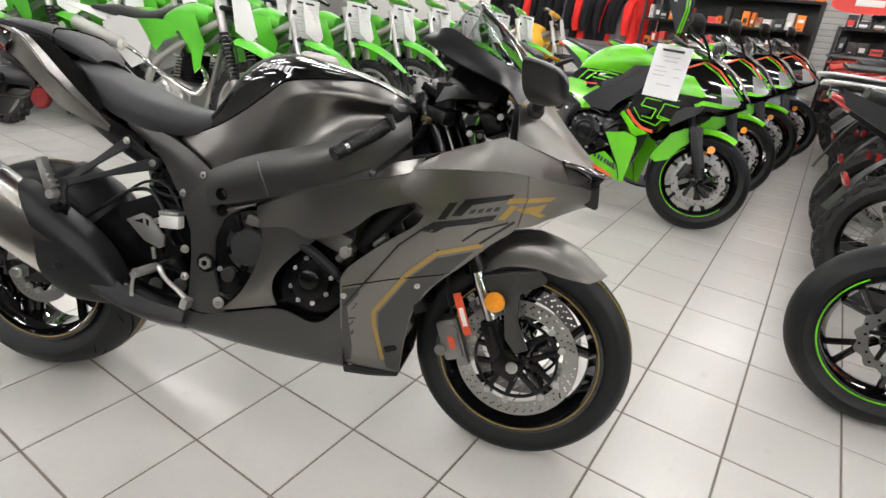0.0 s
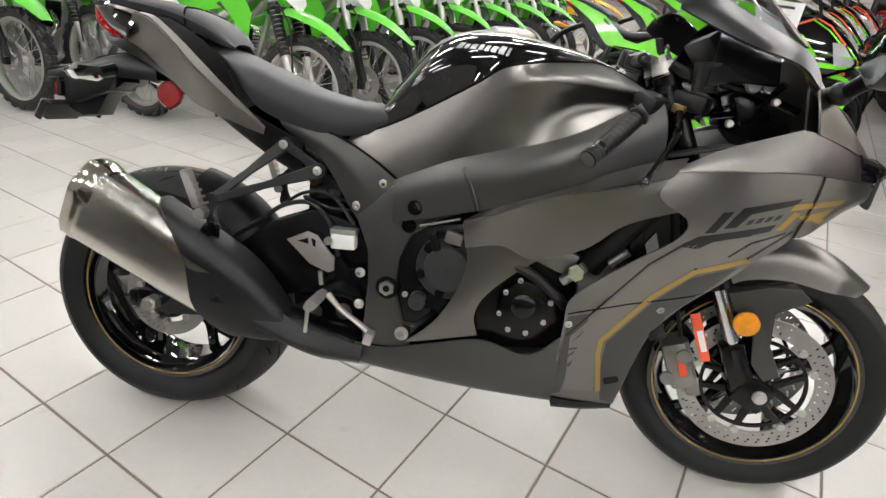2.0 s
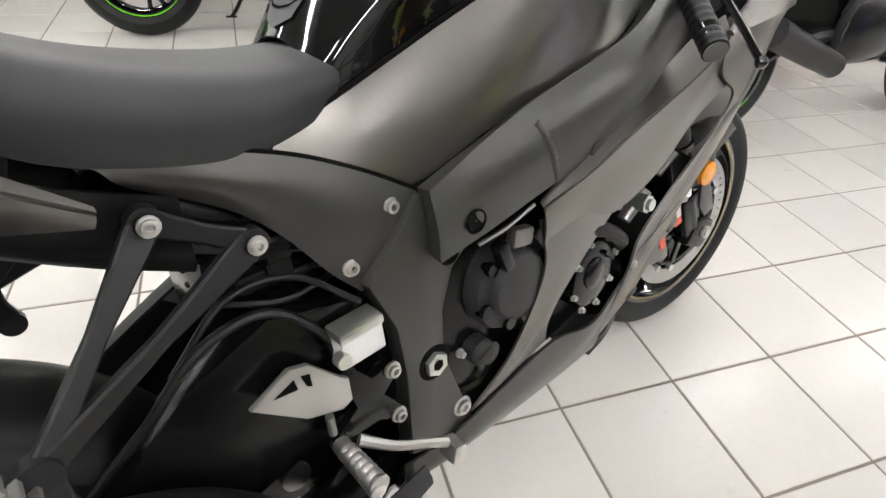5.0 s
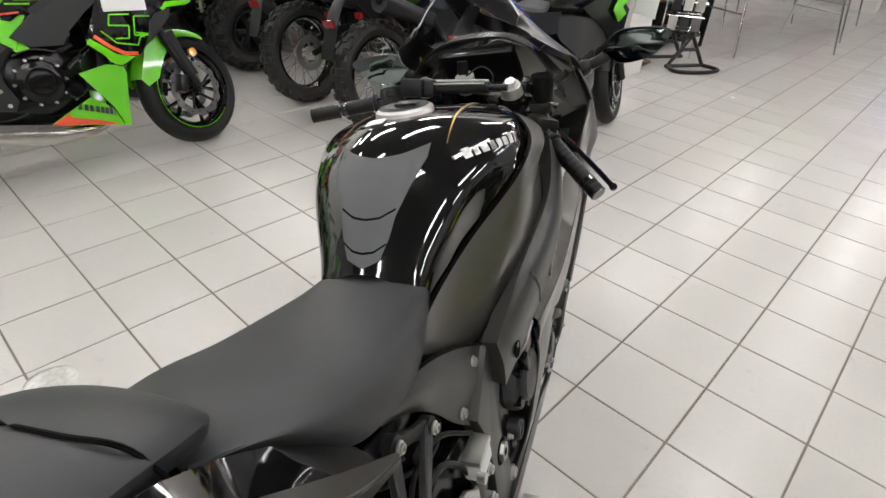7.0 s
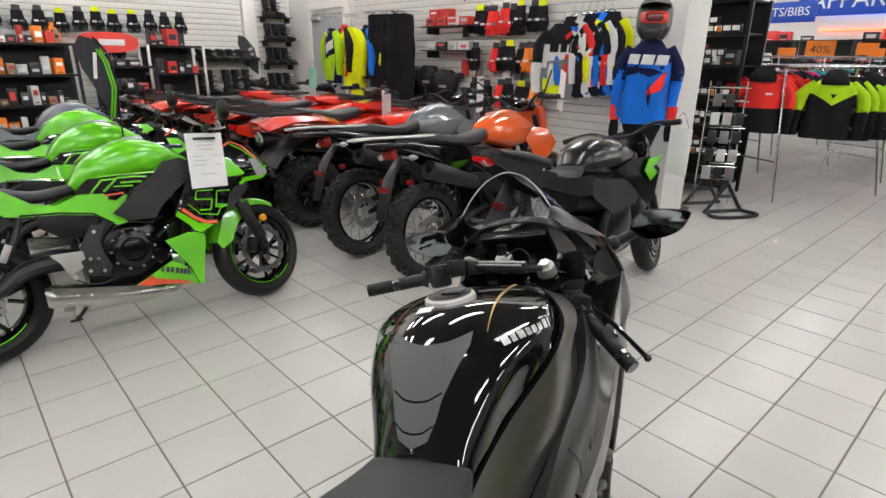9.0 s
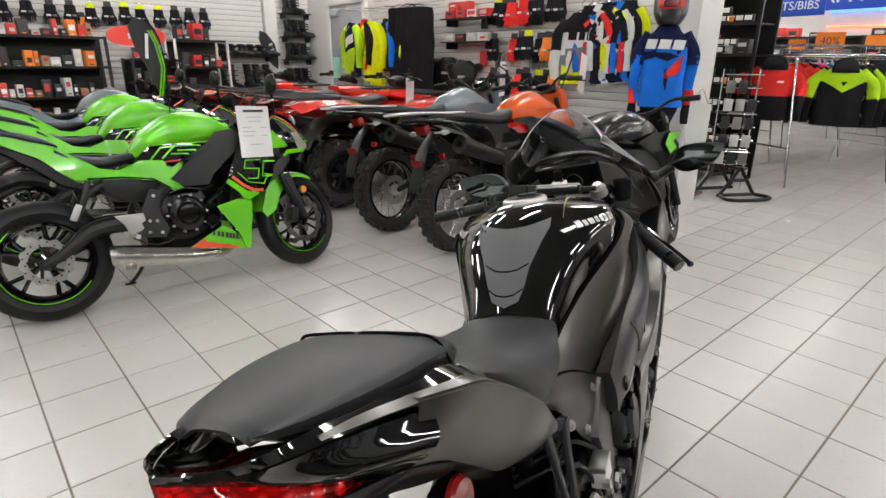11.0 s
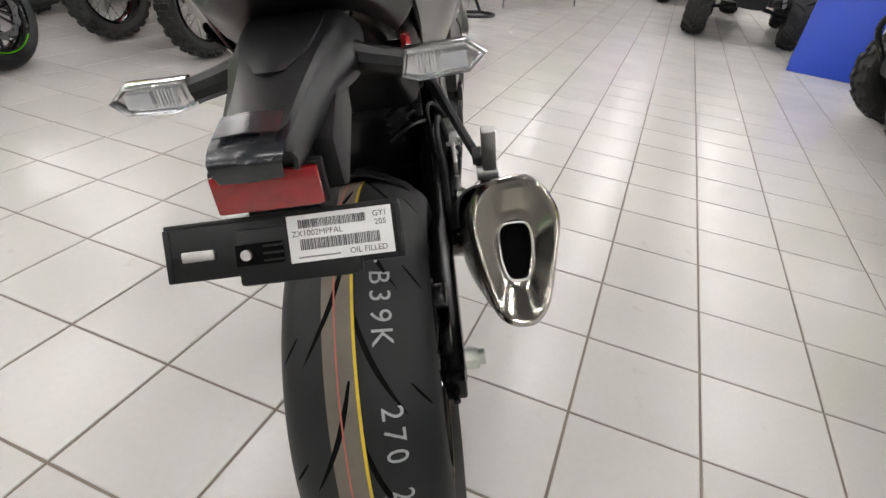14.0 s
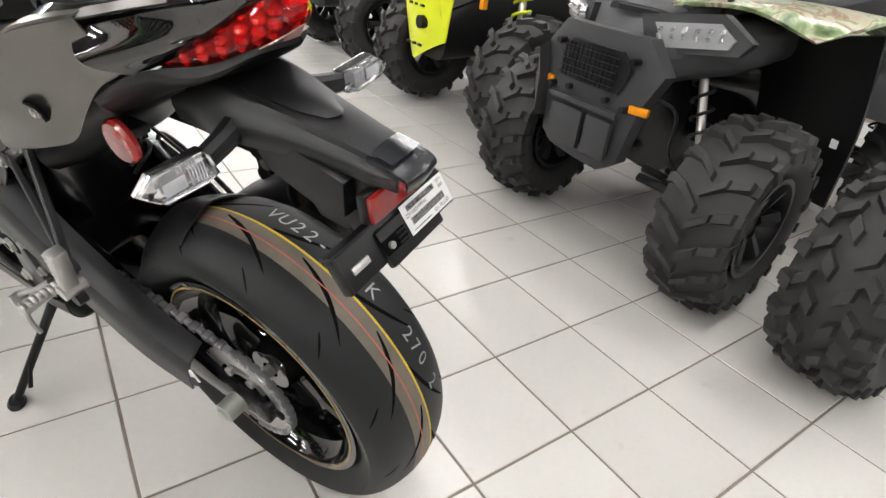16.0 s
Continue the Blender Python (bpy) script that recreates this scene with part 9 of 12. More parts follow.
def quad_running_gear(T, R=0.32, w=0.25, half=0.40, base=1.30, style="bar", steer=0.0, spring="alloy"):
    for x in (0.0, -base):
        for s in (-1, 1):
            turn = None
            if x == 0.0 and steer:
                turn = Matrix.Translation((0, s * half, R)) @ Matrix.Rotation(radians(steer), 4, "Z") @ Matrix.Translation((0, -s * half, -R))
            lug_tyre(T, (x, s * half, R), R, w, 0.165, style, turn=turn)
            bm = bmesh.new()
            add_tube(bm, [(x + 0.05, s * 0.12, R), (x, s * (half - 0.12), R - 0.02)], 0.016, 6)
            add_tube(bm, [(x - 0.12, s * 0.12, R), (x, s * (half - 0.12), R - 0.02)], 0.016, 6)
            part("lower_arm", bm, "metal_black", T)
            bm = bmesh.new()
            add_cyl(bm, (x, s * 0.10, R + 0.02), (x, s * (half - 0.08), R), 0.018, seg=10)
            part("drive_shaft", bm, "metal_black", T)
            coil(T, (x - 0.02, s * (half - 0.16), R + 0.03), (x - 0.05, s * 0.17, R + 0.42), 0.034, 7, 0.006, spring, "suspension spring")


def quad_top(T, paint, seat="seat", base=1.30, muffler=True, red=False):
    """Seat, racks, rear mudguards and bars of a quad."""
    for s in (-1, 1):
        bm = bmesh.new()
        add_arch(bm, (-base, s * 0.40, 0.36), 0.47, 0.17, 25, 150, 0.006, 0.03)
        part("rear_mudguard", bm, "plastic", T)
    bm = bmesh.new()
    add_hull(bm, [(-base - 0.35, 0, 0.82, 0.20, 0.04, 4), (-base, 0, 0.84, 0.24, 0.05, 4), (-0.7, 0, 0.78, 0.17, 0.08, 3), (-0.35, 0, 0.82, 0.17, 0.09, 3), (-0.1, 0, 0.84, 0.2, 0.06, 3)])
    part("body", bm, paint, T)
    bm = bmesh.new()
    add_hull(bm, [(-base - 0.10, 0, 0.92, 0.13, 0.04, 3), (-base + 0.2, 0, 0.93, 0.15, 0.06, 3), (-0.8, 0, 0.90, 0.14, 0.055, 3), (-0.5, 0, 0.93, 0.10, 0.04, 3)])
    part("seat", bm, seat, T, "black vinyl quad seat")
    for x, L in ((-base - 0.18, 0.5), (0.02, 0.42)):
        bm = bmesh.new()
        add_tube(bm, [(x - L / 2, -0.40, 0.985), (x + L / 2, -0.40, 0.985), (x + L / 2, 0.40, 0.985), (x - L / 2, 0.40, 0.985), (x - L / 2, -0.40, 0.985)], 0.012, 8, smooth=False)
        for k in range(5):
            y = -0.27 + 0.135 * k
            add_cyl(bm, (x - L / 2, y, 0.985), (x + L / 2, y, 0.985), 0.009, seg=6)
        for y in (-0.25, 0.25):
            add_cyl(bm, (x, y, 0.985), (x, y * 0.8, 0.84), 0.01, seg=6)
        part("luggage_rack", bm, "metal_black", T, "black tubular luggage rack")
    bm = bmesh.new()
    add_tube(bm, [(-0.36, 0.38, 1.13), (-0.28, 0.2, 1.14), (-0.25, 0, 1.06), (-0.28, -0.2, 1.14), (-0.36, -0.38, 1.13)], 0.012, 8)
    part("handlebar", bm, "metal_black", T)
    bm = bmesh.new()
    add_cyl(bm, (-0.32, -0.27, 1.14), (-0.37, -0.40, 1.13), 0.018, seg=10)
    pair("grip", bm, "plastic", T)
    bm = bmesh.new()
    add_hull(bm, [(-0.33, 0, 1.09, 0.07, 0.03, 3), (-0.24, 0, 1.10, 0.09, 0.05, 3), (-0.14, 0, 1.05, 0.06, 0.03, 3)])
    part("headlight_pod", bm, "plastic", T)
    bm = bmesh.new()
    add_hull(bm, [(-1.15, 0, 0.46, 0.14, 0.14, 3), (-0.6, 0, 0.46, 0.2, 0.18, 3), (-0.1, 0, 0.5, 0.14, 0.2, 3)])
    part("engine_and_frame", bm, "engine", T)
    bm = bmesh.new()
    add_box(bm, (-0.66, -0.32, 0.36), (0.5, 0.24, 0.03), bevel=0.008)
    pair("footboard", bm, "plastic", T)
    if muffler:
        bm = bmesh.new()
        add_cyl(bm, (-0.95, -0.24, 0.66), (-base - 0.36, -0.27, 0.79), 0.062, seg=22)
        part("silencer", bm, "metal_black", T, "black silencer")
        bm = bmesh.new()
        add_lathe(bm, [(0.02, 0.0), (0.025, 0.012), (0.055, 0.012), (0.062, 0.0)], (0, 0, 0), 22)
        bm.transform(Matrix.Translation((-base - 0.36, -0.27, 0.79)) @ Matrix.Rotation(radians(90), 4, "Z") @ Matrix.Rotation(radians(-14), 4, "X"))
        part("silencer_end", bm, "alloy", T, "bright silencer end cap")
    for s in (-1, 1):
        bm = bmesh.new()
        add_box(bm, (-base - 0.37, s * 0.22, 0.84), (0.03, 0.12, 0.05), bevel=0.008)
        part("tail_light", bm, "red_lens", T, "red tail light")


# ---------------------------------------------------------------- the camouflage quad
quad = thing("quad_bike", pose(0.375, -2.09, 0.002, 0, 0, 87), "camouflage and charcoal quad bike with lugged tyres", "quad bike")
quad_running_gear(quad, 0.325, 0.255, 0.47, 1.30, "bar", 8, "metal_black")
quad_top(quad, "camo")
bm = bmesh.new()
add_panel(bm, [(-0.215, 0.62), (-0.26, 0.72), (-0.18, 0.815), (0.18, 0.815), (0.26, 0.73), (0.215, 0.62), (0.21, 0.42), (0.15, 0.385), (-0.10, 0.37), (-0.17, 0.42)], lambda x, z: 0.285 - 0.5 * x * x - 0.25 * (z - 0.62) ** 2, 0.05, 3, 1)
bm.transform(Matrix.Rotation(radians(-90), 4, "Z"))
bump = part("front_bumper", bm, "dark_plastic", quad, "slate grey moulded front bumper")
bm = bmesh.new()
add_panel(bm, [(-0.135, 0.64), (-0.16, 0.72), (-0.12, 0.765), (0.10, 0.765), (0.145, 0.715), (0.125, 0.64)], lambda x, z: 0.302 - 0.5 * x * x - 0.25 * (z - 0.62) ** 2, 0.004, 2, 1)
bm.transform(Matrix.Rotation(radians(-90), 4, "Z"))
part("grille_opening", bm, "metal_black", bump, "dark recessed grille")
bm = bmesh.new()
for k in range(12):
    y = -0.12 + 0.0205 * k
    add_box(bm, (0.307 - 0.5 * y * y, y, 0.70), (0.004, 0.004, 0.11))
for k in range(5):
    add_box(bm, (0.306, 0, 0.655 + 0.022 * k), (0.004, 0.25, 0.004))
part("grille_mesh", bm, "plastic", bump)
for y, z in ((-0.165, 0.745), (0.165, 0.745), (-0.08, 0.61), (0.09, 0.61), (-0.17, 0.60), (0.17, 0.60)):
    bm = bmesh.new()
    add_cyl(bm, (0.26, y, z), (0.299, y, z), 0.011, seg=10)
    part("bumper_bolt", bm, "metal_black", bump)
for y0, y1, z0, z1 in ((-0.13, 0.02, 0.42, 0.55), (0.04, 0.15, 0.42, 0.55), (-0.15, 0.16, 0.565, 0.585)):
    bm = bmesh.new()
    add_box(bm, (0.297, (y0 + y1) / 2, (z0 + z1) / 2), (0.02, y1 - y0, z1 - z0), bevel=0.006)
    part("bumper_rib", bm, "dark_plastic", bump)
# nose with headlights under the bonnet
bm = bmesh.new()
add_hull(bm, [(0.22, 0, 0.72, 0.19, 0.085, 3.5), (0.12, 0, 0.77, 0.25, 0.095, 3.5), (-0.02, 0, 0.80, 0.34, 0.09, 3.5), (-0.2, 0, 0.83, 0.36, 0.07, 3.5)], n=14, m=28)
part("nose", bm, "dark_plastic", quad, "slate grey nose panel")
for s in (-1, 1):
    bm = bmesh.new()
    add_panel(bm, [(0.10, 0.875), (0.30, 0.905), (0.385, 0.84), (0.36, 0.80), (0.17, 0.775), (0.125, 0.80)], lambda x, z: 0.235 - 0.55 * (x - 0.10), 0.03, 2, 1)
    bm.transform(Matrix.Rotation(radians(-90), 4, "Z"))
    part("headlight_surround", bm if s < 0 else flipped(bm), "dark_plastic", quad)
    bm = bmesh.new()
    add_panel(bm, [(0.145, 0.858), (0.30, 0.88), (0.345, 0.842), (0.335, 0.815), (0.18, 0.792)], lambda x, z: 0.245 - 0.55 * (x - 0.10), 0.01, 2, 1)
    bm.transform(Matrix.Rotation(radians(-90), 4, "Z"))
    hl = part("headlight", bm if s < 0 else flipped(bm), "clear", quad, "clear headlight with chrome bowls")
    for k in range(6):
        for q in range(2):
            bm = bmesh.new()
            y = 0.165 + 0.03 * k
            add_box(bm, (0.250 - 0.55 * (y - 0.10), -s * y, 0.822 + 0.022 * q + 0.003 * k), (0.006, 0.022, 0.014), (12 * (k % 3), 20 - 35 * q, 30 * s), 0.002)
            part("headlight_facet", bm, "chrome" if (k + q) % 3 else "alloy", hl)
    bm = bmesh.new()
    add_box(bm, (0.262, s * 0.21, 0.607), (0.02, 0.065, 0.026), (0, 0, s * 14), 0.004)
    part("side_marker", bm, "amber", quad, "small amber side marker")
    # mudguard: a broad camouflage lip over a black well
    bm = bmesh.new()
    rails = [[(0.10, 0.10, 0.90), (0.02, 0.30, 0.915), (-0.06, 0.48, 0.86)], [(-0.02, 0.10, 0.925), (-0.08, 0.33, 0.935), (-0.14, 0.545, 0.905)],
             [(-0.2, 0.12, 0.93), (-0.24, 0.35, 0.94), (-0.28, 0.575, 0.93)], [(-0.38, 0.15, 0.90), (-0.42, 0.36, 0.90), (-0.45, 0.57, 0.84)]]
    add_grid(bm, loft(rails, 12, 14), -0.012)
    fm = part("front_mudguard", bm if s > 0 else flipped(bm), "camo", quad, "camouflage printed front mudguard")
    bm = bmesh.new()
    rails = [[(-0.30, 0.18, 0.86), (-0.27, 0.40, 0.87), (-0.22, 0.575, 0.90)], [(-0.42, 0.18, 0.62), (-0.38, 0.40, 0.60), (-0.34, 0.575, 0.62)], [(-0.48, 0.2, 0.34), (-0.44, 0.40, 0.33), (-0.40, 0.56, 0.33)]]
    add_grid(bm, loft(rails, 10, 12), -0.01)
    part("wheel_well", bm if s > 0 else flipped(bm), "plastic", quad, "black plastic wheel well liner")
    bm = bmesh.new()
    add_box(bm, (-0.37, s * 0.52, 0.55), (0.004, 0.035, 0.03), (0, 14, 0))
    part("sticker", bm, "paper", quad)
    bm = bmesh.new()
    add_tube(bm, [(0.18, s * 0.16, 0.64), (0.12, s * 0.24, 0.60), (0.06, s * 0.22, 0.45), (0.0, s * 0.27, 0.36)], 0.006, 6)
    part("brake_hose", bm, "plastic", quad)
bm = bmesh.new()
add_hull(bm, [(0.13, 0, 0.865, 0.13, 0.02, 4), (0.0, 0, 0.90, 0.20, 0.04, 4), (-0.2, 0, 0.94, 0.22, 0.04, 4), (-0.4, 0, 0.96, 0.2, 0.03, 4)])
bon = part("bonnet", bm, "dark_plastic", quad, "slate grey bonnet with moulded ribs")
for y0, y1 in ((-0.17, -0.06), (0.06, 0.17)):
    bm = bmesh.new()
    add_hull(bm, [(0.09, (y0 + y1) / 2, 0.895, 0.04, 0.012, 4), (-0.1, (y0 + y1) / 2, 0.94, 0.05, 0.012, 4), (-0.3, (y0 + y1) / 2, 0.965, 0.05, 0.012, 4)], n=8, m=14)
    part("bonnet_rib", bm, "dark_plastic", bon)
bm = bmesh.new()
add_box(bm, (0.135, 0.0, 0.872), (0.004, 0.17, 0.016), (0, 35, 0))
part("lettering_bar", bm, "ink", bon)

# a loose wheel beside the quad
sw = thing("off_road_wheel", pose(-0.535, -2.09, 0.002, 0, 0, 86), "wide block-tread off-road wheel standing on the tiles", "wheel")
lug_tyre(sw, (0, 0, 0.335), 0.335, 0.27, 0.165, "block", 20, name="rim")


# ---------------------------------------------------------------- side-by-side buggies
def buggy(m, label, paint, bumper, spring, frame_mat="metal_black", R=0.35):
    T = thing("side_by_side_buggy", m, label, "buggy", "side-by-side buggies")
    for x in (0.0, -2.0):
        for s in (-1, 1):
            lug_tyre(T, (x, s * 0.53, R), R, 0.27, 0.18, "block" if x else "bar", 18)
            for dx in (0.12, -0.12):
                bm = bmesh.new()
                add_tube(bm, [(x + dx, s * 0.14, R + 0.03), (x, s * 0.42, R - 0.02)], 0.018, 6)
                part("suspension_arm", bm, frame_mat, T)
            coil(T, (x - 0.04, s * 0.36, R + 0.05), (x - 0.12, s * 0.24, R + 0.55), 0.048, 8, 0.009, spring)
    bm = bmesh.new()
    add_hull(bm, [(0.30, 0, 0.52, 0.16, 0.14, 4), (0.1, 0, 0.60, 0.22, 0.20, 4), (-0.4, 0, 0.68, 0.40, 0.22, 4), (-0.7, 0, 0.62, 0.58, 0.26, 4), (-1.3, 0, 0.55, 0.60, 0.22, 4), (-2.2, 0, 0.66, 0.5, 0.2, 4)], n=30, m=28)
    part("body", bm, "plastic", T, "black moulded body")
    bm = bmesh.new()
    add_guard(bm, [(0.28, 0.68), (0.1, 0.80), (-0.3, 0.92), (-0.7, 0.96)], (0.15, 0.26, 0.42, 0.5), (0.03, 0.06, 0.06, 0.04), 0.012)
    part("bonnet", bm, paint, T)
    for s in (-1, 1):
        bm = bmesh.new()
        add_box(bm, (0.20, s * 0.28, 0.76), (0.06, 0.13, 0.05), (0, 10, s * 20), 0.012)
        part("headlight", bm, "clear", T)
        bm = bmesh.new()
        add_box(bm, (0.24, s * 0.38, 0.72), (0.03, 0.03, 0.05), bevel=0.004)
        part("side_marker", bm, "amber", T)
        bm = bmesh.new()
        add_tube(bm, [(-0.62, s * 0.56, 0.9), (-0.95, s * 0.55, 1.62), (-1.7, s * 0.52, 1.68), (-2.1, s * 0.46, 0.85)], 0.024, 8)
        part("roll_bar", bm, frame_mat, T)
        bm = bmesh.new()
        add_hull(bm, [(0.48, -1.25, s * 0.27, 0.24, 0.22, 4), (0.62, -1.3, s * 0.27, 0.24, 0.22, 4), (0.75, -1.46, s * 0.27, 0.09, 0.2, 4), (1.2, -1.6, s * 0.27, 0.07, 0.17, 3)], "z", 14, 16)
        part("seat", bm, "seat", T)
    for x, z in ((-0.95, 1.62), (-1.7, 1.68)):
        bm = bmesh.new()
        add_cyl(bm, (x, -0.54, z), (x, 0.54, z), 0.022, seg=8)
        part("cross_bar", bm, frame_mat, T)
    bm = bmesh.new()
    add_lathe(bm, [(0.15, -0.012), (0.165, 0), (0.15, 0.012)], (0, 0, 0), 24, True)
    add_cyl(bm, (-0.15, 0, 0), (0.15, 0, 0), 0.012, seg=6)
    bm.transform(Matrix.Translation((-0.82, 0.27, 1.02)) @ Matrix.Rotation(radians(60), 4, "Y") @ Matrix.Rotation(radians(90), 4, "X"))
    part("steering_wheel", bm, "plastic", T)
    bm = bmesh.new()
    if bumper == "yellow":
        add_panel(bm, [(-0.25, 0.72), (-0.20, 0.84), (-0.165, 0.84), (-0.175, 0.75), (0.235, 0.73), (0.19, 0.56), (0.13, 0.36), (0.08, 0.36), (-0.20, 0.50)], lambda x, z: 0.36 - 0.12 * (z - 0.5) ** 2 - 1.2 * x * x + 0.18 * (z - 0.4), 0.008, 3, 1)
        bm.transform(Matrix.Rotation(radians(-90), 4, "Z"))
        bp_ = part("front_bumper", bm, "yellow", T, "yellow-green pressed front bumper")
        for y, z, r in ((0.06, 0.58, 0.034),):
            bm = bmesh.new()
            add_cyl(bm, (0.36, y, z), (0.415, y, z), r, seg=16)
            part("tow_eye", bm, "metal_black", bp_)
        for y in (-0.06, 0.0, 0.06):
            for z in (0.66, 0.46):
                bm = bmesh.new()
                add_box(bm, (0.40, -y, z), (0.012, 0.028, 0.012))
                part("bumper_slot", bm, "metal_black", bp_)
    else:
        add_tube(bm, [(0.30, -0.18, 0.45), (0.40, -0.17, 0.62), (0.38, -0.1, 0.74), (0.38, 0.1, 0.74), (0.40, 0.17, 0.62), (0.30, 0.18, 0.45)], 0.02, 8)
        part("front_bumper", bm, frame_mat, T)
    return T


buggy(pose(1.86, -2.45, 0.002, 0, 0, 88), "black buggy with yellow-green bumper and coil springs", "plastic", "yellow", "spring")
b2 = buggy(pose(3.60, -2.52, 0.002, 0, 0, 88), "dark olive buggy with lugged tyres beside another", "olive", "bar", "metal_black")
copy_thing(b2, pose(10.2, -1.2, 0.002, 0, 0, 172))
copy_thing(b2, pose(7.05, -1.70, 0.002, 0, 0, 176))

# ---------------------------------------------------------------- red quads
r0 = thing("quad_bike", pose(3.56, 3.92, 0.002, 0, 0, 2), "red and black quad bike with luggage racks", "quad bike", "red quad bikes")
quad_running_gear(r0, 0.31, 0.25, 0.40, 1.30, "block")
quad_top(r0, "red_paint")
for s in (-1, 1):
    bm = bmesh.new()
    rails = [[(0.30, s * 0.24, 0.76), (0.34, s * 0.40, 0.75), (0.30, s * 0.56, 0.70)], [(0.12, s * 0.22, 0.90), (0.14, s * 0.40, 0.91), (0.12, s * 0.58, 0.86)],
             [(-0.14, s * 0.20, 0.93), (-0.14, s * 0.40, 0.94), (-0.16, s * 0.59, 0.90)], [(-0.42, s * 0.20, 0.88), (-0.44, s * 0.38, 0.86), (-0.44, s * 0.55, 0.76)]]
    add_grid(bm, loft(rails, 12, 14), 0.008)
    part("front_mudguard", bm, "red_paint", r0, "red front mudguard")
    bm = bmesh.new()
    rails = [[(-0.88, s * 0.18, 0.88), (-0.86, s * 0.36, 0.86), (-0.84, s * 0.54, 0.78)], [(-1.15, s * 0.18, 0.95), (-1.15, s * 0.38, 0.955), (-1.14, s * 0.57, 0.91)],
             [(-1.45, s * 0.18, 0.965), (-1.47, s * 0.38, 0.965), (-1.46, s * 0.57, 0.93)], [(-1.70, s * 0.18, 0.92), (-1.72, s * 0.36, 0.915), (-1.70, s * 0.52, 0.87)]]
    add_grid(bm, loft(rails, 12, 14), 0.008)
    part("rear_fender", bm, "red_paint", r0, "red angular rear fender")
    bm = bmesh.new()
    add_tube(bm, [(-0.30, s * 0.22, 1.15), (-0.22, s * 0.27, 1.13), (-0.26, s * 0.40, 1.11)], 0.006, 6)
    part("lever", bm, "metal_black", r0)
    bm = bmesh.new()
    add_box(bm, (-0.31, s * 0.23, 1.155), (0.05, 0.06, 0.05), (0, 0, s * 12), 0.01)
    part("switch_block", bm, "plastic", r0)
bm = bmesh.new()
add_hull(bm, [(0.32, 0, 0.72, 0.22, 0.08, 3.5), (0.1, 0, 0.86, 0.30, 0.07, 3), (-0.2, 0, 0.95, 0.2, 0.07, 3), (-0.45, 0, 0.98, 0.12, 0.03, 3)])
part("bonnet", bm, "red_paint", r0, "red bonnet")
copy_thing(r0, pose(3.66, 5.05, 0.002, 0, 0, 2))
copy_thing(r0, pose(3.40, 6.25, 0.002, 0, 0, 4))


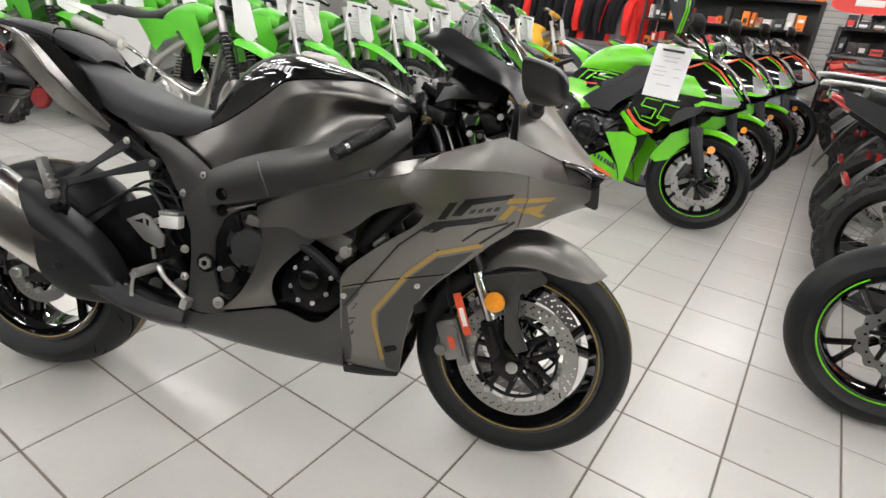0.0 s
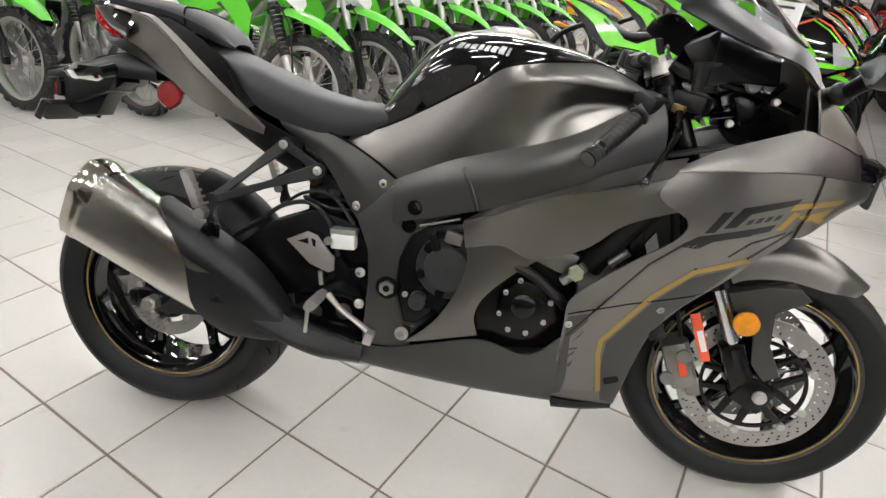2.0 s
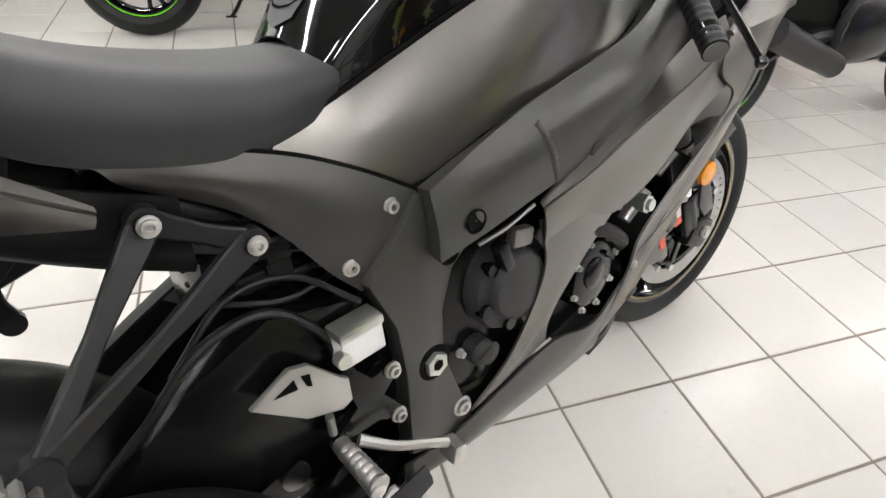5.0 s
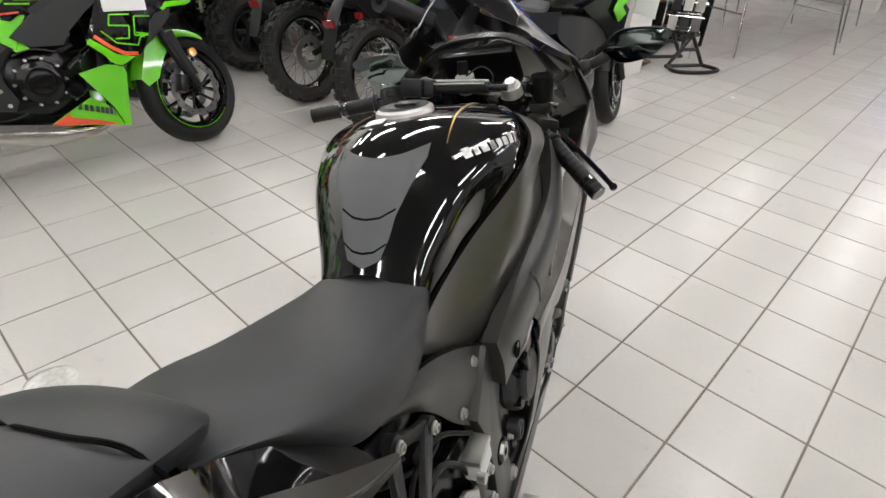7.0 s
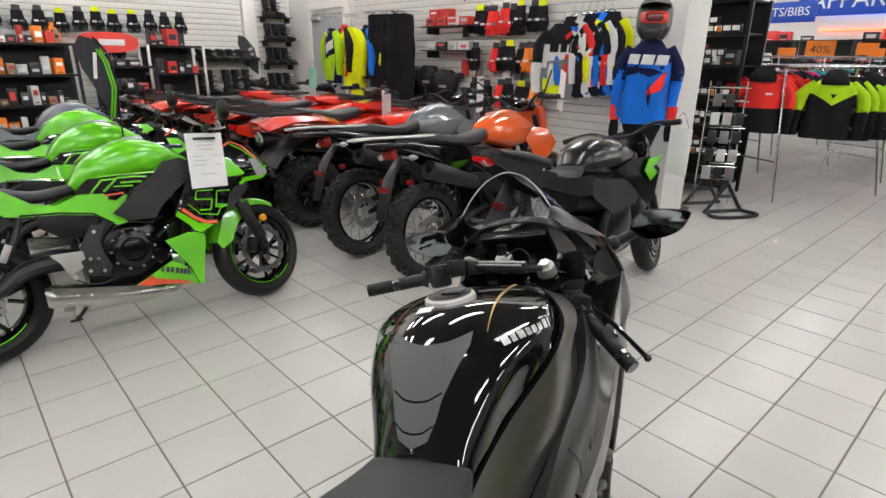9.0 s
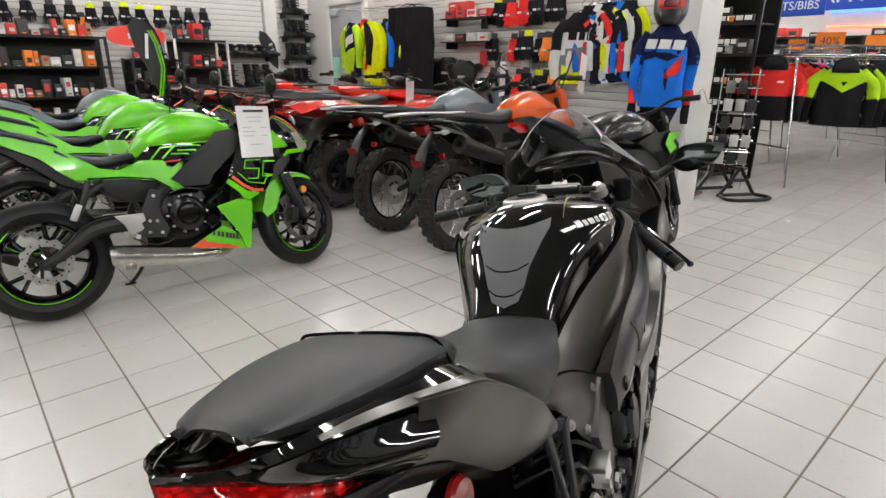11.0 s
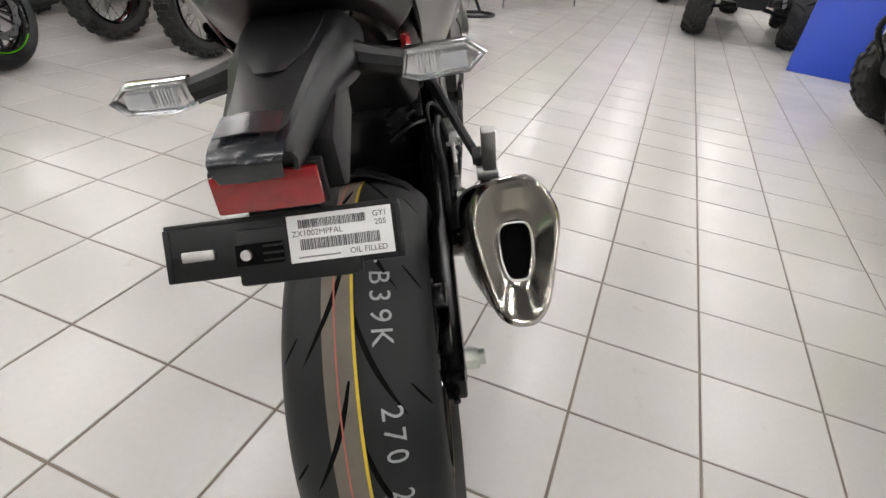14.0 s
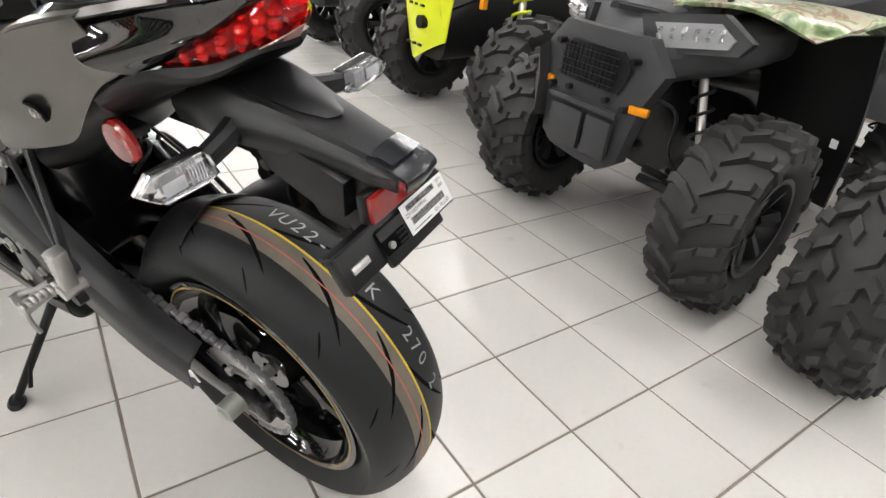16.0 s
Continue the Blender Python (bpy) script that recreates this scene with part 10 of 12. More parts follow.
# ---------------------------------------------------------------- dual-sport bikes and the black naked bike
def trail_bike(m, paint, label):
    T = thing("dual_sport_motorcycle", m, label, "motorcycle", "dual-sport motorcycles")
    RAX, FAX = (0.04, 0, 0.33), (1.48, 0, 0.34)
    spoked_wheel(T, RAX, 0.33, 0.125, 0.235, 26, tall=0.012, rimmat="gloss")
    spoked_wheel(T, FAX, 0.34, 0.10, 0.265, 26, tall=0.012, rimmat="gloss")
    bm = bmesh.new()
    add_cyl(bm, (1.48, -0.10, 0.34), (1.36, -0.10, 0.66), 0.028, seg=12)
    add_cyl(bm, (1.36, -0.10, 0.66), (1.22, -0.10, 1.02), 0.021, seg=12)
    pair("fork_leg", bm, "metal_black", T)
    bm = bmesh.new()
    add_guard(bm, [(1.1, 0.70), (1.3, 0.76), (1.5, 0.74), (1.78, 0.62)], (0.06, 0.08, 0.08, 0.04), (0.02, 0.03, 0.03, 0.01))
    part("front_mudguard", bm, "plastic", T)
    bm = bmesh.new()
    add_hull(bm, [(0.66, 0, 0.92, 0.09, 0.05, 3), (0.74, 0, 0.94, 0.13, 0.095, 3.2), (0.88, 0, 0.945, 0.165, 0.14, 3.6), (1.0, 0, 0.945, 0.18, 0.14, 3.6), (1.12, 0, 0.92, 0.165, 0.10, 3.2), (1.22, 0, 0.90, 0.12, 0.06, 3)], n=24, m=32)
    for v in bm.verts:
        v.co.y *= 1.0 - 3.4 * max(0.0, v.co.z - 0.95)
    part("fuel_tank", bm, paint, T, angle=28)
    part("tank_cap", bm_of(add_cyl, (0.98, 0, 1.07), (0.985, 0, 1.10), 0.04, 0.035, 20), "plastic", T)
    bm = bmesh.new()
    add_panel(bm, [(0.98, 0.86), (1.1, 0.94), (1.26, 0.91), (1.36, 0.80), (1.28, 0.72), (1.16, 0.66), (1.06, 0.74)], lambda x, z: 0.18 + 0.1 * (x - 1.0) - 0.9 * (z - 0.80) ** 2 - 0.8 * max(0, x - 1.2) ** 2, cuts=4)
    pair("tank_shroud", bm, paint, T)
    bm = bmesh.new()
    add_hull(bm, [(-0.22, 0, 0.95, 0.09, 0.02, 3), (0.1, 0, 0.945, 0.12, 0.035, 3), (0.4, 0, 0.905, 0.12, 0.04, 3), (0.62, 0, 0.92, 0.09, 0.04, 3), (0.76, 0, 0.98, 0.06, 0.03, 3)])
    part("seat", bm, "seat", T, "black two-level vinyl seat")
    bm = bmesh.new()
    add_hull(bm, [(-0.46, 0, 0.985, 0.07, 0.008, 4), (-0.35, 0, 0.985, 0.11, 0.009, 4), (-0.05, 0, 0.97, 0.125, 0.009, 4), (0.10, 0, 0.965, 0.12, 0.008, 4)], n=14, m=20)
    part("tail_rack", bm, "white_plastic", T, "flat white tail rack")
    bm = bmesh.new()
    add_hull(bm, [(-0.42, 0, 0.95, 0.06, 0.02, 3), (-0.1, 0, 0.92, 0.1, 0.035, 3), (0.3, 0, 0.83, 0.11, 0.07, 3), (0.6, 0, 0.78, 0.11, 0.1, 3)])
    part("tail_fairing", bm, "gloss", T)
    bm = bmesh.new()
    add_panel(bm, [(-0.05, 0.90), (0.5, 0.86), (0.72, 0.80), (0.62, 0.60), (0.40, 0.62)], lambda x, z: 0.125, cuts=2)
    pair("side_panel", bm, "gloss", T)
    bm = bmesh.new()
    add_box(bm, (-0.20, 0, 0.875), (0.05, 0.10, 0.06), (0, -15, 0), 0.012)
    part("tail_light", bm, "red_bulb", T, "red tail light")
    bm = bmesh.new()
    add_guard(bm, [(-0.10, 0.86), (-0.22, 0.74), (-0.30, 0.56), (-0.33, 0.48)], (0.04, 0.05, 0.055, 0.05), (0.01, 0.01, 0.005, 0.0))
    hang = part("plate_hanger", bm, "plastic", T)
    bm = bmesh.new()
    add_box(bm, (-0.285, 0, 0.665), (0.012, 0.09, 0.045), (0, -20, 0), 0.004)
    part("reflector", bm, "red_bulb", hang, "red rear reflector")
    for s in (-1, 1):
        bm = bmesh.new()
        add_tube(bm, [(-0.14, s * 0.05, 0.85), (-0.15, s * 0.13, 0.85)], 0.008, 6)
        add_hull(bm, [(s * 0.125, -0.15, 0.85, 0.012, 0.012, 2.2), (s * 0.15, -0.15, 0.85, 0.020, 0.020, 2.2), (s * 0.19, -0.145, 0.85, 0.008, 0.008, 2.2)], "y", 8, 12)
        part("indicator", bm, "clear", T)
        bm = bmesh.new()
        add_box(bm, (-0.17, s * 0.13, 0.70), (0.02, 0.05, 0.035), bevel=0.006)
        part("side_reflector", bm, "red_bulb", T)
    bm = bmesh.new()
    add_cyl(bm, (-0.06, -0.19, 0.765), (0.40, -0.15, 0.62), 0.06, 0.045, 24)
    part("silencer", bm, "metal_black", T, "black round silencer")
    bm = bmesh.new()
    add_cyl(bm, (-0.066, -0.19, 0.767), (-0.055, -0.19, 0.763), 0.022, seg=14)
    part("silencer_outlet", bm, "groove", T)
    bm = bmesh.new()
    add_tube(bm, [(0.4, -0.15, 0.62), (0.62, -0.14, 0.45), (0.9, -0.1, 0.36), (1.08, -0.03, 0.55)], 0.02, 8)
    part("header_pipe", bm, "metal_black", T)
    bm = bmesh.new()
    add_hull(bm, [(0.52, 0, 0.45, 0.1, 0.1, 3), (0.66, 0, 0.46, 0.15, 0.15, 3), (0.86, 0, 0.46, 0.14, 0.16, 3), (1.0, 0, 0.45, 0.1, 0.12, 3)])
    add_hull(bm, [(0.55, 0.86, 0, 0.1, 0.1, 4), (0.78, 0.9, 0, 0.1, 0.1, 4)], "z", 4, 16)
    part("engine", bm, "engine", T)
    bm = bmesh.new()
    add_tube(bm, [(0.04, -0.10, 0.33), (0.3, -0.11, 0.40), (0.56, -0.1, 0.44)], [0.02, 0.03, 0.032], 8)
    pair("swingarm", bm, "metal_black", T)
    bm = bmesh.new()
    add_tube(bm, [(1.2, -0.05, 0.95), (1.08, -0.07, 0.55), (0.95, -0.09, 0.28), (0.6, -0.1, 0.27), (0.5, -0.11, 0.5), (0.55, -0.1, 0.82)], 0.017, 8)
    pair("frame_rail", bm, "metal_black", T)
    bm = bmesh.new()
    add_tube(bm, [(1.08, 0.42, 1.14), (1.14, 0.2, 1.17), (1.18, 0.06, 1.08), (1.18, -0.06, 1.08), (1.14, -0.2, 1.17), (1.08, -0.42, 1.14)], 0.011, 8)
    part("handlebar", bm, "metal_black", T)
    bm = bmesh.new()
    add_cyl(bm, (1.10, -0.30, 1.15), (1.07, -0.43, 1.14), 0.018, seg=10)
    pair("grip", bm, "plastic", T)
    bm = bmesh.new()
    add_tube(bm, [(1.14, -0.20, 1.16), (1.19, -0.28, 1.14), (1.15, -0.42, 1.12)], 0.006, 6)
    pair("lever", bm, "metal_black", T)
    bm = bmesh.new()
    add_box(bm, (1.13, -0.24, 1.165), (0.05, 0.05, 0.045), (0, 0, 20), 0.008)
    pair("switch_block", bm, "plastic", T)
    bm = bmesh.new()
    add_tube(bm, [(1.13, -0.20, 1.16), (1.30, -0.16, 1.20), (1.36, -0.05, 1.06), (1.28, -0.03, 0.90)], 0.006, 6)
    pair("control_cable", bm, "plastic", T)
    bm = bmesh.new()
    add_tube(bm, [(1.12, -0.27, 1.17), (1.13, -0.31, 1.27), (1.10, -0.36, 1.33)], 0.006, 6)
    pair("mirror_stem", bm, "plastic", T)
    bm = bmesh.new()
    add_box(bm, (1.25, 0, 1.10), (0.05, 0.16, 0.08), (0, -30, 0), 0.012)
    part("instrument", bm, "dash", T)
    bm = bmesh.new()
    add_panel(bm, [(0.30, 0.70), (0.62, 0.66), (0.72, 0.56), (0.60, 0.50), (0.46, 0.56)], lambda x, z: 0.145, 0.006, 2)
    pair("frame_guard", bm, "plastic_grey", T)
    bm = bmesh.new()
    add_lathe(bm, [(0.001, -0.178), (0.05, -0.176), (0.066, -0.168), (0.07, -0.14)], (0.72, 0, 0.44), 24)
    part("clutch_cover", bm, "engine", T)
    bm = bmesh.new()
    add_hull(bm, [(1.28, 0, 0.98, 0.12, 0.12, 3), (1.38, 0, 0.98, 0.11, 0.12, 3), (1.44, 0, 0.95, 0.07, 0.07, 3)])
    part("headlight_cowl", bm, paint, T)
    bm = bmesh.new()
    add_tube(bm, [(0.5, 0.12, 0.30), (0.42, 0.24, 0.12), (0.38, 0.29, 0.05)], 0.011, 6)
    part("side_stand", bm, "metal_black", T)
    return T


trail_bike(leaning(2.16, 2.52, 4, 8), "bluegrey", "black dual-sport motorcycle with a blue-grey tank")
trail_bike(leaning(2.20, 1.81, 4, 8), "orange", "black dual-sport motorcycle with a glossy orange tank")

nk = thing("naked_motorcycle", leaning(2.15, 0.814, 4.8, 9), "gloss black naked motorcycle with green side accents", "motorcycle")
NF = Matrix.Translation((1.3, 0, 0.6)) @ Matrix.Rotation(radians(-24), 4, "Y") @ Matrix.Rotation(radians(14), 4, "Z") @ Matrix.Rotation(radians(24), 4, "Y") @ Matrix.Translation((-1.3, 0, -0.6))
cast_wheel(nk, (0.03, 0, 0.305), 0.305, 0.15, 0.215, 5, discs=(-1,), dr=0.11)
cast_wheel(nk, (1.40, 0, 0.295), 0.295, 0.115, 0.215, 5, NF, discs=(-1,))


def nput(name, bm, material, label="", both=False, steer=False):
    b2_ = flipped(bm) if both else None
    for b in (bm, b2_):
        if b is not None:
            if steer:
                b.transform(NF)
            part(name, b, material, nk, label)


bm = bmesh.new()
add_cyl(bm, (1.40, -0.095, 0.295), (1.30, -0.095, 0.55), 0.026, seg=12)
add_cyl(bm, (1.30, -0.095, 0.55), (1.15, -0.095, 0.92), 0.020, seg=12)
nput("fork_leg", bm, "metal_black", both=True, steer=True)
bm = bmesh.new()
add_arch(bm, (1.40, 0, 0.295), 0.32, 0.065, 40, 160, droop=0.04)
nput("front_mudguard", bm, "plastic", steer=True)
bm = bmesh.new()
add_hull(bm, [(0.42, 0, 0.85, 0.08, 0.04, 2.6), (0.50, 0, 0.875, 0.14, 0.095, 2.8), (0.64, 0, 0.89, 0.175, 0.13, 3.0), (0.78, 0, 0.885, 0.185, 0.125, 3.0), (0.92, 0, 0.86, 0.165, 0.085, 2.8), (1.02, 0, 0.84, 0.10, 0.04, 2.4)], n=28, m=32)
for v in bm.verts:
    v.co.y *= 1.0 - 2.4 * max(0.0, v.co.z - 0.90)
nput("fuel_tank", bm, "flake_black", "gloss dark metallic fuel tank")
bm = bmesh.new()
add_panel(bm, [(0.34, 0.80), (0.50, 0.79), (0.70, 0.76), (0.94, 0.80), (1.02, 0.70), (0.84, 0.60), (0.56, 0.58), (0.42, 0.68)], lambda x, z: 0.195 - 0.25 * max(0, 0.55 - x), cuts=2)
nput("side_body", bm, "cover_grey", "dark grey side body panel", True)
bm = bmesh.new()
add_hull(bm, [(0.36, 0, 0.72, 0.10, 0.10, 3), (0.60, 0, 0.70, 0.15, 0.13, 3), (0.98, 0, 0.70, 0.14, 0.12, 3)])
nput("airbox", bm, "plastic")
bm = bmesh.new()
add_panel(bm, [(0.60, 0.82), (0.80, 0.86), (1.02, 0.86), (1.16, 0.76), (1.06, 0.58), (0.96, 0.56), (0.86, 0.68)], lambda x, z: 0.20 + 0.05 * (x - 0.8), cuts=2)
nput("tank_shroud", bm, "engine", both=True)
bm = bmesh.new()
add_panel(bm, [(0.92, 0.78), (0.98, 0.845), (1.16, 0.85), (1.10, 0.81), (1.03, 0.79), (1.08, 0.745), (0.99, 0.71)], lambda x, z: 0.220 + 0.05 * (x - 0.8), cuts=2)
nput("side_accent", bm, "green", "lime green side accent", True)
bm = bmesh.new()
add_hull(bm, [(0.48, 0, 0.86, 0.08, 0.03, 2.5), (0.30, 0, 0.83, 0.13, 0.035, 2.5), (0.12, 0, 0.86, 0.12, 0.03, 2.5)])
nput("seat", bm, "seat", "black rider seat")
bm = bmesh.new()
add_hull(bm, [(0.12, 0, 0.93, 0.09, 0.03, 2.5), (-0.08, 0, 0.985, 0.10, 0.03, 2.5), (-0.27, 0, 1.03, 0.07, 0.015, 2.5)])
nput("pillion_seat", bm, "seat")
bm = bmesh.new()
add_panel(bm, [(0.42, 0.82), (0.15, 0.84), (-0.10, 0.95), (-0.34, 1.03), (-0.32, 0.98), (-0.05, 0.84), (0.3, 0.72), (0.45, 0.72)], lambda x, z: 0.06 + 0.14 * max(0, min(1, x + 0.34)), cuts=3)
nput("tail_panel", bm, "satin_black", both=True)
bm = bmesh.new()
add_hull(bm, [(-0.30, 0, 0.985, 0.045, 0.02, 3), (-0.36, 0, 1.01, 0.04, 0.012, 3)], n=6)
nput("tail_light", bm, "red_lens", "red tail light")
bm = bmesh.new()
add_guard(bm, [(-0.1, 0.90), (-0.20, 0.80), (-0.27, 0.66)], (0.04, 0.05, 0.09), (0.01, 0.01, 0))
nput("plate_hanger", bm, "plastic")
bm = bmesh.new()
add_box(bm, (-0.245, 0, 0.765), (0.012, 0.08, 0.045), (0, -25, 0), 0.004)
nput("reflector", bm, "red_bulb", "red rear reflector")
bm = bmesh.new()
add_hull(bm, [(0.5, 0, 0.45, 0.12, 0.12, 4), (0.66, 0, 0.45, 0.16, 0.17, 4), (0.88, 0, 0.46, 0.15, 0.18, 4), (0.98, 0, 0.46, 0.1, 0.13, 4)])
nput("engine", bm, "engine")
bm = bmesh.new()
add_tube(bm, [(1.12, -0.07, 0.86), (0.85, -0.17, 0.72), (0.55, -0.16, 0.58), (0.50, -0.14, 0.36)], 0.022, 8)
nput("frame_rail", bm, "metal_black", both=True)
bm = bmesh.new()
add_tube(bm, [(0.03, -0.12, 0.305), (0.3, -0.12, 0.40), (0.52, -0.11, 0.42)], [0.022, 0.03, 0.034], 8)
nput("swingarm", bm, "metal_black", both=True)
bm = bmesh.new()
add_cyl(bm, (0.52, -0.16, 0.30), (0.05, -0.2, 0.46), 0.05, 0.058, 20)
nput("silencer", bm, "metal_black", "black silencer")
bm = bmesh.new()
add_tube(bm, [(1.02, 0.36, 1.01), (1.06, 0.2, 1.03), (1.10, 0.06, 0.98), (1.10, -0.06, 0.98), (1.06, -0.2, 1.03), (1.02, -0.36, 1.01)], 0.011, 8)
nput("handlebar", bm, "metal_black", steer=True)
bm = bmesh.new()
add_cyl(bm, (1.035, -0.26, 1.022), (1.015, -0.37, 1.01), 0.018, seg=10)
nput("grip", bm, "plastic", both=True, steer=True)
bm = bmesh.new()
add_hull(bm, [(1.16, 0, 0.90, 0.13, 0.11, 3), (1.30, 0, 0.86, 0.12, 0.11, 3), (1.40, 0, 0.79, 0.06, 0.05, 3)])
nput("headlight_cowl", bm, "gloss", steer=True)
bm = bmesh.new()
add_tube(bm, [(0.5, 0.12, 0.28), (0.42, 0.24, 0.12), (0.38, 0.29, 0.05)], 0.011, 6)
nput("side_stand", bm, "metal_black")

# cards on this row, and the round floor cap
for x, y, z, yaw in ((3.42, 2.53, 1.30, 25), (3.26, 3.64, 1.14, 25), (3.30, 0.70, 1.06, 60)):
    copy_thing(card_0, pose(x, y, z, 0, 0, yaw))
copy_thing(card_0, pose(3.50, 1.75, 1.36, 0, -8, 45))
price_card(pose(3.1, 4.75, 1.33, 0, 0, 20), 0.14, 0.22, "tag_green", "pale green card hanging on a quad bike")

cap = thing("floor_cap", Matrix.Translation((0.045, 0.82, 0.001)), "round scuffed metal service cap set in the floor", "floor cap")
bm = bmesh.new()
add_lathe(bm, [(0.001, 0.0035), (0.060, 0.0035), (0.071, 0.0025), (0.075, 0.0)], (0, 0, 0), 40)
bm.transform(Matrix.Rotation(radians(90), 4, "X"))
part("lid", bm, "cap_metal", cap)
for x in (-0.03, 0.03):
    bm = bmesh.new()
    add_cyl(bm, (x, 0, 0.003), (x, 0, 0.0045), 0.006, seg=12)
    part("screw", bm, "alloy", cap)

# blue folding sign on the floor
af = thing("folding_sign", pose(5.85, -2.42, 0, 0, 0, 80), "blue plastic folding floor sign", "floor sign")
for s in (-1, 1):
    bm = bmesh.new()
    add_plate(bm, [(-0.32, 0.0), (0.32, 0.0), (0.28, 1.05), (-0.28, 1.05)], -0.012, 0.012, 0.006)
    bm.transform(pose(0, s * 0.25, 0, s * 13.5, 0, 0))
    part("leaf", bm, "blue", af)


# ---------------------------------------------------------------- shop goods: materials
def cloth(name, col, **kw):
    M[name] = mat("cloth_" + name, col, 0.85, var=0.18, scale=12, bump=0.25, bscale=260, spec=0.12, **kw)


cloth("c_black", (0.012, 0.012, 0.014))
cloth("c_navy", (0.008, 0.012, 0.045))
cloth("c_blue", (0.012, 0.15, 0.62))
cloth("c_red", (0.72, 0.035, 0.03))
cloth("c_lime", (0.36, 0.62, 0.015))
cloth("c_yellow", (0.72, 0.80, 0.01))
cloth("c_white", (0.66, 0.66, 0.64))
cloth("c_grey", (0.18, 0.18, 0.19))
cloth("c_teal", (0.01, 0.28, 0.32))
cloth("c_pink", (0.70, 0.03, 0.22))
cloth("c_green", (0.10, 0.55, 0.02))
M["neon_orange"] = mat("orange_card", (0.80, 0.20, 0.01), 0.6)
M["box_red"] = mat("red_carton", (0.55, 0.03, 0.025), 0.5, var=0.2, scale=25)
M["box_white"] = mat("white_carton", (0.62, 0.62, 0.60), 0.5, var=0.15, scale=25)
M["box_black"] = mat("black_carton", (0.02, 0.02, 0.022), 0.4, var=0.3, scale=25)
M["box_brown"] = mat("brown_carton", (0.30, 0.20, 0.12), 0.7, var=0.15, scale=15)
M["sign_blue"] = mat("blue_sign_board", (0.01, 0.06, 0.40), 0.45, var=0.05)
M["sign_red"] = mat("red_sign_board", (0.66, 0.045, 0.03), 0.4, var=0.05)
M["flag_black"] = mat("black_flag_cloth", (0.015, 0.016, 0.019), 0.7, var=0.15, bump=0.15, bscale=400)
M["boot"] = mat("black_boot_leather", (0.010, 0.010, 0.011), 0.35, var=0.3, scale=30, bump=0.2, bscale=200)
M["neon_red"] = mat("red_neon", (1.0, 0.12, 0.05), 0.4, emit=4.0)
M["neon_blue"] = mat("blue_neon", (0.06, 0.16, 1.0), 0.4, emit=4.0)
M["downlight"] = mat("downlight_lens", (1.0, 0.96, 0.90), 0.4, emit=9.0)
M["acrylic"] = mat("clear_acrylic", (0.9, 0.92, 0.92), 0.05, trans=0.85)
M["goggle"] = mat("goggle_lens", (0.12, 0.02, 0.02), 0.08, 0.4, coat=1.0)
M["helmet"] = mat("matte_black_shell", (0.014, 0.014, 0.015), 0.38, var=0.1)


def simple(name, m, bm, material, label, category, group=""):
    ob = part(name, bm, material)
    ob.matrix_basis = m
    return tagged(ob, label, category, group)


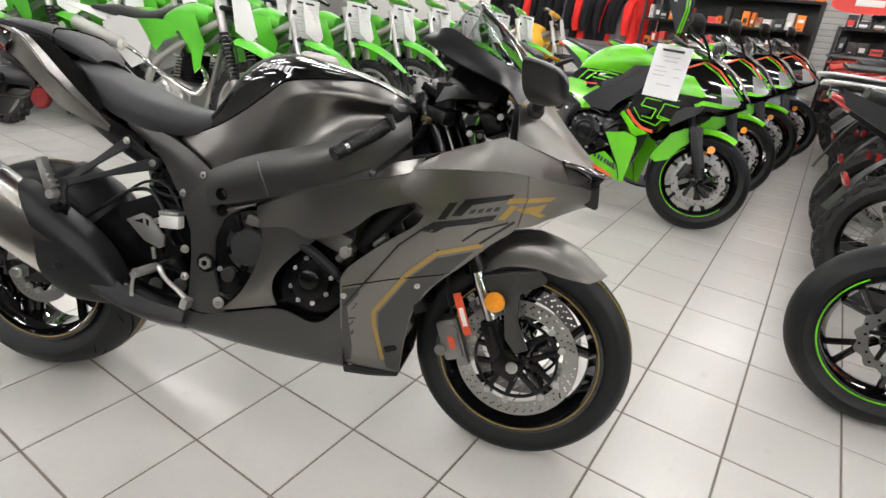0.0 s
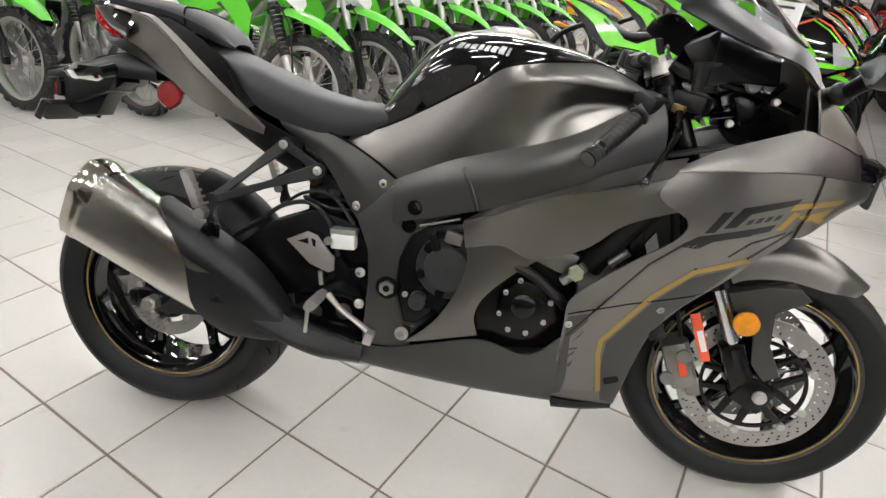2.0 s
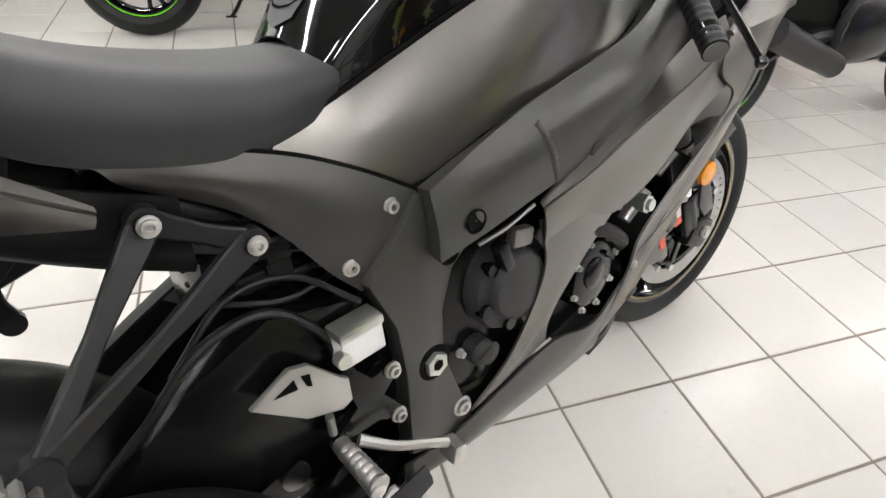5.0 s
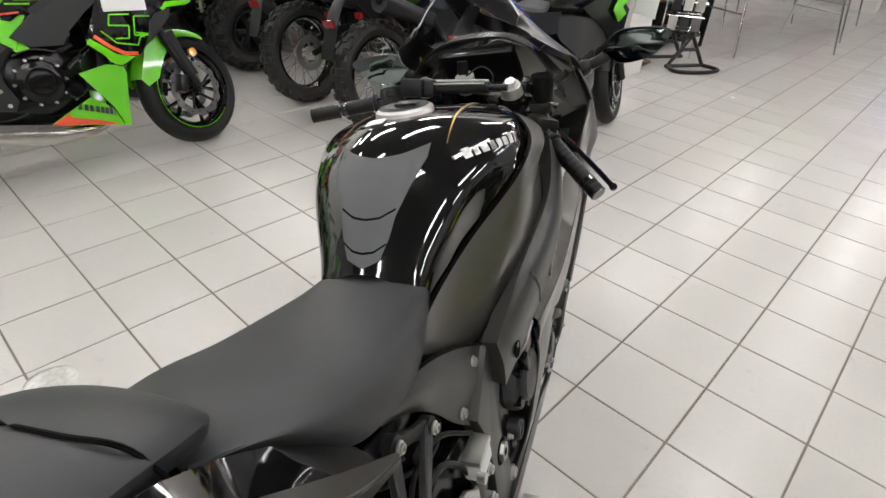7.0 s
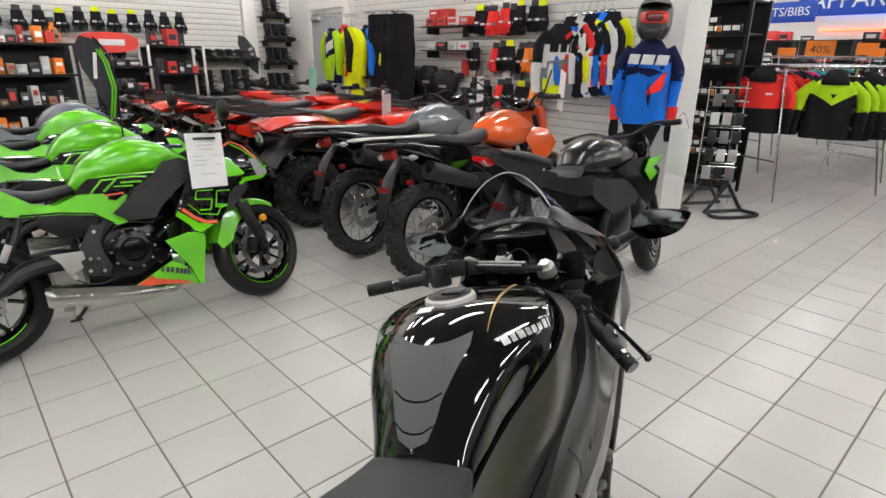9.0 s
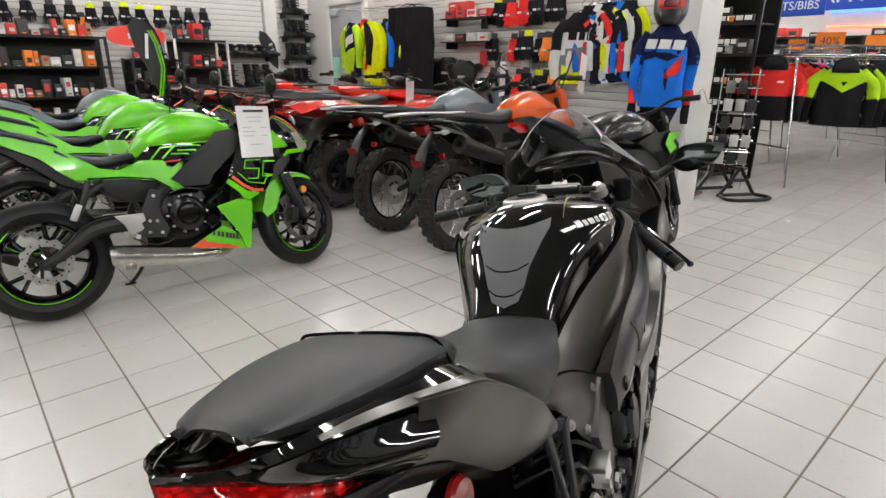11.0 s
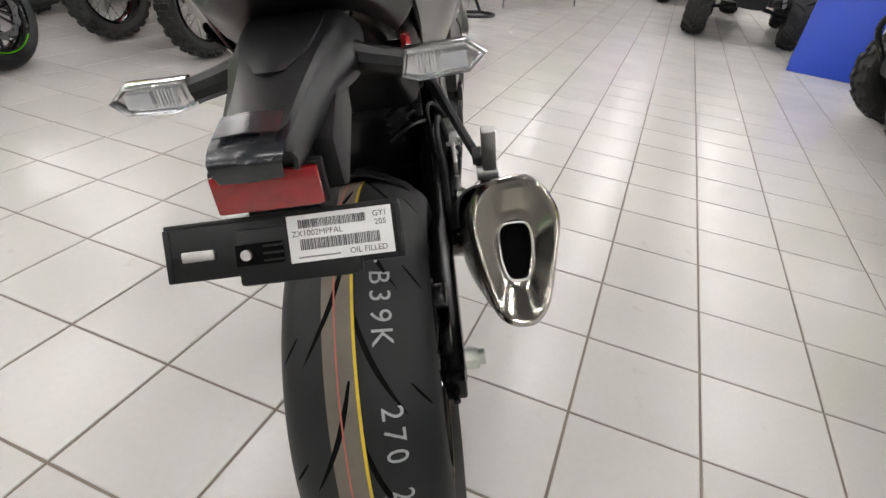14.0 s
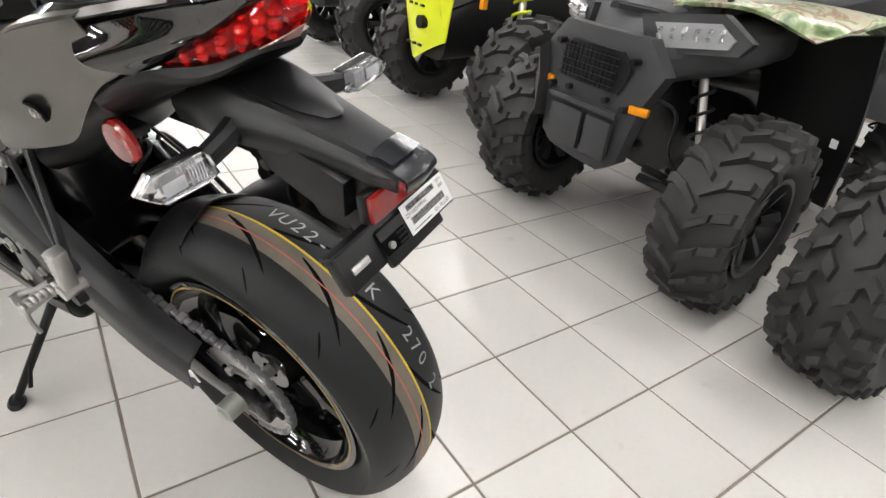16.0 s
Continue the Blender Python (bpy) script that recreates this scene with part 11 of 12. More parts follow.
# ---------------------------------------------------------------- garments
def garment(m, body, sleeve, label, group, accent=None, length=0.66, wide=0.24, deep=0.05, hood=False, category="jersey", splay=1.0, hem=None, yoke=None, cuff=None):
    """A top on a hanger: hangs at m, its front along -y, the neck at the origin."""
    T = thing(category, m, label, category, group)

    def folds(bm):
        for v in bm.verts:
            k = min(1.0, -v.co.z * 3 + 0.1)
            v.co.y += k * (0.012 * math.sin(v.co.x * 23 + v.co.z * 7) + 0.006 * math.sin(v.co.x * 51 - v.co.z * 13))
            v.co.x += 0.006 * k * math.sin(v.co.z * 17 + v.co.y * 9)
    secs = [(-length, 0, 0, wide * 0.98, deep * 1.1, 3), (-length * 0.6, 0, 0, wide * 0.92, deep, 3), (-0.22, 0, 0, wide * 0.95, deep, 3), (-0.10, 0, 0, wide * 0.90, deep, 2.6), (-0.035, 0, 0, wide * 0.58, deep * 0.8, 2.4), (0.01, 0, 0, 0.075, deep * 0.8, 2.2)]
    bm = bmesh.new()
    add_hull(bm, secs, "z", 26, 32)
    folds(bm)
    torso = part("torso", bm, body, T)

    def band(name, z0, z1, material):
        D = hermite(np.array(secs, float), 60)
        keep = [tuple(r) for r in D if z0 <= r[0] <= z1]
        b2 = bmesh.new()
        add_hull(b2, [(r[0], 0, 0, r[3] + 0.004, r[4] + 0.004, r[5]) for r in keep], "z", 18, 32)
        folds(b2)
        part(name, b2, material, torso)
    if hem:
        band("hem_panel", -length, -length * 0.56, hem)
    if yoke:
        band("yoke", -length * 0.26, 0.012, yoke)
    thin_ = 0.62 + 0.38 * splay
    for s in (-1, 1):
        P = [(s * wide * 0.66, 0, -0.06), (s * (wide + 0.055 * splay), 0.0, -0.20), (s * (wide + 0.085 * splay), -0.01, -0.42), (s * (wide + 0.075 * splay), -0.02, -0.60)]
        r = [0.055 * thin_, 0.070 * thin_, 0.058 * thin_, 0.045 * thin_]
        bm = bmesh.new()
        add_tube(bm, P, r, 12, 16)
        folds(bm)
        sl = part("sleeve", bm, sleeve, T)
        if cuff:
            bm = bmesh.new()
            add_tube(bm, [tuple(Vector(P[1]).lerp(Vector(P[2]), 0.6)), P[2], P[3]], [r[2] + 0.008, r[2] + 0.005, r[3] + 0.004], 12, 12)
            folds(bm)
            part("lower_sleeve", bm, cuff, sl)
    if accent:
        tree = tree_of(torso)
        for poly, mt in accent:
            bm = bmesh.new()
            add_patch(bm, [(a * wide, b * length) for a, b in poly], "xz", -0.5, 9)
            stuck(bm, tree, (0, 1, 0), 0.009)
            part("print", bm, mt, torso)
    if hood:
        bm = bmesh.new()
        add_hull(bm, [(-0.07, 0, -0.05, 0.13, 0.06, 2.4), (-0.02, 0, -0.04, 0.125, 0.075, 2.3), (0.04, 0, -0.02, 0.10, 0.07, 2.2), (0.085, 0, 0.0, 0.05, 0.04, 2)], "z", 12, 20)
        folds(bm)
        part("hood", bm, body if not isinstance(hood, str) else hood, T)
    bm = bmesh.new()
    add_tube(bm, [(-wide * 0.6, 0, -0.06), (0, 0, 0.03), (wide * 0.6, 0, -0.06)], 0.006, 6)
    add_tube(bm, [(0, 0, 0.03), (0, 0, 0.09), (0.02, 0, 0.12)], 0.003, 6)
    part("hanger", bm, "chrome", T)
    return T


def slashes(seed, mats, n=6):
    """A riding jersey's print: slanting shards in a few colours."""
    r = random.Random(seed)
    out = []
    for k in range(n):
        z = -0.12 - 0.8 * k / n
        x, w, h, d = r.uniform(-0.75, 0.3), r.uniform(0.25, 0.6), r.uniform(0.03, 0.09), r.uniform(-0.12, 0.12)
        x1 = min(0.86, x + w)
        out.append(([(max(-0.86, x), z), (x1, z + d), (min(0.86, x1 - 0.08), z + d - h), (max(-0.86, x + 0.1), z - h * 0.6)], mats[k % len(mats)]))
    return out


def trousers(m, material, label, group):
    T = thing("riding_pants", m, label, "pants", group)
    for s in (-1, 1):
        bm = bmesh.new()
        add_hull(bm, [(-1.0, s * 0.10, 0, 0.075, 0.04, 2.6), (-0.5, s * 0.095, 0.01, 0.09, 0.05, 2.6), (-0.2, s * 0.085, 0, 0.10, 0.055, 2.6), (0.0, s * 0.08, 0, 0.09, 0.045, 2.6)], "z", 16, 14)
        for v in bm.verts:
            v.co.y += 0.012 * math.sin(v.co.z * 19 + v.co.x * 14)
        part("leg", bm, material, T)
    bm = bmesh.new()
    add_hull(bm, [(-0.06, 0, 0, 0.175, 0.05, 3), (0.02, 0, 0, 0.165, 0.045, 3)], "z", 4, 20)
    part("waistband", bm, material, T)
    bm = bmesh.new()
    add_tube(bm, [(-0.14, 0, 0.02), (0, 0, 0.06), (0.14, 0, 0.02)], 0.004, 6)
    part("hanger", bm, "chrome", T)
    return T


def glove_pair(m, material, label, back="box_black"):
    T = thing("glove_pair", m, label, "gloves", "gloves hanging on the slatwall")
    bm = bmesh.new()
    add_box(bm, (0, 0, -0.02), (0.09, 0.004, 0.06), bevel=0.001)
    part("header_card", bm, back, T)
    for s in (-1, 1):
        bm = bmesh.new()
        add_hull(bm, [(-0.05, s * 0.025, 0, 0.038, 0.018, 2.5), (-0.12, s * 0.03, -0.005, 0.036, 0.02, 2.5), (-0.17, s * 0.032, -0.01, 0.045, 0.022, 2.6), (-0.22, s * 0.034, -0.01, 0.045, 0.02, 2.6)], "z", 10, 14)
        for k in range(4):
            x = s * 0.034 - 0.033 + 0.022 * k
            add_cyl(bm, (x, -0.012, -0.215), (x + 0.004 * (k - 1.5), -0.02, -0.30 + 0.012 * abs(k - 1.5)), 0.012, 0.009, 8)
        add_cyl(bm, (s * 0.07, -0.012, -0.16), (s * 0.09, -0.02, -0.23), 0.012, 0.009, 8)
        g_ = part("glove", bm, material, T)
        part("knuckle_patch", bm_of(add_box, (s * 0.034, -0.033, -0.175), (0.05, 0.006, 0.022), bevel=0.002), "c_grey" if s > 0 else "c_white", g_)
    bm = bmesh.new()
    add_tube(bm, [(0, 0.09, 0.0), (0, 0.0, 0.01), (0, -0.06, 0.02)], 0.003, 6)
    part("peg_hook", bm, "chrome", T)
    return T


def boot(m, tall, label):
    T = thing("riding_boot", m, label, "boot", "boots on wall shelves")
    bm = bmesh.new()
    add_hull(bm, [(0.0, 0.02, 0, 0.06, 0.042, 2.6), (0.06, 0.0, 0, 0.065, 0.045, 2.5), (0.12, -0.02, 0, 0.05, 0.04, 2.4), (tall * 0.7, -0.025, 0, 0.055, 0.045, 2.4), (tall, -0.03, 0, 0.062, 0.05, 2.4)], "z", 18, 16)
    shaft = part("shaft", bm, "boot", T)
    bm = bmesh.new()
    add_hull(bm, [(-0.08, 0, 0.05, 0.036, 0.04, 2.4), (0.0, 0, 0.055, 0.044, 0.05, 2.4), (0.09, 0, 0.042, 0.046, 0.036, 2.4), (0.17, 0, 0.035, 0.038, 0.026, 2.4), (0.20, 0, 0.028, 0.02, 0.016, 2.2)], "x", 16, 14)
    part("foot", bm, "boot", T)
    bm = bmesh.new()
    add_plate(bm, [(-0.09, 0.0), (0.19, 0.0), (0.21, 0.02), (-0.085, 0.02)], -0.045, 0.045, 0.006)
    part("sole", bm, "rubber", T)
    for k in range(3):
        bm = bmesh.new()
        add_box(bm, (0.025, 0, 0.12 + k * (tall - 0.14) / 3), (0.09, 0.10, 0.018), bevel=0.004)
        part("strap", bm, "plastic_grey", shaft)
    return T


def wall_shelf(m, w, d, label="dark metal wall shelf on brackets"):
    T = thing("wall_shelf", m, label, "shelf", "wall shelves")
    part("board", bm_of(add_box, (0, -d / 2, 0), (w, d, 0.014), bevel=0.003), "shelf", T)
    for x in (-w * 0.42, w * 0.42):
        part("bracket", bm_of(add_plate, [(0, 0), (0.012, 0), (0.012, -0.08), (0, -0.08)], -d * 0.8, -0.004), "metal_black", T).location.x = x
    return T


RNG = random.Random(7)


def carton(m, size, material, label):
    T = simple("carton", m, bm_of(add_box, (0, 0, size[2] / 2), size, bevel=0.003), material, label, "box", "boxed goods on the shelves")
    w, h = size[0] * RNG.uniform(0.5, 0.85), size[2] * RNG.uniform(0.2, 0.5)
    part("printed_label", bm_of(add_box, (0, -size[1] / 2 - 0.001, size[2] * RNG.uniform(0.35, 0.65)), (w, 0.003, h)), RNG.choice(("box_white", "box_black", "box_red", "paper", "greytext")), T)
    part("printed_line", bm_of(add_box, (0, -size[1] / 2 - 0.001, size[2] * 0.12), (w * 0.7, 0.003, size[2] * 0.06)), RNG.choice(("ink", "greytext", "neon_orange")), T)
    return T


def hook_card(m, material, w=0.12, h=0.18):
    return simple("blister_pack", m, bm_of(add_box, (0, 0, -h / 2), (w, 0.025, h), bevel=0.004), material, "hanging blister pack of accessories", "pack", "hanging packs on the displays")


def gondola(m, w, h, d, levels, label, mats, edge="shelf", fill=0.9, cart=(0.06, 0.15), back=True):
    """Free-standing shelving with goods on its shelves."""
    T = thing("shelving_unit", m, label, "shelving", "shop shelving")
    for x in (-w / 2, w / 2):
        for y in (-d, 0):
            part("upright", bm_of(add_box, (x, y, h / 2), (0.035, 0.035, h), bevel=0.004), edge, T)
    if back:
        part("back_panel", bm_of(add_box, (0, -0.002, h / 2 + 0.05), (w - 0.04, 0.012, h - 0.12)), "shelf", T)
    zs = np.linspace(0.12, h - 0.02, levels)
    for z in zs:
        part("shelf_board", bm_of(add_box, (0, -d / 2, z), (w - 0.036, d - 0.02, 0.022), bevel=0.003), edge, T)
        part("price_rail", bm_of(add_box, (0, -d - 0.004, z), (w - 0.04, 0.006, 0.03)), "plastic", T)
    for z in zs:
        x = -w / 2 + 0.05
        while x < w / 2 - 0.08:
            bw = RNG.uniform(*cart)
            bh = RNG.uniform(0.06, min(0.22, (h - 0.12) / levels * 0.8))
            if RNG.random() < fill and x + bw < w / 2 - 0.03:
                mt = RNG.choice(mats)
                carton(m @ pose(x + bw / 2, -d + 0.05 + RNG.uniform(0.06, 0.14), z + 0.012, 0, 0, RNG.uniform(-8, 8)), (bw * 0.92, RNG.uniform(0.12, 0.2), bh), mt, {"box_red": "red printed carton on a shelf", "box_white": "white printed carton on a shelf", "neon_orange": "bright orange packaged item on a shelf", "box_brown": "plain brown carton on a shelf"}.get(mt, "black packaged item on a shelf"))
            x += bw + 0.012
    return T


# ---------------------------------------------------------------- north wall
NW = 8.27
gl = {"black": glove_pair(pose(1.0, NW - 0.09, 1.99), "c_black", "pair of black riding gloves on a header card"),
      "yellow": glove_pair(pose(1.45, NW - 0.09, 1.98), "c_black", "pair of black riding gloves on a yellow card", "c_yellow"),
      "red": glove_pair(pose(4.1, NW - 0.09, 2.6), "c_red", "pair of red and black riding gloves"),
      "orange": glove_pair(pose(1.33, NW - 0.09, 1.86), "neon_orange", "pair of bright orange riding gloves")}
gl["red"].matrix_basis = pose(4.60, 3.34, 1.98, 0, 0, -90)
for i, x in enumerate((1.22, 1.66, 1.86, 2.06, 2.30, 2.52, 2.72, 2.93, 0.75, 0.5, 0.25)):
    copy_thing(gl["yellow" if i in (2, 3, 4) else "black"], pose(x, NW - 0.09, 2.0 + 0.01 * (i % 3), 0, 0, RNG.uniform(-10, 10)))
for i, x in enumerate((2.70, 2.88, 2.52, 2.06)):
    copy_thing(gl["black"], pose(x, NW - 0.09, 1.66, 0, 0, RNG.uniform(-10, 10)))
gondola(pose(0.35, 7.95, 0.0), 2.15, 1.56, 0.42, 5, "dark shelving unit full of orange and red packs", ["neon_orange", "box_black", "box_red", "box_black", "neon_orange", "box_white", "box_black", "box_red", "box_brown"], "shelf", 0.97, (0.05, 0.12))
gondola(pose(2.62, 7.95, 0.0), 0.72, 1.56, 0.42, 5, "steel framed shelving unit with red and black goods", ["box_red", "box_black", "box_black"], "alloy")
st = gondola(pose(1.98, 7.9, 0.0), 0.62, 1.30, 0.5, 5, "black tiered stand with helmets and red labels", ["box_black", "box_black", "box_red"], "metal_black")
gondola(pose(3.45, 7.98, 0.0), 0.85, 0.62, 0.35, 3, "low dark shelving unit with boxed boots", ["box_black", "box_brown", "box_black"])
sg = thing("hanging_sign", pose(1.85, 7.72, 1.58), "red oval sign board with white lettering bars", "sign")
bm = bmesh.new()
add_hull(bm, [(-0.012, 0, 0, 0.36, 0.125, 2.6), (0.012, 0, 0, 0.36, 0.125, 2.6)], "y", 2, 40)
part("board", bm, "sign_red", sg)
part("lettering_bar", bm_of(add_box, (0.04, -0.015, 0), (0.30, 0.004, 0.075), bevel=0.001), "white_plastic", sg)
part("post", bm_of(add_cyl, (0, 0.02, -0.12), (0, 0.02, -0.40), 0.012), "metal_black", sg)
for z, xs, tall in ((1.35, (3.14, 3.28, 3.46, 3.60, 3.76, 3.88), 0.17), (0.86, (3.12, 3.26, 3.52, 3.66, 3.84), 0.36)):
    wall_shelf(pose(3.52, NW - 0.004, z), 0.86, 0.24)
    for k, x in enumerate(xs):
        boot(pose(x, NW - 0.15, z + 0.008, 0, 0, -75 + 12 * (k % 3)), tall, "tall black riding boot on a wall shelf" if tall > 0.3 else "black ankle riding boot on a wall shelf")
for z in (2.02, 1.66, 1.30, 0.90):
    wall_shelf(pose(4.42, NW - 0.004, z), 0.5, 0.22)
    for k in range(3 if z < 2 else 2):
        boot(pose(4.27 + 0.14 * k, NW - 0.14, z + 0.008, 0, 0, -80 + 10 * k), 0.26, "black armoured riding boot on a wall shelf")
leaf = thing("wall_sign", pose(4.02, 8.10, 1.20, 0, -28, 0), "dark leaf-shaped hanging banner with pale lettering bars", "sign")
bm = bmesh.new()
add_patch(bm, [(-0.02, -0.05), (0.08, 0.10), (0.14, 0.32), (0.10, 0.52), (0.02, 0.60), (-0.06, 0.50), (-0.10, 0.30), (-0.08, 0.08)], "xz", 0.0, 2)
bmesh.ops.solidify(bm, geom=bm.faces[:], thickness=0.006)
part("banner", bm, "flag_black", leaf)
for z, w in ((0.34, 0.18), (0.26, 0.14)):
    part("lettering_bar", bm_of(add_box, (0.015, -0.008, z), (w, 0.003, 0.035)), "greytext", leaf)
# dark garments behind the bikes along the north wall
rail = thing("garment_rail", pose(-1.9, 7.9, 0), "chrome garment rail full of dark riding jackets", "garment rail")
part("rail", bm_of(add_cyl, (-1.3, 0, 1.62), (1.3, 0, 1.62), 0.014), "chrome", rail)
for x in (-1.3, 1.3):
    part("leg", bm_of(add_cyl, (x, 0, 0.01), (x, 0, 1.62), 0.014), "chrome", rail)
    part("foot", bm_of(add_cyl, (x, -0.25, 0.015), (x, 0.25, 0.015), 0.014), "chrome", rail)
jk = garment(pose(-3.1, 7.9, 1.52, 0, 0, 60), "c_black", "c_black", "black riding jacket on a hanger", "jackets on a rail", category="jacket", length=0.72)
jr = garment(pose(-1.2, 7.9, 1.52, 0, 0, 40), "c_red", "c_red", "red checked riding shirt on a hanger", "jackets on a rail", category="jacket", length=0.72)
jg = garment(pose(-1.0, 7.9, 1.52, 0, 0, 55), "c_grey", "c_black", "grey and black riding jacket on a hanger", "jackets on a rail", category="jacket", length=0.72)
for i in range(17):
    x = -3.0 + 0.135 * i
    copy_thing((jk, jk, jg, jk, jr, jk)[i % 6], pose(x, 7.9, 1.52, 0, 0, 55 + RNG.uniform(-14, 14)))
bn = thing("wall_banner", pose(-2.1, 8.2, 1.42, 0, -8, 0), "pale blue banner with dark lettering bars", "banner")
part("cloth", bm_of(add_box, (0, 0, 0), (0.8, 0.006, 0.16), bevel=0.001), "box_white", bn)
part("lettering_bar", bm_of(add_box, (0.08, -0.006, 0), (0.5, 0.003, 0.09)), "sign_blue", bn)

# ---------------------------------------------------------------- east wall
EW = 4.72


def on_east(y, z, out=0.12, turn=0.0):
    return pose(EW - out, y, z, 0, 0, -90 + turn)


for y in (6.2, 5.75, 5.3, 4.85):
    ob = thing("garment_hook", on_east(y, 1.98, 0.0), "chrome slatwall display arm", "hook", "chrome garment hooks")
    part("arm", bm_of(add_cyl, (0, 0, 0.0), (0, -0.55, -0.02), 0.010), "chrome", ob)
PRINT_A = [([(-0.7, -0.30), (0.7, -0.18), (0.7, -0.34), (-0.7, -0.46)], "c_white"), ([(-0.74, -0.55), (0.74, -0.45), (0.74, -0.95), (-0.74, -0.95)], "c_lime")]
garment(on_east(6.38, 1.80, 0.35, -12), "c_navy", "c_lime", "navy, white and green riding jersey on a hanger", "riding gear on the wall", PRINT_A + slashes(9, ("c_white", "c_navy"), 3), 0.72)
garment(on_east(6.12, 1.84, 0.3, -20), "c_red", "c_black", "red and black riding jersey on a hanger", "riding gear on the wall", slashes(2, ("c_black", "c_white")))
garment(on_east(5.86, 1.80, 0.36, -5), "c_yellow", "c_yellow", "fluorescent yellow riding jersey on a hanger", "riding gear on the wall", slashes(3, ("c_black", "c_yellow"), 4), 0.78)
garment(on_east(5.60, 1.82, 0.3, -20), "c_black", "c_blue", "black and blue riding jersey on a hanger", "riding gear on the wall", slashes(4, ("c_white", "c_blue", "c_lime")))
garment(on_east(5.42, 1.86, 0.3, -15), "c_white", "c_yellow", "white and yellow patterned riding jersey on a hanger", "riding gear on the wall", [([(-0.8, -0.2), (0.8, -0.35), (0.8, -0.6), (-0.8, -0.5)], "c_black")])
tr = trousers(on_east(5.20, 1.92, 0.38, 15), "c_black", "long black riding pants on a hanger", "riding gear on the wall")
for y in (5.02, 4.94, 4.86, 4.78):
    copy_thing(tr, on_east(y, 1.92 + RNG.uniform(-0.02, 0.02), 0.38, 15 + RNG.uniform(-8, 8)))
trousers(on_east(5.78, 1.40, 0.36, -10), "c_yellow", "fluorescent yellow riding pants on a hanger", "riding gear on the wall")
for z, mats_ in ((1.78, ["box_red", "box_red", "box_white"]), (1.52, ["box_white", "box_black", "box_white"])):
    wall_shelf(pose(EW - 0.022, 4.15, z, 0, 0, -90), 0.8, 0.24)
    for k in range(4):
        carton(pose(EW - 0.14, 4.46 - 0.19 * k, z + 0.008, 0, 0, -90 + RNG.uniform(-6, 6)), (0.15, 0.1, 0.09), mats_[k % 3], "red goggle carton on a wall shelf" if "red" in mats_[k % 3] else "goggle carton on a wall shelf")
    if z > 1.7:
        for k in range(2):
            carton(pose(EW - 0.14, 4.40 - 0.2 * k, z + 0.099, 0, 0, -90), (0.15, 0.1, 0.09), "box_red", "red goggle carton stacked on another")
# body protectors
for y, z in ((4.85, 1.30), (4.55, 1.32), (4.25, 1.28), (4.62, 1.0)):
    T = thing("chest_protector", on_east(y, z, 0.12, 15), "black plastic chest protector hanging on the wall", "protector", "chest protectors on the wall")
    part("shell", bm_of(add_hull, [(-0.36, 0, 0, 0.10, 0.05, 3), (-0.2, 0, 0, 0.15, 0.07, 3), (-0.05, 0, 0, 0.17, 0.06, 3), (0.03, 0, 0, 0.08, 0.04, 3)], "z", 14, 18), "plastic", T)
    for s in (-1, 1):
        part("shoulder_cup", bm_of(add_ball, (s * 0.19, 0, -0.04), 0.07, (1, 0.8, 0.6), 12), "plastic_grey", T)
    part("badge", bm_of(add_box, (0, -0.076, -0.16), (0.10, 0.004, 0.03)), "greytext", T)
k = 0
for z in (1.98, 1.60, 1.22, 0.92):
    for y in np.arange(3.74, 2.80, -0.125):
        if RNG.random() < 0.12:
            continue
        kind_ = ("black", "black", "red", "black", "yellow", "black", "orange")[k % 7] if z < 1.9 else ("yellow", "black", "red", "red", "black", "yellow", "black")[k % 7]
        copy_thing(gl[kind_], on_east(float(y), z + RNG.uniform(-0.02, 0.02), 0.08 + 0.03 * (k % 3), RNG.uniform(-10, 20)))
        k += 1
PRINT_B = [([(-0.5, -0.10), (0.5, -0.10), (0.72, -0.30), (0.7, -0.5), (-0.7, -0.5), (-0.72, -0.30)], "c_white"), ([(-0.74, -0.72), (0.2, -0.80), (0.2, -0.95), (-0.74, -0.95)], "c_yellow")]
garment(on_east(2.46, 1.74, 0.30, 40), "c_white", "c_black", "white, grey and yellow riding jersey on a hanger", "riding gear on the wall",
        [([(-0.6, -0.20), (-0.15, -0.20), (-0.2, -0.36), (-0.6, -0.36)], "c_black"), ([(-0.05, -0.20), (0.25, -0.20), (0.2, -0.36), (-0.1, -0.36)], "c_black"), ([(0.33, -0.20), (0.65, -0.20), (0.6, -0.36), (0.3, -0.36)], "c_black"),
         ([(-0.7, -0.48), (0.7, -0.44), (0.7, -0.56), (-0.7, -0.60)], "c_grey"), ([(-0.84, -0.70), (0.2, -0.80), (0.2, -0.97), (-0.84, -0.97)], "c_yellow")], 0.66, 0.19, splay=0.4, yoke="c_black", hem="c_grey", cuff="c_white")
for i, (b, sl_, mt) in enumerate((("c_black", "c_red", ("c_white", "c_red", "c_grey")), ("c_white", "c_black", ("c_blue", "c_black", "c_red")), ("c_black", "c_black", ("c_red", "c_white")), ("c_navy", "c_white", ("c_white", "c_black", "c_blue")), ("c_blue", "c_black", ("c_black", "c_white", "c_yellow")), ("c_black", "c_yellow", ("c_yellow", "c_white")))):
    garment(on_east(2.38 - 0.055 * i, 1.80 + 0.008 * i, 0.26 - 0.035 * i, 30), b, sl_, ("black, red and white", "white and blue", "black and red", "navy and white", "bright blue and black", "black and fluorescent yellow")[i] + " printed riding jersey on a hanger", "riding gear on the wall", slashes(20 + i, mt, 7), 0.70, 0.15, 0.03, splay=0.3, cuff=mt[0])
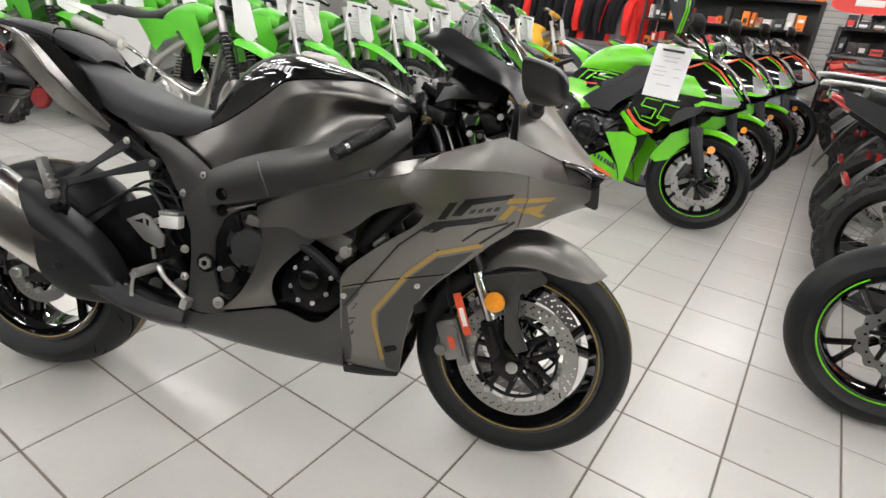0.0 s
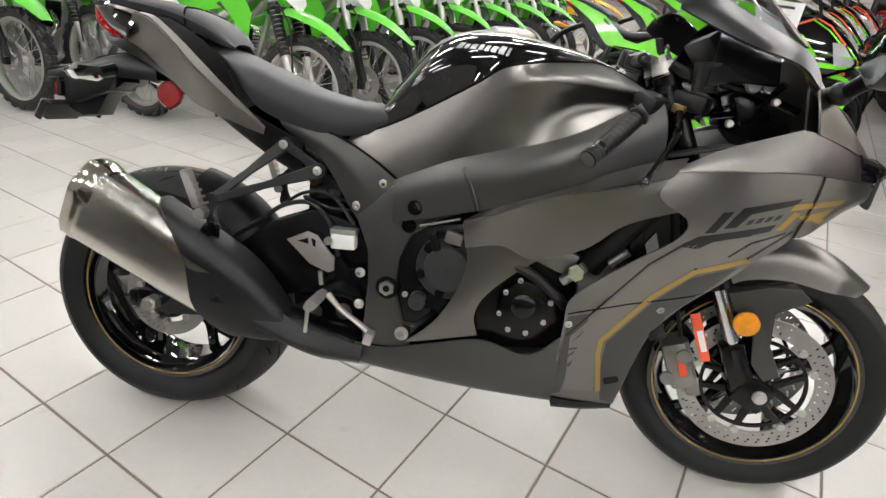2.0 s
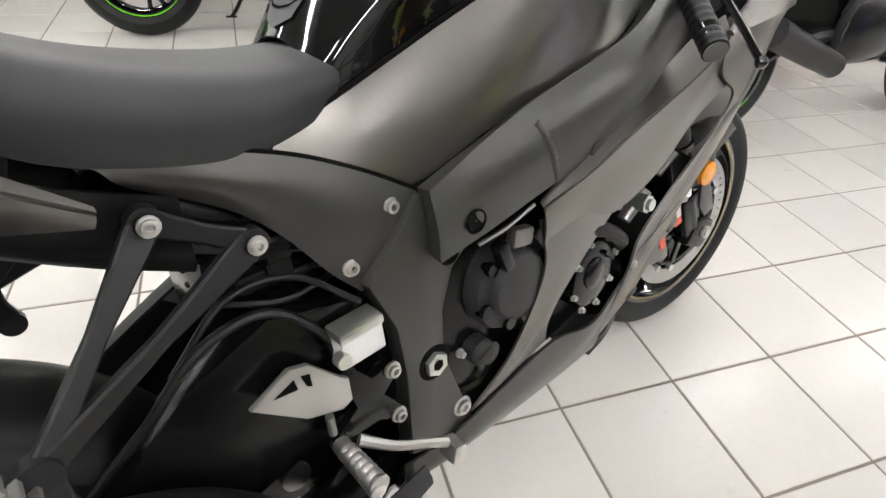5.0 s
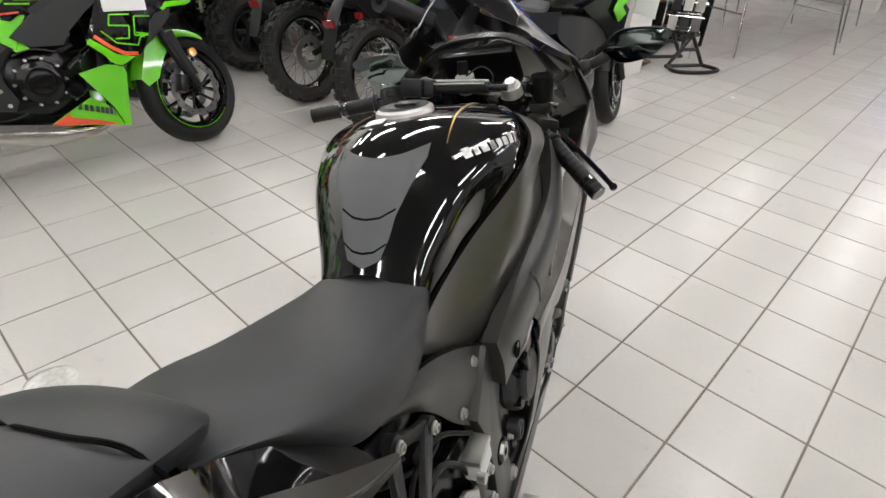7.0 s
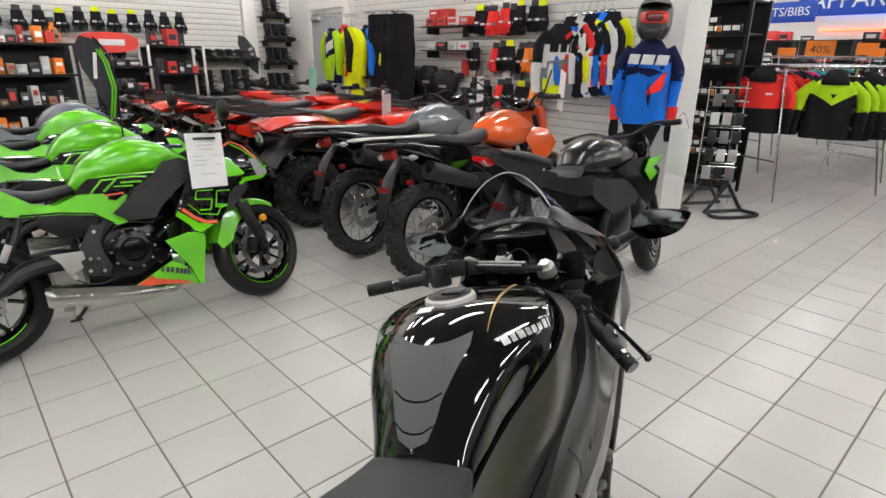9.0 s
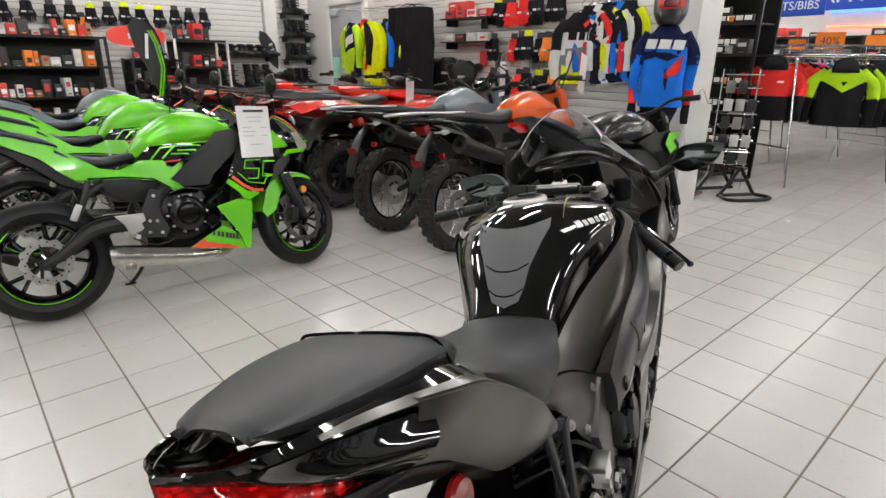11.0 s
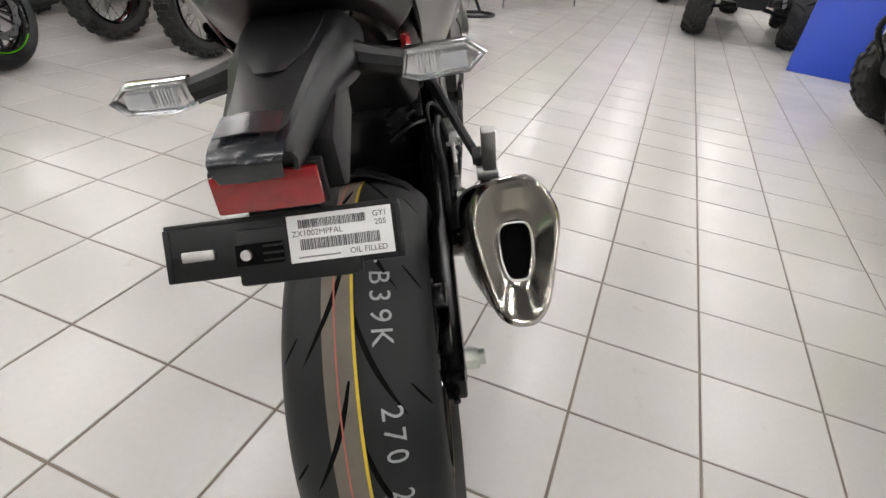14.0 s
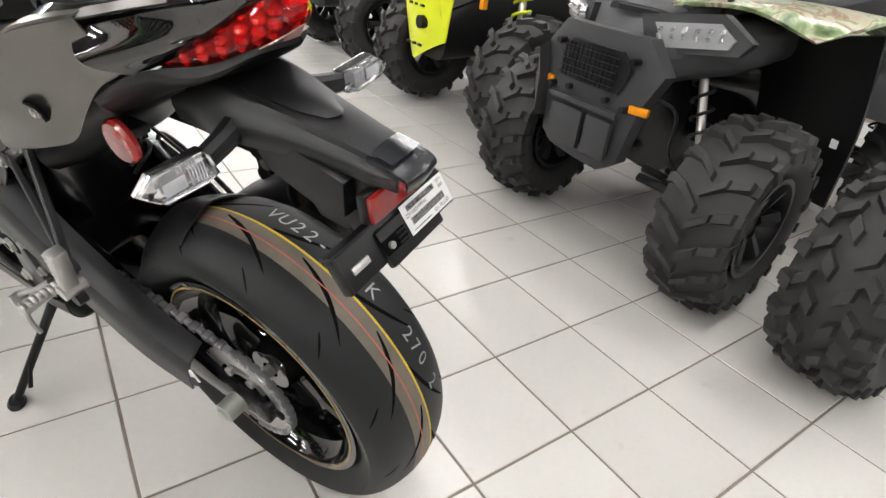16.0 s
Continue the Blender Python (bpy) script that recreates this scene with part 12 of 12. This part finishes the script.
# boxed and carded small goods on the slatwall
for z in (1.86, 1.42, 1.10, 0.80):
    for j in range(9):
        if RNG.random() < 0.8:
            hook_card(on_east(4.0 - 0.135 * j, z + RNG.uniform(-0.03, 0.03), 0.045 + 0.012 * (j % 3), RNG.uniform(-12, 12)), RNG.choice(("box_black", "box_black", "box_white", "box_red", "c_grey", "box_black")), 0.10, 0.17)
wm = thing("wall_emblem", on_east(4.05, 2.15, 0.03), "small black and white wall emblem", "emblem")
part("plate", bm_of(add_plate, [(-0.09, 0.05), (-0.04, 0.02), (0.04, 0.02), (0.09, 0.05), (0.05, -0.05), (0, -0.10), (-0.05, -0.05)], -0.01, 0.01, 0.002), "plastic", wm)

# ---------------------------------------------------------------- mannequin in riding gear
MX, MY = 4.34, 1.53
MP = pose(MX, MY, 0, 0, 0, -62)
bm = bmesh.new()
add_hull(bm, [(0.02, 0.0, 0.0, 0.16, 0.16, 2), (0.03, 0, 0, 0.16, 0.16, 2), (0.035, 0, 0, 0.03, 0.03, 2), (0.5, 0, 0, 0.03, 0.03, 2), (0.82, 0, 0, 0.12, 0.08, 2.4), (0.96, 0, 0, 0.16, 0.10, 2.4), (1.15, 0, 0, 0.13, 0.09, 2.4), (1.4, 0, 0, 0.17, 0.11, 2.4), (1.54, 0, 0, 0.10, 0.07, 2.2), (1.60, 0, 0, 0.05, 0.05, 2), (1.72, 0, 0, 0.075, 0.09, 2), (1.84, 0, 0, 0.04, 0.05, 2)], "z", 50, 22)
simple("mannequin", MP, bm, "c_black", "plain black shop mannequin on a round base", "mannequin")
RED_SLASH = [([(-0.80, -0.15), (-0.36, -0.155), (-0.44, -0.27), (-0.88, -0.265)], "c_white"), ([(-0.26, -0.155), (0.24, -0.16), (0.16, -0.275), (-0.34, -0.27)], "c_white"), ([(0.34, -0.16), (0.82, -0.165), (0.74, -0.28), (0.26, -0.275)], "c_white"),
             ([(0.0, -0.60), (0.50, -0.42), (0.82, -0.34), (0.60, -0.46), (0.78, -0.48), (0.62, -0.58), (0.1, -0.64)], "c_red"),
             ([(-0.95, -0.30), (0.20, -0.32), (0.60, -0.36), (0.10, -0.42), (-0.40, -0.37), (-0.95, -0.42)], "c_navy"), ([(0.06, -0.50), (0.24, -0.62), (0.20, -0.80), (0.08, -0.70)], "c_navy")]
jersey = garment(MP @ pose(0, 0, 1.585), "c_blue", "c_blue", "bright blue and navy riding jersey on a mannequin", "", RED_SLASH, 0.64, 0.185, 0.11, splay=0.4, yoke="c_navy")
for s in (-1, 1):
    bm = bmesh.new()
    add_tube(bm, [(s * 0.135, 0, -0.05), (s * 0.213, 0.0, -0.20), (s * 0.219, -0.006, -0.30)], [0.053, 0.062, 0.056], 10, 8)
    part("upper_sleeve", bm, "c_navy", jersey)
    bm = bmesh.new()
    add_tube(bm, [(s * 0.222, -0.014, -0.50), (s * 0.221, -0.02, -0.62)], [0.044, 0.04], 10, 3)
    part("cuff", bm, "c_red", jersey, "red cuff")
    bm = bmesh.new()
    add_hull(bm, [(-0.61, s * 0.221, -0.02, 0.03, 0.03, 2.4), (-0.70, s * 0.221, -0.03, 0.04, 0.022, 2.5), (-0.78, s * 0.22, -0.035, 0.028, 0.016, 2.4)], "z", 8, 12)
    part("sleeve_end", bm, "c_black", jersey)
hm = thing("motocross_helmet", MP @ pose(0, -0.01, 1.75), "matte black motocross helmet with red goggles", "helmet")
bm = bmesh.new()
add_hull(bm, [(-0.15, 0, -0.03, 0.085, 0.10, 2.4), (-0.08, 0, -0.03, 0.125, 0.15, 2.3), (0.0, 0, 0.0, 0.135, 0.155, 2.2), (0.09, 0, 0.01, 0.125, 0.145, 2.1), (0.15, 0, 0.02, 0.08, 0.095, 2), (0.172, 0, 0.02, 0.01, 0.015, 2)], "z", 24, 28)
shell = part("shell", bm, "helmet", hm)
bm = bmesh.new()
add_hull(bm, [(-0.15, 0, -0.14, 0.04, 0.04, 2.6), (-0.10, 0, -0.16, 0.075, 0.06, 2.6), (-0.055, 0, -0.15, 0.08, 0.05, 2.6)], "z", 10, 16)
part("chin_bar", bm, "helmet", hm)
bm = bmesh.new()
add_guard(bm, [(0.0, 0.0), (0.05, 0.02), (0.12, 0.02), (0.17, 0.005)], (0.11, 0.11, 0.10, 0.075), (0.03, 0.03, 0.02, 0.01), 0.005)
bm.transform(Matrix.Translation((0, -0.10, 0.10)) @ Matrix.Rotation(radians(-90), 4, "Z"))
part("peak", bm, "helmet", hm, "black sun peak")
bm = bmesh.new()
add_hull(bm, [(-0.10, -0.115, 0.005, 0.02, 0.035, 3), (-0.05, -0.148, 0.005, 0.025, 0.045, 3), (0.05, -0.148, 0.005, 0.025, 0.045, 3), (0.10, -0.115, 0.005, 0.02, 0.035, 3)], "x", 14, 16)
gg = part("goggle_frame", bm, "red_plastic", hm, "red goggle frame")
bm = bmesh.new()
add_hull(bm, [(-0.075, -0.140, 0.005, 0.018, 0.024, 3), (-0.04, -0.160, 0.005, 0.02, 0.032, 3), (0.04, -0.160, 0.005, 0.02, 0.032, 3), (0.075, -0.140, 0.005, 0.018, 0.024, 3)], "x", 12, 14)
part("lens", bm, "goggle", gg, "dark tinted goggle lens")

# ---------------------------------------------------------------- paddock stand, wire rack, cord
ps = thing("display_stand", pose(5.72, 1.38, 0, 0, 0, -30), "black steel motorcycle display stand on the floor", "stand")
for s in (-1, 1):
    bm = bmesh.new()
    for a, b in (((-0.20, 0.02), (0.0, 0.30)), ((0.20, 0.02), (0.0, 0.30)), ((-0.22, 0.02), (0.22, 0.02)), ((-0.09, 0.17), (0.09, 0.17))):
        add_tube(bm, [(a[0], s * 0.17, a[1]), (b[0], s * 0.17, b[1])], 0.018, 6)
    part("side_triangle", bm, "metal_black", ps)
bm = bmesh.new()
add_tube(bm, [(0.2, -0.17, 0.02), (0.24, -0.36, 0.02), (0.0, -0.42, 0.02), (-0.24, -0.36, 0.02), (-0.2, -0.17, 0.02)], 0.018, 8)
part("base_loop", bm, "metal_black", ps)
part("mast", bm_of(add_tube, [(0.0, 0.17, 0.28), (0.02, 0.20, 0.75), (0.02, 0.22, 1.25)], 0.022, 8), "metal_black", ps)
part("cross_bar", bm_of(add_tube, [(-0.0, -0.17, 0.28), (0.0, 0.17, 0.28)], 0.016, 8), "metal_black", ps)
wr = thing("wire_rack", pose(5.86, 1.45, 0, 0, 0, -60), "chrome wire rack with small hanging goods", "rack")
for z in np.linspace(0.3, 1.2, 8):
    part("wire_shelf", bm_of(add_tube, [(-0.17, 0.1, z), (0.17, 0.1, z), (0.17, -0.1, z), (-0.17, -0.1, z), (-0.17, 0.1, z)], 0.006, 6, smooth=False), "chrome", wr)
for x in (-0.17, 0.17):
    part("wire_post", bm_of(add_cyl, (x, 0.1, 0), (x, 0.1, 1.25), 0.008), "chrome", wr)
for i in range(14):
    hook_card(pose(5.86, 1.45, 0, 0, 0, -60) @ pose(-0.11 + 0.11 * (i % 3), -0.1, 0.42 + 0.18 * (i // 3), 0, 0, 0), ("alloy", "box_black", "disc_dark", "box_black", "box_white")[i % 5], 0.08, 0.12)
cd = bmesh.new()
for j in range(3):
    r0_ = 0.10 + 0.03 * j
    add_tube(cd, [(r0_ * 1.6 * math.cos(t) + 0.03 * math.sin(5 * t), r0_ * math.sin(t), 0.012 + 0.01 * j + 0.008 * math.sin(3 * t)) for t in np.linspace(0, 12, 40)], 0.008, 6, smooth=False)
simple("electric_cord", pose(5.25, 1.62, 0), cd, "cord", "coiled brown electric cord lying on the floor", "cord")

# ---------------------------------------------------------------- apparel area
gondola(pose(6.75, 2.02, 0.0, 0, 0, -90), 0.98, 2.05, 0.5, 7, "black steel shelving with light bars and boxes", ["box_black", "box_white", "box_white", "box_brown", "box_black", "neon_orange", "box_black", "box_red", "alloy", "c_yellow"], "metal_black", 0.45, (0.06, 0.2))


def light_bar(m, w, cells):
    T = thing("led_light_bar", m, "black light bar with bright reflector cells on a shelf", "light bar", "light bars on display")
    part("housing", bm_of(add_box, (0, 0, 0.045), (w, 0.07, 0.075), bevel=0.008), "metal_black", T)
    for k in range(cells):
        part("reflector_cell", bm_of(add_box, (-w / 2 + (k + 0.5) * w / cells, -0.037, 0.045), (w / cells * 0.86, 0.006, 0.05), bevel=0.002), "chrome", T)
    for x in (-w * 0.45, w * 0.45):
        part("foot", bm_of(add_box, (x, 0, 0.004), (0.03, 0.05, 0.008)), "metal_black", T)
    part("price_tag", bm_of(add_box, (w * 0.2, -0.042, 0.035), (0.045, 0.003, 0.055)), "neon_orange" if cells > 5 else "paper", T)


for k, (z, w, x) in enumerate(((0.438, 0.6, 0.0), (0.757, 0.5, -0.1), (1.075, 0.62, 0.1), (1.393, 0.55, -0.12), (1.712, 0.72, 0.05), (2.03, 0.66, 0.1))):
    light_bar(pose(6.75, 2.02, 0.0, 0, 0, -90) @ pose(x, -0.45, z + 0.011), w, 8)
    light_bar(pose(6.75, 2.02, 0.0, 0, 0, -90) @ pose(-x, -0.45, z + 0.0935), w * 0.6, 5)
gondola(pose(7.4, 3.0, 0.0, 0, 0, -90), 1.6, 2.05, 0.5, 6, "black steel shelving full of boxed parts", ["box_black", "box_white", "box_brown", "box_black"], "metal_black", 0.9, (0.14, 0.34))
card_ = thing("price_sign", pose(6.23, 2.02, 1.75, 0, 0, -90), "small orange sale card on a shelf", "card")
part("card", bm_of(add_box, (0, 0, 0), (0.12, 0.004, 0.12)), "neon_orange", card_)


def clothes_rack(m, w, label):
    T = thing("clothes_rack", m, label, "clothes rack", "chrome clothes racks")
    for s in (-1, 1):
        part("rail", bm_of(add_cyl, (-w / 2, s * 0.2, 1.40), (w / 2, s * 0.2, 1.40), 0.013), "chrome", T)
        for x in (-w / 2, w / 2):
            part("leg", bm_of(add_cyl, (x * 0.92, s * 0.12, 1.40), (x * 1.05, s * 0.38, 0.01), 0.013), "chrome", T)
    for x in (-w / 2, w / 2):
        part("cross_bar", bm_of(add_cyl, (x, -0.3, 0.42), (x, 0.3, 0.42), 0.010), "chrome", T)
        part("top_bar", bm_of(add_cyl, (x, -0.22, 1.40), (x, 0.22, 1.40), 0.012), "chrome", T)
    part("top_tray", bm_of(add_box, (0, 0, 1.50), (w, 0.5, 0.012), bevel=0.003), "acrylic", T)
    for x in (-w / 2.2, w / 2.2):
        part("tray_post", bm_of(add_cyl, (x, 0, 1.40), (x, 0, 1.50), 0.008), "chrome", T)
    return T


RK = pose(7.25, 1.05, 0, 0, 0, -28)
clothes_rack(RK, 1.35, "chrome clothes rack full of winter jackets")
garment(pose(6.62, 1.42, 1.31, 0, 0, -78), "c_red", "c_red", "red and black hooded winter jacket on a hanger", "winter jackets on racks", [([(0.25, -0.30), (0.55, -0.30), (0.55, -0.335), (0.25, -0.335)], "c_white")], 0.60, 0.215, 0.09, "c_black", "jacket", 0.8, "c_black", None, "c_black")
LIME_V = [([(-0.75, -0.10), (-0.30, -0.16), (0.0, -0.33), (0.30, -0.16), (0.75, -0.10), (0.86, -0.24), (0.30, -0.36), (0.0, -0.44), (-0.30, -0.36), (-0.86, -0.24)], "c_lime")]
lj = garment(pose(7.0, 0.86, 1.29, 0, 0, -66), "c_black", "c_lime", "black winter jacket with lime green shoulders on a hanger", "winter jackets on racks", LIME_V, 0.62, 0.235, 0.09, "c_black", "jacket", 0.8, None, "c_lime", "c_black")
lk = garment(pose(7.2, 0.80, 1.29, 0, 0, -56), "c_black", "c_lime", "black winter jacket with lime green sleeves on a hanger", "winter jackets on racks", slashes(41, ("c_lime", "c_grey"), 4), 0.64, 0.235, 0.08, False, "jacket", 0.7, "c_black", None, "c_black")
for i in range(1, 6):
    copy_thing((lj, lk)[i % 2], pose(7.2 + 0.13 * i, 0.80 - 0.07 * i, 1.29 - 0.01 * (i % 3), 0, 0, -62 + 9 * (i % 3)))
rj = garment(pose(6.86, 1.58, 1.30, 0, 0, -70), "c_black", "c_red", "black winter jacket with red sleeves on a hanger", "winter jackets on racks", slashes(42, ("c_red", "c_grey"), 4), 0.62, 0.24, 0.07, False, "jacket", 0.7, None, "c_red", "c_black")
for i in range(3):
    copy_thing(rj, pose(6.98 + 0.14 * i, 1.50 - 0.06 * i, 1.30, 0, 0, -72 + 5 * i))
dark = [garment(pose(8.6, 1.8, 1.30, 0, 0, -80), a, b, n + " winter jacket on a hanger", "winter jackets on racks", None, 0.7, 0.27, 0.09, False, "jacket") for a, b, n in (("c_black", "c_black", "black"), ("c_teal", "c_black", "teal and black"), ("c_pink", "c_black", "pink and black"), ("c_grey", "c_navy", "grey and navy"))]
rk0 = None
for rx, ry, yaw in ((8.9, 1.9, -20), (9.4, 0.7, -15), (10.6, 2.3, -20), (11.0, 0.9, -10), (8.0, 2.9, -20), (12.6, 2.2, -20), (13.2, 0.2, -10), (14.2, 2.6, -10)):
    RM = pose(rx, ry, 0, 0, 0, yaw)
    if rk0 is None:
        rk0 = clothes_rack(RM, 1.35, "chrome clothes rack full of dark winter jackets")
    else:
        copy_thing(rk0, RM)
    for i in range(8):
        copy_thing(dark[RNG.choice((0, 0, 0, 1, 2, 3))], RM @ pose(-0.6 + 0.17 * i, 0.0, 1.30, 0, 0, -90 - yaw * 0.3 + RNG.uniform(-12, 12)))
for x, y, z, w in ((8.45, 1.45, 1.60, 0.32), (8.9, 0.95, 1.56, 0.18), (8.2, 1.75, 1.55, 0.2), (9.6, 1.2, 1.62, 0.25)):
    c_ = thing("sale_card", pose(x, y, z, 0, 0, -80), "orange sale card standing on a clothes rack", "card", "orange sale cards")
    part("card", bm_of(add_box, (0, 0, 0), (w, 0.006, w * 0.62)), "neon_orange", c_)
    if w > 0.3:
        bm = bmesh.new()
        add_text(bm, "40%", 0.13, pose(0, -0.006, -0.01, 90, 0, 0))
        part("lettering", bm, "ink", c_)
for text, m_, w, h, sz in (("PANTS/BIBS", pose(9.5, 2.36, 2.12, 0, 0, -97), 1.0, 0.28, 0.165), ("APPAREL", pose(10.5, 1.62, 2.33, 0, 0, -97), 1.7, 0.42, 0.34)):
    sg_ = thing("hanging_sign", m_, "blue hanging sign board with white capital letters", "sign", "blue department signs")
    part("board", bm_of(add_box, (0, 0, 0), (w, 0.03, h), bevel=0.004), "sign_blue", sg_)
    bm = bmesh.new()
    add_text(bm, text, sz, pose(0, -0.019, 0, 90, 0, 0), 0.002)
    part("lettering", bm, "white_plastic", sg_)
    for x in (-w * 0.4, w * 0.4):
        part("wire", bm_of(add_cyl, (x, 0, h / 2), (x, 0, CEIL - m_.translation.z), 0.003), "alloy", sg_)
wsg = thing("shelf_sign", pose(6.5, 1.85, 2.235, 0, 0, -90), "white shelf-top sign board with grey lettering bars", "sign")
part("board", bm_of(add_box, (0, 0, 0), (0.62, 0.02, 0.36), bevel=0.003), "paper", wsg)
part("lettering_bar", bm_of(add_box, (0, -0.012, 0.04), (0.48, 0.004, 0.10)), "plastic_grey", wsg)
part("lettering_bar", bm_of(add_box, (0.1, -0.012, -0.10), (0.2, 0.004, 0.05)), "neon_orange", wsg)
for i in range(4):
    for j in range(3):
        dl = thing("ceiling_downlight", pose(9.2 + 1.6 * i, 0.2 + 1.5 * j, CEIL - 0.03), "round white recessed ceiling light switched on", "ceiling light", "round ceiling lights")
        part("lens", bm_of(add_cyl, (0, 0, 0), (0, 0, 0.02), 0.13, seg=24), "downlight", dl)
        part("ring", bm_of(add_lathe, [(0.13, 0), (0.155, 0), (0.155, 0.03)], (0, 0, 0), 24), "lamp_house", dl).rotation_euler = (radians(90), 0, 0)
for z, y0, y1, mt, lab in ((2.5, -1.0, 3.6, "neon_blue", "blue"), (2.15, 1.6, 3.6, "neon_red", "red"), (2.2, -1.0, 0.6, "neon_red", "red")):
    nl = thing("neon_tube", pose(X1 - 0.031, 0, z), lab + " neon tube along the far wall", "neon light", "neon tubes")
    part("tube", bm_of(add_cyl, (0, y0, 0), (0, y1, 0), 0.03), mt, nl)
for i in range(5):
    gondola(pose(14.9, -0.4 + 1.15 * i, 0.0, 0, 0, -90), 1.1, 1.9, 0.4, 5, "dark shelving unit with goods by the far wall", ["box_black", "box_red", "box_white", "box_black"], "shelf", 0.8, (0.2, 0.4))

# ---------------------------------------------------------------- feather flag and a yellow off-road bike
fl = thing("feather_flag", pose(0.74, 3.16, 0, 0, 0, 12), "black feather flag with green stripes on a pole", "flag")
bm = bmesh.new()
add_patch(bm, [(0.06, 1.02), (0.085, 1.25), (0.07, 1.42), (0.02, 1.52), (-0.07, 1.545), (-0.11, 1.49), (-0.09, 1.36), (-0.02, 1.18)], "xz", 0.0, 3)
for v in bm.verts:
    v.co.y = 0.015 * math.sin(v.co.z * 14)
bmesh.ops.solidify(bm, geom=bm.faces[:], thickness=0.003)
part("cloth", bm, "flag_black", fl)
for dx in (-0.012, -0.03):
    bm = bmesh.new()
    add_patch(bm, strip([(0.055 + dx, 1.06), (0.083 + dx, 1.25), (0.07 + dx, 1.40), (0.04 + dx, 1.47)], 0.011), "xz", 0.0, 2)
    for v in bm.verts:
        v.co.y = 0.015 * math.sin(v.co.z * 14) - 0.006
    part("stripe", bm, "green", fl)
part("lettering_bar", bm_of(add_box, (-0.02, -0.006, 1.37), (0.02, 0.004, 0.16), (0, 8, 0)), "white_plastic", fl)
part("pole", bm_of(add_tube, [(0.05, 0.004, 0.012), (0.075, 0.004, 0.9), (0.09, 0.004, 1.25), (0.07, 0.004, 1.43), (0.0, 0.004, 1.54)], 0.006, 6), "metal_black", fl)
part("foot", bm_of(add_cyl, (0.05, 0, 0.0), (0.05, 0, 0.014), 0.16, seg=24), "metal_black", fl)
M["yellow_bike"] = mat("yellow_fender_plastic", (0.80, 0.42, 0.01), 0.33, var=0.06, coat=0.2)
dirt_bike(dirt_at(-1.0, 5.60, 6), "yellow_bike", "yellow dirt bike parked beside green ones", row)

# ---------------------------------------------------------------- floor tiles
bed = tagged(part("floor", bm_of(add_box, ((X0 + X1) / 2, (Y0 + Y1) / 2, -0.06), (X1 - X0, Y1 - Y0, 0.114)), "grout"), "pale square ceramic floor tiles with brown grout", "floor", kind="structure")
J = 0.0065


def add_tile(bm, x, y):
    h, b = (S - J) / 2, 0.0015
    lo = [bm.verts.new((x + a * h, y + c * h, -0.004)) for a, c in ((-1, -1), (1, -1), (1, 1), (-1, 1))]
    mid = [bm.verts.new((x + a * h, y + c * h, -b)) for a, c in ((-1, -1), (1, -1), (1, 1), (-1, 1))]
    top = [bm.verts.new((x + a * (h - b), y + c * (h - b), 0)) for a, c in ((-1, -1), (1, -1), (1, 1), (-1, 1))]
    bm.faces.new(top)
    for i in range(4):
        j = (i + 1) % 4
        bm.faces.new((lo[i], lo[j], mid[j], mid[i]))
        bm.faces.new((mid[i], mid[j], top[j], top[i]))


one = bmesh.new()
add_tile(one, 0, 0)
one_ob = part("tile", one, "tile", recalc=False, angle=15)
tile_mesh = one_ob.data
bpy.data.objects.remove(one_ob)
rest = bmesh.new()
for a in range(math.floor(X0 / S), math.ceil(X1 / S)):
    for b in range(math.floor(Y0 / S), math.ceil(Y1 / S)):
        x, y = (a + 0.5) * S, (b + 0.5) * S
        if not (X0 + 0.15 < x < X1 - 0.15 and Y0 + 0.15 < y < Y1 - 0.15):
            continue
        if -1.9 < x < 3.0 and -2.75 < y < 2.75 and not (x > 2.0 and y < -2.0):
            ob = new("tile", tile_mesh)
            ob.parent = bed
            ob.matrix_basis = Matrix.Translation((x, y, random.uniform(-0.0006, 0))) @ Euler((random.uniform(-0.002, 0.002), random.uniform(-0.002, 0.002), 0)).to_matrix().to_4x4()
        else:
            add_tile(rest, x, y)
tagged(part("floor_tiles", rest, "tile", bed, recalc=False, angle=15), "pale square ceramic floor tiles", kind="stuff")
